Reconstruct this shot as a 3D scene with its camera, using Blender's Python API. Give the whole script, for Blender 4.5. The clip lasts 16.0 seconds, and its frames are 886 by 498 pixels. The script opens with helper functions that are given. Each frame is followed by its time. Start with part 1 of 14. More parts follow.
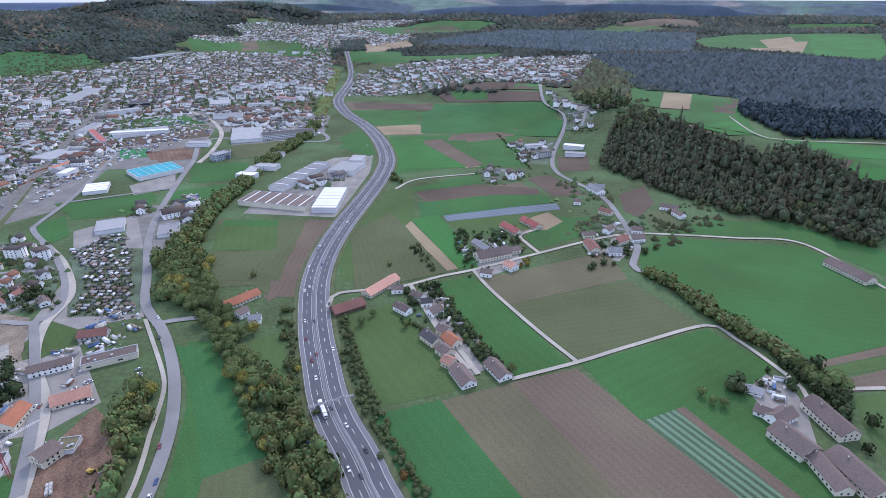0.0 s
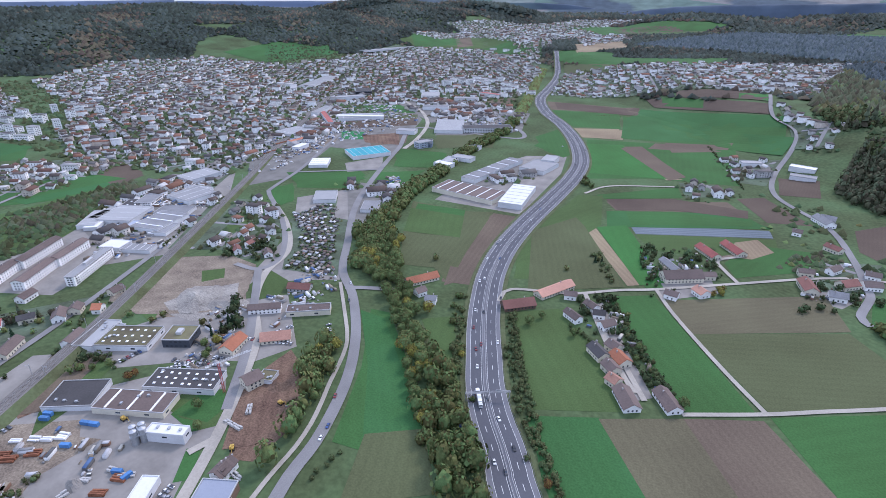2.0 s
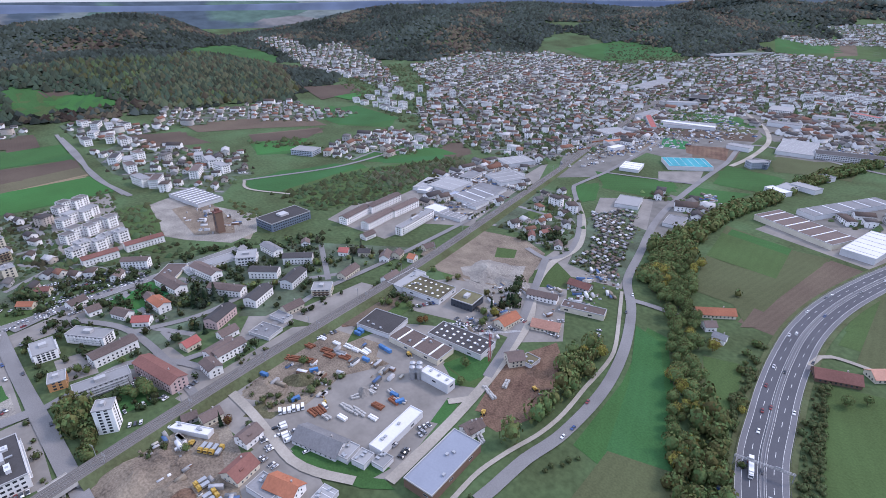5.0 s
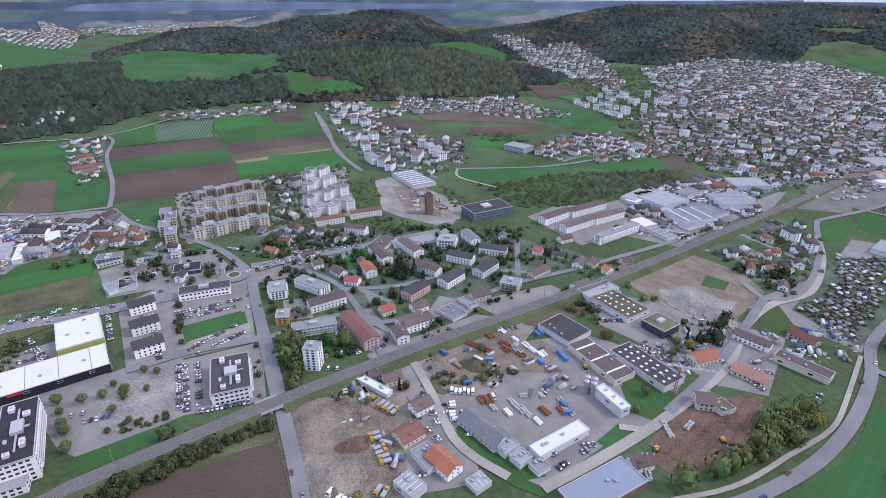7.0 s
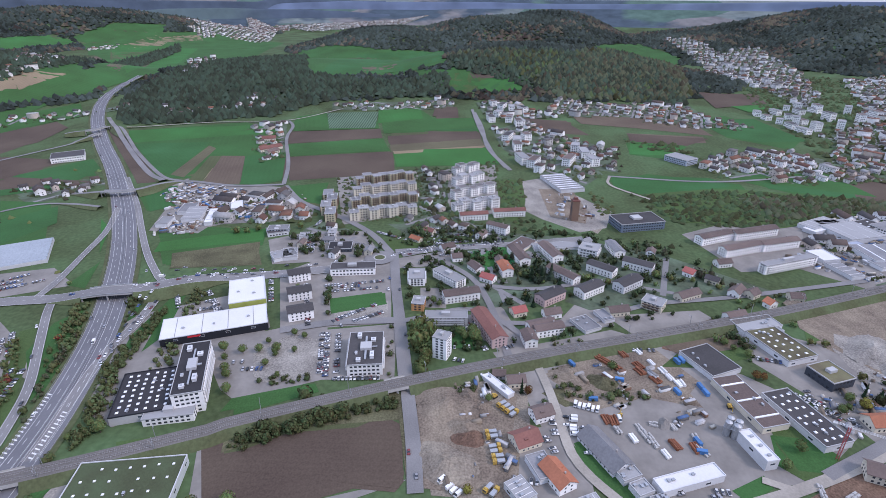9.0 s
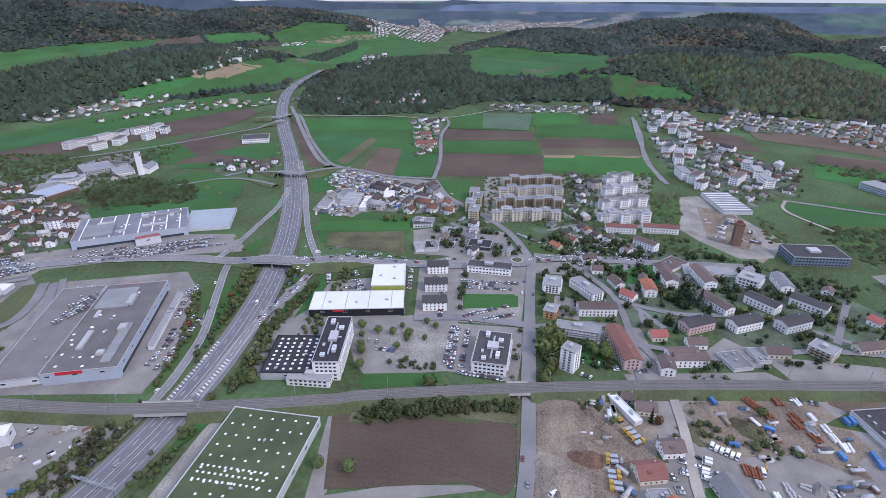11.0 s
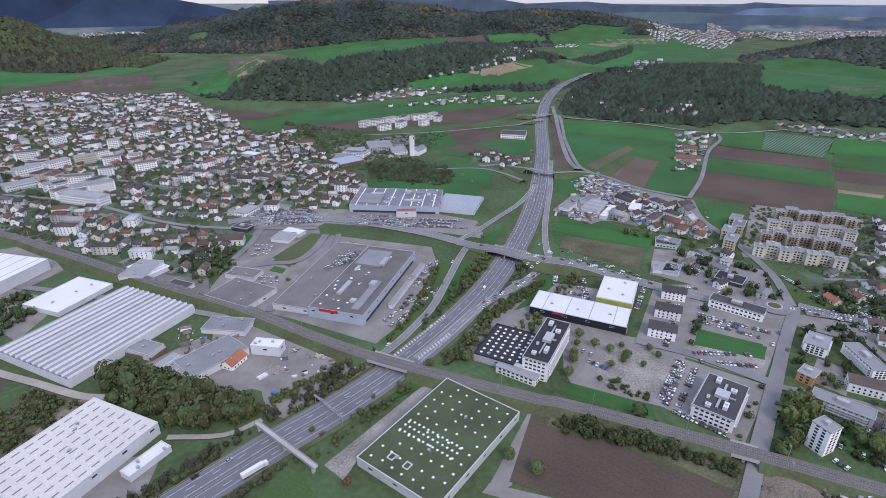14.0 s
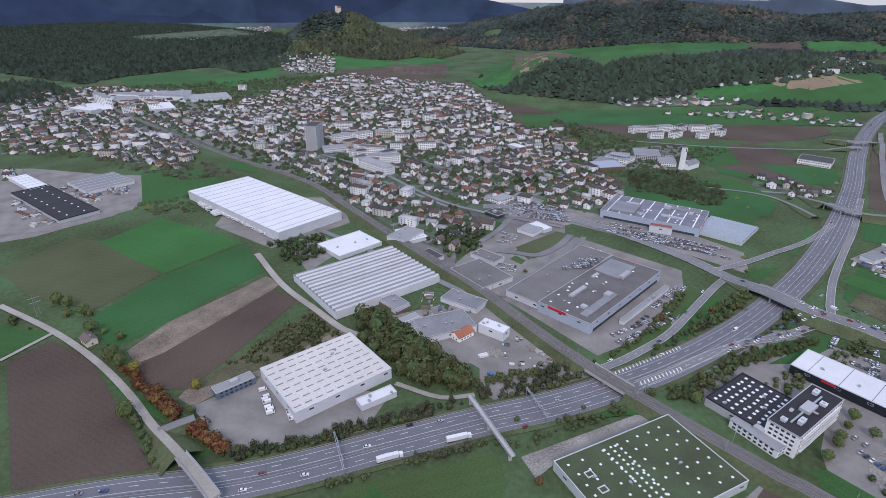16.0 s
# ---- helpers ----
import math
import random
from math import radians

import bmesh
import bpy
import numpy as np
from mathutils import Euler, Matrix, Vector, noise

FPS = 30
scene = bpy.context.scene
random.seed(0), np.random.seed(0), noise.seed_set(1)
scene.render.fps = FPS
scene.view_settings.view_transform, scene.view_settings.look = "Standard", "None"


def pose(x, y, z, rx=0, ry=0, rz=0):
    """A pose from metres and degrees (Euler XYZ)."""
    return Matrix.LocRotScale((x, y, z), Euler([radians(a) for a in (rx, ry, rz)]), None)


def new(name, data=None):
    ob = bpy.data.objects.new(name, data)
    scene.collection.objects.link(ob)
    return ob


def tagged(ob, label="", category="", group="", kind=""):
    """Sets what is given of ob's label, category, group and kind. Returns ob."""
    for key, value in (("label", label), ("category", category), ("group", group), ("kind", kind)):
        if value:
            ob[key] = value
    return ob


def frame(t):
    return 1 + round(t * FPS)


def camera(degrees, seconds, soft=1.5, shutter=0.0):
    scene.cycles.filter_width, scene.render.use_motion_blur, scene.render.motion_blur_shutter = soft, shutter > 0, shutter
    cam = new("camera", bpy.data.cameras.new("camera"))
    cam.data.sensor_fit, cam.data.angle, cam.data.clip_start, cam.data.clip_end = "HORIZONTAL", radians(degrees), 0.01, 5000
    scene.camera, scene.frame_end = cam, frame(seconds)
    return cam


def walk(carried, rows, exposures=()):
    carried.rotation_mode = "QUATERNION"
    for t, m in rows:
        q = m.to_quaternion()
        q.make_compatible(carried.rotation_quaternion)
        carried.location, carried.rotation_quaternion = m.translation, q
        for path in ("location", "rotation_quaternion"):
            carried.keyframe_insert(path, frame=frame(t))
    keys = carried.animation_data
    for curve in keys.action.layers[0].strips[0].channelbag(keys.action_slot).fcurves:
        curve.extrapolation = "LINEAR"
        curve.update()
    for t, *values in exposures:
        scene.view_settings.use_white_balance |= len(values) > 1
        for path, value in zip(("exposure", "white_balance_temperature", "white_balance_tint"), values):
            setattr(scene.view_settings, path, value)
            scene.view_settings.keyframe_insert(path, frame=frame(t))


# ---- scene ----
EYE = (0.0, 0.0, 240.0)


def aim(yaw, pitch, roll):
    """The hovering camera's pose: bearing to the left of ahead, tilt and lean in degrees."""
    return pose(*EYE, 90 + pitch, 0, yaw) @ pose(0, 0, 0, 0, 0, roll)


cam = camera(78.80, 16.0, soft=0.85)
walk(cam, [
    (0.0, aim(-0.13, -25.06, 0.08)),
    (0.5, aim(6.11, -25.15, 0.07)),
    (1.0, aim(11.07, -25.17, 0.09)),
    (1.5, aim(15.84, -25.18, 0.08)),
    (2.0, aim(20.64, -25.17, 0.01)),
    (2.5, aim(25.88, -25.20, -0.00)),
    (3.0, aim(31.15, -25.22, -0.04)),
    (3.5, aim(36.45, -25.23, -0.07)),
    (4.0, aim(42.06, -25.23, -0.13)),
    (4.5, aim(47.82, -25.24, -0.12)),
    (5.0, aim(53.70, -25.22, -0.13)),
    (7.5, aim(80.74, -25.28, 0.24)),
    (8.0, aim(84.73, -25.29, 0.26)),
    (8.5, aim(88.93, -25.27, 0.20)),
    (9.0, aim(92.46, -25.28, 0.14)),
    (11.5, aim(112.38, -25.11, 0.11)),
    (12.0, aim(116.00, -25.11, 0.09)),
    (12.5, aim(120.42, -25.07, 0.03)),
    (13.0, aim(124.67, -24.99, -0.02)),
    (13.5, aim(130.11, -24.96, -0.00)),
    (14.0, aim(135.38, -24.95, 0.03)),
    (14.5, aim(142.10, -24.93, 0.02)),
    (15.0, aim(148.14, -24.93, 0.08)),
    (15.5, aim(155.99, -24.93, 0.09)),
    (16.0, aim(163.15, -25.05, 0.26)),
], exposures=[(0.0, 0.95, 6280, 24), (5.0, 0.84, 6460, 27), (8.0, 0.72, 6500, 27), (12.0, 0.70, 6480, 26), (16.0, 0.42, 6600, 24)])

# ---- light: an overcast autumn day ----
world = bpy.data.worlds.new("overcast")
scene.world = world
world.use_nodes = True
wn, wl = world.node_tree.nodes, world.node_tree.links
sky = wn.new("ShaderNodeTexSky")
sky.sky_type, sky.sun_disc = "NISHITA", False
sky.sun_elevation, sky.sun_rotation = radians(42), radians(200)
sky.air_density, sky.dust_density, sky.ozone_density = 1.0, 0.4, 3.0
pale = wn.new("ShaderNodeHueSaturation")
pale.inputs["Saturation"].default_value = 0.8
wl.new(sky.outputs[0], pale.inputs["Color"])
# cloud cover: an overcast sky is brightest overhead and greyer towards the horizon
up_dir, parts_xyz, cover = wn.new("ShaderNodeTexCoord"), wn.new("ShaderNodeSeparateXYZ"), wn.new("ShaderNodeMapRange")
wl.new(up_dir.outputs["Generated"], parts_xyz.inputs[0])
wl.new(parts_xyz.outputs["Z"], cover.inputs["Value"])
cover.inputs["From Min"].default_value, cover.inputs["From Max"].default_value = 0.0, 0.8
cover.inputs["To Min"].default_value, cover.inputs["To Max"].default_value = 0.72, 1.35
clouded = wn.new("ShaderNodeMix")
clouded.data_type, clouded.blend_type = "RGBA", "MULTIPLY"
clouded.inputs["Factor"].default_value = 1.0
grey_sheet = wn.new("ShaderNodeMix")
grey_sheet.data_type = "RGBA"
grey_sheet.inputs["Factor"].default_value = 0.75
grey_sheet.inputs["B"].default_value = (2.75, 3.52, 4.5, 1)
wl.new(pale.outputs[0], grey_sheet.inputs["A"])
wl.new(grey_sheet.outputs["Result"], clouded.inputs["A"])
wl.new(cover.outputs[0], clouded.inputs["B"])
cloud_tone = wn.new("ShaderNodeMix")
cloud_tone.data_type, cloud_tone.blend_type = "RGBA", "MULTIPLY"
cloud_tone.inputs["Factor"].default_value = 1.0
cloud_tone.inputs["B"].default_value = (0.98, 1.0, 1.03, 1)
wl.new(clouded.outputs["Result"], cloud_tone.inputs["A"])
wl.new(cloud_tone.outputs["Result"], wn["Background"].inputs[0])
wn["Background"].inputs[1].default_value = 0.15
sun_data = bpy.data.lights.new("sun", "SUN")
sun_data.energy, sun_data.angle, sun_data.color = 1.2, radians(14), (1.0, 0.97, 0.93)
sun = new("sun", sun_data)
sun.matrix_basis = pose(0, 0, 600, 48, 0, 160)

# ---- materials ----
MATS = {}


def surface(name, color, rough=0.85, big=(0.02, 0.12), small=(0.6, 0.12), rand=0.0, island=0.0, bump=0.0, metal=0.0, tint=0.0,
            rows=None, gloss=0.3):
    """A material with variation at two scales; rows: (bearing, metres apart, strength) for tilled or sown lines."""
    if name in MATS:
        return MATS[name]
    m = MATS[name] = bpy.data.materials.new(name)
    m.use_nodes = True
    n, l = m.node_tree.nodes, m.node_tree.links
    bsdf = n["Principled BSDF"]
    bsdf.inputs["Roughness"].default_value = rough
    bsdf.inputs["Metallic"].default_value = metal
    bsdf.inputs["Specular IOR Level"].default_value = gloss
    geo = n.new("ShaderNodeNewGeometry")
    place = geo.outputs["Position"]

    def maths(kind, a, b):
        k = n.new("ShaderNodeMath")
        k.operation = kind
        for i, v in enumerate((a, b)):
            if isinstance(v, (int, float)):
                k.inputs[i].default_value = v
            else:
                l.new(v, k.inputs[i])
        return k.outputs[0]

    def grain(scale, detail):
        t = n.new("ShaderNodeTexNoise")
        t.inputs["Scale"].default_value, t.inputs["Detail"].default_value = scale, detail
        l.new(place, t.inputs["Vector"])
        return t

    t1, t2 = grain(big[0], 3), grain(small[0], 4)
    value = maths("MULTIPLY_ADD", maths("SUBTRACT", t1.outputs["Fac"], 0.5), 4 * big[1])
    value.node.inputs[2].default_value = 1.0
    value = maths("ADD", value, maths("MULTIPLY", maths("SUBTRACT", t2.outputs["Fac"], 0.5), 4 * small[1]))
    hue = 0.5
    if rand:
        info = n.new("ShaderNodeObjectInfo")
        value = maths("ADD", value, maths("MULTIPLY", maths("SUBTRACT", info.outputs["Random"], 0.5), 2 * rand))
    if island:
        value = maths("ADD", value, maths("MULTIPLY", maths("SUBTRACT", geo.outputs["Random Per Island"], 0.5), 2 * island))
    if tint:
        src = geo.outputs["Random Per Island"] if island else t1.outputs["Fac"]
        hue = maths("ADD", 0.5, maths("MULTIPLY", maths("SUBTRACT", src, 0.5), tint))
    if rows:
        turn = n.new("ShaderNodeMapping")
        turn.inputs["Rotation"].default_value = (0, 0, -radians(rows[0]))
        l.new(place, turn.inputs["Vector"])
        w = n.new("ShaderNodeTexWave")
        w.bands_direction = "Y"
        w.inputs["Scale"].default_value = 0.314 / rows[1]
        w.inputs["Distortion"].default_value, w.inputs["Detail"].default_value = 0.6, 1.0
        w.inputs["Detail Scale"].default_value = 0.4
        l.new(turn.outputs[0], w.inputs["Vector"])
        value = maths("ADD", value, maths("MULTIPLY", maths("SUBTRACT", w.outputs["Fac"], 0.5), 2 * rows[2]))
    hs = n.new("ShaderNodeHueSaturation")
    hs.inputs["Color"].default_value = (*color, 1)
    l.new(value, hs.inputs["Value"])
    if hue != 0.5:
        l.new(hue, hs.inputs["Hue"])
    l.new(hs.outputs[0], bsdf.inputs["Base Color"])
    if bump:
        b = n.new("ShaderNodeBump")
        b.inputs["Strength"].default_value, b.inputs["Distance"].default_value = min(bump, 1), 0.3
        l.new(t2.outputs["Fac"], b.inputs["Height"])
        l.new(b.outputs[0], bsdf.inputs["Normal"])
    return m


def palette(name, colors, rough=0.5, gloss=0.4, by_island=False, metal=0.0):
    """A material whose colour is drawn from a palette, object by object or piece by piece."""
    m = MATS[name] = bpy.data.materials.new(name)
    m.use_nodes = True
    n, l = m.node_tree.nodes, m.node_tree.links
    bsdf = n["Principled BSDF"]
    bsdf.inputs["Roughness"].default_value, bsdf.inputs["Metallic"].default_value = rough, metal
    bsdf.inputs["Specular IOR Level"].default_value = gloss
    src = n.new("ShaderNodeNewGeometry").outputs["Random Per Island"] if by_island else n.new("ShaderNodeObjectInfo").outputs["Random"]
    ramp = n.new("ShaderNodeValToRGB")
    ramp.color_ramp.interpolation = "CONSTANT"
    while len(ramp.color_ramp.elements) < len(colors):
        ramp.color_ramp.elements.new(0.5)
    for i, c in enumerate(colors):
        ramp.color_ramp.elements[i].position = i / len(colors)
        ramp.color_ramp.elements[i].color = (*c, 1)
    l.new(src, ramp.inputs[0])
    noise_t = n.new("ShaderNodeTexNoise")
    noise_t.inputs["Scale"].default_value, noise_t.inputs["Detail"].default_value = 0.35, 4
    l.new(n.new("ShaderNodeNewGeometry").outputs["Position"], noise_t.inputs["Vector"])
    k = n.new("ShaderNodeMapRange")
    k.inputs["To Min"].default_value, k.inputs["To Max"].default_value = 0.7, 1.3
    l.new(noise_t.outputs["Fac"], k.inputs[0])
    hs = n.new("ShaderNodeHueSaturation")
    l.new(ramp.outputs[0], hs.inputs["Color"])
    l.new(k.outputs[0], hs.inputs["Value"])
    l.new(hs.outputs[0], bsdf.inputs["Base Color"])
    return m


GROUND = {
    "meadow": ((0.038, 0.115, 0.038), 7, 0.02), "grass": ((0.043, 0.112, 0.035), 9, 0.025), "grass_dull": ((0.064, 0.104, 0.037), 9, 0.025),
    "olive": ((0.086, 0.098, 0.048), 6, 0.03), "stubble": ((0.116, 0.104, 0.064), 6, 0.03), "soil": ((0.098, 0.073, 0.056), 4, 0.025),
    "soil_light": ((0.128, 0.098, 0.072), 5, 0.04), "tan": ((0.24, 0.185, 0.12), 5, 0.06), "cabbage": ((0.085, 0.135, 0.085), 5, 0.42),
    "fleece": ((0.14, 0.165, 0.185), 5, 0.12), "lush": ((0.042, 0.138, 0.038), 9, 0.02), "pitch": ((0.03, 0.16, 0.06), 10, 0.05), "scrub": ((0.105, 0.100, 0.058), 14, 0.03),
    "dirt": ((0.200, 0.162, 0.124), 12, 0.05), "gravel": ((0.255, 0.236, 0.208), 12, 0.03), "rubble": ((0.225, 0.192, 0.152), 9, 0.05),
    "earth": ((0.15, 0.095, 0.068), 7, 0.08), "yard": ((0.230, 0.214, 0.194), 15, 0.03), "town": ((0.168, 0.160, 0.146), 15, 0.04),
}


def ground_material(kind, turn):
    color, apart, strength = GROUND[kind]
    turn = int(turn / 15 + 0.5) * 15 % 180
    rough_land = kind in ("dirt", "gravel", "rubble", "earth", "scrub")
    paved = kind in ("yard", "town")
    return surface(f"{kind}_{turn}", color, 0.95, (0.012 if not (rough_land or paved) else 0.045, (0.22 if paved else 0.20) if not rough_land else 0.34),
                   (0.35 if paved else 0.8, 0.07 if paved else 0.18 if not rough_land else 0.40), bump=0.5 if rough_land else 0.2, tint=0.04 if not paved else 0.0,
                   rows=(turn, apart, strength), gloss=0.12)


M_GROUND = surface("valley_grass", (0.072, 0.106, 0.048), 0.95, (0.012, 0.40), (0.25, 0.25), tint=0.14, bump=0.2, gloss=0.1)
def country(name, colors, scale, woods=0.5):
    """Distant country: a patchwork of fields broken by woods."""
    m = MATS[name] = bpy.data.materials.new(name)
    m.use_nodes = True
    n, l = m.node_tree.nodes, m.node_tree.links
    place = n.new("ShaderNodeNewGeometry").outputs["Position"]
    bend = n.new("ShaderNodeTexNoise")
    bend.inputs["Scale"].default_value, bend.inputs["Detail"].default_value = scale * 0.7, 5
    l.new(place, bend.inputs["Vector"])
    cells = n.new("ShaderNodeTexVoronoi")
    cells.inputs["Scale"].default_value = scale
    l.new(place, cells.inputs["Vector"])
    ramp = n.new("ShaderNodeValToRGB")
    ramp.color_ramp.interpolation = "CONSTANT"
    while len(ramp.color_ramp.elements) < len(colors) - 1:
        ramp.color_ramp.elements.new(0.5)
    for i, c in enumerate(colors[1:]):
        ramp.color_ramp.elements[i].position, ramp.color_ramp.elements[i].color = i / (len(colors) - 1), (*c, 1)
    l.new(cells.outputs["Color"], ramp.inputs[0])
    edge = n.new("ShaderNodeMapRange")
    edge.inputs["From Min"].default_value, edge.inputs["From Max"].default_value = woods - 0.03, woods + 0.03
    l.new(bend.outputs["Fac"], edge.inputs["Value"])
    mix = n.new("ShaderNodeMix")
    mix.data_type = "RGBA"
    l.new(edge.outputs[0], mix.inputs["Factor"])
    l.new(ramp.outputs[0], mix.inputs["A"])
    mix.inputs["B"].default_value = (*colors[0], 1)
    tone = n.new("ShaderNodeTexNoise")
    tone.inputs["Scale"].default_value, tone.inputs["Detail"].default_value = scale * 6, 6
    l.new(place, tone.inputs["Vector"])
    span = n.new("ShaderNodeMapRange")
    span.inputs["To Min"].default_value, span.inputs["To Max"].default_value = 0.45, 1.55
    l.new(tone.outputs["Fac"], span.inputs["Value"])
    hs = n.new("ShaderNodeHueSaturation")
    l.new(mix.outputs["Result"], hs.inputs["Color"])
    l.new(span.outputs[0], hs.inputs["Value"])
    l.new(hs.outputs[0], n["Principled BSDF"].inputs["Base Color"])
    n["Principled BSDF"].inputs["Roughness"].default_value = 0.95
    n["Principled BSDF"].inputs["Specular IOR Level"].default_value = 0.1
    return m


# field and wood colours are greyed and blued to stand for haze
M_COUNTRY = country("hazed_country", [(0.060, 0.085, 0.105), (0.095, 0.150, 0.130), (0.15, 0.18, 0.17), (0.080, 0.135, 0.110), (0.17, 0.165, 0.16), (0.11, 0.16, 0.14)], 0.0022, 0.52)
# ridge colours carry the haze: blue far off, paler blue farthest
M_HAZE_RIDGE = country("hazed_wooded_ridge", [(0.070, 0.094, 0.125), (0.088, 0.125, 0.130), (0.070, 0.094, 0.125), (0.064, 0.086, 0.118)], 0.0012, 0.50)
M_PALE_HAZE_RIDGE = country("hazed_farthest_ridge", [(0.115, 0.150, 0.215), (0.125, 0.160, 0.22), (0.11, 0.145, 0.205)], 0.0008, 0.5)
# the mountain's shade is painted in as dark blue base colours
M_SHADE_RIDGE = country("shade_coloured_mountain", [(0.026, 0.040, 0.075), (0.030, 0.048, 0.082), (0.024, 0.038, 0.070)], 0.0009, 0.5)
M_GARDEN = surface("garden_ground", (0.092, 0.118, 0.078), 0.95, (0.035, 0.45), (0.3, 0.2), tint=0.14, bump=0.2, gloss=0.1)
M_ASPHALT = surface("asphalt", (0.205, 0.199, 0.195), 0.9, (0.03, 0.20), (1.2, 0.12), bump=0.1, gloss=0.2)
M_DARK_ASPHALT = surface("new_asphalt", (0.092, 0.094, 0.105), 0.85, (0.02, 0.12), (1.0, 0.08), bump=0.1, gloss=0.2)
M_SHOULDER = surface("worn_asphalt", (0.155, 0.155, 0.165), 0.9, (0.02, 0.10), (0.8, 0.08), bump=0.1, gloss=0.2)
M_WORN = surface("grey_motorway_asphalt", (0.155, 0.155, 0.165), 0.9, (0.02, 0.12), (0.8, 0.08), bump=0.1, gloss=0.2)
M_CONCRETE = surface("concrete", (0.42, 0.41, 0.39), 0.85, (0.05, 0.12), (0.9, 0.12), bump=0.2, gloss=0.2)
M_LANE = surface("pale_lane", (0.34, 0.31, 0.265), 0.9, (0.03, 0.22), (0.8, 0.12), bump=0.1, gloss=0.15)
M_PAINT = surface("road_paint", (0.72, 0.72, 0.70), 0.7, (0.1, 0.15), (2.0, 0.15))
M_BALLAST = surface("ballast", (0.150, 0.138, 0.125), 0.95, (0.05, 0.12), (1.5, 0.2), bump=0.8)
M_RAIL = surface("rail_steel", (0.34, 0.32, 0.31), 0.45, (0.2, 0.1), (2.0, 0.1), metal=0.8)
M_SLEEPER = surface("sleeper_concrete", (0.25, 0.235, 0.215), 0.9, (0.2, 0.1), (2.0, 0.15))
M_BANK = surface("rough_bank", (0.092, 0.108, 0.054), 0.95, (0.05, 0.25), (0.5, 0.2), tint=0.1, bump=0.5, gloss=0.1)
M_STEEL = surface("galvanised_steel", (0.42, 0.43, 0.44), 0.5, (0.3, 0.1), (2.0, 0.1), metal=0.6)
M_GLASS = surface("window_glass", (0.035, 0.045, 0.06), 0.12, (0.3, 0.2), (1.0, 0.1), rand=0.5, gloss=0.6)
M_GLASS_FAR = surface("dark_panes", (0.045, 0.05, 0.06), 0.25, (0.3, 0.2), (1.0, 0.1), island=0.5, gloss=0.5)
M_FRAME = surface("window_frame", (0.72, 0.72, 0.70), 0.5, (0.3, 0.05), (2.0, 0.05))
M_TYRE = surface("tyre_rubber", (0.025, 0.025, 0.027), 0.8, (0.5, 0.1), (5.0, 0.1))
M_BARK = surface("bark", (0.085, 0.065, 0.05), 0.95, (0.5, 0.2), (4.0, 0.25), bump=0.5)
WALLS = {k: surface("wall_" + k, c, 0.8, (0.08, 0.08), (0.9, 0.06), rand=0.10, bump=0.05) for k, c in {
    "white": (0.84, 0.83, 0.81), "cream": (0.62, 0.57, 0.46), "grey": (0.40, 0.40, 0.40), "pink": (0.60, 0.44, 0.42), "yellow": (0.50, 0.45, 0.31),
    "orange": (0.55, 0.28, 0.12), "brown": (0.17, 0.11, 0.08), "light": (0.58, 0.59, 0.60), "dark": (0.05, 0.06, 0.075), "black": (0.02, 0.022, 0.028),
    "glass": (0.13, 0.17, 0.22), "blue": (0.36, 0.41, 0.47), "green": (0.42, 0.46, 0.44), "red": (0.42, 0.05, 0.045)}.items()}
ROOFS = {k: surface("roof_" + k, c, 0.8, (0.06, 0.06 if k in ("white", "cream", "blue", "light") else 0.30 if k in ("green", "moss") else 0.16), (0.8, 0.04 if k in ("white", "blue", "light") else 0.14), rand=0.18 if k not in ("white", "cream") else 0.05, bump=0.25, tint=0.12 if k in ("green", "moss") else 0.0) for k, c in {
    "brown": (0.135, 0.10, 0.088), "darkred": (0.19, 0.085, 0.068), "orange": (0.36, 0.135, 0.075), "red": (0.32, 0.10, 0.085), "salmon": (0.42, 0.22, 0.16),
    "grey": (0.21, 0.21, 0.215), "light": (0.28, 0.28, 0.28), "dark": (0.060, 0.056, 0.056), "white": (0.66, 0.655, 0.65), "cream": (0.60, 0.56, 0.51),
    "gravel": (0.150, 0.138, 0.130), "violet": (0.20, 0.195, 0.225), "green": (0.060, 0.078, 0.037), "black": (0.035, 0.033, 0.036),
    "blue": (0.29, 0.32, 0.38), "moss": (0.12, 0.105, 0.06), "cyan": (0.030, 0.25, 0.29)}.items()}
M_SKYLIGHT = surface("skylight_dome", (0.80, 0.81, 0.82), 0.35, (0.2, 0.05), (2.0, 0.05), rand=0.08, gloss=0.5)
M_LIME = surface("lime_green_panel", (0.36, 0.40, 0.10), 0.6, (0.2, 0.1), (2.0, 0.05))
M_RED = surface("red_sign_panel", (0.55, 0.03, 0.04), 0.5, (0.2, 0.1), (2.0, 0.05))
M_FAR_ROOF = palette("town_roofs", [(0.101, 0.074, 0.062), (0.126, 0.067, 0.052), (0.084, 0.066, 0.059), (0.168, 0.084, 0.057), (0.126, 0.118, 0.114), (0.109, 0.082, 0.071), (0.071, 0.060, 0.057),
                                    (0.210, 0.101, 0.069), (0.097, 0.071, 0.060), (0.300, 0.295, 0.290), (0.080, 0.074, 0.072), (0.460, 0.450, 0.440), (0.092, 0.069, 0.059), (0.067, 0.060, 0.059)], 0.85, 0.2, True)
M_FAR_WALL = palette("town_walls", [(0.85, 0.84, 0.82), (0.62, 0.60, 0.55), (0.72, 0.71, 0.69), (0.44, 0.43, 0.42), (0.86, 0.86, 0.85), (0.55, 0.48, 0.42), (0.83, 0.82, 0.81)], 0.8, 0.2, True)
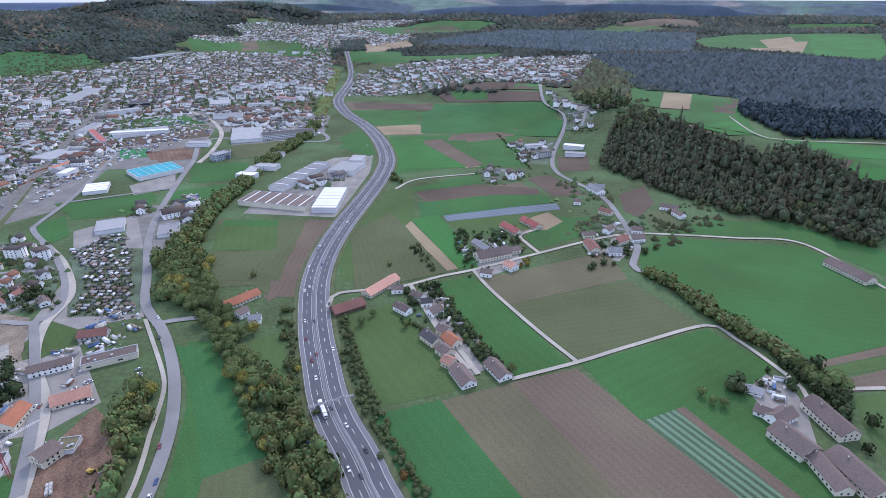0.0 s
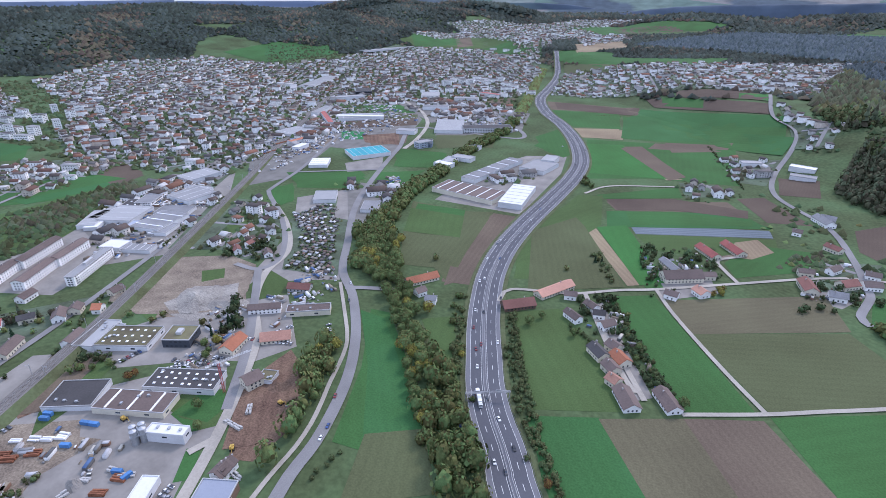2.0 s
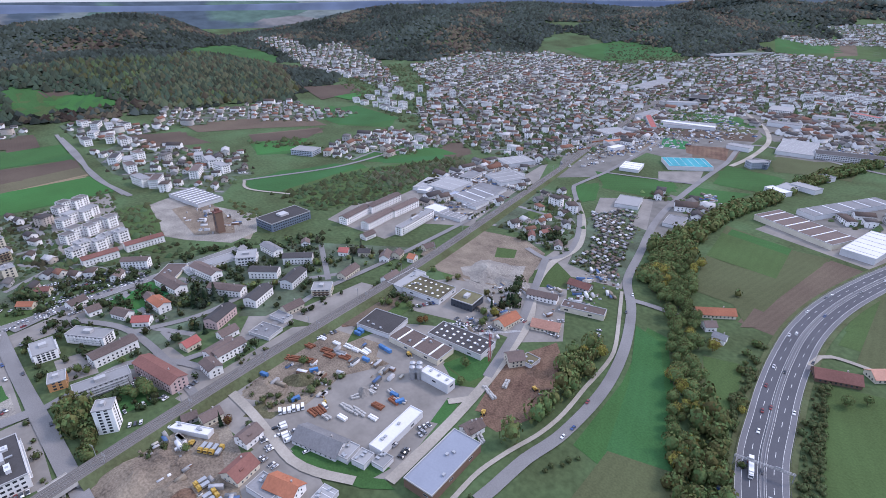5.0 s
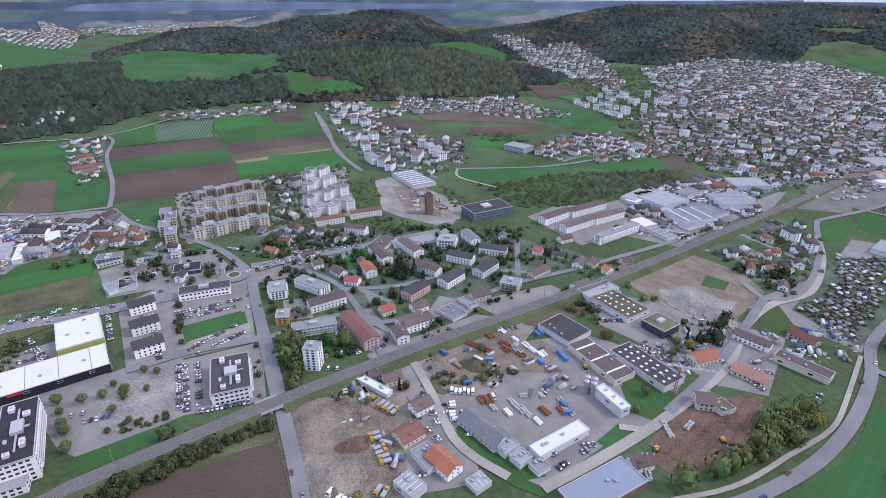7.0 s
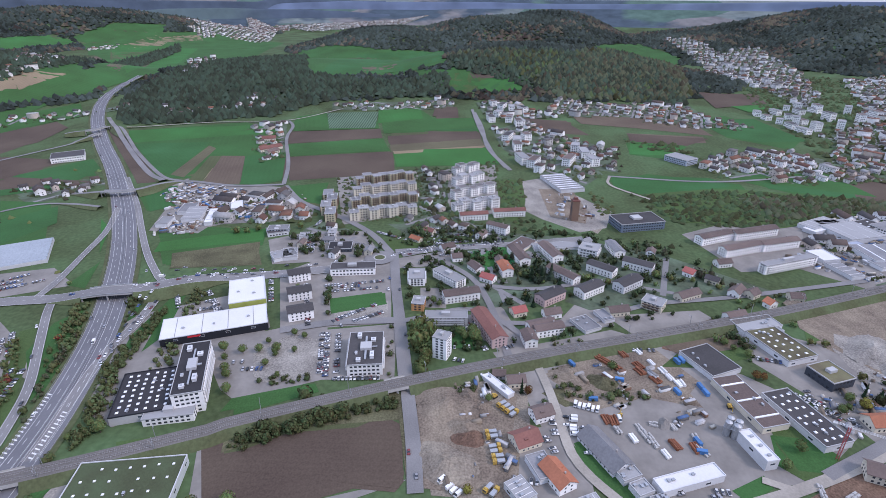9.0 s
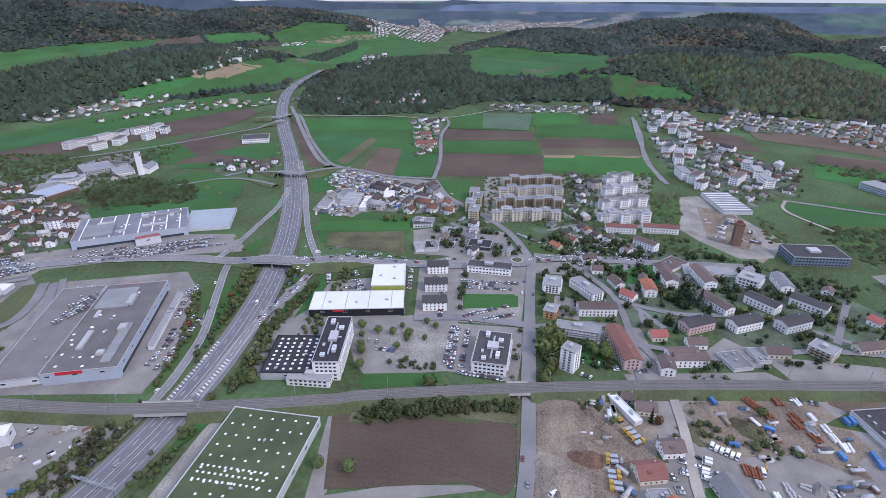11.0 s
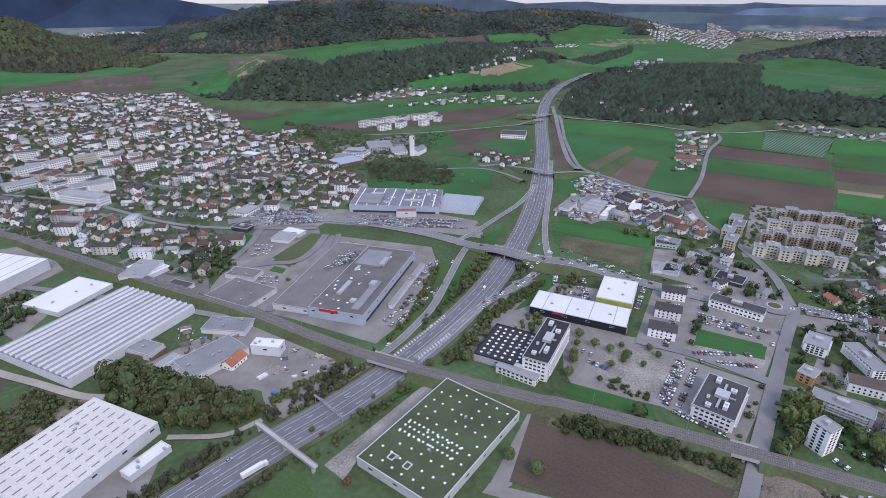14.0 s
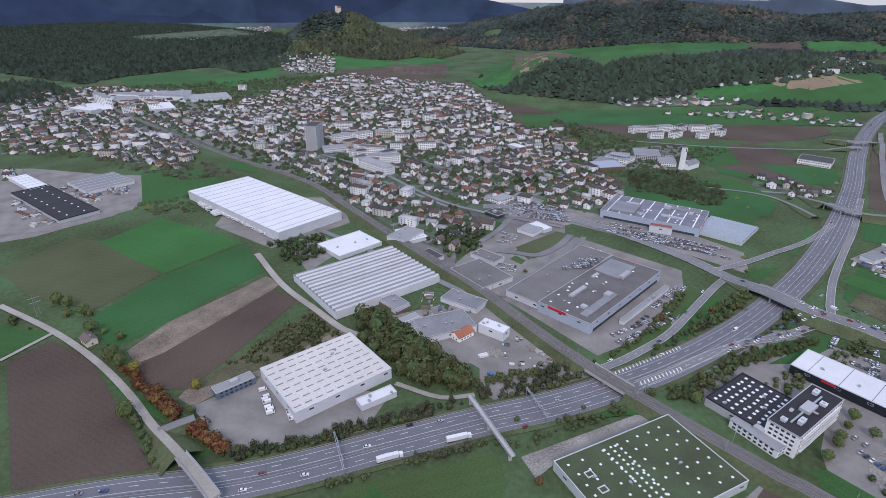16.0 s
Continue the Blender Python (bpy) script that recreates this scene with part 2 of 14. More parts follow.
M_GOODS = palette("stored_goods", [(0.62, 0.62, 0.60), (0.30, 0.29, 0.28), (0.10, 0.10, 0.10), (0.17, 0.10, 0.07), (0.42, 0.42, 0.43), (0.45, 0.42, 0.36), (0.16, 0.13, 0.10), (0.50, 0.50, 0.50), (0.25, 0.21, 0.16), (0.08, 0.14, 0.26), (0.66, 0.66, 0.66), (0.20, 0.20, 0.20)], 0.8, 0.2, True)
M_SHED = palette("garden_sheds", [(0.30, 0.30, 0.30), (0.16, 0.15, 0.14), (0.10, 0.09, 0.085), (0.22, 0.19, 0.16), (0.52, 0.52, 0.52), (0.12, 0.14, 0.11), (0.17, 0.12, 0.10), (0.26, 0.26, 0.27)], 0.85, 0.2, True)
M_PAINTWORK = palette("car_paint", [(0.75, 0.75, 0.74), (0.05, 0.05, 0.055), (0.35, 0.36, 0.38), (0.12, 0.125, 0.135), (0.68, 0.68, 0.68), (0.20, 0.03, 0.03),
                                    (0.03, 0.07, 0.20), (0.22, 0.22, 0.23), (0.72, 0.72, 0.72), (0.02, 0.022, 0.025)], 0.3, 0.5)
M_PAINTWORK_FAR = palette("car_paint_far", [(0.75, 0.75, 0.74), (0.05, 0.05, 0.055), (0.35, 0.36, 0.38), (0.12, 0.125, 0.135), (0.68, 0.68, 0.68), (0.20, 0.03, 0.03),
                                            (0.03, 0.07, 0.20), (0.22, 0.22, 0.23), (0.72, 0.72, 0.72), (0.09, 0.09, 0.10), (0.45, 0.46, 0.47), (0.04, 0.04, 0.045), (0.60, 0.60, 0.60)], 0.3, 0.5, True)
# the far plateau woods have blue distance haze mixed into their leaf colour
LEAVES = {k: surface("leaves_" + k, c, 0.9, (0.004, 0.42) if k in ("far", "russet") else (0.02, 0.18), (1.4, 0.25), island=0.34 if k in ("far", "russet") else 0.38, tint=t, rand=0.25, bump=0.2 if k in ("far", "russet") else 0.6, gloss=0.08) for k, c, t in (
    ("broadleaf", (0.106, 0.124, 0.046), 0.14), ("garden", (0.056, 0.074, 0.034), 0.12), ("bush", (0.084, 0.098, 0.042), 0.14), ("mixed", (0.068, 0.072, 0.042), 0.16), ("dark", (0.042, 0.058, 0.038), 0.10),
    ("conifer", (0.016, 0.032, 0.016), 0.03), ("autumn", (0.135, 0.062, 0.030), 0.12), ("gold", (0.20, 0.165, 0.045), 0.08), ("far", (0.046, 0.060, 0.048), 0.12), ("hazed", (0.052, 0.071, 0.078), 0.06), ("russet", (0.078, 0.064, 0.046), 0.08))}

# ---- the lie of the land ----
HILLS = [
    (-2050, 4150, 900, 700, 205),
    (-1650, 5150, 700, 600, 175),
    (-1711, 176, 474, 330, 97),
    (-2792, 214, 555, 500, 148),
    (-1679, -495, 444, 420, 57),
    (-2679, -337, 387, 420, 99),
    (-2686, 1093, 385, 600, 74),
    (-2787, 2118, 969, 700, 190),
    (-2080, 2939, 841, 800, 153),
    (-2395, 2552, 993, 800, 185),
    (-2449, 1733, 431, 600, 169),
    (-1808, 2761, 641, 600, 165),
    (-1589, 3671, 867, 500, 164),
    (-2043, -2842, 1089, 600, 207),
    (-3163, -2282, 859, 600, 163),
    (-1268, -1347, 532, 300, 103),
    (-795, -1503, 174, 230, 97),
    (-351, -2979, 255, 330, 163),
    (15, -2700, 401, 300, 65),
    (-2972, 406, 364, 600, 164),
    (200, 3594, 511, 500, 130),
    (1169, 3825, 812, 500, 141)]
TERRACE = (439.0, 475.0, 0.871, 0.491)
LIFTS = [(-401.4, -279.7, 85.0), (-656.1, -443.4, 80.0), (-975.5, -698.5, 80.0), (66.4, -244.3, 75.0)]


def waves(x, y):
    """Gentle relief, -1 to 1."""
    return (np.sin(x / 310 + 1.3) * np.sin(y / 270 + 0.4) + 0.6 * np.sin(x / 150 + y / 190) + 0.35 * np.sin(x / 71 - y / 93 + 2)
            + 0.2 * np.sin(x / 37 + 1) * np.sin(y / 41)) / 1.9


def step(v):
    v = np.clip(v, 0, 1)
    return v * v * (3 - 2 * v)


def height(x, y):
    """The height of the ground at a place, or at arrays of places."""
    x, y = np.asarray(x, float), np.asarray(y, float)
    bumps = 0 * x
    for cx, cy, along, across, top in HILLS:
        turn = np.arctan2(-cx, cy)  # each ridge lies across the view from the town
        c, s = np.cos(turn), np.sin(turn)
        u, v = (x - cx) * c + (y - cy) * s, -(x - cx) * s + (y - cy) * c
        k = np.exp(-((u / along) ** 2 + (v / across) ** 2) ** 1.3)
        bumps = np.maximum(bumps, top * k * (1 + 0.10 * waves(x, y)))
    # the wooded terrace east of the motorway
    d = (x - TERRACE[0]) * TERRACE[2] + (y - TERRACE[1]) * TERRACE[3]
    terrace = 52 * step(d / 190) + 14 * step((d - 190) / 900) + 45 * step((d - 2000) / 9000)
    return np.maximum(bumps, terrace)


def fold(x, y, z):
    """Draws the farthest country nearer along the line of sight from the town's middle, so that it all lies within five kilometres."""
    x, y, z = np.asarray(x, float), np.asarray(y, float), np.asarray(z, float)
    r = np.maximum(np.hypot(x, y), 1.0)
    k = np.where(r > 4000, (4000 + 900 * (1 - 4000 / r)) / r, 1.0)
    return np.stack([x * k, y * k, EYE[2] - (EYE[2] - z) * k], -1)


def lift(x, y):
    """How far a road rises towards a bridge over the motorway."""
    return max([0.0] + [6.5 * float(step(1.35 * (1 - math.hypot(x - a, y - b) / r))) for a, b, r in LIFTS])


LAND_CELL = 12.5
LAND = height(*np.meshgrid(np.arange(801) * LAND_CELL - 5000, np.arange(801) * LAND_CELL - 5000, indexing="ij"))


def land(x, y):
    """The ground's height at one place, from a fine grid."""
    u, v = min(max((x + 5000) / LAND_CELL, 0), 799.9), min(max((y + 5000) / LAND_CELL, 0), 799.9)
    i, j = int(u), int(v)
    u, v = u - i, v - j
    return float((LAND[i, j] * (1 - u) + LAND[i + 1, j] * u) * (1 - v) + (LAND[i, j + 1] * (1 - u) + LAND[i + 1, j + 1] * u) * v)


# ---- mesh helpers ----
def mesh_of(name, verts, faces, mats, slots=None):
    me = bpy.data.meshes.new(name)
    me.from_pydata([tuple(v) for v in verts], [], faces)
    for m in mats if isinstance(mats, (list, tuple)) else [mats]:
        me.materials.append(m)
    if slots is not None:
        me.polygons.foreach_set("material_index", slots)
    me.update()
    return me


def bulk(name, verts, loops, sizes, mats, slots=None):
    """A mesh from flat arrays: quick for many faces."""
    me = bpy.data.meshes.new(name)
    me.vertices.add(len(verts))
    me.vertices.foreach_set("co", np.asarray(verts, np.float32).ravel())
    me.loops.add(len(loops))
    me.loops.foreach_set("vertex_index", np.asarray(loops, np.int32))
    me.polygons.add(len(sizes))
    me.polygons.foreach_set("loop_start", np.r_[0, np.cumsum(sizes)[:-1]].astype(np.int32))
    for m in mats if isinstance(mats, (list, tuple)) else [mats]:
        me.materials.append(m)
    if slots is not None:
        me.polygons.foreach_set("material_index", np.asarray(slots, np.int32))
    me.update(calc_edges=True)
    me.validate()
    return me


def part(name, me, parent, label="", m=None):
    ob = new(name, me)
    ob.parent = parent
    if m is not None:
        ob.matrix_basis = m
    return tagged(ob, label)


def box(x0, y0, z0, x1, y1, z1, bottom=False):
    v = [(x0, y0, z0), (x1, y0, z0), (x1, y1, z0), (x0, y1, z0), (x0, y0, z1), (x1, y0, z1), (x1, y1, z1), (x0, y1, z1)]
    f = [(0, 1, 5, 4), (1, 2, 6, 5), (2, 3, 7, 6), (3, 0, 4, 7), (4, 5, 6, 7)]
    return v, f + [(3, 2, 1, 0)] if bottom else f


def joined(pieces):
    """Several (verts, faces) as one."""
    vs, fs = [], []
    for v, f in pieces:
        k = len(vs)
        vs += list(v)
        fs += [tuple(i + k for i in q) for q in f]
    return vs, fs


class Heap:
    """Gathers many small pieces of one kind into one mesh."""

    def __init__(self):
        self.verts, self.loops, self.sizes, self.slots, self.count = [], [], [], [], 0

    def add(self, verts, faces, slots=None):
        self.verts.append(np.asarray(verts, np.float32))
        for q in faces:
            self.loops.extend(i + self.count for i in q)
            self.sizes.append(len(q))
        self.slots.extend(slots or [0] * len(faces))
        self.count += len(verts)

    def many(self, verts, tris):
        """verts: (n, k, 3); tris: (m, 3) on each."""
        n, k, _ = verts.shape
        self.verts.append(verts.reshape(-1, 3).astype(np.float32))
        idx = (tris[None] + (np.arange(n) * k)[:, None, None] + self.count).ravel()
        self.loops.extend(idx.tolist())
        self.sizes.extend([3] * (n * len(tris)))
        self.slots.extend([0] * (n * len(tris)))
        self.count += n * k

    def make(self, name, mats):
        return bulk(name, np.concatenate(self.verts), self.loops, self.sizes, mats, self.slots)


# ---- occupied ground ----
CELL, HALF = 3.0, 2600.0
BUSY = np.zeros((int(2 * HALF / CELL),) * 2, bool)
OPEN_CELL = 12.0
OPEN = np.zeros((int(10000 / OPEN_CELL),) * 2, bool)


def inside(poly, x, y):
    """Whether points lie in a polygon."""
    hit = np.zeros(np.shape(x), bool)
    px, py = np.array(poly, float).T
    j = len(px) - 1
    for i in range(len(px)):
        cut = (py[i] > y) != (py[j] > y)
        hit ^= cut & (x < (px[j] - px[i]) * (y - py[i]) / (py[j] - py[i] + 1e-12) + px[i])
        j = i
    return hit


def mark(grid, cell, half, poly, grow=0.0):
    p = np.array(poly, float)
    if grow:
        c = p.mean(0)
        p = c + (p - c) * (1 + grow / (np.hypot(*(p - c).T).mean() + 1e-6))
    i0, j0 = np.clip(((p.min(0) + half) / cell).astype(int), 0, len(grid) - 1)
    i1, j1 = np.clip(((p.max(0) + half) / cell).astype(int) + 1, 0, len(grid))
    gx, gy = np.meshgrid((np.arange(i0, i1) + 0.5) * cell - half, (np.arange(j0, j1) + 0.5) * cell - half, indexing="ij")
    grid[i0:i1, j0:j1] |= inside(p, gx, gy)


def busy(x, y):
    i, j = int((x + HALF) / CELL), int((y + HALF) / CELL)
    return 0 <= i < len(BUSY) and 0 <= j < len(BUSY) and BUSY[i, j]


def corners(cx, cy, length, width, turn):
    c, s = math.cos(radians(turn)), math.sin(radians(turn))
    return [(cx + u * length / 2 * c - v * width / 2 * s, cy + u * length / 2 * s + v * width / 2 * c) for u, v in ((-1, -1), (1, -1), (1, 1), (-1, 1))]


# ---- ground sheet ----
def ground_sheet():
    radii = np.r_[0.0, np.geomspace(80, 4960, 135), np.geomspace(5200, 30000, 26)]
    turns = np.radians(np.arange(0, 360, 0.8))
    rr, tt = np.meshgrid(radii[1:], turns, indexing="ij")
    x, y = -rr * np.sin(tt), rr * np.cos(tt)
    verts = np.concatenate([[[0, 0, 0]], fold(x, y, height(x, y)).reshape(-1, 3)])
    n = len(turns)
    a = np.arange(n)
    b = (a + 1) % n
    quads = np.concatenate([np.stack([1 + k * n + a, 1 + k * n + n + a, 1 + k * n + n + b, 1 + k * n + b], -1) for k in range(len(radii) - 2)])
    fan = np.stack([0 * a, 1 + a, 1 + b], -1)
    loops = np.r_[fan.ravel(), quads.ravel()]
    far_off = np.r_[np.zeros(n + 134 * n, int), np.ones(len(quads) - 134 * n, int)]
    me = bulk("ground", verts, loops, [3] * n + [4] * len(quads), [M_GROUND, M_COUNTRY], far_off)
    me.polygons.foreach_set("use_smooth", np.ones(len(me.polygons), bool))
    tagged(new("ground", me), "green valley floor with wooded hills round it", "ground", kind="structure")


ground_sheet()


def backdrop(name, crest, depth, mat, label):
    """A far ridge behind the rest: its crest as bearing (degrees, left of ahead), distance and height."""
    az = np.arange(min(c[0] for c in crest), max(c[0] for c in crest), 0.2)
    order = sorted(crest)
    r = np.interp(az, [c[0] for c in order], [c[1] for c in order])
    z = np.interp(az, [c[0] for c in order], [c[2] for c in order])
    rows_u = np.linspace(0, 1.3, 14)
    t = np.radians(az)
    verts = []
    for u in rows_u:
        rr = r - depth * (1 - u)
        x, y = -rr * np.sin(t), rr * np.cos(t)
        fall = step(u) if u <= 1 else 1 - 0.6 * (u - 1) / 0.3
        rough = 1 + 0.10 * waves(x * 0.45, y * 0.45) * min(1, 3 * abs(1 - u)) + 0.03 * waves(x * 1.7, y * 1.7)
        verts.append(fold(x, y, z * fall * rough - 12 * (1 - min(u, 1))))
    n = len(az)
    k, i = np.meshgrid(np.arange(len(rows_u) - 1), np.arange(n - 1), indexing="ij")
    a = (k * n + i).ravel()
    quads = np.stack([a, a + 1, a + n + 1, a + n], -1)
    me = bulk(name, np.concatenate(verts), quads.ravel(), [4] * len(quads), mat)
    me.polygons.foreach_set("use_smooth", np.ones(len(me.polygons), bool))
    tagged(new(name, me), label, "hills", kind="structure")


backdrop("backdrop_1", [(22, 9500, 140), (17.6, 9500, 140), (12, 9000, 144), (8.8, 9000, 121), (6.7, 8800, 85), (5.1, 8800, 39), (4, 8700, 2)], 1500, M_HAZE_RIDGE, "wooded ridge closing the far valley, coloured blue for haze")
backdrop("backdrop_2", [(8.2, 5300, 2), (6.5, 5400, 45), (4.5, 5700, 80), (2.3, 6000, 108), (-1, 6000, 145), (-6.4, 6000, 167), (-11.7, 6000, 174), (-18.4, 6000, 187), (-24.1, 6000, 180), (-25.9, 6100, 156), (-26.9, 6200, 125), (-29, 6200, 100), (-32, 6300, 90)], 1300, M_HAZE_RIDGE, "long wooded ridge beyond the village, haze in its blue colour")
backdrop("backdrop_3", [(45, 16000, 120), (28, 16000, 90), (12, 16000, 60), (4.5, 16000, 50), (-6.4, 16000, 80), (-24.1, 15000, 114), (-27.6, 14000, 110), (-32.6, 14000, 118), (-36.9, 14000, 128), (-45, 14000, 130)], 2500, M_PALE_HAZE_RIDGE, "farthest hills at the horizon, coloured pale for haze")
backdrop("backdrop_4", [(123, 7500, 30), (120.5, 7500, 60), (117.4, 7500, 85), (112.7, 7500, 88), (107.7, 7500, 66), (102.5, 7500, 50), (100, 7500, 25), (97.7, 7400, 2)], 1100, M_HAZE_RIDGE, "low wooded ridge beyond the motorway valley, blued for haze")
backdrop("backdrop_5", [(111, 12500, 40), (106.6, 12500, 75), (102.5, 12500, 105), (93.8, 12000, 100), (89.4, 13000, 95), (83, 13000, 60), (76.4, 13000, 60), (68.1, 13000, 90), (58.7, 13000, 133), (45, 13000, 160)], 2500, M_PALE_HAZE_RIDGE, "hills at the horizon in a pale blue haze colour")
backdrop("backdrop_6", [(152, 13000, 190), (140, 13000, 215), (134.5, 13000, 206), (132.4, 13000, 268), (130.2, 13000, 229), (127.5, 13000, 130), (123.8, 13000, 164), (121.7, 13000, 175), (119.1, 12500, 130), (113.7, 12000, 116), (110, 12000, 105), (107.5, 14000, 165), (104.1, 14000, 110), (98, 14000, 98)], 2500, M_HAZE_RIDGE, "mountain ridge beyond the hills, coloured blue for haze")
backdrop("backdrop_7", [(225, 9500, 330), (210.3, 9500, 280), (203, 9500, 360), (194.2, 9500, 268), (191.7, 9500, 205), (189.6, 9500, 288), (178.2, 9500, 420), (167.8, 9500, 358), (160.8, 9500, 249), (156.9, 9300, 140), (153.7, 9200, 40)], 3800, M_SHADE_RIDGE, "dark slate-blue mountain, its shade put into the colour")
LAYER = [0]
FIELD_WORDS = {
    "meadow": "bright green meadow", "grass": "green grass field", "grass_dull": "dull green pasture", "olive": "olive green crop field", "stubble": "grey-brown stubble field",
    "soil": "dark brown ploughed field", "soil_light": "light brown tilled field", "tan": "pale tan harvested strip", "cabbage": "blue-green cabbage field in rows",
    "fleece": "field under grey crop fleece", "lush": "lush bright green grass field", "pitch": "green sports pitch", "scrub": "rough scrubby ground", "dirt": "bare pale dirt ground", "gravel": "gravelled ground",
    "rubble": "rubble-strewn demolition ground", "earth": "reddish excavated earth", "yard": "grey paved yard", "town": "grey paved town ground"}


def draped(name, poly, mat, rise, step_m=45.0):
    """A polygon laid on the land."""
    p = np.array(poly, float)
    bm = bmesh.new()
    bm.faces.new([bm.verts.new((x, y, 0)) for x, y in p])
    z = height(p[:, 0], p[:, 1])
    if z.max() > 0.4:
        bmesh.ops.triangulate(bm, faces=bm.faces[:])
        for _ in range(6):
            long = [e for e in bm.edges if e.calc_length() > step_m]
            if not long:
                break
            bmesh.ops.subdivide_edges(bm, edges=long, cuts=1)
            bmesh.ops.triangulate(bm, faces=bm.faces[:])
    for v in bm.verts:
        z0 = land(v.co.x, v.co.y)
        v.co.z = z0 + rise + 0.9 * min(1.0, max(0.0, (z0 - 0.2) / 2.5))
        if math.hypot(v.co.x, v.co.y) > 4000:
            v.co = fold(v.co.x, v.co.y, float(height(v.co.x, v.co.y)) + 3.0)
    bmesh.ops.recalc_face_normals(bm, faces=bm.faces[:])
    for f in bm.faces:
        if f.normal.z < 0:
            f.normal_flip()
    me = bpy.data.meshes.new(name)
    bm.to_mesh(me)
    bm.free()
    me.materials.append(mat)
    return new(name, me)


def field(kind, poly, turn):
    LAYER[0] += 1
    name = {"yard": "pavement", "town": "pavement"}.get(kind, "field")
    ob = draped(name, poly, ground_material(kind, turn), 0.10 + 0.0005 * LAYER[0])
    tagged(ob, FIELD_WORDS[kind], "pavement" if name == "pavement" else "field", kind="structure")
    mark(OPEN, OPEN_CELL, 5000, poly)


def smooth(points, every=7.0):
    """A smooth line through the points, with a point every few metres."""
    p = [np.array(q, float) for q in points]
    p = [2 * p[0] - p[1]] + p + [2 * p[-1] - p[-2]]
    out = []
    for a, b, c, d in zip(p, p[1:], p[2:], p[3:]):
        n = max(1, int(np.hypot(*(c - b)) / every))
        for i in range(n):
            t = i / n
            out.append(0.5 * (2 * b + (c - a) * t + (2 * a - 5 * b + 4 * c - d) * t * t + (3 * b - a - 3 * c + d) * t ** 3))
    out.append(p[-2])
    return np.array(out)


def sides(line):
    d = np.gradient(line, axis=0)
    d /= np.hypot(*d.T)[:, None] + 1e-9
    return np.stack([d[:, 1], -d[:, 0]], -1)


def ribbon(line, left, right, z, z2=None):
    """A strip along a line between two offsets to its right."""
    s = sides(line)
    a, b = line + s * left, line + s * right
    z = np.broadcast_to(z, (len(line),))
    z2 = z if z2 is None else np.broadcast_to(z2, (len(line),))
    v = [q for k in range(len(line)) for q in ((*a[k], z[k]), (*b[k], z2[k]))]
    return v, [(2 * k, 2 * k + 1, 2 * k + 3, 2 * k + 2) for k in range(len(line) - 1)]


def dashes(line, offset, z, on, off, width):
    s, out, run = sides(line), [], 0.0
    along = np.r_[0, np.cumsum(np.hypot(*np.diff(line, axis=0).T))]
    while run + on < along[-1]:
        q = []
        for d in (run, run + on):
            c = np.array([np.interp(d, along, (line + s * offset)[:, k]) for k in (0, 1)])
            n = np.array([np.interp(d, along, s[:, k]) for k in (0, 1)])
            q += [(*(c - n * width / 2), float(np.interp(d, along, z))), (*(c + n * width / 2), float(np.interp(d, along, z)))]
        out.append((q, [(0, 1, 3, 2)]))
        run += on + off
    return joined(out)


def up(me):
    """Turns a sheet's faces to the sky."""
    bm = bmesh.new()
    bm.from_mesh(me)
    bm.normal_update()
    for f in bm.faces:
        if f.normal.z < 0:
            f.normal_flip()
    bm.to_mesh(me)
    bm.free()
    return me


MOTORWAYS = []
ROAD_WORDS = {"road": "grey asphalt road", "lane": "pale narrow farm lane", "path": "pale footpath beside the road", "ramp": "grey asphalt motorway slip road"}


def strip(kind, line, half):
    for k in range(len(line) - 1):
        s = sides(line[k:k + 2])[0] * half
        mark(BUSY, CELL, HALF, [line[k] - s, line[k] + s, line[k + 1] + s, line[k + 1] - s])


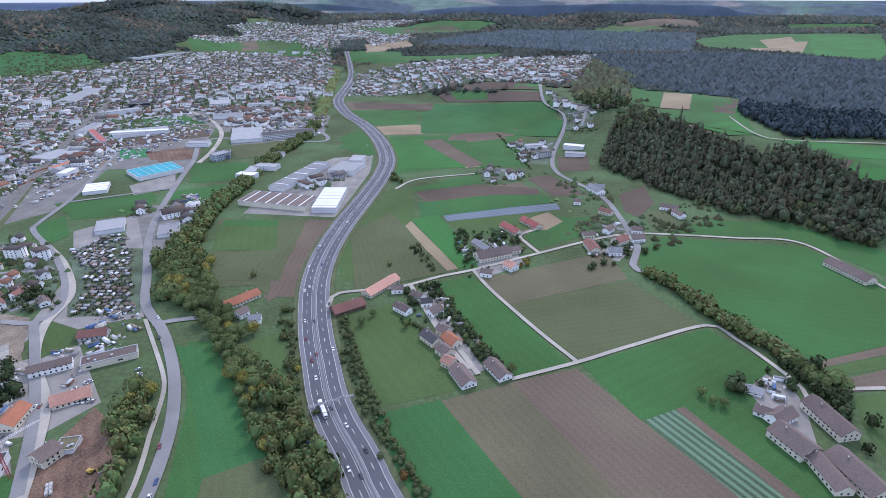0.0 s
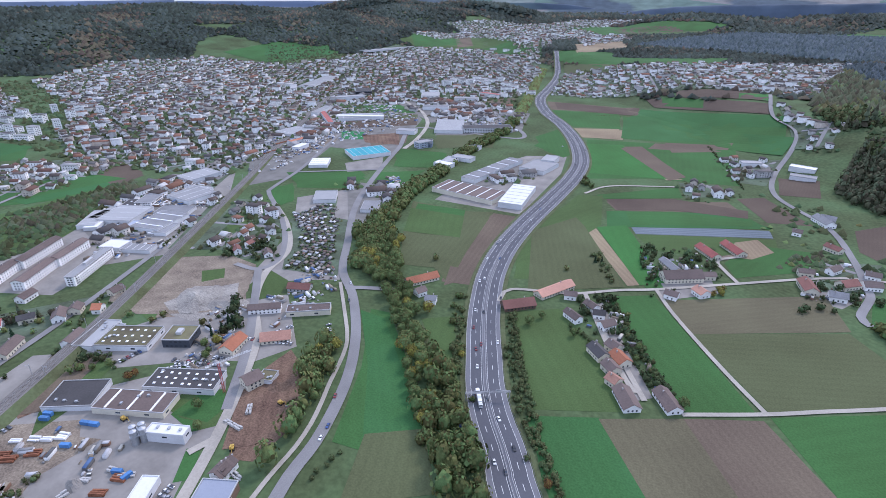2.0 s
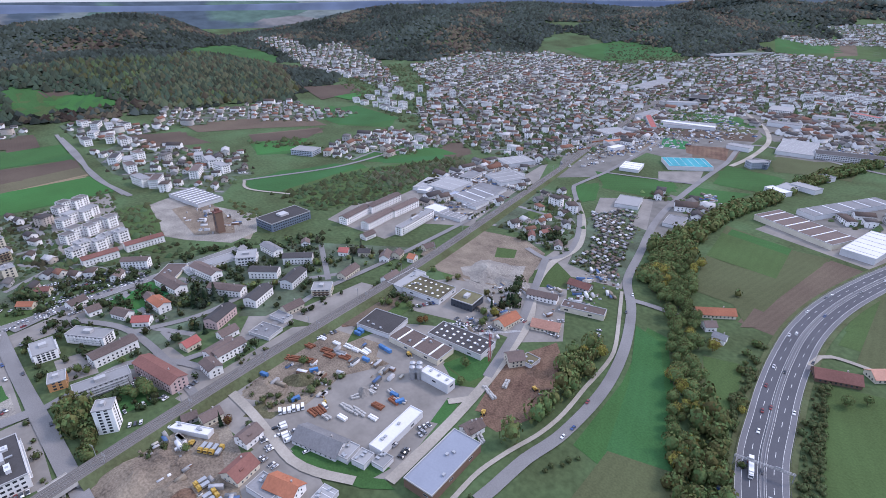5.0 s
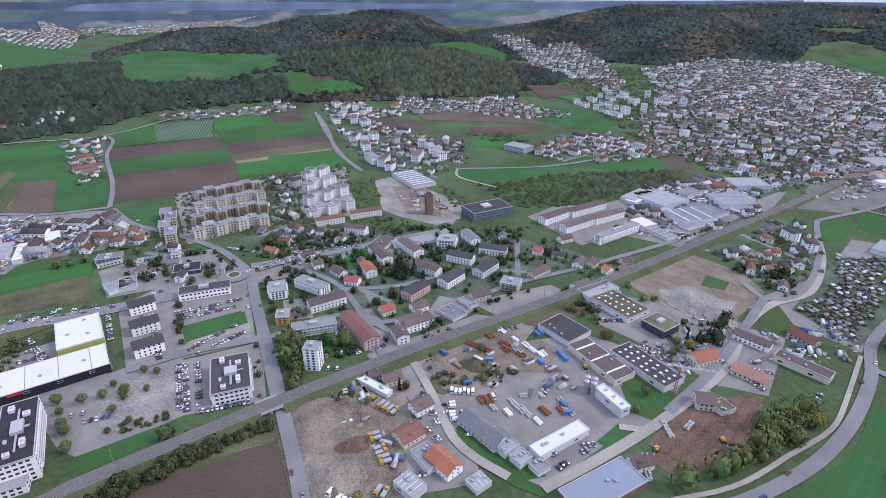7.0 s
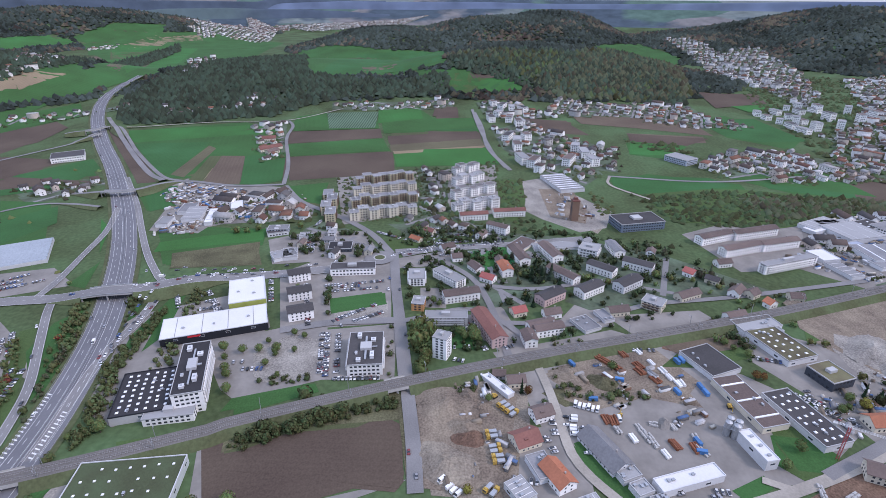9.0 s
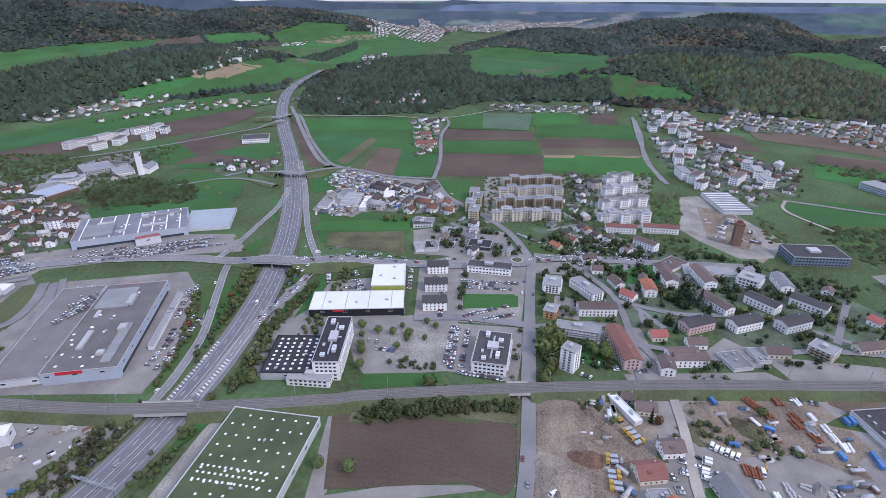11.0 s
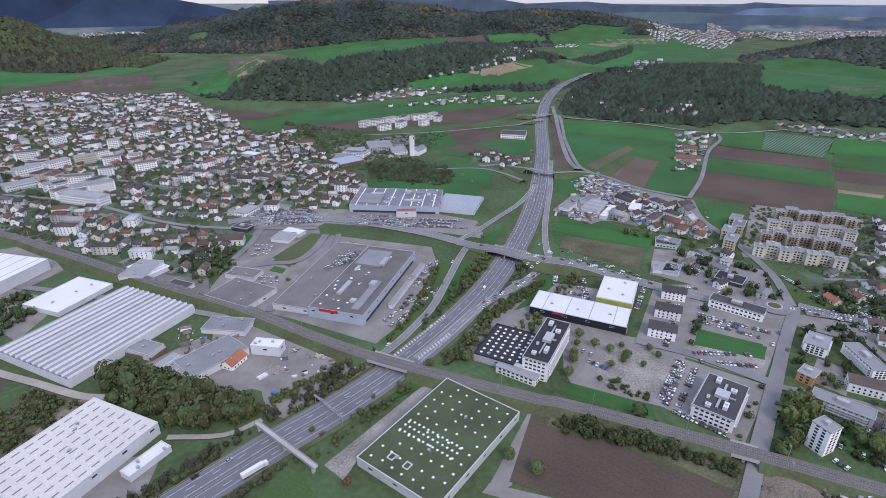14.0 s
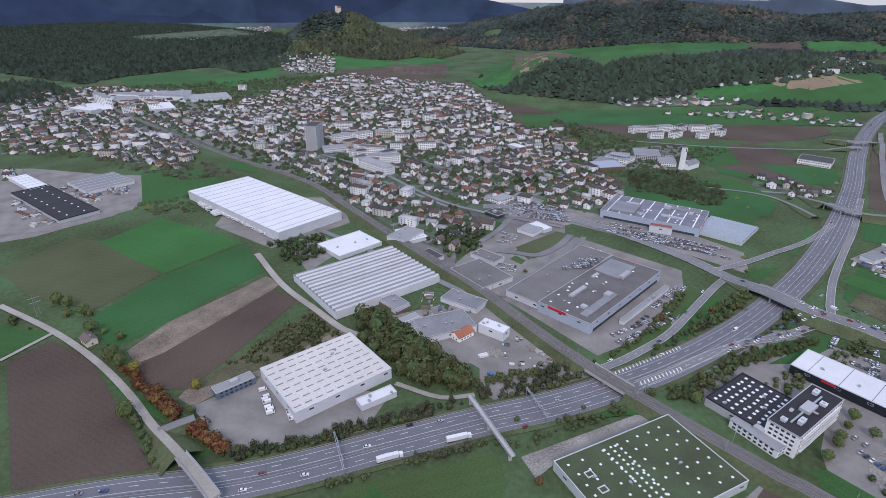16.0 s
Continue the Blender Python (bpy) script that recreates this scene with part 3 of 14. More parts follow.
def road(kind, width, points, dark=True):
    line = smooth(points)
    strip(kind, line, width / 2 + 3.5)
    for q in line[::2]:
        mark(OPEN, OPEN_CELL, 5000, [q + (-15, -15), q + (15, -15), q + (15, 15), q + (-15, 15)])
    base = height(line[:, 0], line[:, 1])
    LAYER[0] += 1
    z = base + 0.42 + 0.0006 * LAYER[0] + (base > 0.4) * 1.0
    if kind == "motorway":
        MOTORWAYS.append(line)
        h = width / 2
        ob = new("motorway", up(mesh_of("motorway", *joined([ribbon(line, -h, -h + 3.2, z), ribbon(line, h - 3.2, h, z)]), M_SHOULDER)))
        tagged(ob, "four-lane motorway with dark asphalt and white lines", "motorway", kind="structure")
        for side in (-1, 1):
            a, b = sorted((side * 1.6, side * (h - 3.2)))
            part("carriageway", up(mesh_of("carriageway", *ribbon(line, a, b, z), M_DARK_ASPHALT if dark else M_WORN)), ob, "dark asphalt carriageway")
            for o in (2.1, h - 3.4):
                part("edge_line", up(mesh_of("edge_line", *ribbon(line, side * o - 0.09, side * o + 0.09, z + 0.03), M_PAINT)), ob)
            part("drain_kerb", up(mesh_of("drain_kerb", *ribbon(line, side * (h - 0.2) - 0.12, side * (h - 0.2) + 0.12, z + 0.03), M_CONCRETE)), ob)
            near = np.hypot(*line.T) < 1300
            tagged(part("lane_marks", up(mesh_of("lane_marks", *dashes(line[near], side * 5.9, z[near] + 0.03, 5, 10, 0.24), M_PAINT)), ob), kind="stuff")
            part("guard_rail", mesh_of("guard_rail", *joined([ribbon(line, side * 0.9, side * 0.9, z + 0.35, z + 0.85), ribbon(line, side * 0.9, side * 1.05, z + 0.85)]), M_STEEL), ob, "galvanised guard rail")
            part("side_rail", mesh_of("side_rail", *ribbon(line, side * (h + 0.5), side * (h + 0.5), z + 0.1, z + 0.8), M_STEEL), ob, "galvanised guard rail")
            part("verge", up(mesh_of("verge", *ribbon(line, *sorted((side * h, side * (h + 4))), z - 0.2), M_BANK)), ob, "rough grass verge")
        part("median", up(mesh_of("median", *ribbon(line, -1.6, 1.6, z), M_SHOULDER)), ob, "worn asphalt median strip")
        return
    rise = np.array([0.0 if kind == "ramp" else lift(*q) for q in line])
    h = width / 2
    mat = {"road": M_ASPHALT, "lane": M_LANE, "path": M_LANE, "ramp": M_ASPHALT}[kind]
    ob = tagged(new("road" if kind in ("road", "ramp") else kind, up(mesh_of(kind, *ribbon(line, -h, h, z + rise), mat))), ROAD_WORDS[kind], kind if kind != "ramp" else "road", kind="structure")
    if (kind == "road" and width > 9.5) or (kind == "ramp" and width > 6.5):
        for side in (-1, 1):
            part("edge_line", up(mesh_of("edge_line", *ribbon(line, side * (h - 0.4) - 0.08, side * (h - 0.4) + 0.08, z + rise + 0.03), M_PAINT)), ob)
        if np.hypot(*line.T).min() < 600:
            tagged(part("lane_marks", up(mesh_of("lane_marks", *dashes(line, 0, z + rise + 0.03, 3, 5, 0.15), M_PAINT)), ob), kind="stuff")
    if rise.max() > 0.5:
        over = np.array([min(np.hypot(*(m - q).T).min() for m in MOTORWAYS) < 15.5 for q in line])
        bank = (rise > 0.05) & ~over
        idx = np.where(bank)[0]
        for run in np.split(idx, np.where(np.diff(idx) > 1)[0] + 1):
            if len(run) > 2:
                seg, zz, rr = line[run], (z + rise)[run], rise[run]
                s = sides(seg)
                for side in (-1, 1):
                    a, b = seg + s * side * h, seg + s * side * (h + 0.3 + 1.6 * rr)[:, None]
                    v = [q for k in range(len(seg)) for q in ((*a[k], zz[k]), (*b[k], zz[k] - rr[k] - 0.2))]
                    part("embankment", up(mesh_of("embankment", v, [(2 * k, 2 * k + 1, 2 * k + 3, 2 * k + 2) for k in range(len(seg) - 1)], M_BANK)), ob, "grassy road embankment")
        idx = np.where(over & (rise > 2))[0]
        if len(idx) > 1:
            run = np.arange(max(idx[0] - 1, 0), min(idx[-1] + 2, len(line)))
            seg, zz = line[run], (z + rise)[run] - 0.05
            bridge = tagged(new("road_bridge", None), "concrete road bridge over the motorway", "bridge", kind="structure")
            slab = [ribbon(seg, -h - 1, h + 1, zz), ribbon(seg, -h - 1, -h - 1, zz, zz - 1.1), ribbon(seg, h + 1, h + 1, zz - 1.1, zz), ribbon(seg, h + 1, -h - 1, zz - 1.1)]
            part("deck", mesh_of("deck", *joined(slab), M_CONCRETE), bridge)
            for side in (-1, 1):
                o = side * (h + 0.8)
                part("parapet", mesh_of("parapet", *joined([ribbon(seg, o - 0.15, o - 0.15, zz, zz + 1.0), ribbon(seg, o + 0.15, o + 0.15, zz, zz + 1.0), ribbon(seg, o - 0.15, o + 0.15, zz + 1.0)]), M_STEEL), bridge, "steel bridge railing")
            for k in (len(seg) // 2, 0, len(seg) - 1):
                x, y = seg[k]
                n = sides(seg)[k] * (h - 0.5)
                for f in (-1, 1):
                    part("pier", mesh_of("pier", *box(x + f * n[0] - 0.5, y + f * n[1] - 0.5, 0, x + f * n[0] + 0.5, y + f * n[1] + 0.5, zz[k] - 1.0), M_CONCRETE), bridge)


def hatching(ends):
    """White diagonal bars where a slip road leaves the motorway."""
    a, b = np.array(ends[0]), np.array(ends[1])
    span = float(np.hypot(*(b - a)))
    d = (b - a) / span
    n = np.array([-d[1], d[0]])
    ob = tagged(new("road_hatching", None), "white diagonal hatching beside the slip road", "road marking", kind="structure")
    bar = [(-0.5, -1.6, 0), (0.5, -1.6, 0), (1.9, 1.6, 0), (0.9, 1.6, 0)]
    me = mesh_of("hatch_bar", bar, [(0, 1, 2, 3)], M_PAINT)
    for k in range(int(span / 3.4)):
        c = a + d * (k * 3.4 + 1.5)
        part("hatch_bar", me, ob, "", pose(c[0], c[1], 0.75, 0, 0, math.degrees(math.atan2(d[1], d[0]))))


def railway(points):
    """Double track on a low bank, with a ballast bed, sleepers, rails and masts."""
    line = smooth(points)
    strip("railway", line, 9)
    gap = np.hypot(*line.T)
    top = 4.2 * step((1050 - gap) / 500) + 0.6
    over = np.zeros(len(line), bool)
    for m in MOTORWAYS:
        over |= np.array([np.hypot(*(m - q).T).min() < 17 for q in line])
    over |= np.hypot(*(line - np.array(UNDERPASS)).T) < 8
    ob = tagged(new("railway", None), "double-track railway line on a low grassy bank", "railway", kind="structure")
    for k, run in enumerate(np.split(np.arange(len(line)), np.where(np.diff(over.astype(int)) != 0)[0] + 1)):
        run = np.arange(run[0], min(run[-1] + 2, len(line)))
        seg, z = line[run], top[run]
        part("ballast_bed", up(mesh_of("ballast_bed", *ribbon(seg, -5.2, 5.2, z), M_BALLAST)), ob)
        if over[run[0]]:
            part("bridge_deck", mesh_of("bridge_deck", *joined([ribbon(seg, -6, 6, z - 0.1), ribbon(seg, -6, -6, z + 0.9, z - 1.6), ribbon(seg, 6, 6, z - 1.6, z + 0.9), ribbon(seg, 6, -6, z - 1.6)]), M_CONCRETE), ob, "concrete railway bridge")
            for q in (0, len(seg) // 2, len(seg) - 1):
                n = sides(seg)[q] * 4
                for f in (-1, 1):
                    x, y = seg[q] + n * f
                    part("pier", mesh_of("pier", *box(x - 0.8, y - 0.8, 0, x + 0.8, y + 0.8, z[q] - 1.5), M_CONCRETE), ob)
        else:
            for side in (-1, 1):
                s = sides(seg)
                a, b = seg + s * side * 5.2, seg + s * side * (5.4 + 1.15 * z)[:, None]
                v = [q for i in range(len(seg)) for q in ((*a[i], z[i]), (*b[i], -0.1))]
                part("embankment", up(mesh_of("embankment", v, [(2 * i, 2 * i + 1, 2 * i + 3, 2 * i + 2) for i in range(len(seg) - 1)], M_BANK)), ob, "rough grass railway bank")
    for track in (-2.1, 2.1):
        near = gap < 700
        sl, zz = line[near], top[near]
        tagged(part("sleepers", up(mesh_of("sleepers", *dashes_across(sl, track, zz + 0.12), M_SLEEPER)), ob), "pale concrete sleepers", kind="stuff")
        for o in (-0.75, 0.75):
            part("rail", up(mesh_of("rail", *joined([ribbon(line, track + o - 0.08, track + o + 0.08, top + 0.32), ribbon(line, track + o - 0.08, track + o - 0.08, top, top + 0.32)]), M_RAIL)), ob)
    along = np.r_[0, np.cumsum(np.hypot(*np.diff(line, axis=0).T))]
    s = sides(line)
    mast = mesh_of("mast", *joined([box(-0.14, -0.14, 0, 0.14, 0.14, 8.2), box(-0.06, -3.4, 7.2, 0.06, 0, 7.32), box(-0.05, -3.2, 6.2, 0.05, 0, 6.28)]), M_STEEL)
    for d in np.arange(along[0], along[-1], 55.0):
        k = int(np.searchsorted(along, d))
        if gap[k] < 900:
            for side in (-1, 1):
                x, y = line[k] + s[k] * side * 4.7
                part("catenary_mast", mast, ob, "steel catenary mast", pose(x, y, top[k], 0, 0, math.degrees(math.atan2(s[k][1], s[k][0])) + (90 if side < 0 else -90) + 180))


def dashes_across(line, offset, z):
    s, out = sides(line), []
    along = np.r_[0, np.cumsum(np.hypot(*np.diff(line, axis=0).T))]
    for d in np.arange(0, along[-1], 1.2):
        c = np.array([np.interp(d, along, (line + s * offset)[:, k]) for k in (0, 1)])
        n = np.array([np.interp(d, along, s[:, k]) for k in (0, 1)])
        t, zz = np.array([-n[1], n[0]]) * 0.16, float(np.interp(d, along, z))
        out.append(([(*(c - n * 1.3 - t), zz), (*(c + n * 1.3 - t), zz), (*(c + n * 1.3 + t), zz), (*(c - n * 1.3 + t), zz)], [(0, 1, 2, 3)]))
    return joined(out)


UNDERPASS = (-285.9, -36.8)

# ---- buildings ----
def window_mesh(w, h, casing):
    """A pane set in its casing, facing +y."""
    f = 0.09
    pieces = [box(-w / 2, 0, 0, w / 2, 0.05, f, True), box(-w / 2, 0, h - f, w / 2, 0.05, h, True), box(-w / 2, 0, f, -w / 2 + f, 0.05, h - f, True),
              box(w / 2 - f, 0, f, w / 2, 0.05, h - f, True)]
    v, fc = joined(pieces)
    n = len(fc)
    v2, fc2 = joined([(v, fc), ([(-w / 2 + f, 0.02, f), (-w / 2 + f, 0.02, h - f), (w / 2 - f, 0.02, h - f), (w / 2 - f, 0.02, f)], [(0, 1, 2, 3)])])
    return mesh_of("window", v2, fc2, [casing, M_GLASS], [0] * n + [1])


WINDOW_HOUSE = window_mesh(1.2, 1.4, M_FRAME)
WINDOW_BLOCK = window_mesh(1.9, 1.5, M_FRAME)
WINDOW_BAND = window_mesh(3.4, 1.5, M_FRAME)
DOOR = mesh_of("door", *joined([box(-0.55, 0, 0, 0.55, 0.06, 2.05, True), box(-0.7, 0, 2.05, 0.7, 0.08, 2.2, True)]), surface("door_wood", (0.12, 0.07, 0.045), 0.6))
DOCK = mesh_of("dock_door", *joined([box(-1.7, 0, 1.0, 1.7, 0.12, 4.4, True), box(-1.9, 0, 4.4, 1.9, 0.6, 4.6, True), box(-1.9, 0, 0, 1.9, 0.5, 1.0, True)]), M_STEEL)
CHIMNEY = mesh_of("chimney", *joined([box(-0.35, -0.35, 0, 0.35, 0.35, 1.7), box(-0.45, -0.45, 1.7, 0.45, 0.45, 1.85, True)]), surface("chimney_render", (0.36, 0.33, 0.31), 0.9))
DOME = mesh_of("skylight", [(-0.9, -0.9, 0), (0.9, -0.9, 0), (0.9, 0.9, 0), (-0.9, 0.9, 0), (-0.9, -0.9, 0.3), (0.9, -0.9, 0.3), (0.9, 0.9, 0.3), (-0.9, 0.9, 0.3),
                            (-0.5, -0.5, 0.6), (0.5, -0.5, 0.6), (0.5, 0.5, 0.6), (-0.5, 0.5, 0.6)],
               [(0, 1, 5, 4), (1, 2, 6, 5), (2, 3, 7, 6), (3, 0, 4, 7), (4, 5, 9, 8), (5, 6, 10, 9), (6, 7, 11, 10), (7, 4, 8, 11), (8, 9, 10, 11)], M_SKYLIGHT)
DOME_SMALL = mesh_of("skylight", [(v.co.x * 0.72, v.co.y * 0.72, v.co.z) for v in DOME.vertices], [tuple(p.vertices) for p in DOME.polygons], M_SKYLIGHT)
VENT = mesh_of("roof_vent", *joined([box(-0.8, -0.6, 0, 0.8, 0.6, 1.0), box(-0.95, -0.75, 1.0, 0.95, 0.75, 1.12, True), box(1.0, -0.3, 0, 1.6, 0.3, 0.6)]), M_STEEL)


def claim(cx, cy, length, width, turn, grow=2.5):
    p = corners(cx, cy, length + 2 * grow, width + 2 * grow, turn)
    mark(BUSY, CELL, HALF, p)


def site(name, cx, cy, turn, label, category, group=""):
    e = new(name, None)
    e.matrix_basis = pose(cx, cy, land(cx, cy), 0, 0, turn)
    return tagged(e, label, category, group)


def shell(length, width, h, base=-1.5):
    a, b = length / 2, width / 2
    v, f = box(-a, -b, base, a, b, h)
    return v, f[:4]


def flat_roof(length, width, h, rim=0.5, over=0.12):
    """A roof sheet inside a raised rim."""
    a, b = length / 2 + over, width / 2 + over
    i, j = a - 0.45, b - 0.45
    v = [(-a, -b, h - 0.3), (a, -b, h - 0.3), (a, b, h - 0.3), (-a, b, h - 0.3), (-a, -b, h + rim), (a, -b, h + rim), (a, b, h + rim), (-a, b, h + rim),
         (-i, -j, h + rim), (i, -j, h + rim), (i, j, h + rim), (-i, j, h + rim), (-i, -j, h + 0.05), (i, -j, h + 0.05), (i, j, h + 0.05), (-i, j, h + 0.05)]
    rimf = [(k, (k + 1) % 4, (k + 1) % 4 + 4, k + 4) for k in range(4)] + [(k + 4, (k + 1) % 4 + 4, (k + 1) % 4 + 8, k + 8) for k in range(4)] + \
           [(k + 8, (k + 1) % 4 + 8, (k + 1) % 4 + 12, k + 12) for k in range(4)] + [(3, 2, 1, 0)]
    return (v, rimf), ([v[k] for k in (12, 13, 14, 15)], [(0, 1, 2, 3)])


def wall_spots(length, width, apart, end=1.6):
    """Places along the four walls: x, y, turn for a thing that faces out along +y."""
    out = []
    for span, off, turns in ((length, width / 2, (0, 180)), (width, length / 2, (-90, 90))):
        n = max(1, int((span - 2 * end) / apart + 0.5))
        for k in range(n):
            u = (k + 0.5 - n / 2) * (span - 2 * end) / n
            for t in turns:
                c, s = math.cos(radians(t)), math.sin(radians(t))
                out.append((u * c - off * s, u * s + off * c, t))
    return out


def hall(cx, cy, length, width, turn, h, roof="light", ribs=0, skylights=0, docks=False, store=False, dark=False, lengthwise=False):
    """A flat or low-pitched industrial building."""
    claim(cx, cy, length, width, turn)
    far = math.hypot(cx, cy)
    words = {"white": "white-roofed", "cream": "cream-roofed", "grey": "grey-roofed", "gravel": "gravel-roofed", "violet": "violet-grey roofed", "green": "grass-roofed", "black": "black-roofed",
             "brown": "brown-roofed", "light": "pale-roofed", "blue": "blue-grey metal roofed", "moss": "mossy flat-roofed", "cyan": "bright turquoise roofed", "dark": "dark-roofed", "red": "red-roofed", "orange": "orange-roofed"}[roof]
    e = site("store_building" if store else "industrial_hall", cx, cy, turn, f"{words} {'retail store with parking beside it' if store else 'industrial hall with pale walls'}",
             "store" if store else "industrial building")
    wall = WALLS["black" if dark else {"blue": "brown", "gravel": "blue" if store else "light", "green": "green", "brown": "cream", "violet": "blue", "black": "grey", "cyan": "light"}.get(roof, "light")]
    part("wall", mesh_of("wall", *shell(length, width, h), wall), e)
    rim, sheet = flat_roof(length, width, h, 0.6 if not ribs else 0.3)
    top = part("roof", mesh_of("roof", *sheet, ROOFS[roof]), e)
    part("roof_edge", mesh_of("roof_edge", *rim, WALLS[{"black": "black", "white": "light", "cream": "light", "green": "light", "cyan": "light"}.get(roof, "grey")]), e, "metal roof edge")
    if ribs and lengthwise:
        seam = mesh_of("roof_rib", *box(-length / 30, -0.3, h + 0.05, length / 30, 0.3, h + 0.3), ROOFS["grey"])
        for k in range(ribs):
            for q in range(9):
                part("roof_rib", seam, top, "raised grey roof vent", pose((q - 4 + 0.2 * (k % 2)) * length / 9.4, (k + 0.5 - ribs / 2) * (width - 2) / ribs, 0))
    elif ribs:
        rib = mesh_of("roof_rib", *(box(-0.6, -width / 2 + 0.8, h + 0.05, 0.6, width / 2 - 0.8, h + 0.55) if roof in ("violet", "brown", "grey") else box(-0.16, -width / 2 + 0.8, h + 0.05, 0.16, width / 2 - 0.8, h + 0.22)), M_SKYLIGHT if roof in ("violet", "brown", "grey") else ROOFS["grey" if roof in ("white", "cream", "blue") else "white"])
        for k in range(ribs):
            part("roof_rib", rib, top, "raised rooflight strip", pose((k + 0.5 - ribs / 2) * (length - 2) / ribs, 0, 0))
    rng = random.Random(int(cx * 7 + cy))
    if skylights:
        nx = max(2, round(math.sqrt(skylights * length / width)))
        ny = max(1, round(skylights / nx))
        for i in range(nx):
            for j in range(ny):
                x, y = (i + 0.5 - nx / 2) * (length - 4) / nx, (j + 0.5 - ny / 2) * (width - 4) / ny
                if roof == "green" and (i * 5 + j * 3) % 7 == 0:
                    continue
                part("skylight", DOME if roof != "green" else DOME_SMALL, top, "white domed skylight", pose(x + rng.uniform(-0.8, 0.8), y + rng.uniform(-0.5, 0.5), h + 0.05))
    if roof == "green":
        for i in range(3):
            for j in range(12):
                part("skylight", DOME_SMALL, top, "white domed skylight", pose((0.03 + 0.055 * i) * length, (-0.40 + 0.062 * j) * width, h + 0.05))
        well = mesh_of("roof_well", *joined([box(-2.4, -2.0, 0, 2.4, -1.6, 0.7), box(-2.4, 1.6, 0, 2.4, 2.0, 0.7), box(-2.4, -1.6, 0, -2.0, 1.6, 0.7), box(2.0, -1.6, 0, 2.4, 1.6, 0.7)]), WALLS["light"])
        for v in (-0.22, -0.02):
            part("roof_well", well, top, "pale rim round a glazed roof well", pose(0.36 * length, v * width, h + 0.05))
    rng = random.Random(int(cx * 7 + cy))
    if far < 560:
        for _ in range(3):
            part("roof_vent", VENT, top, "steel ventilation unit", pose(rng.uniform(-0.4, 0.4) * length, rng.uniform(-0.35, 0.35) * width, h + 0.05, 0, 0, rng.choice((0, 90))))
    if far < 620 and h > 4:
        spots = wall_spots(length, width, 6.0)
        for k, (x, y, t) in enumerate(spots):
            if docks and t in (0, 180) and k % 2 == 0:
                part("dock_door", DOCK, e, "loading dock door", pose(x, y, 0, 0, 0, t))
            elif k % 3 == 0 and not docks:
                part("window", WINDOW_BAND, e, "", pose(x, y, max(1.2, h - 3.2), 0, 0, t))
    if store:
        for k, (u, v, a, b, q) in enumerate(((-0.25, 0.1, 16, 5, 2.4), (0.2, -0.2, 24, 4, 1.6), (0.1, 0.25, 8, 6, 2.8), (-0.1, -0.3, 10, 3, 1.2), (0.35, 0.15, 5, 5, 2.0))):
            part("plant_room", mesh_of("plant_room", *joined([box(-a / 2, -b / 2, h + 0.05, a / 2, b / 2, h + q), box(-a / 2 + 0.5, -b / 2 + 0.5, h + q, a / 2 - 0.5, b / 2 - 0.5, h + q + 0.3)]), WALLS["grey"]), top, "rooftop plant room", pose(u * length, v * width, 0))
    if store:
        for s in (-1, 1):
            part("fascia", mesh_of("fascia", *box(s * length / 2 + (0.15 if s > 0 else -0.45), -width * 0.3, h - 1.6, s * length / 2 + (0.45 if s > 0 else -0.15), -width * 0.3 + 17, h + 0.7, True), M_RED), e, "red sign panel")
            part("window_strip", mesh_of("window_strip", *box(-length * 0.46, s * width / 2 + (0.02 if s > 0 else -0.2), 0.4, length * 0.46, s * width / 2 + (0.2 if s > 0 else -0.02), 2.9, True), M_GLASS), e, "dark shop window strip")
        part("raised_roof", mesh_of("raised_roof", *joined([box(-length * 0.42, -width * 0.42, h + 0.05, -length * 0.16, width * 0.1, h + 1.7), box(length * 0.05, width * 0.22, h + 0.05, length * 0.45, width * 0.36, h + 1.3)]), ROOFS["grey"]), top, "raised part of the roof")
        for k in range(16):
            part("skylight", DOME, top, "white domed skylight", pose(rng.uniform(-0.46, 0.46) * length, rng.uniform(-0.44, 0.2) * width, h + 0.05))
    if dark:
        for t in (0, 180):
            s = 1 if t == 0 else -1
            part("fascia", mesh_of("fascia", *box(-length / 2 * 0.5, s * width / 2 + (0.02 if s > 0 else -0.3), h - 2.2, -length / 2 * 0.5 + 9, s * width / 2 + (0.3 if s > 0 else -0.02), h - 0.8, True), M_RED), e, "red sign panel")
    return e


def sawtooth(cx, cy, length, width, turn, h):
    """A factory with a row of sawtooth rooflights."""
    claim(cx, cy, length, width, turn)
    e = site("factory_hall", cx, cy, turn, "grey factory hall with rows of sawtooth rooflights", "factory")
    part("wall", mesh_of("wall", *shell(length, width, h), WALLS["light"]), e)
    part("roof", mesh_of("roof", [(-length / 2, -width / 2, h), (length / 2, -width / 2, h), (length / 2, width / 2, h), (-length / 2, width / 2, h)], [(0, 1, 2, 3)], ROOFS["grey"]), e)
    n = max(4, int(width / 6.0))
    d = width / n
    w = length / 2 - 0.4
    tooth = mesh_of("roof_tooth", [(-w, 0, 0.02), (-w, d * 0.94, 0.02), (-w, d * 0.82, 1.7), (w, 0, 0.02), (w, d * 0.94, 0.02), (w, d * 0.82, 1.7)],
                    [(0, 1, 2), (5, 4, 3), (0, 2, 5, 3), (1, 4, 5, 2)], [ROOFS["light"], WALLS["light"]], [0, 0, 0, 1])
    for k in range(n):
        part("roof_tooth", tooth, e, "sawtooth rooflight", pose(0, -width / 2 + k * d, h))


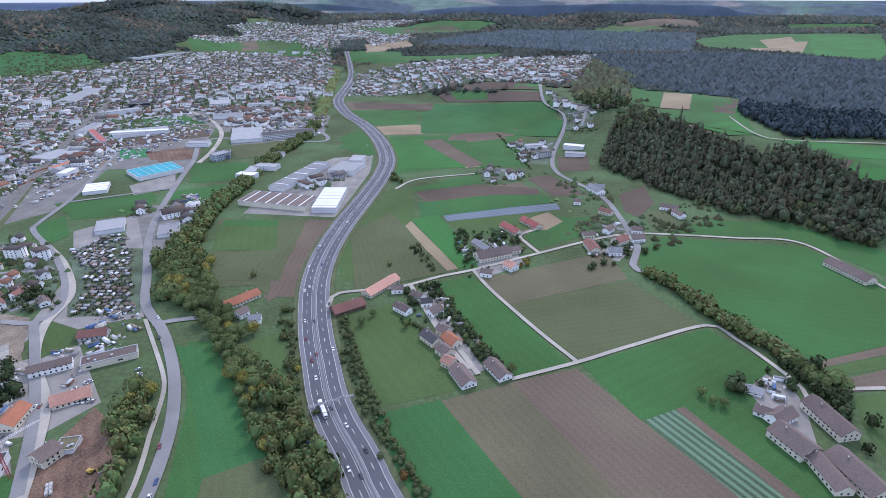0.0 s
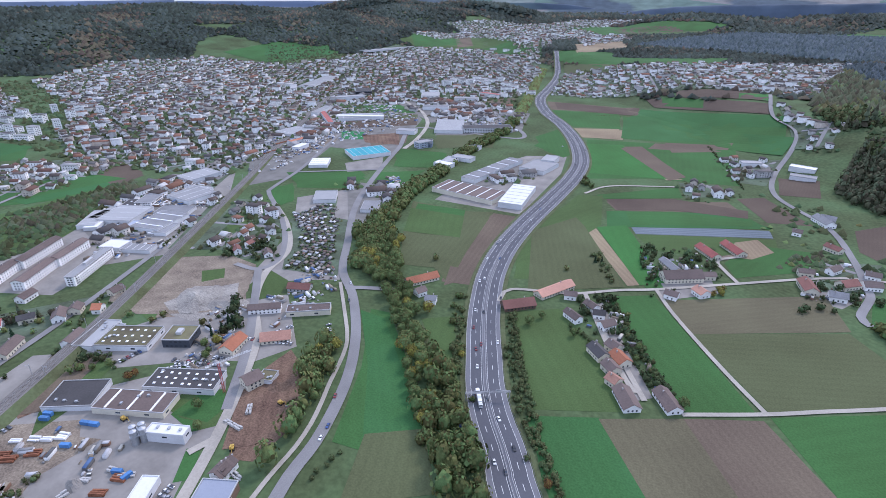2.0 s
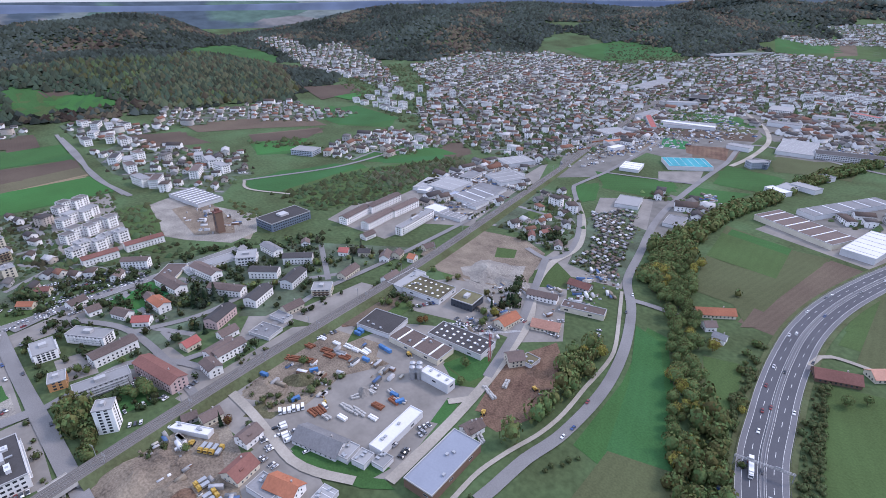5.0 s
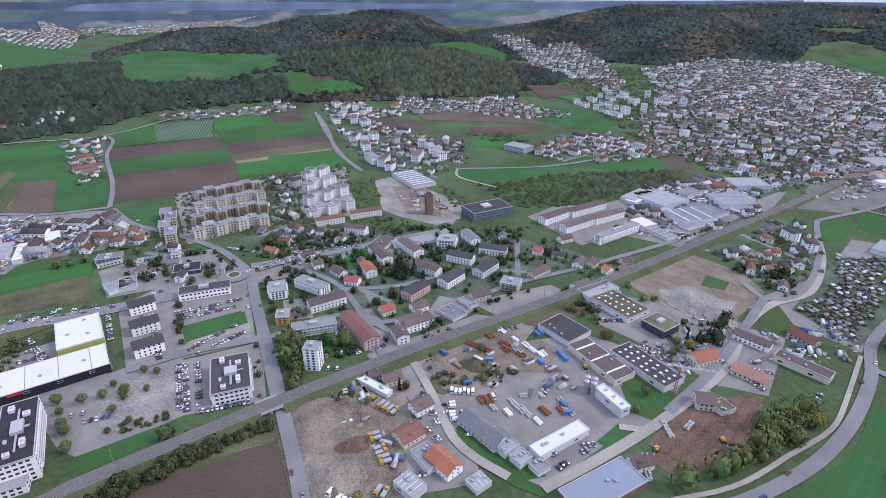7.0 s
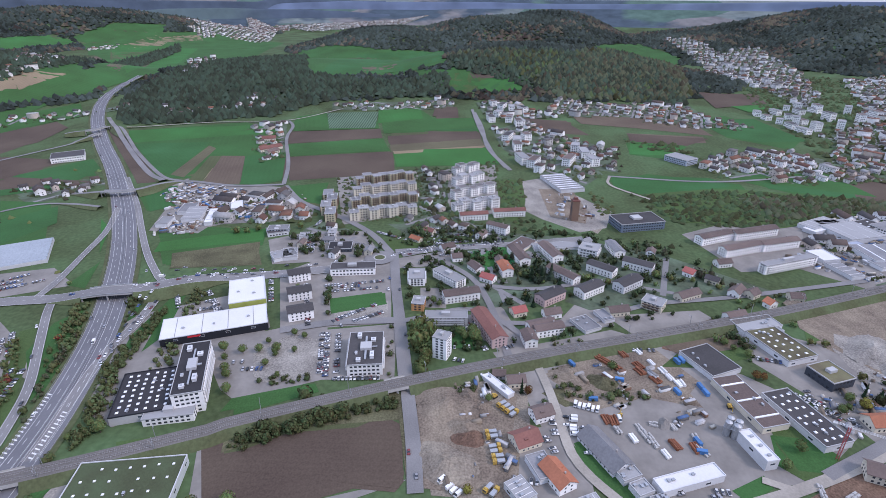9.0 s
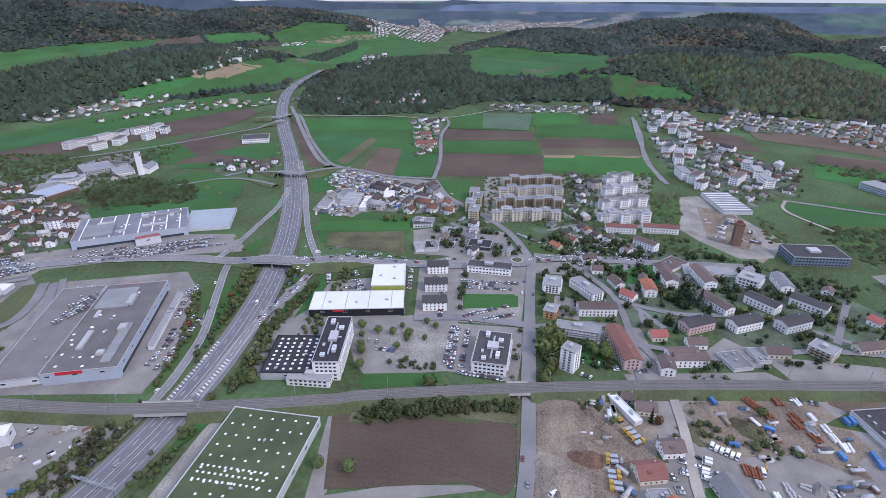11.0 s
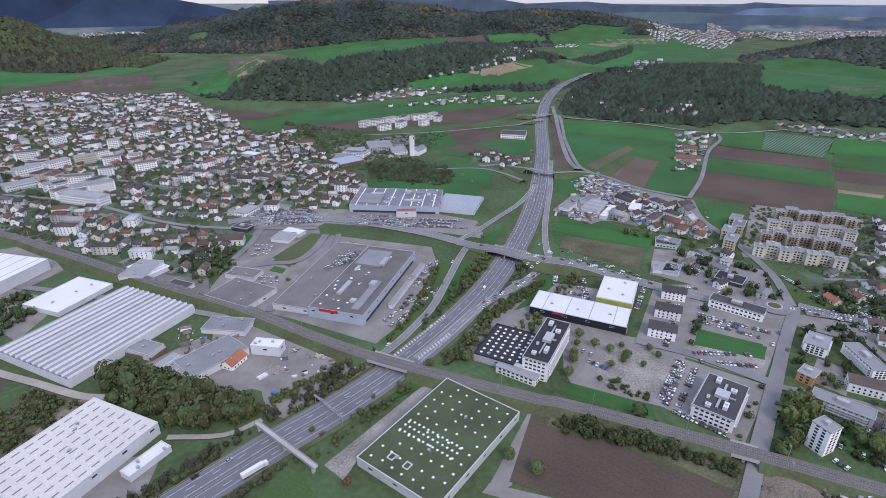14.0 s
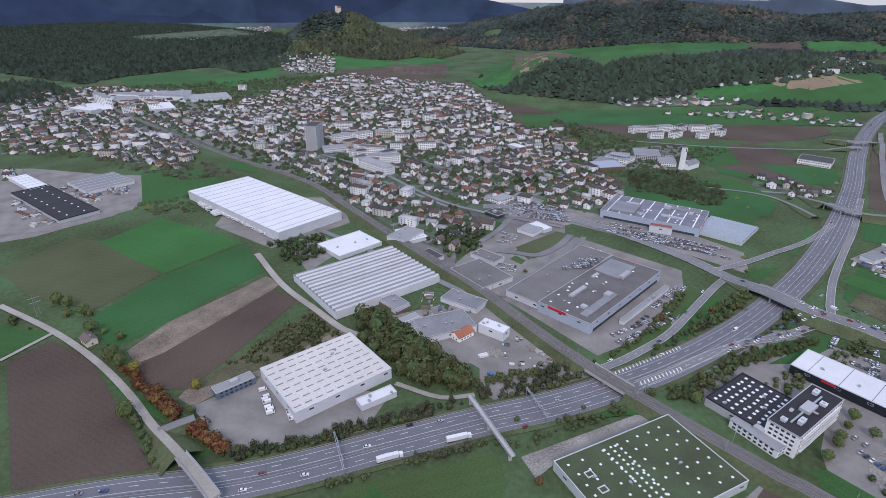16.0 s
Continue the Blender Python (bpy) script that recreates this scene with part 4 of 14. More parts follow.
def glasshouse(cx, cy, length, width, turn, h):
    """A garden centre's row of glass gables."""
    claim(cx, cy, length, width, turn)
    e = site("glasshouse", cx, cy, turn, "pale glass-roofed garden centre hall", "greenhouse")
    part("wall", mesh_of("wall", *shell(length, width, h - 1), WALLS["light"]), e)
    n = max(3, int(length / 8))
    d, w = length / n, width / 2
    gable = mesh_of("glass_roof", [(0, -w, 0), (d, -w, 0), (d / 2, -w, 1.6), (0, w, 0), (d, w, 0), (d / 2, w, 1.6)], [(0, 1, 2), (5, 4, 3), (0, 2, 5, 3), (1, 4, 5, 2)],
                    [surface("whitened_glass", (0.29, 0.33, 0.36), 0.25, gloss=0.6)])
    for k in range(n):
        part("glass_roof", gable, e, "", pose(-length / 2 + k * d, 0, h - 1))


def far_panes(e, spots, floors, step_h, half):
    """The windows of a building too far off to pick them apart."""
    hp = Heap()
    for f in range(floors):
        for x, y, t in spots:
            c, s = math.cos(radians(t)), math.sin(radians(t))
            q = [(-half, 0.06, 0), (-half, 0.06, 1.4), (half, 0.06, 1.4), (half, 0.06, 0)]
            hp.add([(x + a * c - b * s, y + a * s + b * c, f * step_h + 0.9 + z) for a, b, z in q], [(0, 1, 2, 3)])
    tagged(part("windows", hp.make("windows", M_GLASS_FAR), e), kind="stuff")


def block(cx, cy, length, width, turn, h, wall="white", roof="dark", floors=3):
    """A flat-roofed apartment or office block with rows of windows."""
    claim(cx, cy, length, width, turn, 3)
    far = math.hypot(cx, cy)
    e = site("apartment_block" if wall not in ("glass", "black", "dark") else "office_block", cx, cy, turn, f"{wall} {floors}-storey block with a flat {roof} roof", "apartment building" if wall not in ("glass", "black", "dark") else "office building")
    part("wall", mesh_of("wall", *shell(length, width, h), WALLS[wall]), e)
    rim, sheet = flat_roof(length, width, h, 0.5, 0.25)
    top = part("roof", mesh_of("roof", *sheet, ROOFS[roof if roof in ROOFS else "light"]), e)
    part("roof_edge", mesh_of("roof_edge", *rim, WALLS["grey"]), e)
    if far < 650:
        part("stair_head", mesh_of("stair_head", *box(-length * 0.12, -width * 0.15, h + 0.05, length * 0.08, width * 0.18, h + 2.2), WALLS["grey"]), top, "rooftop stair head")
    step_h = h / floors
    spots = wall_spots(length, width, 3.2)
    if far < 298 or floors > 12:
        for f in range(floors):
            for k, (x, y, t) in enumerate(spots):
                part("window", WINDOW_BLOCK, e, "", pose(x, y, f * step_h + 0.9, 0, 0, t))
        if wall in ("white", "cream", "grey", "pink") and floors > 2:
            slab = mesh_of("balcony", *joined([box(-2.2, 0, 0, 2.2, 1.5, 0.16, True), box(-2.2, 1.42, 0.16, 2.2, 1.5, 1.1, True), box(-2.2, 0, 0.16, -2.12, 1.42, 1.1, True), box(2.12, 0, 0.16, 2.2, 1.42, 1.1, True)]), WALLS["light"])
            for f in range(1, floors):
                for u in ((-0.25, 0.25) if length > 16 else (0.0,)):
                    part("balcony", slab, e, "", pose(u * length, width / 2, f * step_h, 0, 0, 0))
                    part("balcony", slab, e, "", pose(-u * length, -width / 2, f * step_h, 0, 0, 180))
    else:
        far_panes(e, spots, floors, step_h, 0.95)
        if far < 760 and (length > 15 or wall == "yellow") and floors > 2 and wall in ("white", "cream", "grey", "yellow", "light"):
            band = mesh_of("balcony", *joined([box(-length * 0.42, 0, 0, length * 0.42, 1.3, 0.16, True), box(-length * 0.42, 1.2, 0.16, length * 0.42, 1.3, 1.0, True)]), WALLS[{"white": "white", "yellow": "brown", "cream": "brown"}.get(wall, "light")])
            for f in range(1, floors):
                part("balcony", band, e, "", pose(0, -width / 2, f * step_h, 0, 0, 180))
                part("balcony", band, e, "", pose(0, width / 2, f * step_h))
    return e


def roof_plant(e, length, width, h):
    """Cooling units, ducts and a pipe frame on an office roof."""
    for x, y, a, b, c in ((-0.36, -0.20, 5.0, 3.0, 2.0), (-0.22, 0.22, 3.5, 3.5, 1.6), (0.26, 0.20, 6.0, 2.6, 2.4), (0.38, -0.18, 3.0, 3.0, 1.8), (0.16, -0.26, 2.4, 1.6, 1.2)):
        u, v = x * length, y * width
        unit = part("cooling_unit", mesh_of("cooling_unit", *joined([box(u - a / 2, v - b / 2, h + 0.05, u + a / 2, v + b / 2, h + c), box(u - a / 2 - 0.12, v - b / 2 - 0.12, h + c, u + a / 2 + 0.12, v + b / 2 + 0.12, h + c + 0.12, True)]), WALLS["light"]), e, "pale rooftop cooling unit")
        part("fan_cover", mesh_of("fan_cover", *box(u - 0.7, v - 0.7, h + c + 0.12, u + 0.7, v + 0.7, h + c + 0.35), M_STEEL), unit)
    part("duct", mesh_of("duct", *joined([box(-0.34 * length, -0.02 * width, h + 0.3, 0.36 * length, 0.04 * width, h + 1.0, True), box(-0.02 * length, 0.04 * width, h + 0.3, 0.01 * length, 0.34 * width, h + 1.0, True)]), M_STEEL), e, "galvanised roof duct")


def gable_roof(length, width, eave, rise, over=0.7, thick=0.28):
    a, b = length / 2 + over, width / 2 + over
    z0 = eave - over * rise / (width / 2)
    lo = [(-a, -b, z0), (a, -b, z0), (a, 0, eave + rise), (-a, 0, eave + rise), (a, b, z0), (-a, b, z0)]
    hi = [(x, y, z + thick) for x, y, z in lo]
    f = [(6, 7, 8, 9), (9, 8, 10, 11), (3, 2, 1, 0), (5, 4, 2, 3), (0, 1, 7, 6), (4, 5, 11, 10), (1, 2, 8, 7), (2, 4, 10, 8), (0, 6, 9, 3), (3, 9, 11, 5)]
    return lo + hi, f


def gable_walls(length, width, eave, rise, base=-1.0):
    a, b = length / 2, width / 2
    v = [(-a, -b, base), (a, -b, base), (a, b, base), (-a, b, base), (-a, -b, eave), (a, -b, eave), (a, b, eave), (-a, b, eave), (-a, 0, eave + rise), (a, 0, eave + rise)]
    return v, [(0, 1, 5, 4), (2, 3, 7, 6), (1, 2, 6, 9, 5), (3, 0, 4, 8, 7)]


HOUSES = [0]
TOWN_ROOF, TOWN_WALL, TOWN_PANE = {}, {}, {}


def house(cx, cy, length, width, turn, eave, roof, wall, detail=True):
    """A gabled house with its windows, door and chimney."""
    claim(cx, cy, length, width, turn, 3)
    HOUSES[0] += 1
    far = math.hypot(cx, cy)
    rise = width * (0.27 if eave < 6.4 else 0.16)
    width *= 0.88
    e = site("house" if length < 22 else "long_house", cx, cy, turn, f"{wall} house with a {roof.replace('darkred', 'dark red')} tiled gable roof" if length < 22 else f"long {wall} building with a {roof.replace('darkred', 'dark red')} gable roof",
             "house" if length < 22 else "building")
    part("wall", mesh_of("wall", *gable_walls(length, width, eave, rise), WALLS[wall]), e)
    top = part("roof", mesh_of("roof", *gable_roof(length, width, eave, rise), ROOFS[roof]), e)
    part("chimney", CHIMNEY, top, "", pose(length * 0.22, width * 0.12, eave + rise * 0.72))
    floors = max(1, int(eave / 2.6))
    if far >= 295:
        far_panes(e, wall_spots(length, width, 3.2), floors, 2.7, 0.6)
    else:
        for f in range(floors):
            for x, y, t in wall_spots(length, width, 3.4):
                part("window", WINDOW_HOUSE, e, "", pose(x, y, f * 2.7 + 0.9, 0, 0, t))
        for t, x in ((90, -length / 2), (-90, length / 2)):
            part("window", WINDOW_HOUSE, e, "gable window", pose(x, 0, eave + 0.2, 0, 0, t))
        part("door", DOOR, e, "brown front door", pose(length * 0.1 + 1.7, width / 2, 0, 0, 0, 0))
        if far < 480 and eave > 4 and length < 20 and roof != "grey":
            k = 1 if (int(cx) % 2) else -1
            dz = eave + rise * 0.45
            part("dormer", mesh_of("dormer", *joined([box(-1.1, -1.6, 0, 1.1, 1.3, 1.3), box(-1.3, -1.8, 1.3, 1.3, 1.5, 1.45, True)]), ROOFS[roof]), top, "roof dormer", pose(-length * 0.1, k * width * 0.22, dz - 0.6, 0, 0, 0 if k > 0 else 180))
    return e


def town_house(hp, rng, x, y, length, width, turn, eave):
    rise = width * rng.uniform(0.24, 0.34)
    c, s, z = math.cos(radians(turn)), math.sin(radians(turn)), float(height(x, y)) if math.hypot(x, y) > 4000 else land(x, y)
    if rng.random() < 0.12 or eave > 8.5:
        rise = 0.3

    def put(v):
        at = [(x + a * c - b * s, y + a * s + b * c, z + q) for a, b, q in v]
        return at if math.hypot(x, y) < 4000 else fold(*np.array(at).T)
    v, f = gable_walls(length, width, eave, rise)
    hp[0].add(put(v), f)
    v, f = gable_roof(length, width, eave, rise, 0.6, 0.25)
    hp[1].add(put(v), f)
    floors = max(1, int(eave / 2.7)) if math.hypot(x, y) < 1050 else 0
    for k in range(floors):
        for a, b, t in wall_spots(length, width, 4.2):
            cc, ss = math.cos(radians(t)), math.sin(radians(t))
            hp[2].add(put([(a + u * cc - 0.06 * ss, b + u * ss + 0.06 * cc, k * 2.7 + 0.9 + w) for u, w in ((-0.6, 0), (-0.6, 1.4), (0.6, 1.4), (0.6, 0))]), [(0, 1, 2, 3)])


def quarter(kind, poly, gap):
    """A quarter of houses in gardens, of sheds, or of allotment plots."""
    rng = random.Random(int(sum(abs(a) + abs(b) for a, b in poly)))
    p = np.array(poly)
    mid = p.mean(0)
    far = float(np.hypot(*mid))
    LAYER[0] += 1
    tagged(draped("garden_ground", poly, M_GARDEN if kind != "sheds" else ground_material("town", 0), 0.05 + 0.0002 * LAYER[0]), "gardens, lawns and paved drives between houses", "garden", kind="structure")
    mark(OPEN, OPEN_CELL, 5000, poly)
    turn = rng.choice((10, 25, 40, -20, 60)) if kind != "plots" else math.degrees(math.atan2(poly[1][1] - poly[0][1], poly[1][0] - poly[0][0]))
    c, s = math.cos(radians(turn)), math.sin(radians(turn))
    r = np.hypot(*(p - mid).T).max()
    hp, green = (Heap(), Heap(), Heap()), []
    n = int(r / gap) + 1
    if kind == "houses":
        lanes = Heap()
        for along, every in ((True, 3), (False, 5)):
            for j in range(-n, n + 1):
                if j % every:
                    continue
                w = (j + 0.5) * gap * (0.95 if along else 1.0)
                us = np.arange(-r, r, 9.0)
                ue, we = (us + 4.5, 0 * us + w) if along else (0 * us + w, us + 4.5)
                for u in us[inside(poly, mid[0] + ue * c - we * s, mid[1] + ue * s + we * c)]:
                    q = [(u + a, w + b) if along else (w + b, u + a) for a, b in ((0, -2.7), (9, -2.7), (9, 2.7), (0, 2.7))]
                    q = [(mid[0] + a * c - b * s, mid[1] + a * s + b * c) for a, b in q]
                    if not along:
                        q = q[::-1]
                    ax, ay = np.array(q).T
                    if inside(poly, ax, ay).all() and not busy(ax.mean(), ay.mean()):
                        lanes.add([(a, b, land(a, b) + (0.3 if along else 0.33) + (1.2 if land(a, b) > 0.4 else 0)) for a, b in q], [(0, 1, 2, 3)])
                        mark(BUSY, CELL, HALF, q)
        if lanes.count:
            tagged(new("street", up(lanes.make("street", M_ASPHALT))), "narrow asphalt streets between the houses", "street", kind="structure")
    for i in range(-n, n + 1):
        for j in range(-n, n + 1):
            u, v = (i + rng.uniform(-0.24, 0.24)) * gap, (j + rng.uniform(-0.13, 0.13)) * gap * 0.95
            x, y = mid[0] + u * c - v * s, mid[1] + u * s + v * c
            if not inside(poly, np.array(x), np.array(y)):
                continue
            if any(busy(x + a, y + b) for a in (-4, 0, 4) for b in (-4, 0, 4)):
                continue
            t = turn + 25 * math.sin(x / 140 + y / 190) + rng.choice((0, 90)) + rng.uniform(-8, 8)
            if kind == "plots":
                if rng.random() < 0.75:
                    town_house(hp, rng, x, y, rng.uniform(2.6, 4.4), rng.uniform(2.2, 3.2), turn + rng.choice((0, 90)), 2.0)
                green += [(x + rng.uniform(-4, 4), y + rng.uniform(-4, 4), rng.uniform(0.8, 1.7)) for _ in range(3)]
                continue
            if kind == "sheds":
                length, width, eave = rng.uniform(10, 26), rng.uniform(9, 15), rng.uniform(4, 8)
            else:
                length, width, eave = (rng.uniform(9, 13), rng.uniform(7.5, 9.5), rng.choice((3.8, 4.6, 5.2, 5.6, 6.2))) if rng.random() < (0.88 if far < 700 else 0.86) else (rng.uniform(14, 26), rng.uniform(10, 13), rng.choice((7.5, 9.0, 11.0)))
            if kind == "houses" and math.hypot(x, y) < 560 and HOUSES[0] < 300:
                house(x, y, length, width, t, eave, rng.choice(("brown", "brown", "darkred", "dark", "orange", "grey")), rng.choice(("white", "white", "cream", "light")))
            else:
                town_house(hp, rng, x, y, length, width, t, eave)
                claim(x, y, length, width, t, 1)
            for _ in range(10 if far < 900 else 7):
                gx, gy = x + rng.uniform(-1, 1) * gap * 0.6, y + rng.uniform(-1, 1) * gap * 0.6
                green.append((gx, gy, rng.uniform(1.2, 3.4) if rng.random() < 0.7 else rng.uniform(3.0, 5.2)))
    if hp[0].count:
        e = tagged(new("town_quarter" if kind == "houses" else "allotment_sheds" if kind == "plots" else "workshop_quarter", None),
                   {"houses": "quarter of pale gabled houses with brown roofs", "plots": "crowded allotment plots with small sheds", "sheds": "quarter of workshops and storage sheds"}[kind], "houses" if kind == "houses" else "sheds", kind="stuff")
        for nm, h, m in (("walls", hp[0], M_SHED if kind == "plots" else M_FAR_WALL), ("roofs", hp[1], M_SHED if kind == "plots" else M_FAR_ROOF), ("windows", hp[2], M_GLASS_FAR)):
            if h.count:
                tagged(part(nm, h.make(nm, m), e), kind="stuff")
    if green:
        foliage("garden_trees", "bush" if kind == "plots" else rng.choice(("mixed", "garden", "garden")), green, "garden trees and shrubs between the houses")


# ---- trees ----
def ball(seed, cuts=1):
    bm = bmesh.new()
    bmesh.ops.create_icosphere(bm, subdivisions=cuts, radius=1.0)
    rng = random.Random(seed)
    for v in bm.verts:
        v.co *= rng.uniform(0.66, 1.28)
    v = np.array([q.co[:] for q in bm.verts])
    f = np.array([[q.index for q in t.verts] for t in bm.faces])
    bm.free()
    return v, f


def leafage(seed, n, size, cuts=1, lobes=6):
    """A crown about 2 wide on z = 0: a dark core under n sprays of leaves that follow an uneven, lobed outline."""
    rng = np.random.default_rng(seed)
    v, f = ball(seed, cuts)
    vs, fs = [v * (0.70, 0.70, 0.62) + (0, 0, 0.95)], [f]
    k = len(v)
    knobs = rng.normal(size=(lobes, 3)) * (1, 1, 0.8) + (0, 0, 0.35)
    knobs /= np.linalg.norm(knobs, axis=1)[:, None]
    d = rng.normal(size=(n, 3)) + (0, 0, 0.25)
    d /= np.linalg.norm(d, axis=1)[:, None]
    r = 0.70 + 0.30 * np.clip(((d @ knobs.T).max(1) - 0.55) / 0.45, 0, 1) + rng.uniform(-0.07, 0.07, n)
    c = d * r[:, None] * (1, 1, 0.92) + (0, 0, 0.98)
    side = np.cross(d, rng.normal(size=(n, 3)))
    side /= np.linalg.norm(side, axis=1)[:, None] + 1e-6
    away = np.cross(d, side) * rng.uniform(0.6, 1.0, (n, 1)) + d * rng.uniform(-0.7, 0.25, (n, 1))
    w = size * rng.uniform(0.6, 1.3, (n, 1))
    quad = np.stack([c - side * w, c + away * w * 0.9, c + side * w, c - away * w * 0.9], 1)
    vs.append(quad.reshape(-1, 3))
    at = k + 4 * np.arange(n)
    fs += [np.stack([at, at + 1, at + 2], -1), np.stack([at, at + 2, at + 3], -1)]
    return np.concatenate(vs), np.concatenate(fs)


def spire(seed, tiers=4):
    """A conifer's crown of ragged skirts."""
    rng = random.Random(seed)
    vs, fs = [], []
    for t in range(tiers):
        z, r, n = 0.15 + t * 2.3 / tiers, 0.62 * (1 - t / tiers) + 0.1, 9
        k = len(vs)
        vs.append((0, 0, z + 2.3 / tiers * 1.5))
        for i in range(n):
            a = math.tau * i / n + rng.uniform(-0.2, 0.2)
            q = r * (1.0 if i % 2 else 0.68) * rng.uniform(0.85, 1.15)
            vs.append((q * math.cos(a), q * math.sin(a), z + rng.uniform(-0.08, 0.08)))
        fs += [(k, k + 1 + i, k + 1 + (i + 1) % n) for i in range(n)]
    return np.array(vs), np.array(fs)


CROWNS_MID = [leafage(s, 84, 0.175) for s in range(6)]
CROWNS_FAR = [leafage(40 + s, 30, 0.27) for s in range(6)]
CROWNS_TINY = [(ball(80 + s)[0] * (1, 1, 0.8) + (0, 0, 0.7), ball(80 + s)[1]) for s in range(6)]
SPIRES = [spire(s) for s in range(4)]


def knot(seed):
    """A tree crown far off: an uneven cap of five faces."""
    rng = random.Random(seed)
    v = [(rng.uniform(0.8, 1.25) * math.cos(k * math.tau / 5), rng.uniform(0.8, 1.25) * math.sin(k * math.tau / 5), rng.uniform(0.1, 0.6)) for k in range(5)]
    v.append((rng.uniform(-0.35, 0.35), rng.uniform(-0.35, 0.35), rng.uniform(1.0, 1.35)))
    return np.array(v), np.array([(k, (k + 1) % 5, 5) for k in range(5)])


KNOTS = [knot(s) for s in range(6)]


def foliage(name, kind, spots, label, category="trees"):
    """Many trees or shrubs as one object; spots: x, y, radius."""
    if not len(spots):
        return None
    spots = np.array(spots, float)
    rng = np.random.default_rng(len(spots) * 7 + int(abs(spots[0, 0])))
    far = np.hypot(spots[:, 0], spots[:, 1])
    seat = fold(spots[:, 0], spots[:, 1], height(spots[:, 0], spots[:, 1]))
    shrink = np.hypot(seat[:, 0], seat[:, 1]) / far
    spots = np.column_stack([seat[:, :2], spots[:, 2] * shrink])
    z = seat[:, 2]
    hp = Heap()
    small = name in ("garden_trees", "scattered_trees")
    reach = 560 if small else 1150
    close = 330 if small else 560
    knots = 560 if small else 1150
    pick = rng.integers(0, 6, len(spots))
    cone = rng.random(len(spots)) < {"mixed": 0.16, "dark": 0.25, "conifer": 1.1}.get(kind, 0.0)
    for lib, sel in ((CROWNS_MID, (far < close) & ~cone), (CROWNS_FAR, (far >= close) & (far < reach) & ~cone), (CROWNS_TINY, (far >= reach) & (far < knots)), (KNOTS, (far >= max(reach, knots))), (SPIRES, cone & (far < reach))):
        for k, (v, f) in enumerate(lib):
            idx = np.where(sel & (pick % len(lib) == k))[0]
            if not len(idx):
                continue
            a, r = rng.uniform(0, math.tau, len(idx)), spots[idx, 2] * rng.uniform(0.8, 1.2, len(idx)) * (1.12 if name == "woodland" else 1.0)
            tall = r * rng.uniform(0.85, 1.25, len(idx)) * (0.95 if name == "hill_woods" else 1.3 if name == "woodland" else 1.0)
            x = (v[None, :, 0] * np.cos(a)[:, None] - v[None, :, 1] * np.sin(a)[:, None]) * r[:, None] + spots[idx, 0][:, None]
            y = (v[None, :, 0] * np.sin(a)[:, None] + v[None, :, 1] * np.cos(a)[:, None]) * r[:, None] + spots[idx, 1][:, None]
            hp.many(np.stack([x, y, v[None, :, 2] * tall[:, None] + z[idx][:, None] - 0.25 * tall[:, None] * (lib is not SPIRES)], -1), f)
    me = hp.make(name, LEAVES[kind])
    me.polygons.foreach_set("use_smooth", [True] * len(me.polygons))
    return tagged(new(name, me), label, category, kind="stuff")


def leafy(seed, kind):
    """A near tree: tapered trunk with limbs, and a crown of clumps and loose leaves. About 2 wide and 2.4 high."""
    rng = random.Random(seed)
    tv, tf = [], []
    for x0, y0, z0, x1, y1, z1, r0, r1 in [(0, 0, -0.1, 0.03, 0.02, 1.3, 0.07, 0.03)] + [
            (0, 0, 0.45 + 0.1 * k, 0.5 * math.cos(k * 2.1), 0.5 * math.sin(k * 2.1), 1.05 + 0.15 * k, 0.035, 0.012) for k in range(4)]:
        k = len(tv)
        for x, y, z, r in ((x0, y0, z0, r0), (x1, y1, z1, r1)):
            tv += [(x + r * math.cos(a), y + r * math.sin(a), z) for a in (i * math.tau / 6 for i in range(6))]
        tf += [(k + i, k + (i + 1) % 6, k + 6 + (i + 1) % 6, k + 6 + i) for i in range(6)]
    trunk = mesh_of("trunk", tv, tf, M_BARK)
    if kind == "conifer":
        v, f = spire(seed, 6)
        v = v * (1, 1, 1.15)
    else:
        v, f = leafage(seed, 330, 0.105, 2, 9)
        v = v * (1, 1, 1.05) + (0, 0, 0.22)
    vs, fs = [tuple(q) for q in v], [tuple(int(i) for i in q) for q in f]
    for _ in range(60 if kind != "conifer" else 90):
        c = np.array(vs[rng.randrange(len(v))]) * (rng.uniform(0.98, 1.1), rng.uniform(0.98, 1.1), rng.uniform(0.98, 1.05))
        a, b = np.array([rng.gauss(0, 0.05) for _ in range(3)]), np.array([rng.gauss(0, 0.05) for _ in range(3)])
        k = len(vs)
        vs += [tuple(c - a), tuple(c + b), tuple(c + a), tuple(c - b)]
        fs.append((k, k + 1, k + 2, k + 3))
    return trunk, mesh_of("crown", vs, fs, LEAVES[kind])


NEAR_TREES = {k: [leafy(100 * n + s, k) for s in range(5)] for n, k in enumerate(("broadleaf", "autumn", "conifer", "bush", "gold"))}
TREES = [0]
TREE_WORDS = {"gold": "broadleaf tree turning yellow in autumn", "broadleaf": "green broadleaf tree with a full crown", "autumn": "broadleaf tree in orange autumn colour", "conifer": "dark green conifer with a pointed crown", "bush": "green leafy shrub beside the road"}


LOOSE = {}


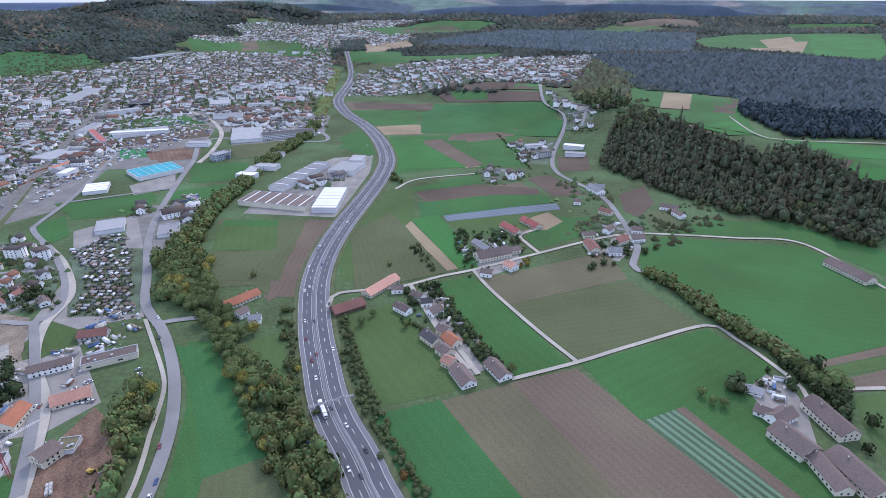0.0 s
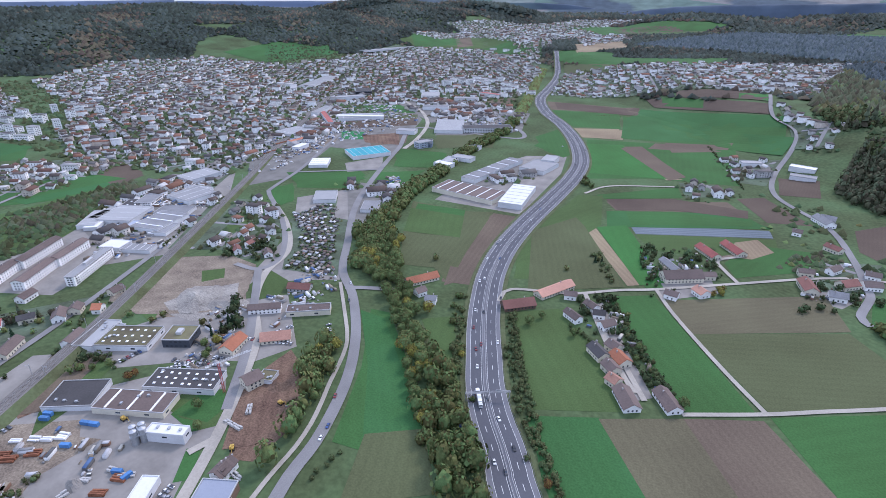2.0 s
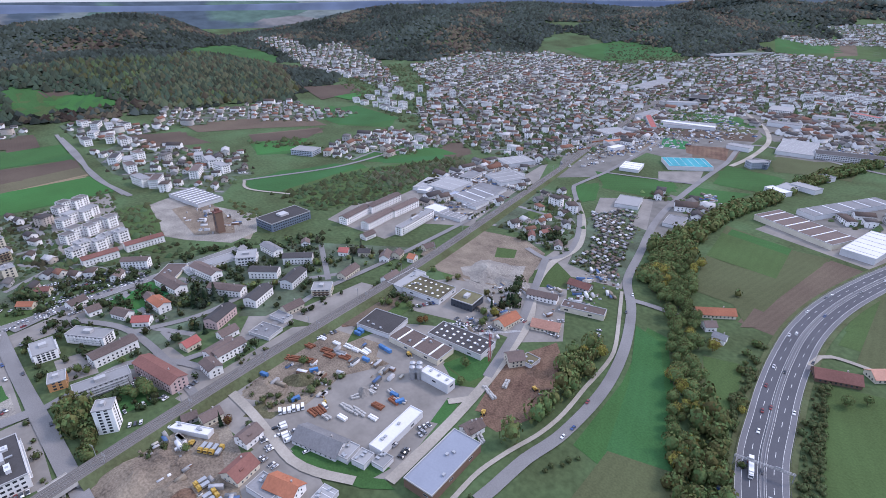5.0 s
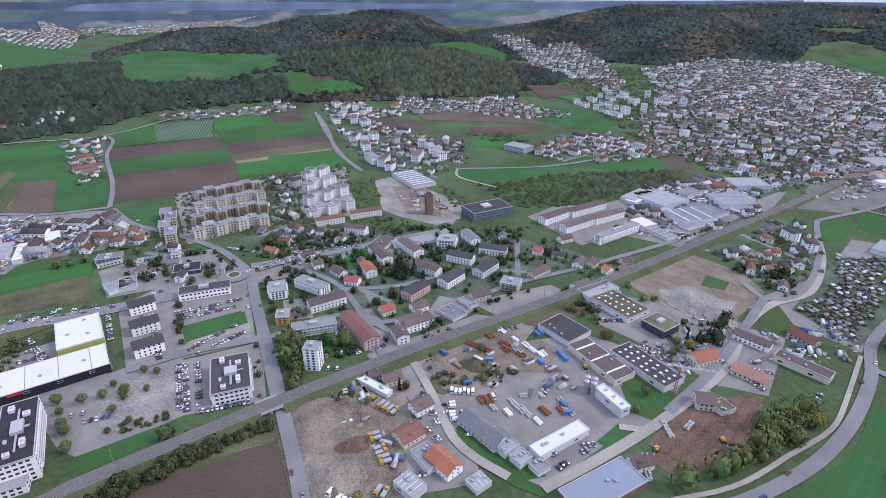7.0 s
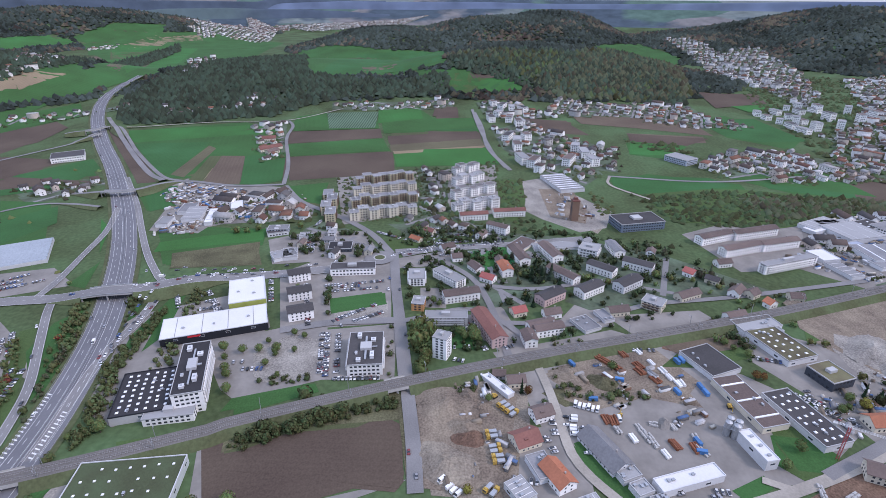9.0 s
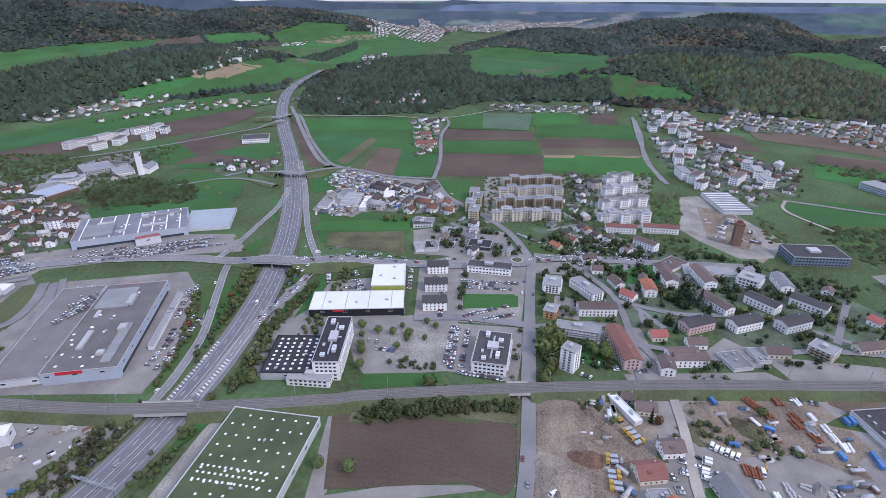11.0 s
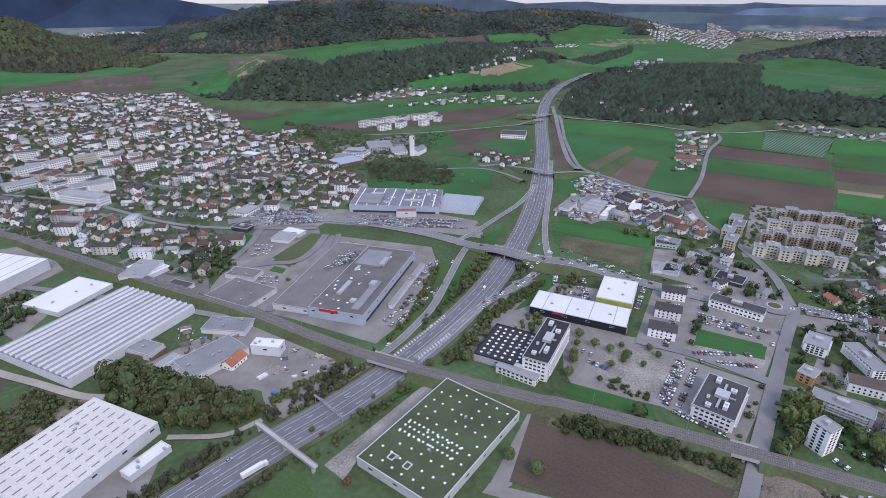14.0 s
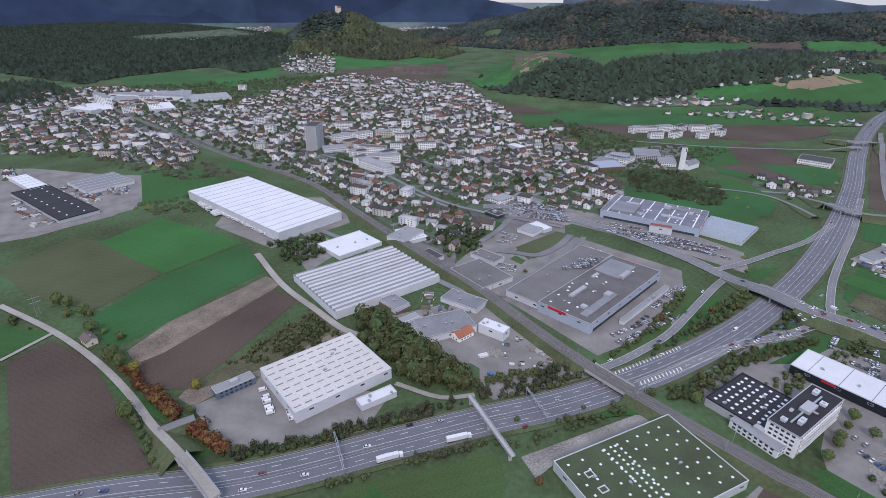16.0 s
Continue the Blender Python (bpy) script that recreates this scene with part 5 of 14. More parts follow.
def tree(kind, x, y, size):
    """size: about its height in metres; far ones are gathered."""
    if busy(x, y):
        return
    if math.hypot(x, y) > (620 if TREES[0] < 120 else 400) or TREES[0] >= 300:
        LOOSE.setdefault(kind, []).append((x, y, size * 0.45))
        return
    TREES[0] += 1
    rng = random.Random(TREES[0])
    trunk, crown = NEAR_TREES[kind][rng.randrange(5)]
    e = site("tree" if kind != "bush" else "shrub", x, y, rng.uniform(0, 360), TREE_WORDS[kind], "tree" if kind != "bush" else "shrub")
    k = size / 2.4 * rng.uniform(0.85, 1.15)
    e.scale = (k * (0.62 if kind == "conifer" else 1), k * (0.62 if kind == "conifer" else 1), k)
    part("trunk", trunk, e)
    part("crown", crown, e)


def wood(kind, poly, apart=0.0, tall=1.0):
    """A stretch of woodland."""
    p = np.array(poly)
    mark(OPEN, OPEN_CELL, 5000, poly)
    rng = np.random.default_rng(int(abs(p).sum()))
    far = float(np.hypot(*p.T).min())
    gap = apart or 7.5 if far < 450 else 9.0 if far < 1000 else 11.0 if far < 1500 else 12.5
    (x0, y0), (x1, y1) = p.min(0), p.max(0)
    gx, gy = np.meshgrid(np.arange(x0, x1, gap), np.arange(y0, y1, gap), indexing="ij")
    gx, gy = gx + rng.uniform(-0.45, 0.45, gx.shape) * gap, gy + rng.uniform(-0.45, 0.45, gy.shape) * gap
    ok = inside(poly, gx, gy)
    gx, gy = gx[ok], gy[ok]
    free = np.array([not busy(a, b) for a, b in zip(gx, gy)], bool)
    spots = np.stack([gx, gy, tall * gap * rng.uniform(0.48, 0.85, len(gx))], -1)[free]
    if far < 450:
        rest = []
        for a, b, r in spots:
            if math.hypot(a, b) < 520 and TREES[0] < 110 and kind == "broadleaf":
                tree("broadleaf" if rng.random() < 0.93 else "gold", a, b, r * 2.3)
            else:
                rest.append((a, b, r))
        if rest:
            foliage("woodland", kind, rest, "dense green broadleaf woodland", "woodland")
    elif len(spots):
        turned = (waves(spots[:, 0] * 2.6 + 90, spots[:, 1] * 2.6) + rng.uniform(-0.6, 0.6, len(spots)) > 0.35) & (kind == "mixed")
        foliage("woodland", kind, spots[~turned], {"mixed": "dense autumn woodland on the slope", "hazed": "woods on the plateau, leaf colour blued for haze"}.get(kind, "dark dense mixed woodland"), "woodland")
        foliage("woodland", "bush", spots[turned], "yellowing broadleaf trees among the woodland", "woodland")


def tree_row(kind, points, gap, size, wide):
    """A row of trees, or a hedge of shrubs."""
    line = smooth(points, gap)
    rng = random.Random(int(abs(line[0][0]) + len(line)))
    spots = []
    s = sides(line)
    for k, q in enumerate(line):
        for w in range(max(1, int(wide / 2.6))):
            o = rng.uniform(-0.5, 0.5) * wide
            x, y = q + s[k] * o + (rng.uniform(-1, 1), rng.uniform(-1, 1))
            if rng.random() < 0.92 and not busy(x, y):
                spots.append((x, y, size * rng.uniform(0.42, 0.75)))
    if kind == "broadleaf" and math.hypot(*line.mean(0)) < 520:
        for x, y, r in spots:
            tree(kind, x, y, r * 2.2)
    else:
        foliage("hedge" if kind != "broadleaf" else "tree_line", kind, spots, {"bush": "rough green hedge of shrubs", "autumn": "hedge of shrubs in red autumn leaf", "broadleaf": "line of green broadleaf trees"}[kind], "hedge" if kind != "broadleaf" else "trees")


def scatter(kind, poly, gap, size):
    """Trees and shrubs scattered over a stretch of ground."""
    p = np.array(poly)
    rng = np.random.default_rng(int(abs(p).sum()))
    (x0, y0), (x1, y1) = p.min(0), p.max(0)
    n = int((x1 - x0) * (y1 - y0) / gap ** 2) + 1
    xs, ys = rng.uniform(x0, x1, n), rng.uniform(y0, y1, n)
    ok = inside(poly, xs, ys)
    spots = [(a, b, size * rng.uniform(0.3, 0.8)) for a, b in zip(xs[ok], ys[ok]) if not busy(a, b)]
    foliage("scattered_trees", kind, spots, "scattered trees and shrubs between buildings and roads")


def clutter(poly, gap):
    """Pallets, crates, machines and parked trailers strewn over a yard."""
    p = np.array(poly)
    rng = random.Random(int(abs(p).sum()))
    (x0, y0), (x1, y1) = p.min(0), p.max(0)
    hp, turn = Heap(), rng.uniform(0, 90)
    for _ in range(int((x1 - x0) * (y1 - y0) / gap ** 2)):
        x, y = rng.uniform(x0, x1), rng.uniform(y0, y1)
        if busy(x, y) or not inside(poly, np.array(x), np.array(y)):
            continue
        t = radians(turn + rng.choice((0, 90)) + rng.uniform(-9, 9))
        c, s, z = math.cos(t), math.sin(t), land(x, y) + 0.2
        for _ in range(rng.choice((1, 1, 2, 3))):
            a, b, h = rng.choice(((1.2, 0.8, 1.0), (2.4, 1.2, 1.2), (6.0, 2.4, 2.5), (4.0, 2.0, 1.6), (8.0, 2.4, 2.8), (3.0, 0.6, 0.5), (1.8, 1.8, 1.8)))
            o, q = rng.uniform(-3, 3), rng.uniform(-3, 3)
            v, f = joined([box(-a / 2, -b / 2, 0, a / 2, b / 2, h * 0.85), box(-a / 2 + 0.1, -b / 2 + 0.1, h * 0.85, a / 2 - 0.1, b / 2 - 0.1, h)])
            hp.add([(x + (u + o) * c - (w + q) * s, y + (u + o) * s + (w + q) * c, z + e) for u, w, e in v], f)
    if hp.count:
        tagged(new("yard_goods", hp.make("yard_goods", M_GOODS)), "pallets, crates and trailers strewn over the yard", "goods", kind="stuff")


def roundabout(x, y, r):
    """A ring of asphalt with a planted middle and a kerb."""
    z = land(x, y) + 1.1

    def disc(q, h):
        return [(x + q * math.cos(math.tau * k / 32), y + q * math.sin(math.tau * k / 32), h) for k in range(32)], [tuple(range(32))]
    ob = tagged(new("roundabout", mesh_of("roundabout", *disc(r, z), M_ASPHALT)), "asphalt roundabout with a planted island", "roundabout", kind="structure")
    v, f = disc(r * 0.42, z + 0.14)
    part("kerb", mesh_of("kerb", v + [(a, b, z) for a, b, _ in v], [(k, k + 32, (k + 1) % 32 + 32, (k + 1) % 32) for k in range(32)] + f, M_CONCRETE), ob, "pale kerb ring")
    part("island", mesh_of("island", *disc(r * 0.34, z + 0.18), M_BANK), ob, "planted island")


def loose_trees():
    for kind, spots in LOOSE.items():
        foliage("scattered_trees", kind, spots, "scattered dark conifers among the houses" if kind == "conifer" else "scattered broadleaf trees among the fields and houses")


def footbridge(a, b):
    """A narrow concrete footbridge over the motorway."""
    d = np.array(b) - np.array(a)
    span = float(np.hypot(*d))
    e = tagged(new("footbridge", None), "narrow concrete footbridge over the motorway", "bridge", kind="structure")
    e.matrix_basis = pose((a[0] + b[0]) / 2, (a[1] + b[1]) / 2, 0, 0, 0, math.degrees(math.atan2(d[1], d[0])))
    part("deck", mesh_of("deck", *box(-span / 2, -1.6, 4.9, span / 2, 1.6, 5.5, True), M_CONCRETE), e)
    for s in (-1, 1):
        part("railing", mesh_of("railing", *box(-span / 2, s * 1.5 - 0.08, 5.5, span / 2, s * 1.5 + 0.08, 6.5, True), M_STEEL), e)
    for u in (-0.45, 0.0, 0.45):
        part("pier", mesh_of("pier", *box(u * span - 0.6, -1.0, -0.2, u * span + 0.6, 1.0, 4.9), M_CONCRETE), e)


def far_woods():
    """The woods that cover the hills, but for their clearings."""
    rng = np.random.default_rng(5)
    for gap, near, out in ((11.5, 1300, 2200), (14.0, 2200, 3300), (19.0, 3300, 4950), (30.0, 4950, 6200)):
        g = np.arange(-out, out, gap)
        x, y = np.meshgrid(g, g, indexing="ij")
        x, y = (x + rng.uniform(-0.5, 0.5, x.shape) * gap).ravel(), (y + rng.uniform(-0.5, 0.5, y.shape) * gap).ravel()
        r = np.hypot(x, y)
        i, j = (np.clip((q + 5000) / OPEN_CELL, 0, len(OPEN) - 1).astype(int) for q in (x, y))
        az = np.degrees(np.arctan2(-x, y))
        z = height(x, y)
        glade = waves(x * 0.55 + 300, y * 0.55) > 0.60
        keep = (r > near) & (r < out) & (z > 14) & ~OPEN[i, j] & ((az > -60) | (az < -135)) & ~(glade & (z < 120))
        x, y = x[keep], y[keep]
        if len(x):
            size = gap * rng.uniform(0.5, 0.95, len(x))
            turned = waves(x * 1.9 + 700, y * 1.9) + rng.uniform(-0.5, 0.5, len(x)) > 0.52
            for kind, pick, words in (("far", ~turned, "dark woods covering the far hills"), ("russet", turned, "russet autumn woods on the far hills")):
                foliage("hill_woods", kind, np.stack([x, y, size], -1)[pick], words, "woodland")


# ---- vehicles ----
def car_meshes():
    prof = [(-2.15, 0.35), (-2.2, 0.75), (-2.05, 0.95), (-1.2, 1.0), (1.05, 0.95), (2.0, 0.85), (2.2, 0.6), (2.15, 0.35)]
    v = [(x, -0.88 * (1 if z < 0.9 else 0.94), z) for x, z in prof] + [(x, 0.88 * (1 if z < 0.9 else 0.94), z) for x, z in prof]
    n = len(prof)
    f = [tuple(range(n)), tuple(range(2 * n - 1, n - 1, -1))] + [(i, i + n, (i + 1) % n + n, (i + 1) % n) for i in range(n)]
    body = mesh_of("body", *joined([(v, f), ([(-1.25, -0.68, 1.46), (0.15, -0.68, 1.46), (0.15, 0.68, 1.46), (-1.25, 0.68, 1.46)], [(0, 1, 2, 3)])]), M_PAINTWORK)
    c = [(-1.95, -0.8, 0.96), (0.95, -0.8, 0.95), (0.95, 0.8, 0.95), (-1.95, 0.8, 0.96), (-1.3, -0.68, 1.45), (0.2, -0.68, 1.45), (0.2, 0.68, 1.45), (-1.3, 0.68, 1.45)]
    cabin = mesh_of("cabin_glass", c, [(0, 1, 5, 4), (1, 2, 6, 5), (2, 3, 7, 6), (3, 0, 4, 7), (4, 5, 6, 7)], M_GLASS)
    return body, cabin


def drum(r, w, n=10):
    v = [(r * math.cos(a), s * w / 2, r * math.sin(a)) for s in (-1, 1) for a in (i * math.tau / n for i in range(n))]
    return v, [tuple(range(n)), tuple(range(2 * n - 1, n - 1, -1))] + [(i, i + n, (i + 1) % n + n, (i + 1) % n) for i in range(n)]


WHEEL = mesh_of("wheel", *drum(0.33, 0.24), M_TYRE)
BIG_WHEEL = mesh_of("wheel", *drum(0.5, 0.35), M_TYRE)
CAR_BODY, CAR_CABIN = car_meshes()
M_VAN = surface("van_white", (0.74, 0.74, 0.73), 0.4, (0.3, 0.05), (2.0, 0.05), rand=0.1, gloss=0.5)
M_YELLOW = surface("machine_yellow", (0.46, 0.30, 0.07), 0.5, (0.5, 0.15), (2.0, 0.12))
M_BLUE = surface("container_blue", (0.06, 0.17, 0.36), 0.55, (0.4, 0.15), (2.0, 0.12), rand=0.2)
M_RUST = surface("rusty_steel", (0.22, 0.085, 0.045), 0.8, (0.4, 0.3), (2.0, 0.2), rand=0.2)
VAN_BODY = mesh_of("body", *joined([box(-2.6, -0.98, 0.4, 1.5, 0.98, 2.35, True), box(1.5, -0.95, 0.4, 2.6, 0.95, 1.25, True)]), M_VAN)
VAN_CAB = mesh_of("windscreen", [(1.52, -0.9, 2.2), (1.52, 0.9, 2.2), (2.3, 0.9, 1.26), (2.3, -0.9, 1.26)], [(3, 2, 1, 0)], M_GLASS)
TRUCKS = {}
for _k, _m in (("truck", M_VAN), ("yellow_truck", M_YELLOW)):
    _l = 15.5 if _k == "truck" else 7.0
    TRUCKS[_k] = (mesh_of("cab", *joined([box(_l / 2 - 2.2, -1.2, 0.6, _l / 2, 1.2, 3.0, True), box(_l / 2 - 2.0, -1.0, 3.0, _l / 2 - 0.8, 1.0, 3.4)]), _m),
                  mesh_of("load_box", *joined([box(-_l / 2, -1.25, 1.1, _l / 2 - 2.5, 1.25, 3.9 if _k == "truck" else 2.5, True)]), M_VAN if _k == "truck" else M_STEEL),
                  mesh_of("chassis", *box(-_l / 2 + 0.2, -0.9, 0.5, _l / 2 - 0.3, 0.9, 1.05, True), M_TYRE),
                  mesh_of("windscreen", [(_l / 2 + 0.02, -1.05, 1.7), (_l / 2 + 0.02, 1.05, 1.7), (_l / 2 + 0.02, 1.05, 2.7), (_l / 2 + 0.02, -1.05, 2.7)], [(0, 1, 2, 3)], M_GLASS), _l)
CARS = [0]


def vehicle(kind, x, y, turn, z=None, group=""):
    CARS[0] += 1
    on_road = 0.62 if z is None else z
    name = {"car": "car", "van": "delivery_van", "truck": "lorry", "yellow_truck": "dump_truck"}[kind]
    e = new(name, None)
    e.matrix_basis = pose(x, y, land(x, y) + on_road + (lift(x, y) if z is None and kind != "truck" and lift_here(x, y) else 0), 0, 0, turn)
    tagged(e, {"car": "small passenger car on the asphalt", "van": "white delivery van on the asphalt", "truck": "long white lorry with a box trailer", "yellow_truck": "yellow dump truck on the site"}[kind],
           {"car": "car", "van": "van"}.get(kind, "truck"), group)
    if kind == "car":
        part("body", CAR_BODY, e)
        part("cabin_glass", CAR_CABIN, e)
        pos, wheel, r = ((-1.35, -0.78), (-1.35, 0.78), (1.4, -0.78), (1.4, 0.78)), WHEEL, 0.33
    elif kind == "van":
        part("body", VAN_BODY, e)
        part("windscreen", VAN_CAB, e)
        pos, wheel, r = ((-1.7, -0.85), (-1.7, 0.85), (1.7, -0.85), (1.7, 0.85)), WHEEL, 0.33
    else:
        cab, load, chassis, screen, l = TRUCKS[kind]
        for nm, me in (("cab", cab), ("load_box", load), ("chassis", chassis), ("windscreen", screen)):
            part(nm, me, e)
        pos, wheel, r = [(u, s) for u in ((-l / 2 + 1.5, -l / 2 + 3, l / 2 - 1.4) if kind == "truck" else (-l / 2 + 1.4, l / 2 - 1.4)) for s in (-1.0, 1.0)], BIG_WHEEL, 0.5
    for a, b in pos if math.hypot(x, y) < 290 else ():
        part("wheel", wheel, e, "", pose(a, b, r))
    return e


def lift_here(x, y):
    """On a bridge road, rather than on the motorway under it."""
    return lift(x, y) > 0.3 and min(np.hypot(m[:, 0] - x, m[:, 1] - y).min() for m in MOTORWAYS) > 15


def parked(kind, a, b, n, deck=0.34):
    """Vehicles side by side between two places; a far row is one object."""
    rng = random.Random(int(abs(a[0] * 3 + b[1])))
    d = (b[0] - a[0], b[1] - a[1])
    span = math.hypot(*d)
    side = 2.7 if kind in ("car", "van") else 3.6
    n = max(2, min(n * 2, int(span / side)))
    turn = math.degrees(math.atan2(d[1], d[0])) + 90
    far = math.hypot((a[0] + b[0]) / 2, (a[1] + b[1]) / 2)
    hp = Heap()
    for k in range(n):
        if rng.random() < 0.18:
            continue
        x, y = a[0] + d[0] * (k + 0.5) / n, a[1] + d[1] * (k + 0.5) / n
        t = turn + rng.choice((0, 180)) + rng.uniform(-3, 3)
        if (far < 440 and CARS[0] < 250) or kind != "car":
            vehicle(kind, x, y, t, deck, "parked vehicles")
        else:
            c, s, z = math.cos(radians(t)), math.sin(radians(t)), land(x, y) + deck
            for me, slot in ((CAR_BODY, 0), (CAR_CABIN, 1)):
                hp.add([(x + v.co.x * c - v.co.y * s, y + v.co.x * s + v.co.y * c, z + v.co.z) for v in me.vertices], [tuple(q.vertices) for q in me.polygons], [slot] * len(me.polygons))
    if hp.count:
        tagged(new("parked_cars", hp.make("parked_cars", [M_PAINTWORK_FAR, M_GLASS])), "row of parked cars of many colours", "cars", kind="stuff")


# ---- site equipment, landmarks ----
def queue(points, aside, gap, bridge=False):
    """Cars one behind the other along a lane."""
    line = smooth(points, gap)
    line = line + sides(line) * aside
    rng = random.Random(int(abs(line[0][0])))
    for a, b in zip(line[:-1], line[1:]):
        if rng.random() < 0.8:
            x, y = a + (b - a) * rng.uniform(0.0, 0.3)
            vehicle("car", x, y, math.degrees(math.atan2(b[1] - a[1], b[0] - a[0])) + rng.uniform(-2, 2), 0.62 + (lift(x, y) if bridge else 0.0), "queue of cars")


def digger(x, y):
    e = site("excavator", x, y, (x * 13) % 360, "yellow tracked excavator on bare ground", "excavator")
    e.location.z += 0.3
    part("cab", mesh_of("cab", *joined([box(-1.6, -1.2, 1.0, 1.5, 1.2, 1.9, True), box(0.2, -1.2, 1.9, 1.5, 0.0, 3.0, True), box(-1.6, -1.1, 1.9, -0.4, 1.1, 2.3, True)]), M_YELLOW), e)
    for s in (-1, 1):
        part("track", mesh_of("track", *box(-1.9, s * 1.1 - 0.3, 0, 1.9, s * 1.1 + 0.3, 0.9, True), M_TYRE), e)
    arm = [(1.2, 0.25, 1.5), (1.5, 0.25, 1.9), (4.0, 0.25, 3.6), (4.0, 0.25, 4.1), (1.2, 0.6, 1.5), (1.5, 0.6, 1.9), (4.0, 0.6, 3.6), (4.0, 0.6, 4.1)]
    part("boom", mesh_of("boom", arm, [(0, 2, 3, 1), (4, 5, 7, 6), (1, 3, 7, 5), (0, 4, 6, 2), (2, 6, 7, 3)], M_YELLOW), e)
    part("stick", mesh_of("stick", [(3.8, 0.28, 3.9), (4.2, 0.28, 3.9), (5.2, 0.28, 0.8), (4.9, 0.28, 0.8), (3.8, 0.58, 3.9), (4.2, 0.58, 3.9), (5.2, 0.58, 0.8), (4.9, 0.58, 0.8)],
                          [(0, 1, 2, 3), (7, 6, 5, 4), (1, 5, 6, 2), (0, 3, 7, 4)], M_YELLOW), e)
    part("bucket", mesh_of("bucket", *box(4.5, -0.1, 0.1, 5.5, 0.95, 0.9, True), M_STEEL), e)


def stack(kind, a, b):
    """A row of site containers, beams or pipes between two places."""
    d = np.array(b) - np.array(a)
    span = float(np.hypot(*d))
    turn = math.degrees(math.atan2(d[1], d[0]))
    mid = (np.array(a) + b) / 2
    mat = {"blue": M_BLUE, "rust": M_RUST, "white": M_VAN, "grey": M_CONCRETE}[kind]
    e = site({"blue": "container_row", "rust": "steel_stack", "white": "panel_stack", "grey": "slab_stack"}[kind], *mid, turn,
             {"blue": "blue steel site containers in the yard", "rust": "rusty steel beams stacked in the yard", "white": "long white concrete panels lying in the yard", "grey": "grey concrete slabs stacked in the yard"}[kind], {"blue": "container"}.get(kind, "building material"))
    e.location.z += 0.3
    rng = random.Random(int(abs(mid[0])))
    unit = {"blue": 6.2, "rust": 9.0, "white": 7.5, "grey": 3.0}[kind]
    for k in range(max(1, int(span / unit))):
        u = -span / 2 + unit * (k + 0.5)
        if kind == "blue":
            part("container", mesh_of("container", *joined([box(u - 3, -1.2, 0, u + 3, 1.2, 2.45), box(u - 2.9, -1.1, 2.45, u + 2.9, 1.1, 2.52)]), mat), e)
        else:
            for j in range(2 if kind != "rust" else 3):
                h, o = rng.uniform(0.6, 1.7), (rng.uniform(-0.5, 0.5), rng.uniform(-0.15, 0.15))
                part("beam", mesh_of("beam", *joined([box(u - unit * 0.46 + o[0], j * 1.7 - 2.4 + o[1], 0, u + unit * 0.46 + o[0], j * 1.7 - 1.0 + o[1], h),
                                                      box(u - unit * 0.40, j * 1.7 - 2.2, h, u + unit * 0.36, j * 1.7 - 1.5, h + 0.3)]), mat), e)


def spoil_heap(x, y, size=0.0, kind=""):
    """A mound of dug earth."""
    rng = np.random.default_rng(int(abs(x)))
    n = 15
    g = np.linspace(-1, 1, n)
    u, v = np.meshgrid(g, g, indexing="ij")
    r = np.hypot(u, v) + 0.12 * np.sin(3 * np.arctan2(v, u) + x)
    z = (3.0 + 0.12 * size) * np.clip(1 - r, 0, 1) + rng.uniform(-0.25, 0.25, u.shape) * (r < 0.95) - 0.2
    s = size or 9 + 3 * rng.random()
    verts = np.stack([u * s, v * s * 0.75, z], -1).reshape(-1, 3)
    f = [(i * n + j, (i + 1) * n + j, (i + 1) * n + j + 1, i * n + j + 1) for i in range(n - 1) for j in range(n - 1)]
    e = new("spoil_heap", mesh_of("spoil_heap", verts, f, ground_material(kind or ("dirt" if int(x) % 2 else "gravel"), 0)))
    e.matrix_basis = pose(x, y, 0.2, 0, 0, (x * 7) % 180)
    tagged(e, "mound of bare earth on the building site", "earth mound")


def gantry(x, y, kind):
    """A sign gantry across the motorway."""
    m = min(MOTORWAYS, key=lambda q: np.hypot(q[:, 0] - x, q[:, 1] - y).min())
    k = int(np.hypot(m[:, 0] - x, m[:, 1] - y).argmin())
    s = sides(m)[k]
    e = site("sign_gantry", *m[k], math.degrees(math.atan2(s[1], s[0])), "grey steel sign gantry across the motorway", "gantry")
    for u in (-14.5, 0, 14.5):
        part("post", mesh_of("post", *box(u - 0.25, -0.25, 0, u + 0.25, 0.25, 6.6), M_STEEL), e)
    part("beam", mesh_of("beam", *joined([box(-14.8, -0.5, 6.2, 14.8, -0.3, 6.5, True), box(-14.8, 0.3, 6.2, 14.8, 0.5, 6.5, True), box(-14.8, -0.5, 7.0, 14.8, -0.3, 7.3, True), box(-14.8, 0.3, 7.0, 14.8, 0.5, 7.3, True)]), M_STEEL), e)
    for u in (-7, 7):
        part("sign_panel", mesh_of("sign_panel", *box(u - 1.8, -0.8, 5.8, u + 1.8, -0.55, 7.8, True), M_STEEL), e)


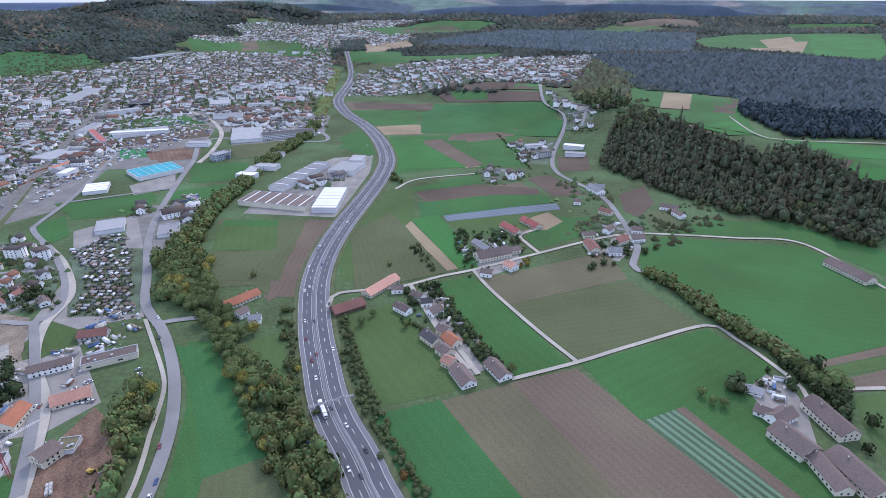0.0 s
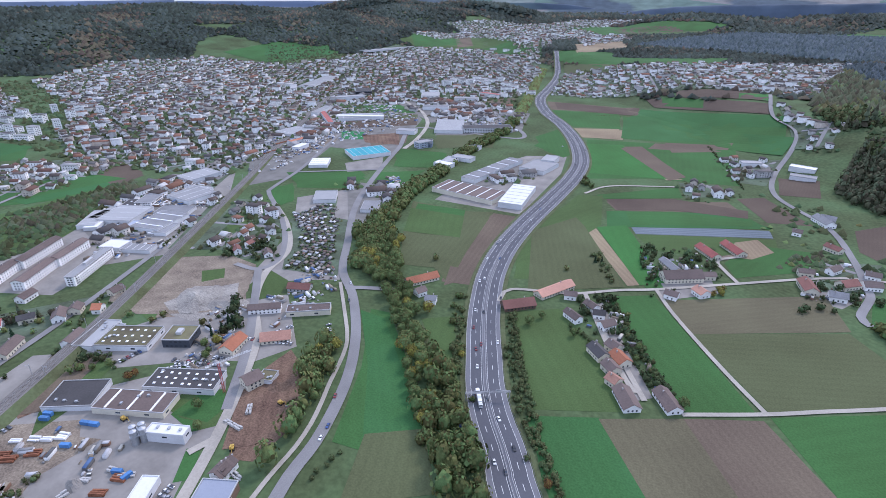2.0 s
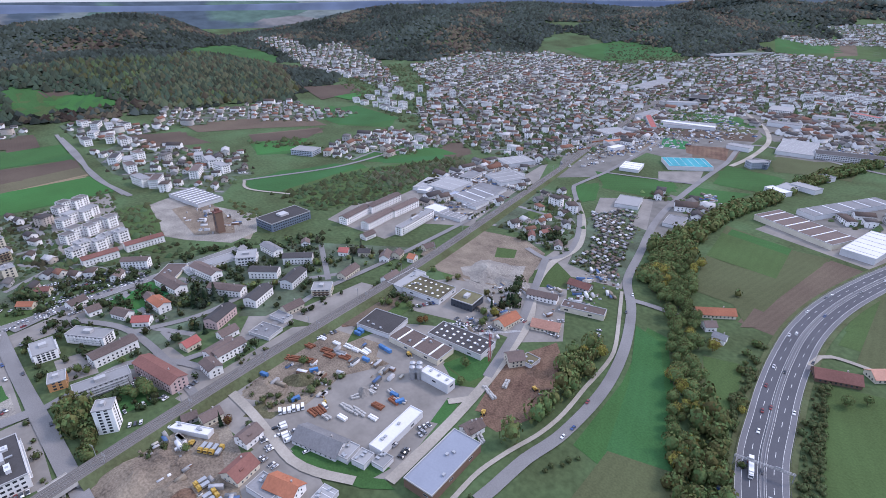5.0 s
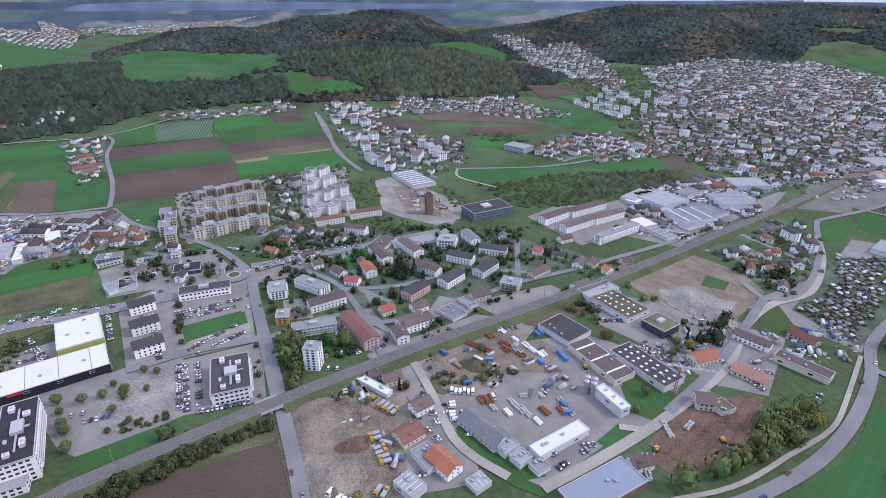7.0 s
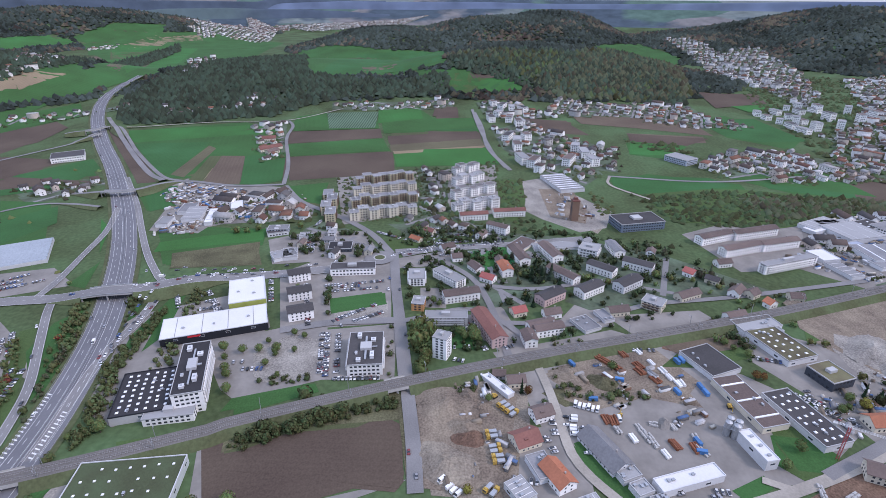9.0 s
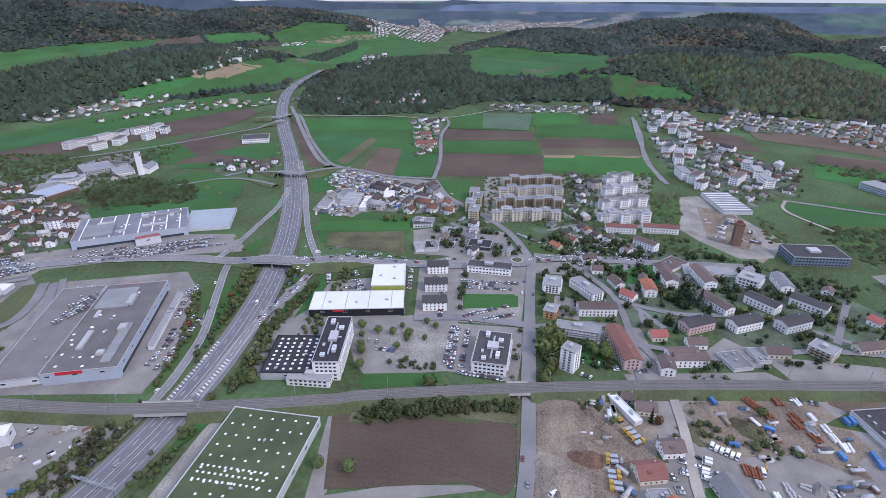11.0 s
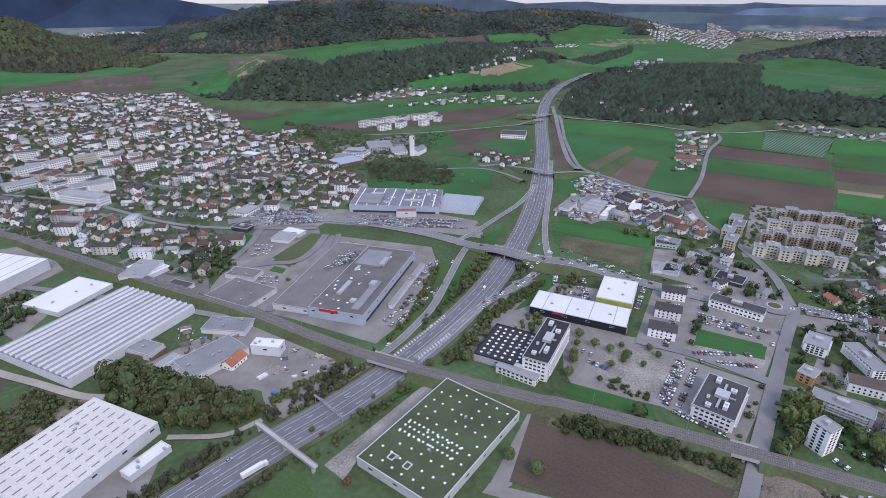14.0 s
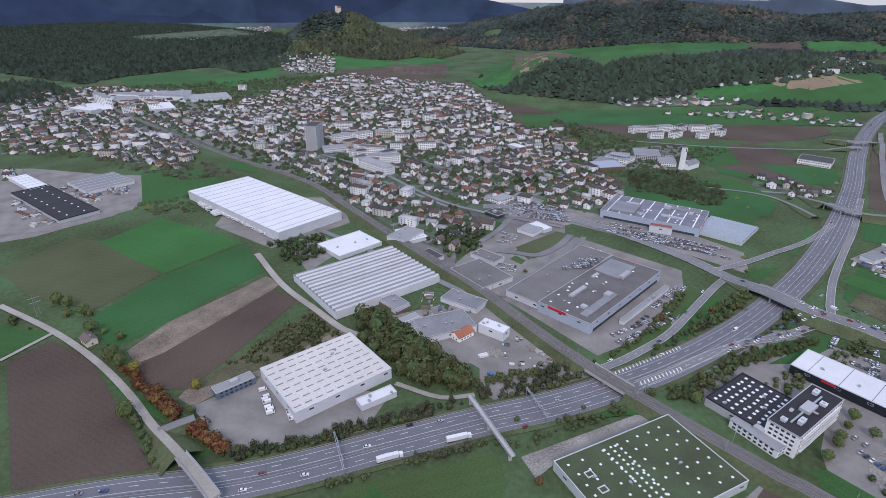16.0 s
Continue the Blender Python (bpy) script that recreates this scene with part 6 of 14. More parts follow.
def pylon(x, y):
    e = site("power_pylon", x, y, 30, "steel lattice power pylon among bushes", "pylon")
    for a in (-1, 1):
        for b in (-1, 1):
            v = [(a * 1.6 - 0.1, b * 1.6, -0.3), (a * 1.6 + 0.1, b * 1.6, -0.3), (a * 0.4 + 0.1, b * 0.4, 20), (a * 0.4 - 0.1, b * 0.4, 20), (a * 1.6, b * 1.6 + 0.15, -0.3), (a * 0.4, b * 0.4 + 0.15, 20)]
            part("leg", mesh_of("leg", v, [(0, 1, 2, 3), (1, 4, 5, 2), (4, 0, 3, 5)], M_STEEL), e)
    for z in (13, 17):
        part("cross_arm", mesh_of("cross_arm", *box(-4, -0.15, z, 4, 0.15, z + 0.3, True), M_STEEL), e)


def crane(x, y, turn):
    e = site("tower_crane", x, y, turn, "red and white tower crane beside the halls", "crane")
    e.location.z += 0.3
    part("mast", mesh_of("mast", *joined([box(a * 0.6 - 0.1, b * 0.6 - 0.1, 0, a * 0.6 + 0.1, b * 0.6 + 0.1, 24) for a in (-1, 1) for b in (-1, 1)] +
                                         [box(-0.6, -0.65, z, 0.6, -0.55, z + 0.12, True) for z in range(1, 24)] + [box(-0.6, 0.55, z, 0.6, 0.65, z + 0.12, True) for z in range(1, 24)]), surface("crane_red", (0.45, 0.10, 0.10), 0.5)), e)
    part("jib", mesh_of("jib", *joined([box(-8, -0.5, 24, 22, -0.38, 24.15, True), box(-8, 0.38, 24, 22, 0.5, 24.15, True), box(-8, -0.06, 25, 20, 0.06, 25.12, True)]), M_VAN), e)
    part("counterweight", mesh_of("counterweight", *box(-8, -0.9, 22.6, -6, 0.9, 24.0, True), M_CONCRETE), e)


def silo(cx, cy, length, width, turn, h):
    e = site("silo_tower", cx, cy, turn, "grey concrete mixing tower with silos", "silo")
    for i, j in ((-2.4, -2.4), (2.4, -2.4), (-2.4, 2.4), (2.4, 2.4)):
        n = 14
        v = [(i + 2.1 * math.cos(a), j + 2.1 * math.sin(a), z) for z in (-1, h - 1) for a in (k * math.tau / n for k in range(n))] + [(i, j, h)]
        part("silo", mesh_of("silo", v, [(k, (k + 1) % n, (k + 1) % n + n, k + n) for k in range(n)] + [(k + n, (k + 1) % n + n, 2 * n) for k in range(n)], M_STEEL), e)
    part("platform", mesh_of("platform", *box(-4.6, -4.6, h * 0.6, 4.6, 4.6, h * 0.62, True), M_STEEL), e)


def church(x, y):
    e = site("church", x, y, 20, "white church with a tall square bell tower", "church")
    part("tower", mesh_of("tower", *box(-3, -3, -1, 3, 3, 34), WALLS["white"]), e)
    part("belfry_opening", mesh_of("belfry_opening", *box(-1.5, -3.06, 28, 1.5, 3.06, 32, True), WALLS["dark"]), e)
    part("tower_roof", mesh_of("tower_roof", [(-3.4, -3.4, 34), (3.4, -3.4, 34), (3.4, 3.4, 34), (-3.4, 3.4, 34), (0, 0, 36)], [(0, 1, 4), (1, 2, 4), (2, 3, 4), (3, 0, 4)], ROOFS["grey"]), e)
    part("nave", mesh_of("nave", *gable_walls(30, 16, 8, 4), WALLS["white"]), e, "", pose(-18, 2, 0))
    part("nave_roof", mesh_of("nave_roof", *gable_roof(30, 16, 8, 4), ROOFS["grey"]), e, "", pose(-18, 2, 0))


def mill_tower(x, y):
    e = site("mill_tower", x, y, 10, "old brick factory tower on cleared ground", "tower")
    part("shaft", mesh_of("shaft", *box(-4, -4, -0.5, 4, 4, 24), WALLS["brown"]), e)
    part("cap", mesh_of("cap", *joined([box(-4.4, -4.4, 24, 4.4, 4.4, 25, True), box(-2, -2, 25, 2, 2, 28)]), ROOFS["darkred"]), e)
    part("window_slot", mesh_of("window_slot", *box(-0.8, -4.06, 6, 0.8, 4.06, 22, True), WALLS["dark"]), e)


def castle(x, y):
    e = site("hill_tower", x, y, 15, "small pale castle on the wooded hilltop", "castle")
    part("keep", mesh_of("keep", *box(-9, -7, -6, 9, 7, 26), WALLS["cream"]), e)
    part("keep_roof", mesh_of("keep_roof", *gable_roof(18, 14, 26, 6), ROOFS["red"]), e)
    part("tower", mesh_of("tower", *box(9, -5, -6, 17, 5, 34), WALLS["cream"]), e)


# ==== the place ====

# paved and trodden ground
field("town", [(-915.2, 1122.8), (-959.6, 1569.1), (-611.3, 1313.7), (-451.6, 1072.2), (-391.5, 801.1), (-512.4, 800.7), (-473.2, 630.8), (-509.8, 575.8)], 96)
field("town", [(-404.2, 1098.1), (-381.9, 1314.9), (-260.4, 1246.1), (-228.0, 1048.5), (-276.5, 959.2), (-373.6, 946.6)], 84)
field("yard", [(-243.0, 615.6), (-228.9, 758.7), (-178.2, 865.6), (-115.3, 883.2), (-108.4, 787.1), (-126.9, 602.8)], 84)
field("yard", [(-415.0, 559.4), (-344.2, 641.0), (-304.1, 514.3), (-387.1, 514.2)], 108)
field("yard", [(-329.9, 23.0), (-364.2, 117.8), (-347.3, 149.5), (-311.6, 196.8), (-261.5, 246.9), (-220.8, 196.1), (-212.9, 159.4), (-188.6, 102.0), (-243.1, 53.1), (-283.4, 42.2)], 110)
field("earth", [(-210.2, 199.4), (-224.9, 225.9), (-223.6, 256.2), (-211.3, 261.2), (-185.8, 232.3), (-176.8, 198.0), (-181.0, 173.5), (-195.6, 170.0)], 88)
field("gravel", [(57.2, -312.7), (44.8, -315.0), (30.3, -288.0), (47.0, -278.9)], 118)
field("yard", [(-333.6, 303.0), (-275.0, 340.5), (-222.3, 276.7), (-240.2, 250.4), (-277.8, 237.7), (-345.9, 199.2), (-381.6, 217.3)], 130)
field("yard", [(-325.9, 341.3), (-353.4, 450.9), (-319.5, 504.1), (-246.3, 380.9), (-277.2, 368.7)], 104)
field("dirt", [(-409.4, 292.1), (-413.2, 344.7), (-339.1, 363.7), (-301.4, 316.9), (-319.4, 289.5), (-356.7, 267.5)], 14)
field("rubble", [(-280.5, -26.2), (-299.5, 17.6), (-290.8, 44.1), (-248.5, 43.0), (-199.2, 32.8), (-202.0, -14.8)], 113)
field("dirt", [(-309.7, 65.0), (-323.7, 81.6), (-320.8, 119.0), (-301.6, 127.9), (-289.3, 117.5), (-287.0, 95.6), (-289.3, 69.2)], 86)
field("scrub", [(-286.0, 53.6), (-291.0, 60.6), (-296.1, 83.3), (-286.6, 114.0), (-276.2, 98.8), (-277.0, 79.6), (-273.5, 67.2)], 103)
field("dirt", [(-331.2, 97.0), (-347.0, 140.5), (-294.1, 151.7), (-276.8, 155.8), (-283.2, 136.3), (-311.3, 114.7)], 12)
field("rubble", [(-709.9, 41.1), (-736.5, 115.7), (-647.4, 158.0), (-606.4, 177.1), (-555.1, 147.8), (-600.0, 120.2), (-662.7, 68.0)], 25)
field("yard", [(-446.2, -174.1), (-478.9, -143.4), (-500.6, -74.8), (-365.4, -57.4), (-350.8, -143.3)], 108)
field("yard", [(-585.4, -275.9), (-624.5, -356.9), (-697.1, -398.7), (-703.4, -299.5), (-687.1, -199.1), (-580.4, -179.7)], 64)
field("yard", [(-329.3, -196.8), (-354.6, -144.5), (-368.2, -108.9), (-292.9, -96.5), (-269.1, -146.8), (-280.1, -161.5)], 116)
field("yard", [(-352.8, -112.0), (-365.1, -52.9), (-295.8, -46.1), (-293.0, -98.4)], 6)
field("yard", [(-558.5, 240.7), (-656.2, 414.9), (-614.2, 607.2), (-511.9, 521.0), (-469.5, 265.9)], 119)
field("yard", [(-150.7, -455.0), (-193.1, -497.3), (-243.6, -556.0), (-296.2, -484.8), (-357.2, -379.1), (-336.7, -351.1), (-237.4, -285.7), (-204.7, -280.8), (-177.0, -359.3), (-140.4, -433.0)], 49)
field("town", [(-128.8, -590.4), (-176.7, -521.1), (-146.5, -446.0), (-133.4, -436.2), (-103.6, -515.6)], 125)
field("dirt", [(-684.6, 917.2), (-717.4, 1123.7), (-582.8, 978.2), (-524.9, 840.3), (-523.8, 746.8), (-560.1, 747.3)], 99)
field("earth", [(-726.5, 1075.8), (-717.4, 1123.7), (-605.8, 997.8), (-579.7, 917.6), (-633.7, 947.7)], 132)
field("yard", [(-571.1, 365.0), (-627.1, 455.5), (-580.0, 483.8), (-566.5, 621.2), (-516.4, 551.5), (-440.6, 365.0), (-481.1, 323.2)], 122)
field("yard", [(-340.7, 586.9), (-336.4, 659.7), (-294.2, 628.0), (-271.2, 534.7), (-295.6, 509.7)], 87)
field("yard", [(-481.7, -70.2), (-503.5, -20.1), (-516.1, 43.7), (-497.4, 54.4), (-470.2, -18.9), (-460.9, -70.1)], 101)
field("yard", [(-424.8, -38.6), (-424.9, -15.6), (-390.4, -13.9), (-391.4, -35.7)], 3)
field("yard", [(-421.6, 26.4), (-360.3, 43.0), (-318.7, 52.7), (-321.2, 35.2), (-341.4, 22.1), (-402.2, 15.1)], 15)
field("yard", [(-374.2, 77.5), (-401.4, 95.3), (-397.5, 122.8), (-370.9, 122.0), (-361.2, 95.1)], 147)
field("gravel", [(-715.6, 40.0), (-752.4, 107.3), (-623.6, 179.0), (-572.3, 161.3), (-558.3, 129.0), (-595.2, 91.8), (-654.0, 51.5)], 29)
field("yard", [(-384.5, -5.9), (-379.7, 11.3), (-343.6, 19.0), (-357.2, 0.7)], 12)
field("yard", [(-384.6, 117.8), (-397.2, 198.5), (-375.6, 209.8), (-356.1, 135.0)], 99)
field("yard", [(201.4, 289.2), (226.5, 307.3), (237.5, 292.1), (235.2, 272.6), (220.1, 234.3), (211.5, 247.7), (200.4, 272.6)], 36)
field("yard", [(9.3, -554.1), (-25.1, -572.9), (-51.1, -521.5), (-9.2, -477.5)], 117)
field("yard", [(-68.6, -377.8), (-114.3, -383.2), (-129.2, -325.9), (-128.6, -289.3), (-99.6, -304.8)], 105)
field("yard", [(-20.6, 417.5), (-12.8, 424.5), (30.7, 310.5), (19.3, 302.7)], 111)
field("yard", [(24.5, 477.6), (76.6, 509.1), (82.5, 477.1), (39.2, 448.2)], 31)
field("yard", [(153.7, 524.0), (199.5, 557.9), (211.0, 525.6), (177.8, 484.5), (154.7, 493.8)], 36)
field("dirt", [(99.5, 609.6), (125.4, 619.4), (143.3, 586.8), (104.7, 550.1), (79.6, 559.9)], 119)
field("gravel", [(-110.3, -207.7), (-197.7, -219.4), (-201.5, -207.6), (-127.5, -198.0), (-111.9, -191.1)], 8)
field("yard", [(-125.3, -317.3), (-157.4, -324.1), (-172.1, -272.0), (-118.5, -248.7), (-107.5, -268.4)], 106)
field("yard", [(-250.3, 30.6), (-257.1, 58.4), (-236.1, 63.3), (-217.3, 72.5), (-199.8, 71.6), (-200.5, 23.9), (-220.0, 25.4)], 104)
field("dirt", [(-317.0, 74.1), (-343.5, 100.6), (-352.2, 138.1), (-302.9, 163.3), (-279.5, 142.8), (-285.5, 122.0), (-270.6, 84.3), (-280.6, 67.8)], 103)
field("dirt", [(-258.0, -8.5), (-262.8, 11.0), (-283.9, 30.5), (-281.0, 37.0), (-250.2, 32.0), (-220.0, 25.4), (-232.6, 10.0), (-237.0, 0.2)], 137)
field("earth", [(-246.0, 0.2), (-252.9, 10.7), (-243.5, 17.1), (-234.7, 10.1)], 123)
field("yard", [(-740.7, -185.7), (-780.6, -69.1), (-612.0, -47.9), (-567.1, -139.9)], 7)
field("yard", [(-786.2, -36.2), (-834.2, 45.2), (-615.6, 45.4), (-587.9, -15.3)], 0)
field("yard", [(-671.0, -412.2), (-726.0, -398.0), (-693.5, -300.5), (-666.7, -249.4), (-605.8, -229.3), (-528.0, -318.3)], 72)
field("town", [(-356.8, -665.8), (-521.8, -804.5), (-661.5, -800.6), (-748.3, -749.0), (-568.4, -689.8), (-446.5, -693.7)], 40)
field("yard", [(-280.6, -625.1), (-424.3, -459.5), (-446.6, -394.9), (-414.4, -353.5), (-379.6, -424.2), (-304.1, -529.3)], 131)
field("yard", [(-125.1, -387.7), (-174.2, -355.9), (-194.4, -246.5), (-185.5, -228.0), (-139.0, -248.1), (-110.2, -301.9), (-99.6, -338.3)], 100)
field("yard", [(-167.5, -133.8), (-190.5, -92.7), (-212.1, -28.0), (-210.1, -30.5), (-160.1, -132.3)], 108)
field("yard", [(-238.6, -156.3), (-240.6, -152.3), (-175.1, -124.2), (-162.8, -127.0), (-160.8, -131.0)], 23)
field("yard", [(-162.5, -210.1), (-215.4, -216.6), (-210.6, -200.9), (-136.5, -180.5), (-126.0, -201.9)], 7)
field("yard", [(-297.9, -327.3), (-340.8, -317.2), (-417.0, -180.3), (-355.3, -152.8), (-254.1, -201.2), (-242.4, -212.7)], 119)
field("yard", [(75.7, -306.8), (26.4, -328.4), (-48.8, -281.4), (-25.2, -251.1), (52.4, -260.2)], 148)
field("yard", [(64.8, -720.1), (-63.4, -683.1), (-65.5, -590.7), (24.0, -543.4), (85.6, -625.6)], 164)
field("yard", [(371.1, -832.0), (260.4, -879.6), (186.9, -803.9), (183.8, -711.1), (272.3, -646.3), (301.4, -639.1)], 23)
field("town", [(360.1, -1734.2), (91.9, -1393.8), (-200.0, -964.2), (-413.2, -716.8), (-287.4, -483.5), (-114.4, -567.5), (-38.8, -738.9), (209.9, -1176.0)], 124)

# fields and bare ground
field("meadow", [(-43.6, 264.8), (-0.7, 279.1), (42.8, 202.3), (-18.5, 202.4), (-30.2, 234.4)], 120)
field("stubble", [(-0.7, 278.0), (49.0, 296.9), (95.1, 202.3), (42.8, 202.3)], 116)
field("soil_light", [(49.0, 296.9), (96.0, 312.4), (124.8, 259.8), (157.8, 202.3), (95.1, 202.3)], 119)
field("cabbage", [(126.5, 259.8), (150.0, 269.9), (181.8, 202.2), (157.8, 202.3)], 115)
field("soil_light", [(150.0, 269.9), (156.5, 272.6), (190.8, 202.2), (181.8, 202.2)], 116)
field("grass", [(100.3, 317.0), (211.4, 363.1), (238.9, 313.7), (205.3, 289.2), (212.2, 221.8), (210.2, 202.2), (190.8, 202.2), (156.5, 272.6), (124.8, 259.8)], 23)
field("olive", [(57.4, 399.7), (173.2, 443.6), (210.6, 366.4), (100.2, 321.7)], 21)
field("stubble", [(36.1, 446.8), (170.0, 505.1), (175.3, 446.9), (57.4, 399.7)], 24)
field("grass", [(-8.8, 436.9), (28.5, 453.6), (93.0, 317.0), (50.4, 302.3), (31.7, 327.1)], 115)
field("grass_dull", [(-82.9, 381.5), (-40.2, 404.4), (-9.6, 348.9), (12.6, 289.2), (-41.5, 271.6), (-60.3, 320.3)], 119)
field("grass_dull", [(-95.4, 440.1), (-102.9, 500.7), (-90.7, 612.1), (-71.0, 700.7), (-38.8, 705.5), (-42.1, 602.9), (-54.3, 585.0), (1.7, 465.3), (-11.8, 451.3), (-75.2, 445.7)], 84)
field("tan", [(-52.5, 588.5), (-36.0, 590.3), (16.6, 468.9), (5.5, 463.0)], 113)
field("grass", [(-31.5, 593.9), (-14.9, 601.1), (31.6, 481.3), (18.3, 470.2)], 111)
field("grass", [(-49.8, 707.9), (53.2, 778.8), (58.7, 735.5), (-36.1, 696.1)], 35)
field("soil_light", [(-34.2, 686.8), (111.4, 738.2), (125.8, 701.1), (-19.8, 658.2)], 19)
field("grass", [(-18.3, 656.1), (125.1, 696.4), (148.1, 656.4), (-1.4, 619.8)], 16)
field("fleece", [(-1.4, 616.0), (147.3, 652.1), (147.9, 629.8), (6.7, 590.4)], 14)
field("grass_dull", [(6.6, 588.6), (149.3, 625.9), (148.1, 603.2), (77.6, 552.0), (24.0, 551.9)], 15)
field("soil", [(123.7, 756.8), (158.1, 773.4), (196.8, 685.0), (148.6, 678.1)], 114)
field("grass", [(92.2, 544.2), (120.9, 603.1), (185.5, 603.2), (165.9, 552.1), (100.0, 514.7)], 64)
field("grass", [(238.9, 544.4), (383.8, 520.7), (413.0, 440.4), (338.0, 340.0), (269.7, 319.0), (262.1, 349.0), (193.7, 465.5), (203.9, 501.0)], 171)
field("soil_light", [(269.7, 319.0), (337.4, 339.3), (329.4, 328.5), (270.9, 313.1)], 17)
field("grass_dull", [(270.5, 312.4), (328.9, 327.8), (317.4, 312.4), (275.1, 302.3)], 15)
field("soil_light", [(277.4, 299.9), (315.9, 310.5), (300.0, 289.2), (271.7, 285.7)], 15)
field("grass_dull", [(270.9, 281.8), (297.9, 286.3), (255.8, 230.0), (259.4, 250.0)], 53)
field("grass", [(314.2, 594.3), (396.5, 586.1), (455.5, 498.5), (421.4, 451.6), (390.9, 532.4), (244.9, 552.2), (276.8, 568.4)], 124)
field("soil", [(237.0, 685.1), (283.3, 720.8), (273.1, 652.4), (236.5, 603.3), (225.3, 622.1)], 82)
field("olive", [(246.4, 616.4), (288.8, 642.1), (268.3, 563.5), (240.3, 557.0)], 75)
field("grass", [(-219.7, 1273.3), (-62.0, 1274.1), (-47.1, 1126.5), (-165.5, 1115.1)], 0)
field("soil_light", [(-241.6, 1384.6), (-30.8, 1357.0), (-16.2, 1294.5), (-219.4, 1280.2)], 173)
field("tan", [(-138.0, 1099.2), (-43.2, 1115.6), (-37.1, 1034.9), (-119.3, 1029.9)], 10)
field("grass", [(-98.6, 1016.1), (117.6, 1035.5), (134.6, 814.5), (15.7, 808.1), (-77.3, 772.9)], 94)
field("tan", [(-31.2, 981.0), (-7.4, 994.1), (60.0, 817.4), (37.5, 808.2)], 111)
field("grass", [(-52.2, 1260.5), (232.3, 1112.8), (209.5, 978.6), (118.1, 1040.2), (-35.2, 1044.4)], 153)
field("soil", [(56.9, 1408.4), (231.3, 1320.9), (217.7, 1238.1), (68.7, 1352.7)], 153)
field("soil", [(-14.6, 1415.3), (219.9, 1213.5), (210.7, 1154.7), (10.8, 1335.5)], 139)
field("grass", [(428.5, 1268.1), (470.2, 1189.0), (406.7, 1021.7), (369.3, 1062.7)], 69)
field("grass", [(522.7, 1163.8), (575.4, 1082.4), (473.5, 805.2), (424.0, 865.7), (379.7, 942.1), (400.8, 1005.4), (449.9, 993.7)], 70)
field("tan", [(476.1, 1188.5), (526.1, 1163.5), (454.3, 1004.2), (405.7, 1021.7)], 66)
field("soil", [(543.3, 1097.1), (580.7, 1082.0), (511.4, 951.4), (485.5, 977.1)], 62)
field("grass", [(494.5, 754.1), (616.0, 736.6), (522.0, 605.9), (479.7, 699.9)], 54)
field("soil", [(495.8, 690.8), (520.2, 673.5), (504.8, 659.0), (491.2, 670.4)], 145)
field("grass", [(1079.6, 2455.9), (1684.7, 2787.6), (1569.0, 2018.6), (1299.0, 1657.2), (1169.9, 1910.9), (980.5, 2124.4)], 81)
field("grass", [(-192.5, 1002.2), (-161.2, 1083.5), (-109.7, 901.3), (-119.2, 876.2), (-157.0, 908.6)], 106)
field("grass", [(-195.1, 345.1), (-177.8, 345.1), (-101.8, 243.3), (-84.1, 202.4), (-146.7, 202.5), (-164.9, 272.7)], 127)
field("stubble", [(-128.7, 217.3), (-96.8, 223.6), (-82.6, 202.4), (-127.4, 202.4)], 11)
field("olive", [(-149.0, 347.4), (-122.8, 355.1), (-98.3, 283.6), (-126.3, 295.1)], 109)
field("olive", [(-267.7, 600.7), (-191.2, 590.1), (-172.0, 508.9), (-236.8, 507.4)], 103)
field("tan", [(-190.1, 588.3), (-166.6, 584.8), (-155.2, 507.5), (-171.1, 507.5)], 98)
field("stubble", [(-234.6, 504.7), (-170.9, 504.7), (-165.1, 442.3), (-198.1, 434.7)], 0)
field("soil_light", [(-166.2, 588.3), (-129.9, 593.7), (-140.7, 500.7), (-127.8, 414.1), (-156.8, 411.1), (-166.8, 494.0)], 83)
field("grass", [(-465.1, 634.7), (-383.2, 677.1), (-358.6, 619.3), (-439.3, 593.3)], 27)
field("grass", [(-473.1, 579.2), (-441.5, 591.5), (-411.5, 543.6), (-426.3, 528.5)], 122)
field("grass", [(-378.5, 801.1), (-382.4, 832.0), (-306.4, 832.2), (-288.0, 750.5), (-349.9, 732.1)], 0)
field("grass", [(-354.3, 679.4), (-350.2, 704.9), (-300.8, 707.4), (-287.8, 662.0), (-342.7, 653.4)], 3)
field("olive", [(-370.0, 950.7), (-271.6, 980.1), (-271.1, 900.8), (-349.1, 882.5)], 17)
field("pitch", [(-548.1, 907.4), (-510.2, 922.6), (-486.8, 875.1), (-525.1, 864.6)], 116)
field("grass", [(-749.5, 203.3), (-781.3, 269.7), (-739.8, 385.0), (-660.4, 373.9), (-663.7, 308.4), (-707.9, 218.5)], 70)
field("grass", [(-775.7, 372.6), (-781.7, 532.6), (-675.9, 527.5), (-701.4, 438.5)], 92)
field("soil", [(-784.4, 540.5), (-794.5, 585.0), (-682.3, 562.5), (-678.8, 520.6)], 169)
field("grass", [(-1160.8, 484.7), (-1207.7, 557.6), (-1015.1, 621.9), (-933.7, 556.6), (-1015.5, 483.9)], 18)
field("soil_light", [(-1042.6, 305.6), (-1021.2, 441.7), (-975.4, 430.3), (-959.8, 307.0)], 81)
field("grass", [(-968.4, 285.7), (-954.6, 384.5), (-854.4, 343.4), (-888.9, 272.0)], 158)
field("soil_light", [(-1197.1, 269.3), (-1146.6, 454.8), (-1059.5, 437.8), (-1152.1, 263.5)], 75)
field("soil", [(-1407.9, 601.7), (-1445.7, 726.1), (-1316.2, 686.5), (-1326.6, 590.0)], 163)
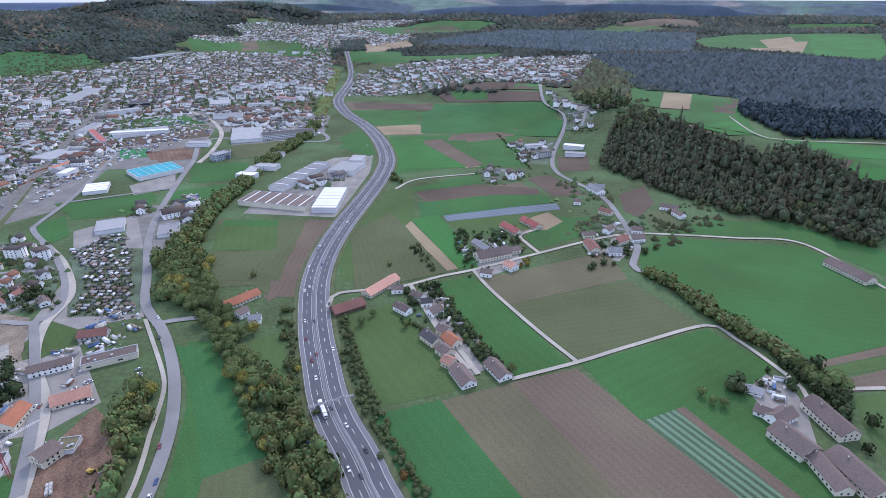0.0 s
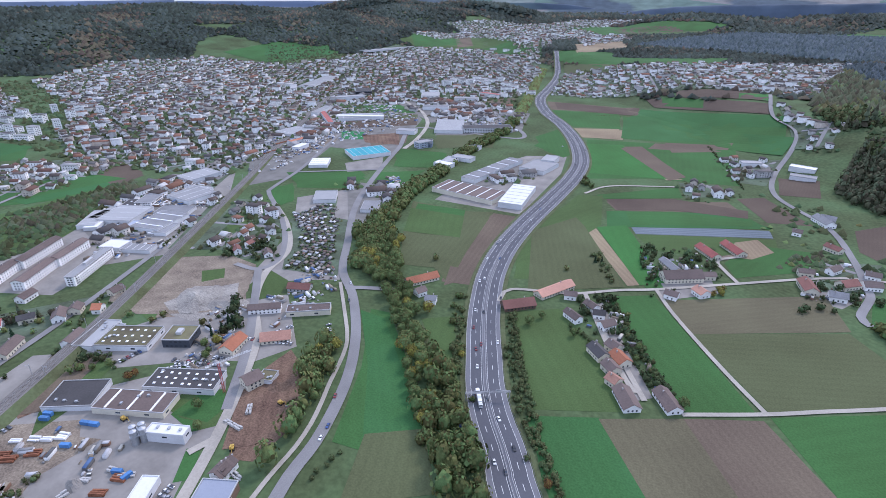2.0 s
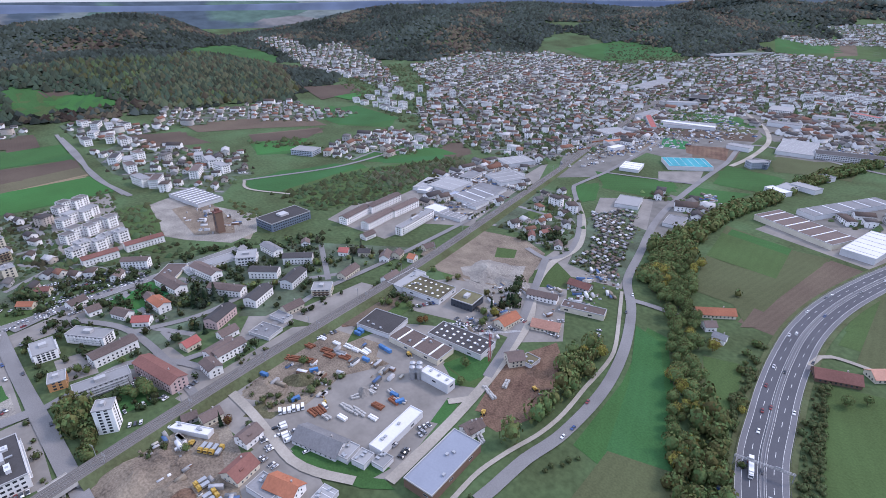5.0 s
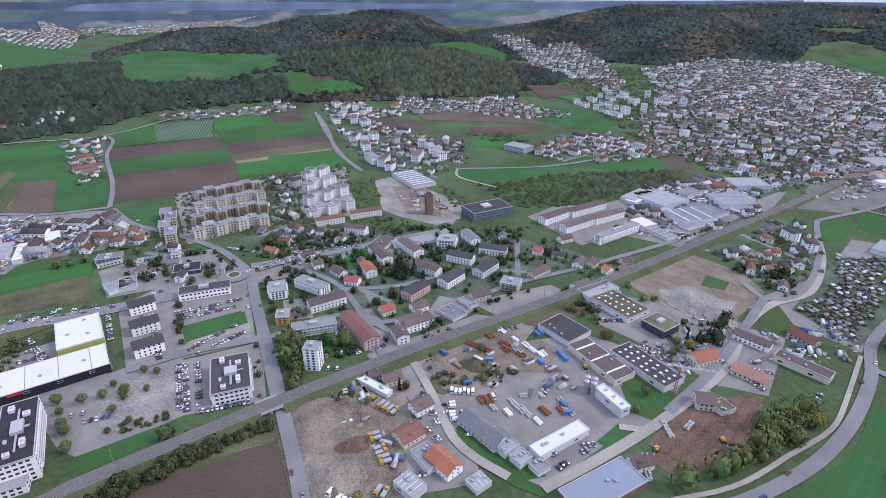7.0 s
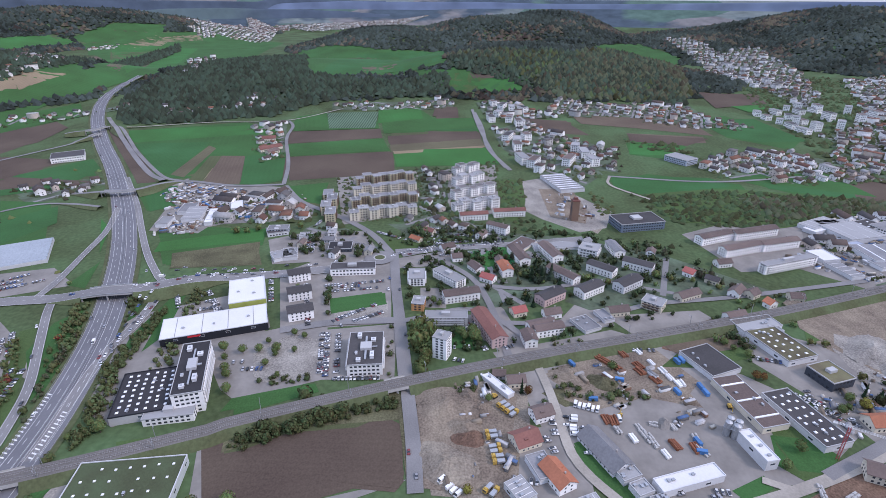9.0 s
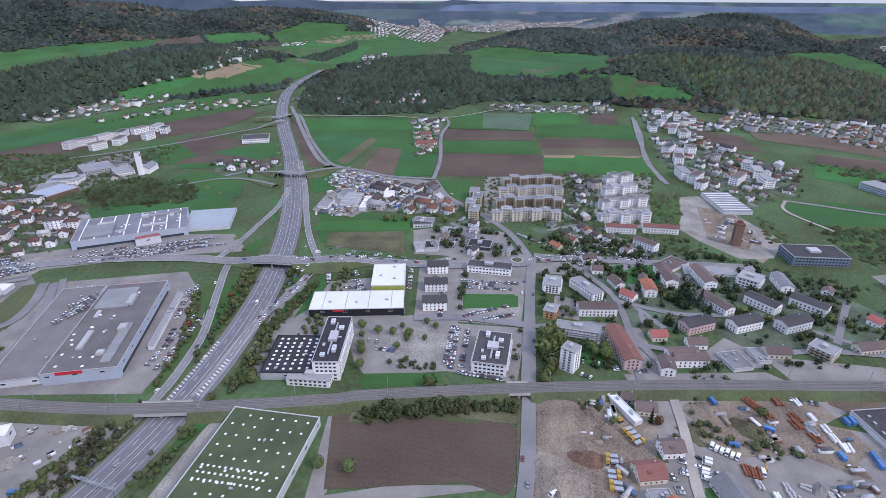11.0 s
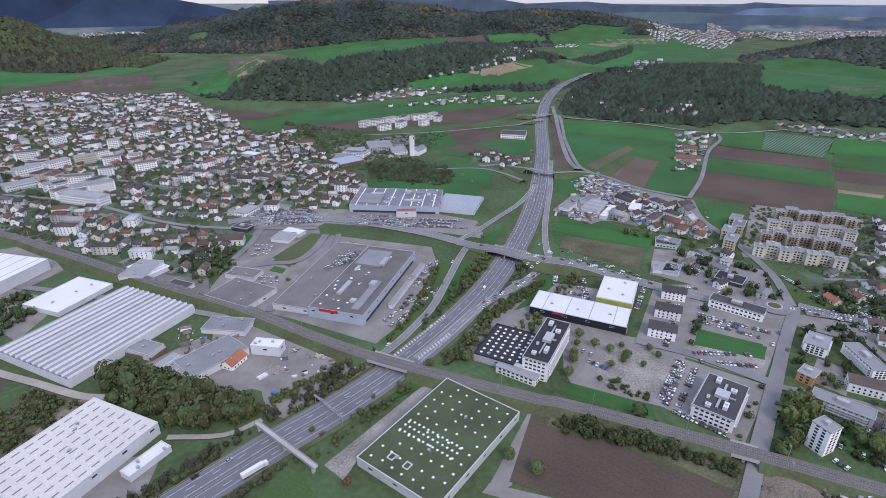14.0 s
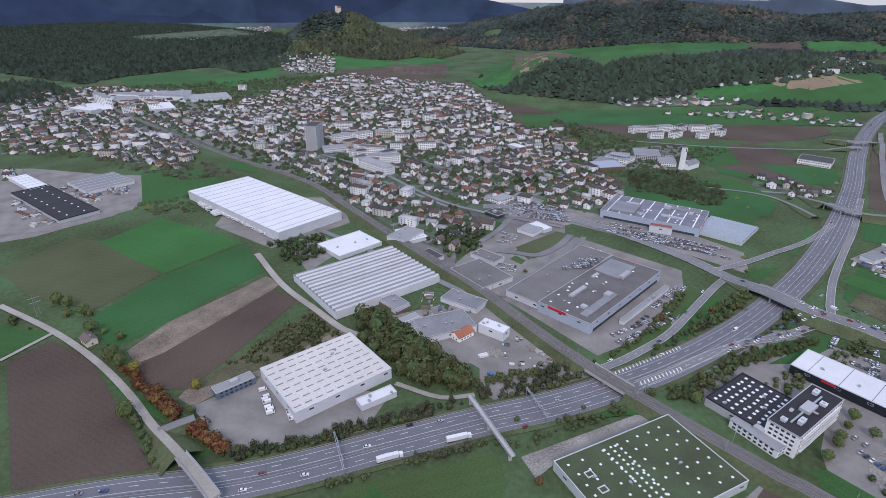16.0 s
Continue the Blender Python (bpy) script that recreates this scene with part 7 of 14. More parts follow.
field("grass", [(-2356.5, 514.8), (-2541.9, 746.2), (-2127.1, 791.9), (-1637.4, 494.6), (-1627.5, 383.5)], 6)
field("grass", [(-1662.0, 1867.4), (-1592.8, 2141.7), (-1270.3, 2156.1), (-1390.8, 1799.9)], 3)
field("grass", [(-377.2, 2204.5), (-150.5, 2147.3), (-129.5, 1926.6), (-324.3, 2027.9)], 166)
field("grass_dull", [(-1190.0, 2515.6), (-1028.5, 3428.2), (-531.2, 2677.1), (-930.9, 2474.5)], 80)
field("olive", [(-351.0, 149.2), (-372.9, 172.7), (-375.1, 207.3), (-352.3, 217.6), (-331.8, 200.4), (-333.7, 160.6)], 94)
field("grass", [(-254.3, 186.6), (-248.2, 205.2), (-232.8, 210.2), (-216.5, 192.1), (-230.7, 179.4)], 72)
field("grass_dull", [(-428.9, 425.9), (-466.5, 566.5), (-444.9, 558.9), (-408.0, 501.8), (-402.4, 442.2)], 105)
field("grass_dull", [(-228.5, 215.6), (-221.3, 230.8), (-218.7, 197.7), (-245.1, 187.8)], 94)
field("grass", [(-1001.1, -648.6), (-1075.3, -442.9), (-1009.3, -353.3), (-725.0, -261.7), (-728.3, -424.9)], 110)
field("olive", [(-745.3, -425.8), (-908.7, -460.2), (-890.4, -432.4), (-736.4, -395.1)], 12)
field("tan", [(-736.3, -392.0), (-847.7, -415.1), (-840.5, -393.3), (-718.6, -372.0)], 12)
field("soil", [(-718.5, -370.5), (-834.3, -392.5), (-850.4, -339.2), (-712.5, -296.8)], 11)
field("grass", [(-850.4, -337.5), (-864.9, -304.4), (-722.5, -261.0), (-712.4, -294.5)], 17)
field("soil", [(-1012.9, -334.0), (-1048.7, -168.5), (-979.7, -153.8), (-931.2, -315.1)], 102)
field("grass", [(-923.9, -312.9), (-975.6, -153.3), (-891.0, -127.9), (-851.4, -291.5)], 108)
field("soil", [(-844.9, -287.8), (-883.8, -122.4), (-765.9, -104.5), (-724.4, -250.1)], 103)
field("grass", [(-1095.7, -341.1), (-1187.7, -199.5), (-1053.2, -171.3), (-1016.9, -330.0)], 123)
field("grass", [(-1198.1, -192.5), (-1233.1, -106.3), (-1130.2, -61.6), (-1029.0, -80.7), (-1013.4, -156.3)], 23)
field("soil", [(-983.3, -139.1), (-1007.6, 20.9), (-932.3, 29.0), (-923.9, -131.9)], 99)
field("olive", [(-1017.3, -141.1), (-1049.3, 16.4), (-1012.1, 21.0), (-987.5, -139.6)], 101)
field("tan", [(-916.4, -131.0), (-924.5, 28.7), (-894.4, 34.4), (-859.6, -115.0)], 93)
field("grass", [(-846.4, -113.5), (-890.6, 37.1), (-819.5, 51.8), (-797.1, -108.0)], 106)
field("grass", [(-1440.0, -999.5), (-2079.8, -1262.1), (-2354.7, -1201.9), (-1572.2, -889.2), (-1280.9, -907.0)], 22)
field("soil_light", [(-2273.9, -1559.7), (-2500.9, -1364.9), (-2334.7, -1246.4), (-1526.1, -1052.3)], 139)
field("grass", [(-2635.3, -1785.7), (-2904.8, -1565.8), (-2968.8, -1385.7), (-2569.2, -1329.2), (-2320.3, -1589.5)], 141)
field("grass", [(-1531.0, -499.1), (-2204.1, -263.9), (-1573.1, -50.3), (-1522.3, -246.2), (-1446.2, -432.3)], 161)
field("grass", [(-1547.9, -49.8), (-1497.8, 56.0), (-1388.2, 150.6), (-1344.8, 63.6), (-1447.0, -33.4)], 41)
field("soil", [(-1510.5, -3.8), (-1511.5, 79.2), (-1458.5, 83.8), (-1453.9, 10.4)], 91)
field("soil", [(-971.3, -655.4), (-982.0, -646.4), (-709.9, -429.6), (-700.1, -457.6)], 39)
field("grass", [(-663.1, -435.7), (-694.9, -397.6), (-615.2, -352.5), (-597.9, -387.0)], 29)
field("olive", [(-700.3, -237.9), (-707.0, -187.4), (-611.4, -174.2), (-628.1, -208.5)], 8)
field("grass", [(-554.7, -352.1), (-550.8, -221.8), (-507.9, -212.4), (-456.8, -289.8)], 88)
field("scrub", [(-450.5, -284.0), (-472.2, -287.1), (-494.7, -276.8), (-502.7, -253.6), (-502.1, -215.6), (-462.6, -197.3)], 155)
field("gravel", [(-485.9, -285.9), (-499.9, -249.8), (-508.7, -217.8), (-500.7, -214.1), (-490.0, -248.6), (-476.1, -278.8)], 111)
field("yard", [(-521.3, -210.9), (-546.5, -171.8), (-549.2, -112.6), (-484.8, -80.6), (-464.0, -187.5)], 93)
field("yard", [(-539.7, -352.6), (-601.4, -366.8), (-606.0, -319.6), (-594.7, -284.0), (-535.0, -294.6)], 13)
field("soil", [(-208.6, -128.9), (-227.2, -128.3), (-259.5, -47.8), (-253.0, -36.1), (-210.1, -30.2), (-203.1, -34.1)], 112)
field("scrub", [(-239.0, -142.1), (-274.8, -49.5), (-258.9, -37.3), (-260.0, -47.8), (-227.6, -128.5)], 111)
field("grass", [(-269.1, -147.5), (-289.1, -99.4), (-280.6, -94.5), (-256.3, -142.8)], 113)
field("gravel", [(-323.2, -146.3), (-341.0, -111.4), (-293.2, -102.9), (-288.4, -135.8)], 10)
field("gravel", [(-384.8, -107.9), (-400.3, -64.5), (-365.5, -60.5), (-360.0, -102.8)], 110)
field("grass", [(-398.3, -110.6), (-413.9, -69.0), (-396.7, -66.0), (-383.1, -107.5)], 111)
field("grass", [(-496.0, 11.5), (-503.3, 51.6), (-466.1, 50.3), (-458.6, 13.1)], 100)
field("soil", [(-1158.9, 127.4), (-1135.3, 202.8), (-1021.1, 233.1), (-1039.4, 137.0)], 15)
field("olive", [(273.8, -562.7), (231.0, -634.2), (154.3, -581.4), (126.1, -509.8), (168.6, -456.7), (229.6, -499.2)], 145)
field("lush", [(200.5, -609.7), (148.7, -669.4), (52.8, -566.8), (122.5, -512.4)], 133)
field("meadow", [(166.2, -446.8), (122.2, -509.9), (49.8, -561.3), (32.4, -489.7), (126.1, -401.1), (143.3, -390.8)], 35)
field("grass", [(199.4, -834.0), (170.1, -890.0), (83.3, -800.6), (147.3, -726.0), (188.8, -755.9)], 134)
field("soil", [(120.0, -368.2), (25.0, -452.9), (1.6, -427.2), (57.6, -351.2), (81.2, -325.8), (107.4, -333.5)], 42)
field("dirt", [(128.8, -385.1), (104.7, -419.8), (49.5, -462.3), (29.8, -479.3), (14.8, -463.3), (25.0, -449.7), (102.3, -375.1), (119.6, -366.0)], 38)
field("dirt", [(85.5, -318.2), (81.2, -325.8), (56.4, -329.5), (30.2, -339.6), (-26.2, -372.6), (-33.8, -362.1), (26.4, -328.4), (62.6, -314.3), (75.7, -306.8)], 9)
field("scrub", [(57.4, -347.6), (-11.4, -408.6), (-27.9, -368.0), (9.9, -351.5)], 42)
field("scrub", [(81.2, -325.8), (-11.4, -408.6), (-25.7, -368.6), (34.0, -334.0), (73.9, -323.6)], 42)
field("soil", [(207.9, -392.0), (187.2, -417.5), (149.2, -376.8), (91.8, -259.7), (110.3, -256.2), (160.7, -264.2)], 133)
field("grass", [(234.3, -453.5), (190.3, -428.0), (215.4, -401.2)], 150)
field("grass_dull", [(-15.0, -215.9), (-98.5, -214.5), (-95.6, -195.1), (-89.6, -184.6), (-3.8, -210.1)], 179)
field("grass", [(85.8, -284.0), (73.6, -287.8), (54.1, -262.9), (73.6, -259.8)], 128)
field("grass", [(128.4, -339.7), (97.8, -300.0), (88.0, -299.8), (120.6, -343.5)], 128)
field("grass", [(458.6, -1972.0), (269.8, -2124.2), (97.6, -1972.3), (163.6, -1680.8), (396.7, -1776.2)], 39)
field("grass", [(198.8, -1929.1), (-15.5, -2208.4), (10.2, -1751.1), (133.2, -1672.5)], 87)
field("soil", [(-226.5, -2043.5), (-439.8, -2074.7), (-395.2, -1701.8), (-217.5, -1817.5)], 83)
field("grass", [(-480.3, -2262.3), (-781.7, -2540.8), (-639.9, -2007.2), (-442.2, -1901.1)], 75)
field("grass", [(-679.6, -1869.5), (-967.8, -2243.4), (-699.5, -1388.1), (-600.6, -1464.6)], 73)
field("tan", [(-873.7, -2022.4), (-735.3, -1428.8), (-719.2, -1359.9), (-644.8, -1412.2)], 77)
field("grass", [(-1133.0, -2433.3), (-1560.0, -2311.9), (-1990.7, -2123.7), (-1292.0, -1371.4), (-1330.4, -2167.4)], 156)
field("grass", [(-1082.7, -1123.5), (-1146.3, -1101.6), (-1100.0, -1039.2), (-987.3, -1084.4)], 53)
field("tan", [(-1145.4, -1120.0), (-1293.8, -1080.1), (-1381.4, -1012.5), (-1189.2, -1040.2)], 165)
field("grass", [(-1116.1, -1048.3), (-1422.7, -988.9), (-1321.6, -904.0), (-1134.3, -982.3)], 169)
field("grass", [(-565.1, -1162.0), (-896.9, -1069.0), (-1207.8, -930.0), (-1079.4, -927.2), (-814.5, -1000.7)], 164)
field("soil", [(-591.8, -1053.1), (-867.1, -983.6), (-800.5, -817.1), (-787.4, -854.6), (-539.4, -939.5)], 166)
field("grass", [(-511.3, -1075.8), (-593.3, -1089.9), (-533.9, -988.3), (-479.5, -992.8)], 60)
field("soil", [(-865.4, -972.6), (-1044.6, -893.7), (-964.6, -768.0), (-818.1, -767.0)], 156)
field("grass", [(-691.0, -773.8), (-767.0, -768.8), (-716.6, -662.5), (-637.5, -678.4)], 65)
field("soil", [(-769.0, -768.3), (-824.7, -760.8), (-760.1, -633.5), (-701.0, -640.8)], 63)
field("grass", [(-442.7, -610.0), (-625.4, -611.2), (-619.9, -522.6), (-512.2, -452.1), (-449.6, -544.9)], 0)
field("olive", [(-218.6, -465.4), (-284.3, -497.5), (-290.8, -474.5), (-229.8, -448.1)], 26)
field("grass", [(-25.5, -213.9), (-27.0, -208.5), (-32.4, -201.6), (-18.1, -205.9)], 128)
field("soil", [(-388.5, -638.4), (-447.9, -676.6), (-461.0, -630.7), (-391.3, -584.0)], 33)
field("grass_dull", [(-419.0, -851.0), (-515.2, -823.7), (-454.4, -737.4), (-400.9, -769.7)], 55)
field("grass", [(-508.5, -325.0), (-545.3, -230.8), (-506.4, -227.3), (-458.9, -294.4)], 111)
field("grass", [(-413.6, -360.3), (-461.5, -359.1), (-408.7, -339.7)], 20)
field("grass", [(-264.5, -277.3), (-348.6, -309.5), (-360.3, -298.0), (-284.3, -270.4)], 21)
field("grass", [(-339.4, -256.7), (-405.3, -253.8), (-359.2, -237.2), (-311.7, -249.8)], 177)
field("grass", [(-121.5, -232.9), (-201.5, -217.4), (-199.2, -226.4), (-115.3, -232.4)], 169)
field("grass", [(-258.7, -152.7), (-271.6, -150.0), (-289.0, -103.2), (-277.8, -99.5)], 110)
field("tan", [(107.2, 603.0), (130.9, 619.9), (142.7, 589.4), (118.8, 563.6), (99.2, 563.1)], 111)
field("grass_dull", [(-259.2, 189.4), (-263.5, 207.7), (-236.1, 218.8), (-223.6, 202.1), (-224.3, 188.9), (-245.2, 186.4)], 22)
field("grass", [(-242.5, 67.2), (-246.6, 76.8), (-228.1, 85.8), (-207.1, 99.0), (-195.6, 107.4), (-195.6, 95.3), (-216.4, 73.1)], 26)
field("grass", [(-212.2, 145.9), (-223.4, 167.9), (-214.9, 169.5), (-204.1, 151.6)], 117)
field("grass", [(-401.5, -115.8), (-415.1, -72.4), (-394.8, -64.8), (-377.1, -109.3)], 107)
field("grass", [(-224.5, -559.2), (-237.8, -539.9), (-209.6, -513.8), (-197.1, -531.8)], 43)
field("grass_dull", [(-218.3, -464.8), (-286.0, -494.6), (-298.6, -486.3), (-290.0, -474.1), (-230.5, -443.3)], 24)
field("grass_dull", [(-206.6, -449.6), (-215.5, -455.4), (-221.0, -441.7), (-213.0, -435.0)], 112)
field("gravel", [(-288.7, -529.4), (-316.0, -560.7), (-337.0, -542.4), (-328.1, -519.5), (-305.5, -513.1)], 49)
field("grass", [(-203.2, -544.4), (-221.2, -564.0), (-234.2, -533.4), (-209.6, -503.4)], 113)
field("grass_dull", [(-339.9, -346.6), (-346.2, -337.4), (-242.4, -278.3), (-208.5, -272.9), (-208.3, -281.8), (-240.2, -288.6)], 30)
field("grass", [(-314.1, -322.1), (-352.6, -328.2), (-375.1, -317.8), (-299.8, -288.2), (-262.0, -278.9)], 9)
field("grass", [(-317.9, -236.9), (-417.3, -256.7), (-416.7, -246.4), (-339.3, -231.1)], 11)
field("grass", [(-347.0, -274.6), (-395.8, -276.6), (-365.0, -268.2)], 2)
field("soil", [(-239.0, -155.6), (-276.8, -47.7), (-215.0, -30.2), (-176.0, -126.6)], 109)
field("grass_dull", [(-391.9, 298.5), (-399.7, 337.2), (-374.0, 332.5), (-361.0, 294.3)], 101)
field("gravel", [(-367.4, 288.6), (-355.1, 307.4), (-330.5, 318.2), (-311.0, 313.6), (-302.1, 289.0), (-322.3, 276.5), (-345.3, 277.3)], 24)
field("grass_dull", [(-381.8, 274.8), (-389.9, 299.8), (-363.0, 288.3), (-351.8, 262.5)], 157)
field("grass", [(-908.1, 2612.2), (-609.4, 2803.6), (-468.5, 2623.3), (-480.5, 2286.2)], 33)
field("tan", [(-344.0, 2463.1), (-162.3, 2665.2), (-96.5, 2325.3), (-274.1, 2097.8)], 101)
field("grass", [(-304.3, 2010.3), (-43.4, 1979.6), (236.7, 2030.5), (182.9, 1882.1), (-146.3, 1784.4)], 10)
field("grass", [(-848.9, 3029.4), (-669.9, 3319.7), (-478.2, 2714.4), (-636.9, 2612.5)], 108)
field("grass", [(-499.1, 4.6), (-509.6, 41.5), (-472.1, 49.2), (-464.1, 10.6)], 106)
field("grass", [(-364.0, -8.5), (-362.3, 13.7), (-332.6, 15.2), (-334.3, -9.2)], 3)
field("olive", [(-225.0, -136.0), (-245.4, -138.9), (-260.1, -101.2), (-269.6, -68.9), (-279.3, -41.6), (-269.3, -35.5), (-247.8, -65.5), (-235.9, -101.5)], 111)
field("grass_dull", [(-230.8, -203.2), (-246.2, -148.7), (-239.4, -143.0), (-218.4, -194.8)], 106)
field("grass", [(-2248.1, -842.7), (-2417.5, -627.5), (-2238.6, -287.3), (-1593.4, -82.8), (-1569.1, -206.2), (-1425.8, -409.4), (-1451.5, -511.6)], 62)
field("grass", [(-2751.7, -1743.6), (-2880.4, -1670.6), (-3198.9, -1456.8), (-3155.1, -1246.5), (-2316.2, -1057.9), (-1655.6, -987.6), (-1487.9, -971.0)], 146)
field("soil_light", [(-2378.5, -1487.7), (-2680.7, -1429.6), (-2602.8, -1251.8), (-2146.7, -1274.7)], 169)
field("tan", [(-2869.6, -1593.5), (-3081.8, -1462.2), (-2965.0, -1386.9), (-2777.3, -1524.8)], 148)
field("grass", [(-1473.9, -598.1), (-2278.5, -754.3), (-2288.5, -573.8), (-2263.5, -419.0), (-2277.7, -129.0), (-1606.7, -74.2), (-1542.8, -276.9), (-1433.8, -469.8)], 11)
field("grass", [(-1557.5, -143.5), (-1492.9, -50.6), (-1400.6, 45.4), (-1367.2, -25.6), (-1416.5, -110.3)], 46)
field("soil", [(-1488.6, 6.6), (-1503.8, 71.0), (-1445.1, 73.9), (-1443.1, 21.3)], 103)
field("grass", [(-1437.3, 84.6), (-1499.9, 211.1), (-1399.9, 209.2), (-1385.2, 106.6)], 116)
field("grass", [(-669.3, -1747.8), (-937.2, -2227.3), (-1350.6, -2381.1), (-1750.4, -2169.6), (-1957.0, -2099.4), (-1338.5, -1337.2), (-1072.7, -1339.1), (-866.0, -1417.0), (-610.0, -1340.5), (-558.8, -1482.7)], 61)
field("soil", [(-664.8, -1452.3), (-764.9, -1411.6), (-822.8, -1394.2), (-683.0, -1350.8)], 158)
field("grass_dull", [(-950.9, -1551.6), (-1471.0, -2185.4), (-1126.7, -1401.3), (-1108.0, -1332.9), (-987.0, -1400.0)], 66)
field("tan", [(-1178.8, -1102.0), (-1362.4, -1064.7), (-1321.3, -1013.6), (-1196.5, -1036.9)], 169)
field("grass", [(-1002.3, -1158.0), (-1149.8, -1117.2), (-1495.8, -1054.6), (-1379.6, -934.1), (-1153.9, -1002.3), (-1005.2, -1062.4)], 170)
field("grass", [(-633.0, -1147.0), (-829.7, -1064.4), (-1218.5, -881.6), (-1146.1, -830.2), (-907.4, -965.0), (-723.2, -936.0), (-608.3, -1097.2)], 155)
field("grass", [(-2673.0, -1879.2), (-2964.1, -1834.8), (-3126.3, -1653.6), (-2648.7, -1500.1), (-2125.8, -1376.5)], 171)
field("tan", [(-2643.6, -1637.6), (-2923.2, -1618.8), (-2863.1, -1512.7), (-2468.6, -1430.3)], 176)
field("grass", [(-2481.4, -1309.8), (-3130.8, -1283.7), (-3058.4, -988.0), (-2380.2, -891.4), (-2038.9, -998.9)], 178)
field("grass", [(1151.9, 2625.8), (1493.9, 2954.6), (1986.8, 3048.7), (2334.5, 3043.7), (1382.3, 1768.6), (1229.1, 1854.8), (1154.1, 2057.2)], 12)
field("tan", [(1234.4, 2427.2), (1684.7, 2787.6), (1297.7, 2059.1), (1096.1, 1949.8)], 62)
field("grass", [(-867.9, 3154.5), (-547.6, 3977.4), (-74.3, 3468.9), (313.6, 3312.4), (52.9, 3040.2), (-405.7, 2921.2), (-609.4, 2803.6)], 69)
field("soil", [(-278.5, 3489.8), (57.2, 3308.2), (118.0, 3206.6), (-187.5, 3094.7)], 152)
field("grass", [(465.8, 3026.7), (1009.1, 3495.8), (1306.9, 3381.9), (970.9, 2944.3), (557.9, 2615.5)], 41)
field("olive", [(-118.1, 164.3), (-123.1, 194.2), (-126.4, 216.3), (-109.3, 229.8), (-82.7, 196.1)], 99)
field("grass_dull", [(-247.8, 196.7), (-241.1, 209.7), (-227.3, 206.6), (-216.5, 192.1), (-227.8, 181.9)], 63)
field("grass_dull", [(-318.4, 142.3), (-352.1, 176.7), (-357.7, 212.8), (-332.0, 211.7), (-318.3, 170.5)], 134)
field("grass", [(-1003.0, -637.2), (-1054.8, -427.0), (-844.2, -346.2), (-739.3, -405.8), (-717.5, -427.3)], 21)












# fields seen near and far
field("grass", [(-205.7, 1267.4), (-55.0, 1262.8), (-55.8, 1134.6), (-165.1, 1111.8)], 105)
field("meadow", [(-16.7, 1335.9), (234.9, 1127.8), (226.8, 1080.5), (117.6, 1158.0), (109.9, 1070.4), (-40.9, 1047.2), (-46.8, 1215.1)], 140)
field("soil", [(110.6, 1311.3), (213.7, 1213.3), (206.0, 1161.9), (106.7, 1255.5)], 136)
field("grass", [(25.2, 1387.8), (106.7, 1311.7), (104.7, 1263.7), (24.4, 1335.8)], 137)
field("soil", [(54.1, 1411.0), (171.5, 1324.9), (168.1, 1273.0), (52.8, 1371.0)], 140)
field("lush", [(174.1, 1324.6), (231.7, 1323.9), (218.1, 1241.0), (168.1, 1273.0)], 81)
field("lush", [(-95.8, 983.3), (-33.8, 995.4), (42.2, 814.9), (-71.5, 804.8)], 113)
field("soil_light", [(-33.4, 983.4), (-2.2, 996.0), (65.2, 829.4), (42.2, 814.9)], 114)
field("grass", [(-2.2, 996.0), (148.4, 1021.3), (134.0, 829.2), (66.4, 821.3)], 86)
field("soil_light", [(19.3, 1027.8), (112.3, 1037.9), (102.8, 994.7), (8.2, 984.0)], 6)
field("meadow", [(-30.5, 651.3), (109.7, 695.4), (152.3, 658.6), (-25.0, 599.5)], 18)
field("soil", [(190.3, 875.6), (240.7, 871.4), (227.7, 796.1), (178.6, 792.1)], 82)
field("grass_dull", [(-117.8, 588.3), (-40.7, 710.8), (-32.0, 603.2), (-79.5, 477.4), (-99.9, 465.4)], 58)
field("grass", [(-31.6, 595.2), (5.2, 572.0), (36.5, 470.6), (21.9, 463.5)], 112)
field("soil", [(489.7, 692.3), (525.5, 670.7), (508.3, 653.6), (477.3, 681.4)], 149)
field("lush", [(508.3, 653.6), (542.0, 636.5), (520.2, 602.5), (489.4, 642.9)], 127)
field("lush", [(490.2, 908.2), (474.4, 806.9), (436.3, 814.5), (409.3, 872.8)], 81)
field("soil_light", [(385.4, 944.4), (409.3, 872.8), (424.3, 825.3), (391.0, 859.2)], 94)
field("lush", [(487.8, 770.6), (613.5, 733.2), (565.6, 668.9), (491.9, 695.7)], 163)
field("grass", [(1110.1, 2557.5), (1477.9, 2706.8), (1227.8, 2154.7), (993.3, 2202.4)], 66)
field("tan", [(1358.0, 2370.6), (1588.0, 2497.9), (1246.8, 1975.4), (1166.2, 2060.9)], 57)
field("lush", [(1871.1, 2957.9), (1980.3, 2569.4), (1396.1, 1787.4), (1234.4, 1893.1)], 59)
field("grass", [(2369.3, 4022.0), (3041.5, 4143.5), (2731.3, 3576.3), (2019.9, 3359.5)], 62)
field("soil_light", [(1078.4, 3505.9), (1567.7, 3623.4), (1514.8, 3406.4), (1089.6, 3422.7)], 14)
field("meadow", [(-1585.1, 2045.8), (-1541.2, 2163.1), (-1435.5, 2158.2), (-1379.8, 2208.4), (-1289.1, 2109.3), (-1366.7, 1889.5), (-1492.5, 1910.1)], 71)
field("grass", [(-1203.6, 2726.1), (-1159.6, 3285.4), (-926.0, 2748.2), (-1052.2, 2434.3)], 114)
field("soil_light", [(-1072.1, 3023.6), (-1049.5, 3229.8), (-872.8, 2748.8), (-909.0, 2614.5)], 110)
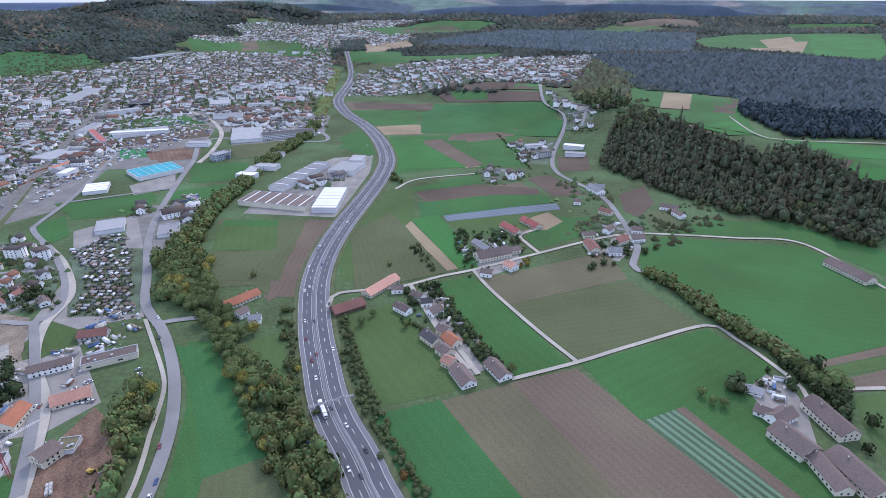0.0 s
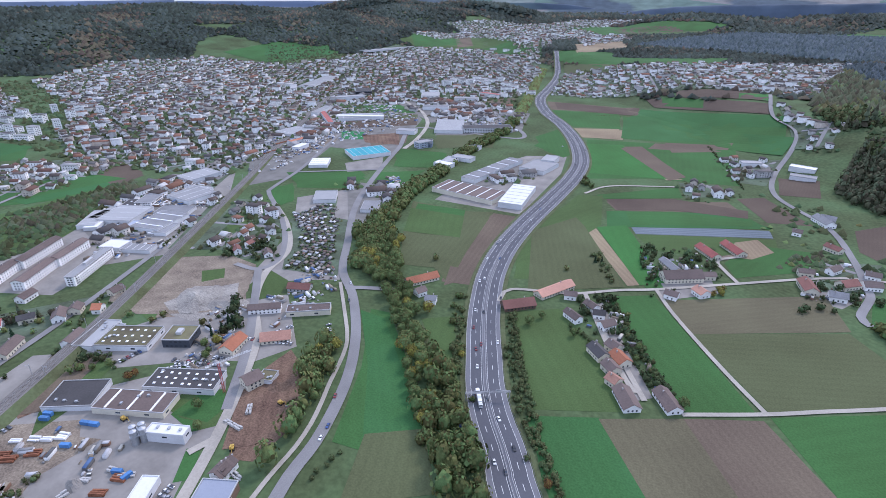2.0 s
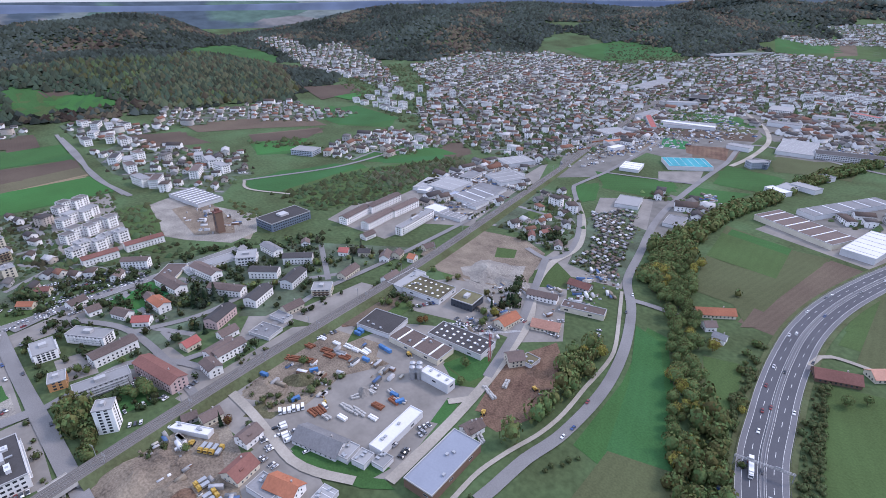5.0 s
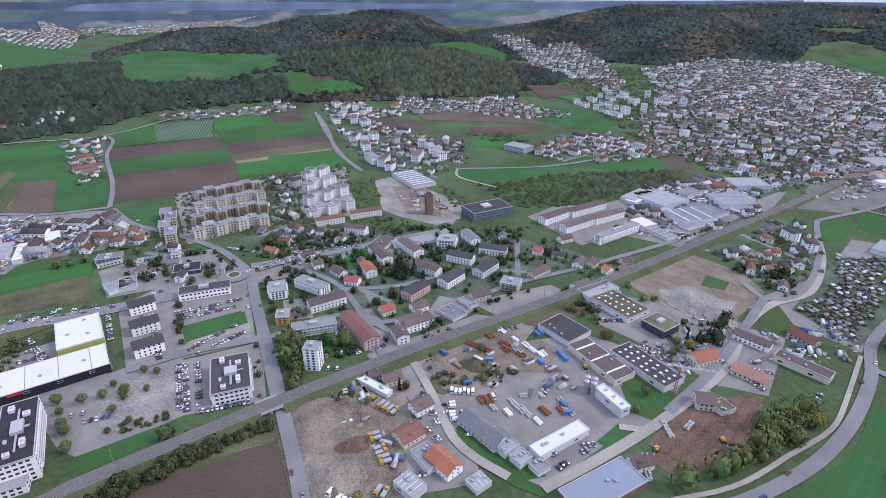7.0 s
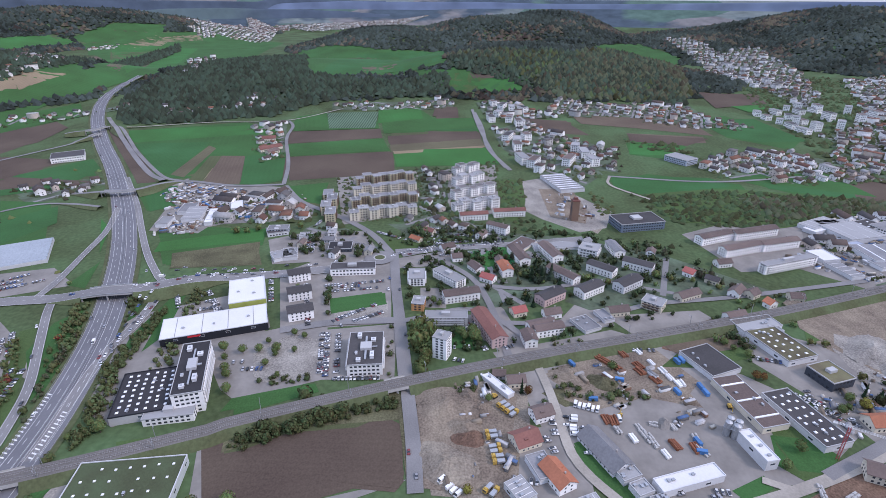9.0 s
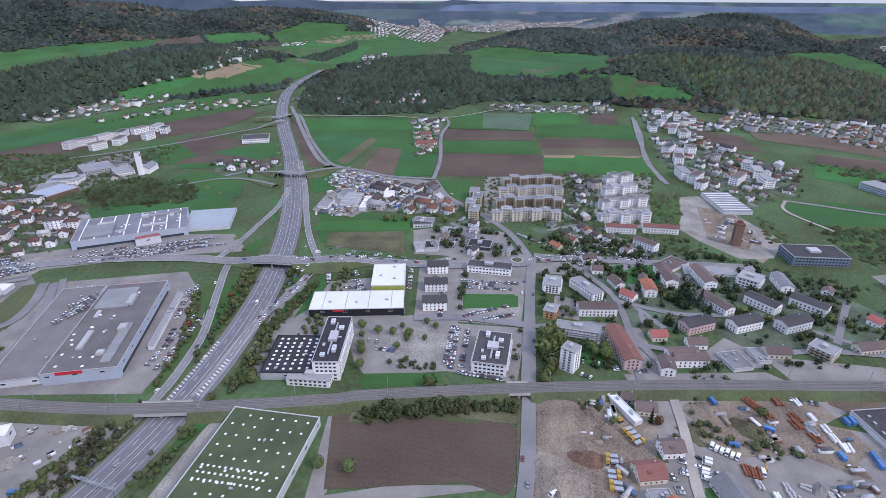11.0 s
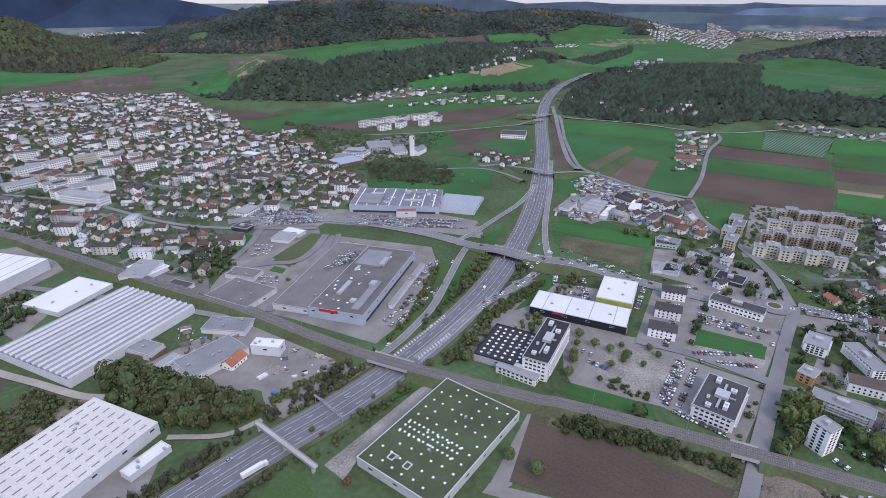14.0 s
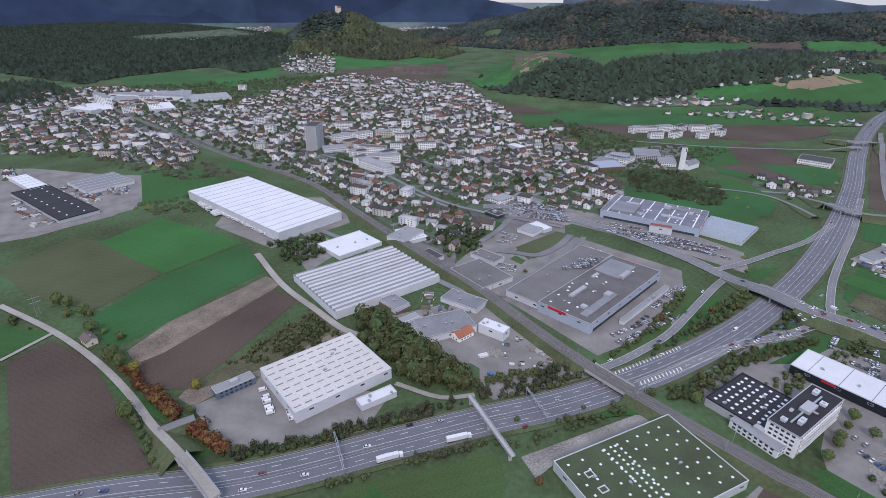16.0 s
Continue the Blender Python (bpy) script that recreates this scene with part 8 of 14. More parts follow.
field("grass", [(-743.7, 2724.3), (-454.8, 2405.4), (-416.7, 2184.6), (-616.1, 2365.1)], 132)
field("grass", [(-336.5, 2166.0), (-192.4, 2111.3), (-108.6, 1812.8), (-301.1, 1985.3)], 106)
field("olive", [(-299.0, 1969.4), (-107.0, 1784.8), (-65.9, 1634.7), (-271.5, 1836.0)], 136)
field("grass", [(-495.4, 648.4), (-388.8, 680.8), (-367.9, 660.5), (-440.3, 599.7)], 17)
field("grass", [(-475.8, 587.5), (-444.9, 596.3), (-419.2, 545.6), (-433.1, 529.4)], 126)
field("grass", [(-391.6, 832.5), (-312.2, 835.6), (-295.4, 747.8), (-358.4, 733.1)], 108)
field("grass", [(-366.5, 697.6), (-311.7, 715.0), (-296.5, 664.9), (-342.0, 651.7)], 18)
field("olive", [(-370.1, 950.5), (-261.7, 981.7), (-245.7, 894.9), (-340.9, 880.3)], 16)
field("grass", [(-158.7, 1064.2), (-109.3, 933.6), (-115.5, 884.5), (-180.9, 934.6)], 111)
field("soil_light", [(-446.1, 1394.4), (-324.7, 1394.7), (-315.2, 1318.9), (-414.3, 1287.0)], 0)
field("olive", [(-554.3, 1100.2), (-480.5, 1117.0), (-445.6, 1027.6), (-516.0, 1016.5)], 111)
field("pitch", [(-559.4, 919.2), (-511.1, 924.1), (-486.3, 873.8), (-528.8, 867.6)], 121)
field("grass", [(-696.4, 1149.5), (-566.9, 1209.8), (-514.8, 1158.8), (-631.9, 1094.7)], 25)
field("grass", [(-258.0, 594.4), (-193.9, 593.1), (-174.9, 515.1), (-238.7, 511.0)], 20)
field("olive", [(-192.6, 589.3), (-159.5, 599.1), (-160.7, 519.7), (-174.9, 515.1)], 89)
field("olive", [(-236.3, 503.3), (-160.5, 515.6), (-152.2, 412.8), (-173.0, 434.8), (-204.0, 430.1)], 95)
field("soil_light", [(-158.4, 595.3), (-130.1, 593.9), (-133.3, 427.7), (-151.6, 404.5), (-159.4, 444.3), (-160.7, 519.7)], 89)
field("grass_dull", [(-148.9, 345.3), (-125.1, 358.8), (-95.4, 280.2), (-119.3, 301.2)], 111)
field("meadow", [(-202.4, 340.4), (-177.9, 335.8), (-109.6, 244.6), (-75.9, 189.4), (-120.4, 164.7), (-128.9, 207.2), (-161.7, 276.1)], 127)
field("olive", [(-131.6, 214.9), (-99.4, 231.6), (-75.9, 189.4), (-120.4, 164.7)], 103)
field("soil", [(-1265.9, -72.6), (-1251.8, -21.8), (-1163.7, -24.3), (-1169.7, -73.1)], 0)
field("grass", [(-1153.7, -73.2), (-1159.8, 19.5), (-1095.8, 22.9), (-1089.6, -73.1)], 94)
field("meadow", [(-1089.6, -73.1), (-1087.7, 24.6), (-1039.7, 24.0), (-1045.5, -73.0)], 89)
field("soil", [(-1037.4, -72.9), (-1031.7, 25.6), (-971.6, 28.0), (-953.2, -72.7)], 100)
field("tan", [(-953.2, -72.7), (-959.6, 28.5), (-927.4, 33.2), (-909.1, -72.3)], 100)
field("lush", [(-905.1, -72.5), (-919.4, 33.9), (-854.8, 44.4), (-843.9, -12.3), (-824.9, -71.9)], 98)
field("grass_dull", [(-1482.7, -61.4), (-1476.0, 3.4), (-1450.9, 57.1), (-1344.0, 3.3), (-1434.5, -64.9)], 153)
field("soil", [(-1516.0, 7.5), (-1518.3, 72.7), (-1474.3, 71.3), (-1463.8, 22.3)], 92)
field("meadow", [(-1403.8, 25.1), (-1432.7, 97.3), (-1385.7, 131.8), (-1362.9, 54.8)], 106)
field("soil", [(-1165.9, 119.2), (-1127.6, 215.5), (-1060.5, 204.5), (-1071.4, 136.0)], 68)
field("soil_light", [(-1174.3, 226.6), (-1124.3, 463.2), (-1028.1, 464.1), (-1086.1, 332.9), (-1115.9, 233.3)], 78)
field("soil", [(-1039.9, 306.2), (-1005.1, 447.0), (-952.0, 387.8), (-980.1, 296.7)], 76)
field("lush", [(-980.1, 296.7), (-944.7, 384.7), (-884.0, 342.5), (-891.6, 271.3)], 68)
field("meadow", [(-1168.3, 482.5), (-1183.3, 611.5), (-994.6, 619.9), (-987.5, 520.0), (-1041.4, 483.2)], 3)
field("soil", [(-1407.8, 573.3), (-1437.4, 738.5), (-1342.1, 713.5), (-1275.7, 567.0)], 100)
field("lush", [(-1300.2, 609.6), (-1331.5, 716.4), (-1285.9, 716.4), (-1246.1, 629.3)], 106)
field("soil", [(-794.5, 559.9), (-776.5, 604.5), (-692.0, 569.2), (-680.0, 506.7)], 155)
field("meadow", [(-801.3, 418.6), (-788.0, 555.3), (-683.2, 509.1), (-721.1, 415.1)], 84)
field("grass_dull", [(-708.3, 227.7), (-717.0, 372.6), (-684.1, 521.2), (-628.8, 501.1), (-576.0, 346.1), (-596.1, 243.6)], 20)
field("dirt", [(-406.1, 277.7), (-426.1, 325.2), (-425.1, 364.5), (-376.3, 387.3), (-338.7, 378.6), (-312.2, 332.3), (-306.7, 298.5), (-336.5, 283.5), (-373.6, 268.3)], 25)
field("gravel", [(-366.8, 290.6), (-357.1, 314.7), (-330.3, 342.7), (-311.2, 316.7), (-323.2, 292.7), (-352.6, 282.8)], 46)
field("grass_dull", [(-379.6, 349.5), (-362.4, 361.7), (-349.8, 345.9), (-363.5, 331.5)], 132)
field("grass_dull", [(-318.8, 342.6), (-319.2, 374.4), (-290.0, 362.2), (-281.8, 337.9), (-296.1, 320.0)], 135)
field("earth", [(-231.6, 226.6), (-223.7, 271.8), (-207.0, 259.6), (-176.9, 195.9), (-190.9, 182.4), (-203.5, 174.4)], 115)
field("earth", [(-359.4, 156.5), (-380.8, 203.9), (-349.9, 217.5), (-341.5, 200.6), (-334.0, 163.8), (-340.5, 149.7)], 114)
field("pitch", [(-503.9, 9.3), (-505.6, 48.9), (-469.3, 50.8), (-459.5, 20.4)], 14)
field("grass", [(-254.5, 187.3), (-251.3, 210.8), (-239.2, 218.6), (-226.2, 203.1), (-227.7, 189.1)], 4)
field("grass", [(-355.3, 662.8), (-359.3, 696.8), (-303.8, 731.4), (-308.3, 655.1)], 87)
field("grass", [(-383.9, 791.9), (-374.8, 840.2), (-306.2, 807.9), (-344.5, 735.3)], 62)
field("olive", [(-364.9, 918.2), (-281.2, 1005.4), (-271.7, 895.7), (-332.9, 857.6)], 46)
field("grass", [(-466.0, 620.5), (-473.9, 649.5), (-398.7, 698.2), (-375.2, 674.7), (-431.2, 601.4)], 53)
field("grass", [(-467.7, 568.3), (-455.9, 608.1), (-413.4, 550.0), (-417.1, 526.9)], 126)
field("pitch", [(-547.1, 903.2), (-505.3, 913.5), (-485.1, 869.9), (-522.5, 857.3)], 118)
field("soil_light", [(-479.1, 882.3), (-424.1, 936.4), (-400.3, 872.5), (-450.2, 834.3)], 45)
field("soil_light", [(-436.3, 1347.1), (-350.4, 1372.0), (-327.0, 1295.4), (-410.1, 1263.1)], 16)
field("lush", [(-1002.4, -652.4), (-1061.8, -392.5), (-1007.2, -355.3), (-920.2, -587.9)], 103)
field("meadow", [(-913.2, -584.0), (-930.6, -455.2), (-744.1, -431.1), (-759.1, -460.7)], 39)
field("stubble", [(-907.8, -447.2), (-891.0, -427.0), (-730.7, -406.2), (-743.5, -432.2)], 5)
field("grass", [(-894.7, -428.5), (-932.2, -350.8), (-847.2, -348.4), (-842.2, -417.5)], 116)
field("olive", [(-842.5, -416.8), (-846.8, -398.8), (-705.0, -369.5), (-711.1, -392.0)], 12)
field("soil_light", [(-846.8, -398.8), (-846.6, -360.1), (-704.9, -314.8), (-705.9, -367.8)], 18)
field("meadow", [(-846.6, -360.1), (-873.8, -300.3), (-722.6, -260.3), (-702.9, -288.9), (-705.4, -313.6)], 15)
field("soil", [(-1010.1, -334.3), (-1042.1, -170.5), (-980.0, -154.0), (-927.4, -316.9)], 108)
field("grass", [(-923.5, -315.7), (-972.3, -151.0), (-894.4, -131.5), (-846.7, -293.1)], 107)
field("soil", [(-842.9, -292.0), (-886.7, -128.8), (-804.4, -110.5), (-746.1, -265.7), (-711.1, -256.7)], 105)
field("grass", [(-1052.0, -159.1), (-1132.0, 6.4), (-1075.7, 23.6), (-1013.1, -149.0)], 116)
field("soil", [(-993.3, -146.5), (-1043.8, 20.5), (-991.7, 25.5), (-938.1, -136.8)], 107)
field("stubble", [(-930.4, -134.0), (-983.7, 25.2), (-935.4, 33.6), (-887.1, -126.1)], 109)
field("lush", [(-871.7, -120.6), (-915.3, 35.7), (-826.1, 55.9), (-801.1, -105.0)], 99)
field("grass", [(-1125.1, -355.6), (-1165.9, -300.6), (-1040.8, -272.8), (-1025.5, -338.6)], 13)
field("cabbage", [(-1162.0, -299.7), (-1188.5, -192.8), (-1056.8, -180.1), (-1042.1, -268.0)], 5)
field("lush", [(-1200.3, -194.5), (-1247.5, -106.2), (-1144.3, -92.1), (-1093.3, -179.8)], 8)
field("soil", [(-1234.1, -67.8), (-1235.8, -20.0), (-1159.9, -17.2), (-1146.2, -64.2)], 2)
field("soil", [(-1148.7, 130.0), (-1141.2, 207.8), (-1056.4, 204.5), (-1059.9, 131.5)], 1)
field("meadow", [(-686.0, -441.9), (-693.3, -399.1), (-624.4, -358.5), (-595.9, -382.4)], 33)
field("lush", [(-509.8, -323.8), (-552.4, -223.7), (-520.8, -216.6), (-485.1, -318.0)], 113)
field("scrub", [(-483.6, -297.9), (-515.9, -217.8), (-465.8, -202.7), (-450.9, -282.3)], 112)
field("soil", [(-993.7, -679.9), (-1010.8, -676.0), (-722.7, -443.6), (-700.3, -456.6)], 39)
field("grass", [(-699.2, -242.3), (-718.8, -192.1), (-631.0, -179.4), (-644.6, -216.5)], 8)
field("grass_dull", [(-525.1, -85.6), (-530.6, -38.6), (-506.6, -37.5), (-502.5, -74.4)], 97)
field("meadow", [(-771.1, 212.9), (-767.0, 352.3), (-730.9, 371.7), (-710.3, 312.4), (-690.0, 232.1), (-719.6, 204.1)], 88)
field("grass", [(-767.3, 379.4), (-801.3, 535.9), (-692.5, 543.1), (-744.4, 430.6)], 102)
field("soil", [(-801.3, 535.9), (-806.1, 591.8), (-701.6, 576.4), (-688.7, 541.4)], 3)
field("grass", [(-1536.0, -111.3), (-1480.0, 9.6), (-1399.5, 36.3), (-1389.9, -76.2)], 14)
field("soil", [(-1504.0, -4.9), (-1502.0, 77.5), (-1434.1, 73.7), (-1435.9, 15.9)], 89)
field("lush", [(-1424.0, 8.4), (-1429.3, 138.6), (-1357.6, 131.8), (-1359.6, 34.8)], 92)
field("grass", [(-2418.2, -708.9), (-2300.3, -578.8), (-1612.1, -395.9), (-1440.9, -508.4), (-1489.0, -540.2)], 10)
field("meadow", [(-2214.0, -433.2), (-2294.1, -94.4), (-1598.6, -67.3), (-1570.5, -206.5), (-1472.4, -393.3)], 3)
field("soil_light", [(-1615.5, -304.7), (-1707.7, -205.4), (-1626.2, -212.6), (-1549.8, -286.2)], 133)
field("lush", [(-2648.0, -1687.6), (-2721.1, -1425.8), (-2671.8, -1283.2), (-1702.6, -970.9), (-1480.2, -966.9)], 32)
field("olive", [(-2457.7, -1576.8), (-2529.5, -1410.2), (-2200.3, -1324.2), (-2088.0, -1352.9)], 31)
field("grass", [(-2943.0, -1364.8), (-3221.9, -1228.0), (-2863.5, -1112.4), (-2445.1, -1135.7)], 25)
field("grass", [(-2455.2, 619.0), (-2211.0, 778.3), (-2036.6, 731.7), (-1670.0, 502.6)], 172)
field("lush", [(-570.0, -426.6), (-544.4, -400.7), (-480.9, -372.0)], 31)
field("soil", [(-533.4, -975.7), (-646.9, -982.1), (-860.8, -881.3), (-797.7, -814.4), (-576.7, -917.9), (-509.3, -925.1)], 155)
field("soil", [(-828.7, -911.6), (-1071.8, -837.1), (-1024.9, -780.1), (-913.3, -759.7), (-792.1, -808.7)], 163)
field("meadow", [(-666.6, -1106.7), (-886.4, -983.5), (-836.9, -920.4), (-649.2, -985.3), (-553.8, -1010.1), (-599.7, -1099.0)], 151)
field("grass", [(-877.7, -964.4), (-1212.6, -889.7), (-1113.1, -815.7), (-1078.1, -842.1), (-847.0, -922.0)], 167)
field("grass", [(-691.3, -787.7), (-765.7, -761.6), (-738.7, -662.1), (-657.9, -676.9)], 73)
field("soil", [(-768.6, -764.4), (-819.9, -745.2), (-807.8, -622.8), (-734.2, -655.2)], 84)
field("meadow", [(-648.1, -664.2), (-731.2, -652.5), (-817.4, -596.6), (-766.3, -551.3), (-673.4, -547.7), (-628.0, -633.4)], 147)
field("soil", [(-415.0, -641.5), (-466.4, -664.7), (-461.6, -628.8), (-393.2, -579.1), (-374.2, -615.1)], 36)
field("meadow", [(-451.7, -616.1), (-511.4, -518.1), (-552.7, -544.7), (-609.0, -506.3), (-555.8, -470.2), (-485.8, -492.8), (-424.1, -576.9)], 121)
field("tan", [(-295.8, -1071.9), (-413.9, -1045.0), (-367.2, -977.3), (-278.0, -993.8)], 167)
field("grass", [(-529.2, -1121.4), (-599.7, -1099.0), (-536.8, -987.5), (-483.4, -1032.4)], 61)
field("soil", [(-492.0, -1246.4), (-573.6, -1206.6), (-599.7, -1121.8), (-534.7, -1132.1), (-467.8, -1178.6)], 154)
field("tan", [(-1206.7, -1110.6), (-1332.1, -1075.4), (-1369.4, -1007.4), (-1223.7, -1018.3), (-1162.8, -1081.5)], 176)
field("lush", [(-1030.9, -1160.1), (-1180.5, -1097.7), (-1167.6, -1064.5), (-1028.2, -1070.1), (-954.2, -1120.9)], 157)
field("grass", [(-1237.0, -1008.5), (-1518.9, -995.4), (-1479.1, -916.4), (-1269.9, -912.9)], 177)
field("lush", [(-2173.8, -1426.4), (-2618.4, -1397.4), (-2601.0, -1264.2), (-1844.4, -1012.4), (-1512.8, -938.1)], 36)
field("soil_light", [(-1548.8, -1015.4), (-2267.5, -1320.6), (-2066.7, -1188.4), (-1516.8, -961.8)], 23)
field("lush", [(-1432.4, -2279.3), (-1689.0, -2203.0), (-1114.7, -1428.5), (-979.3, -1534.1)], 53)
field("soil_light", [(-1043.8, -2350.7), (-1280.3, -2304.2), (-790.3, -1400.4), (-665.5, -1494.5)], 62)
field("meadow", [(-1678.9, -2190.6), (-2094.6, -2080.1), (-2036.6, -1985.1), (-1095.4, -1351.9)], 34)
field("soil", [(-2040.3, -2066.5), (-2299.5, -2031.0), (-2234.0, -1954.1), (-1310.5, -1302.9)], 35)
field("lush", [(-2315.4, -2025.0), (-2664.7, -1966.9), (-2606.6, -1807.5), (-2222.8, -1887.4)], 168)
field("meadow", [(-541.6, -2583.8), (-781.4, -2713.7), (-657.8, -2291.5), (-468.1, -2284.5)], 74)
field("soil_light", [(-468.1, -2284.5), (-619.5, -1994.0), (-552.6, -1797.0), (-386.5, -1937.8)], 77)
field("grass", [(209.8, -871.1), (141.4, -884.8), (84.7, -823.7), (119.2, -746.5), (181.0, -729.9)], 102)
field("grass", [(66.3, -1158.1), (-43.7, -1139.2), (-22.9, -1051.8), (46.6, -1063.0)], 170)
field("grass", [(90.7, -899.4), (28.7, -919.6), (41.0, -823.0), (80.3, -860.3)], 83)
field("olive", [(-223.6, -473.9), (-285.8, -500.1), (-301.6, -481.3), (-224.1, -442.5)], 27)
field("lush", [(-179.8, -2417.3), (-486.6, -2529.6), (-436.7, -2111.3), (-232.7, -2095.1)], 83)
field("soil", [(-220.8, -1995.8), (-439.6, -2073.9), (-402.1, -1795.5), (-205.8, -1796.3)], 82)
field("soil", [(-464.3, -2068.5), (-668.3, -2171.5), (-536.8, -1743.2), (-403.7, -1737.7)], 73)
field("lush", [(-486.6, -2529.6), (-751.6, -2626.6), (-669.1, -2213.1), (-427.1, -2117.4)], 79)
field("lush", [(181.5, -1923.5), (-14.2, -2148.0), (-8.6, -1872.0), (148.5, -1677.4)], 49)
field("grass", [(472.6, -2001.0), (293.8, -2176.3), (190.4, -1826.1), (318.1, -1743.2)], 106)
field("soil_light", [(-907.0, -2100.5), (-716.9, -1425.9), (-729.9, -1365.1), (-636.3, -1450.6)], 67)
field("lush", [(-585.4, -1714.8), (-633.3, -1443.2), (-593.0, -1364.7), (-546.2, -1452.7)], 100)
field("soil_light", [(-344.2, 151.4), (-364.3, 165.2), (-384.8, 205.0), (-349.4, 218.3), (-341.5, 200.6), (-330.4, 162.0)], 117)
field("soil", [(-609.2, 991.9), (-467.2, 1083.6), (-440.0, 1016.9), (-569.5, 931.7)], 33)
field("earth", [(-501.9, 897.2), (-445.4, 939.8), (-405.8, 856.7), (-470.3, 850.7)], 115)
field("grass", [(-664.1, 1112.9), (-531.0, 1191.0), (-491.8, 1129.6), (-629.2, 1068.5)], 30)
field("yard", [(-437.4, 721.8), (-397.2, 776.3), (-367.6, 710.5), (-410.6, 681.9)], 114)
field("yard", [(415.1, -953.6), (367.4, -943.0), (261.1, -882.2), (204.2, -860.1), (181.1, -738.1), (204.7, -690.3), (250.1, -662.3), (308.9, -659.2)], 110)
field("yard", [(556.0, -1841.9), (241.8, -1723.1), (180.5, -1541.5), (246.5, -1439.0), (430.2, -1416.1), (564.1, -1488.7), (643.9, -1586.3)], 159)
field("soil", [(-759.2, -773.8), (-812.8, -758.8), (-795.0, -639.1), (-698.4, -664.5)], 61)
field("meadow", [(-727.4, -650.7), (-802.8, -596.2), (-732.5, -536.6), (-714.7, -585.7)], 144)
field("soil", [(-642.4, -675.2), (-719.3, -653.7), (-707.2, -523.7), (-672.1, -510.5), (-687.3, -574.9)], 85)
field("scrub", [(-241.7, -141.3), (-284.9, -42.2), (-257.2, -38.0), (-246.6, -104.9), (-225.2, -137.7)], 114)
field("soil", [(-221.7, -135.8), (-242.9, -103.5), (-253.2, -37.5), (-221.5, -33.3), (-205.5, -32.1), (-213.6, -133.8)], 85)
field("scrub", [(-281.9, -34.1), (-215.3, -17.5), (-210.1, -28.6), (-280.7, -43.0)], 12)
field("dirt", [(-298.7, -28.1), (-303.9, -8.8), (-287.6, 14.7), (-262.6, 26.9), (-233.4, 34.7), (-201.7, 30.7), (-206.6, -24.0)], 3)
field("grass", [(-243.6, 64.4), (-227.4, 76.7), (-208.6, 81.6), (-191.3, 100.2), (-181.6, 101.5), (-193.2, 87.3), (-216.6, 71.3)], 34)
field("lush", [(-487.8, 12.4), (-518.5, 39.9), (-497.5, 50.3), (-478.2, 41.0), (-467.4, 23.4)], 138)
field("grass", [(-705.5, -801.8), (-772.6, -783.0), (-700.1, -668.5), (-641.8, -664.7), (-648.9, -718.3)], 58)
field("yard", [(-259.1, -633.0), (-294.2, -648.4), (-335.9, -558.8), (-300.5, -528.5), (-251.6, -557.9)], 115)
field("grass_dull", [(-259.3, 576.4), (-188.8, 573.7), (-172.9, 511.6), (-238.4, 506.7)], 107)
field("olive", [(-238.5, 506.7), (-171.7, 507.7), (-187.6, 574.1), (-158.7, 578.6), (-154.5, 475.5), (-151.3, 442.9), (-213.2, 443.4)], 92)
field("soil_light", [(-157.5, 579.0), (-126.4, 574.2), (-126.6, 463.0), (-126.4, 438.1), (-149.2, 439.4), (-153.0, 476.0)], 90)
field("meadow", [(163.1, 1095.9), (234.6, 1033.7), (209.4, 977.8), (178.3, 1008.4)], 139)
field("olive", [(-103.2, 558.5), (-62.5, 616.8), (-49.9, 593.9), (3.7, 460.0), (-77.5, 420.9)], 112)
field("lush", [(-36.0, 594.9), (-4.5, 612.0), (39.7, 482.4), (16.0, 467.7)], 112)
field("soil_light", [(-36.5, 971.3), (-3.2, 984.0), (65.3, 833.4), (42.4, 806.9)], 116)
field("soil_light", [(35.0, 1039.4), (147.8, 1057.7), (131.1, 1007.5), (46.3, 970.9)], 9)
field("soil", [(-35.4, 695.1), (46.2, 726.5), (132.1, 711.9), (129.6, 683.8), (46.8, 682.4), (-17.5, 659.8)], 21)
field("grass", [(-8.3, 655.9), (47.0, 678.4), (132.4, 675.1), (131.1, 659.1), (42.4, 630.6), (0.7, 616.0)], 18)
field("tan", [(-138.3, 1099.3), (-49.9, 1122.9), (-42.8, 1043.1), (-117.6, 1025.3)], 15)
field("soil", [(-223.0, 1378.1), (-21.4, 1347.8), (-21.7, 1271.8), (-200.7, 1292.5)], 171)
field("grass_dull", [(-746.7, 43.9), (-743.7, 80.3), (-659.4, 78.1), (-572.4, 64.1), (-602.4, 43.8)], 0)
field("dirt", [(-705.0, 99.5), (-709.5, 144.2), (-622.1, 150.3), (-583.4, 140.1), (-603.4, 102.4)], 2)
field("gravel", [(-321.1, -153.6), (-353.1, -129.1), (-335.1, -107.8), (-311.3, -103.4), (-285.0, -127.0), (-294.6, -144.3)], 143)
# end

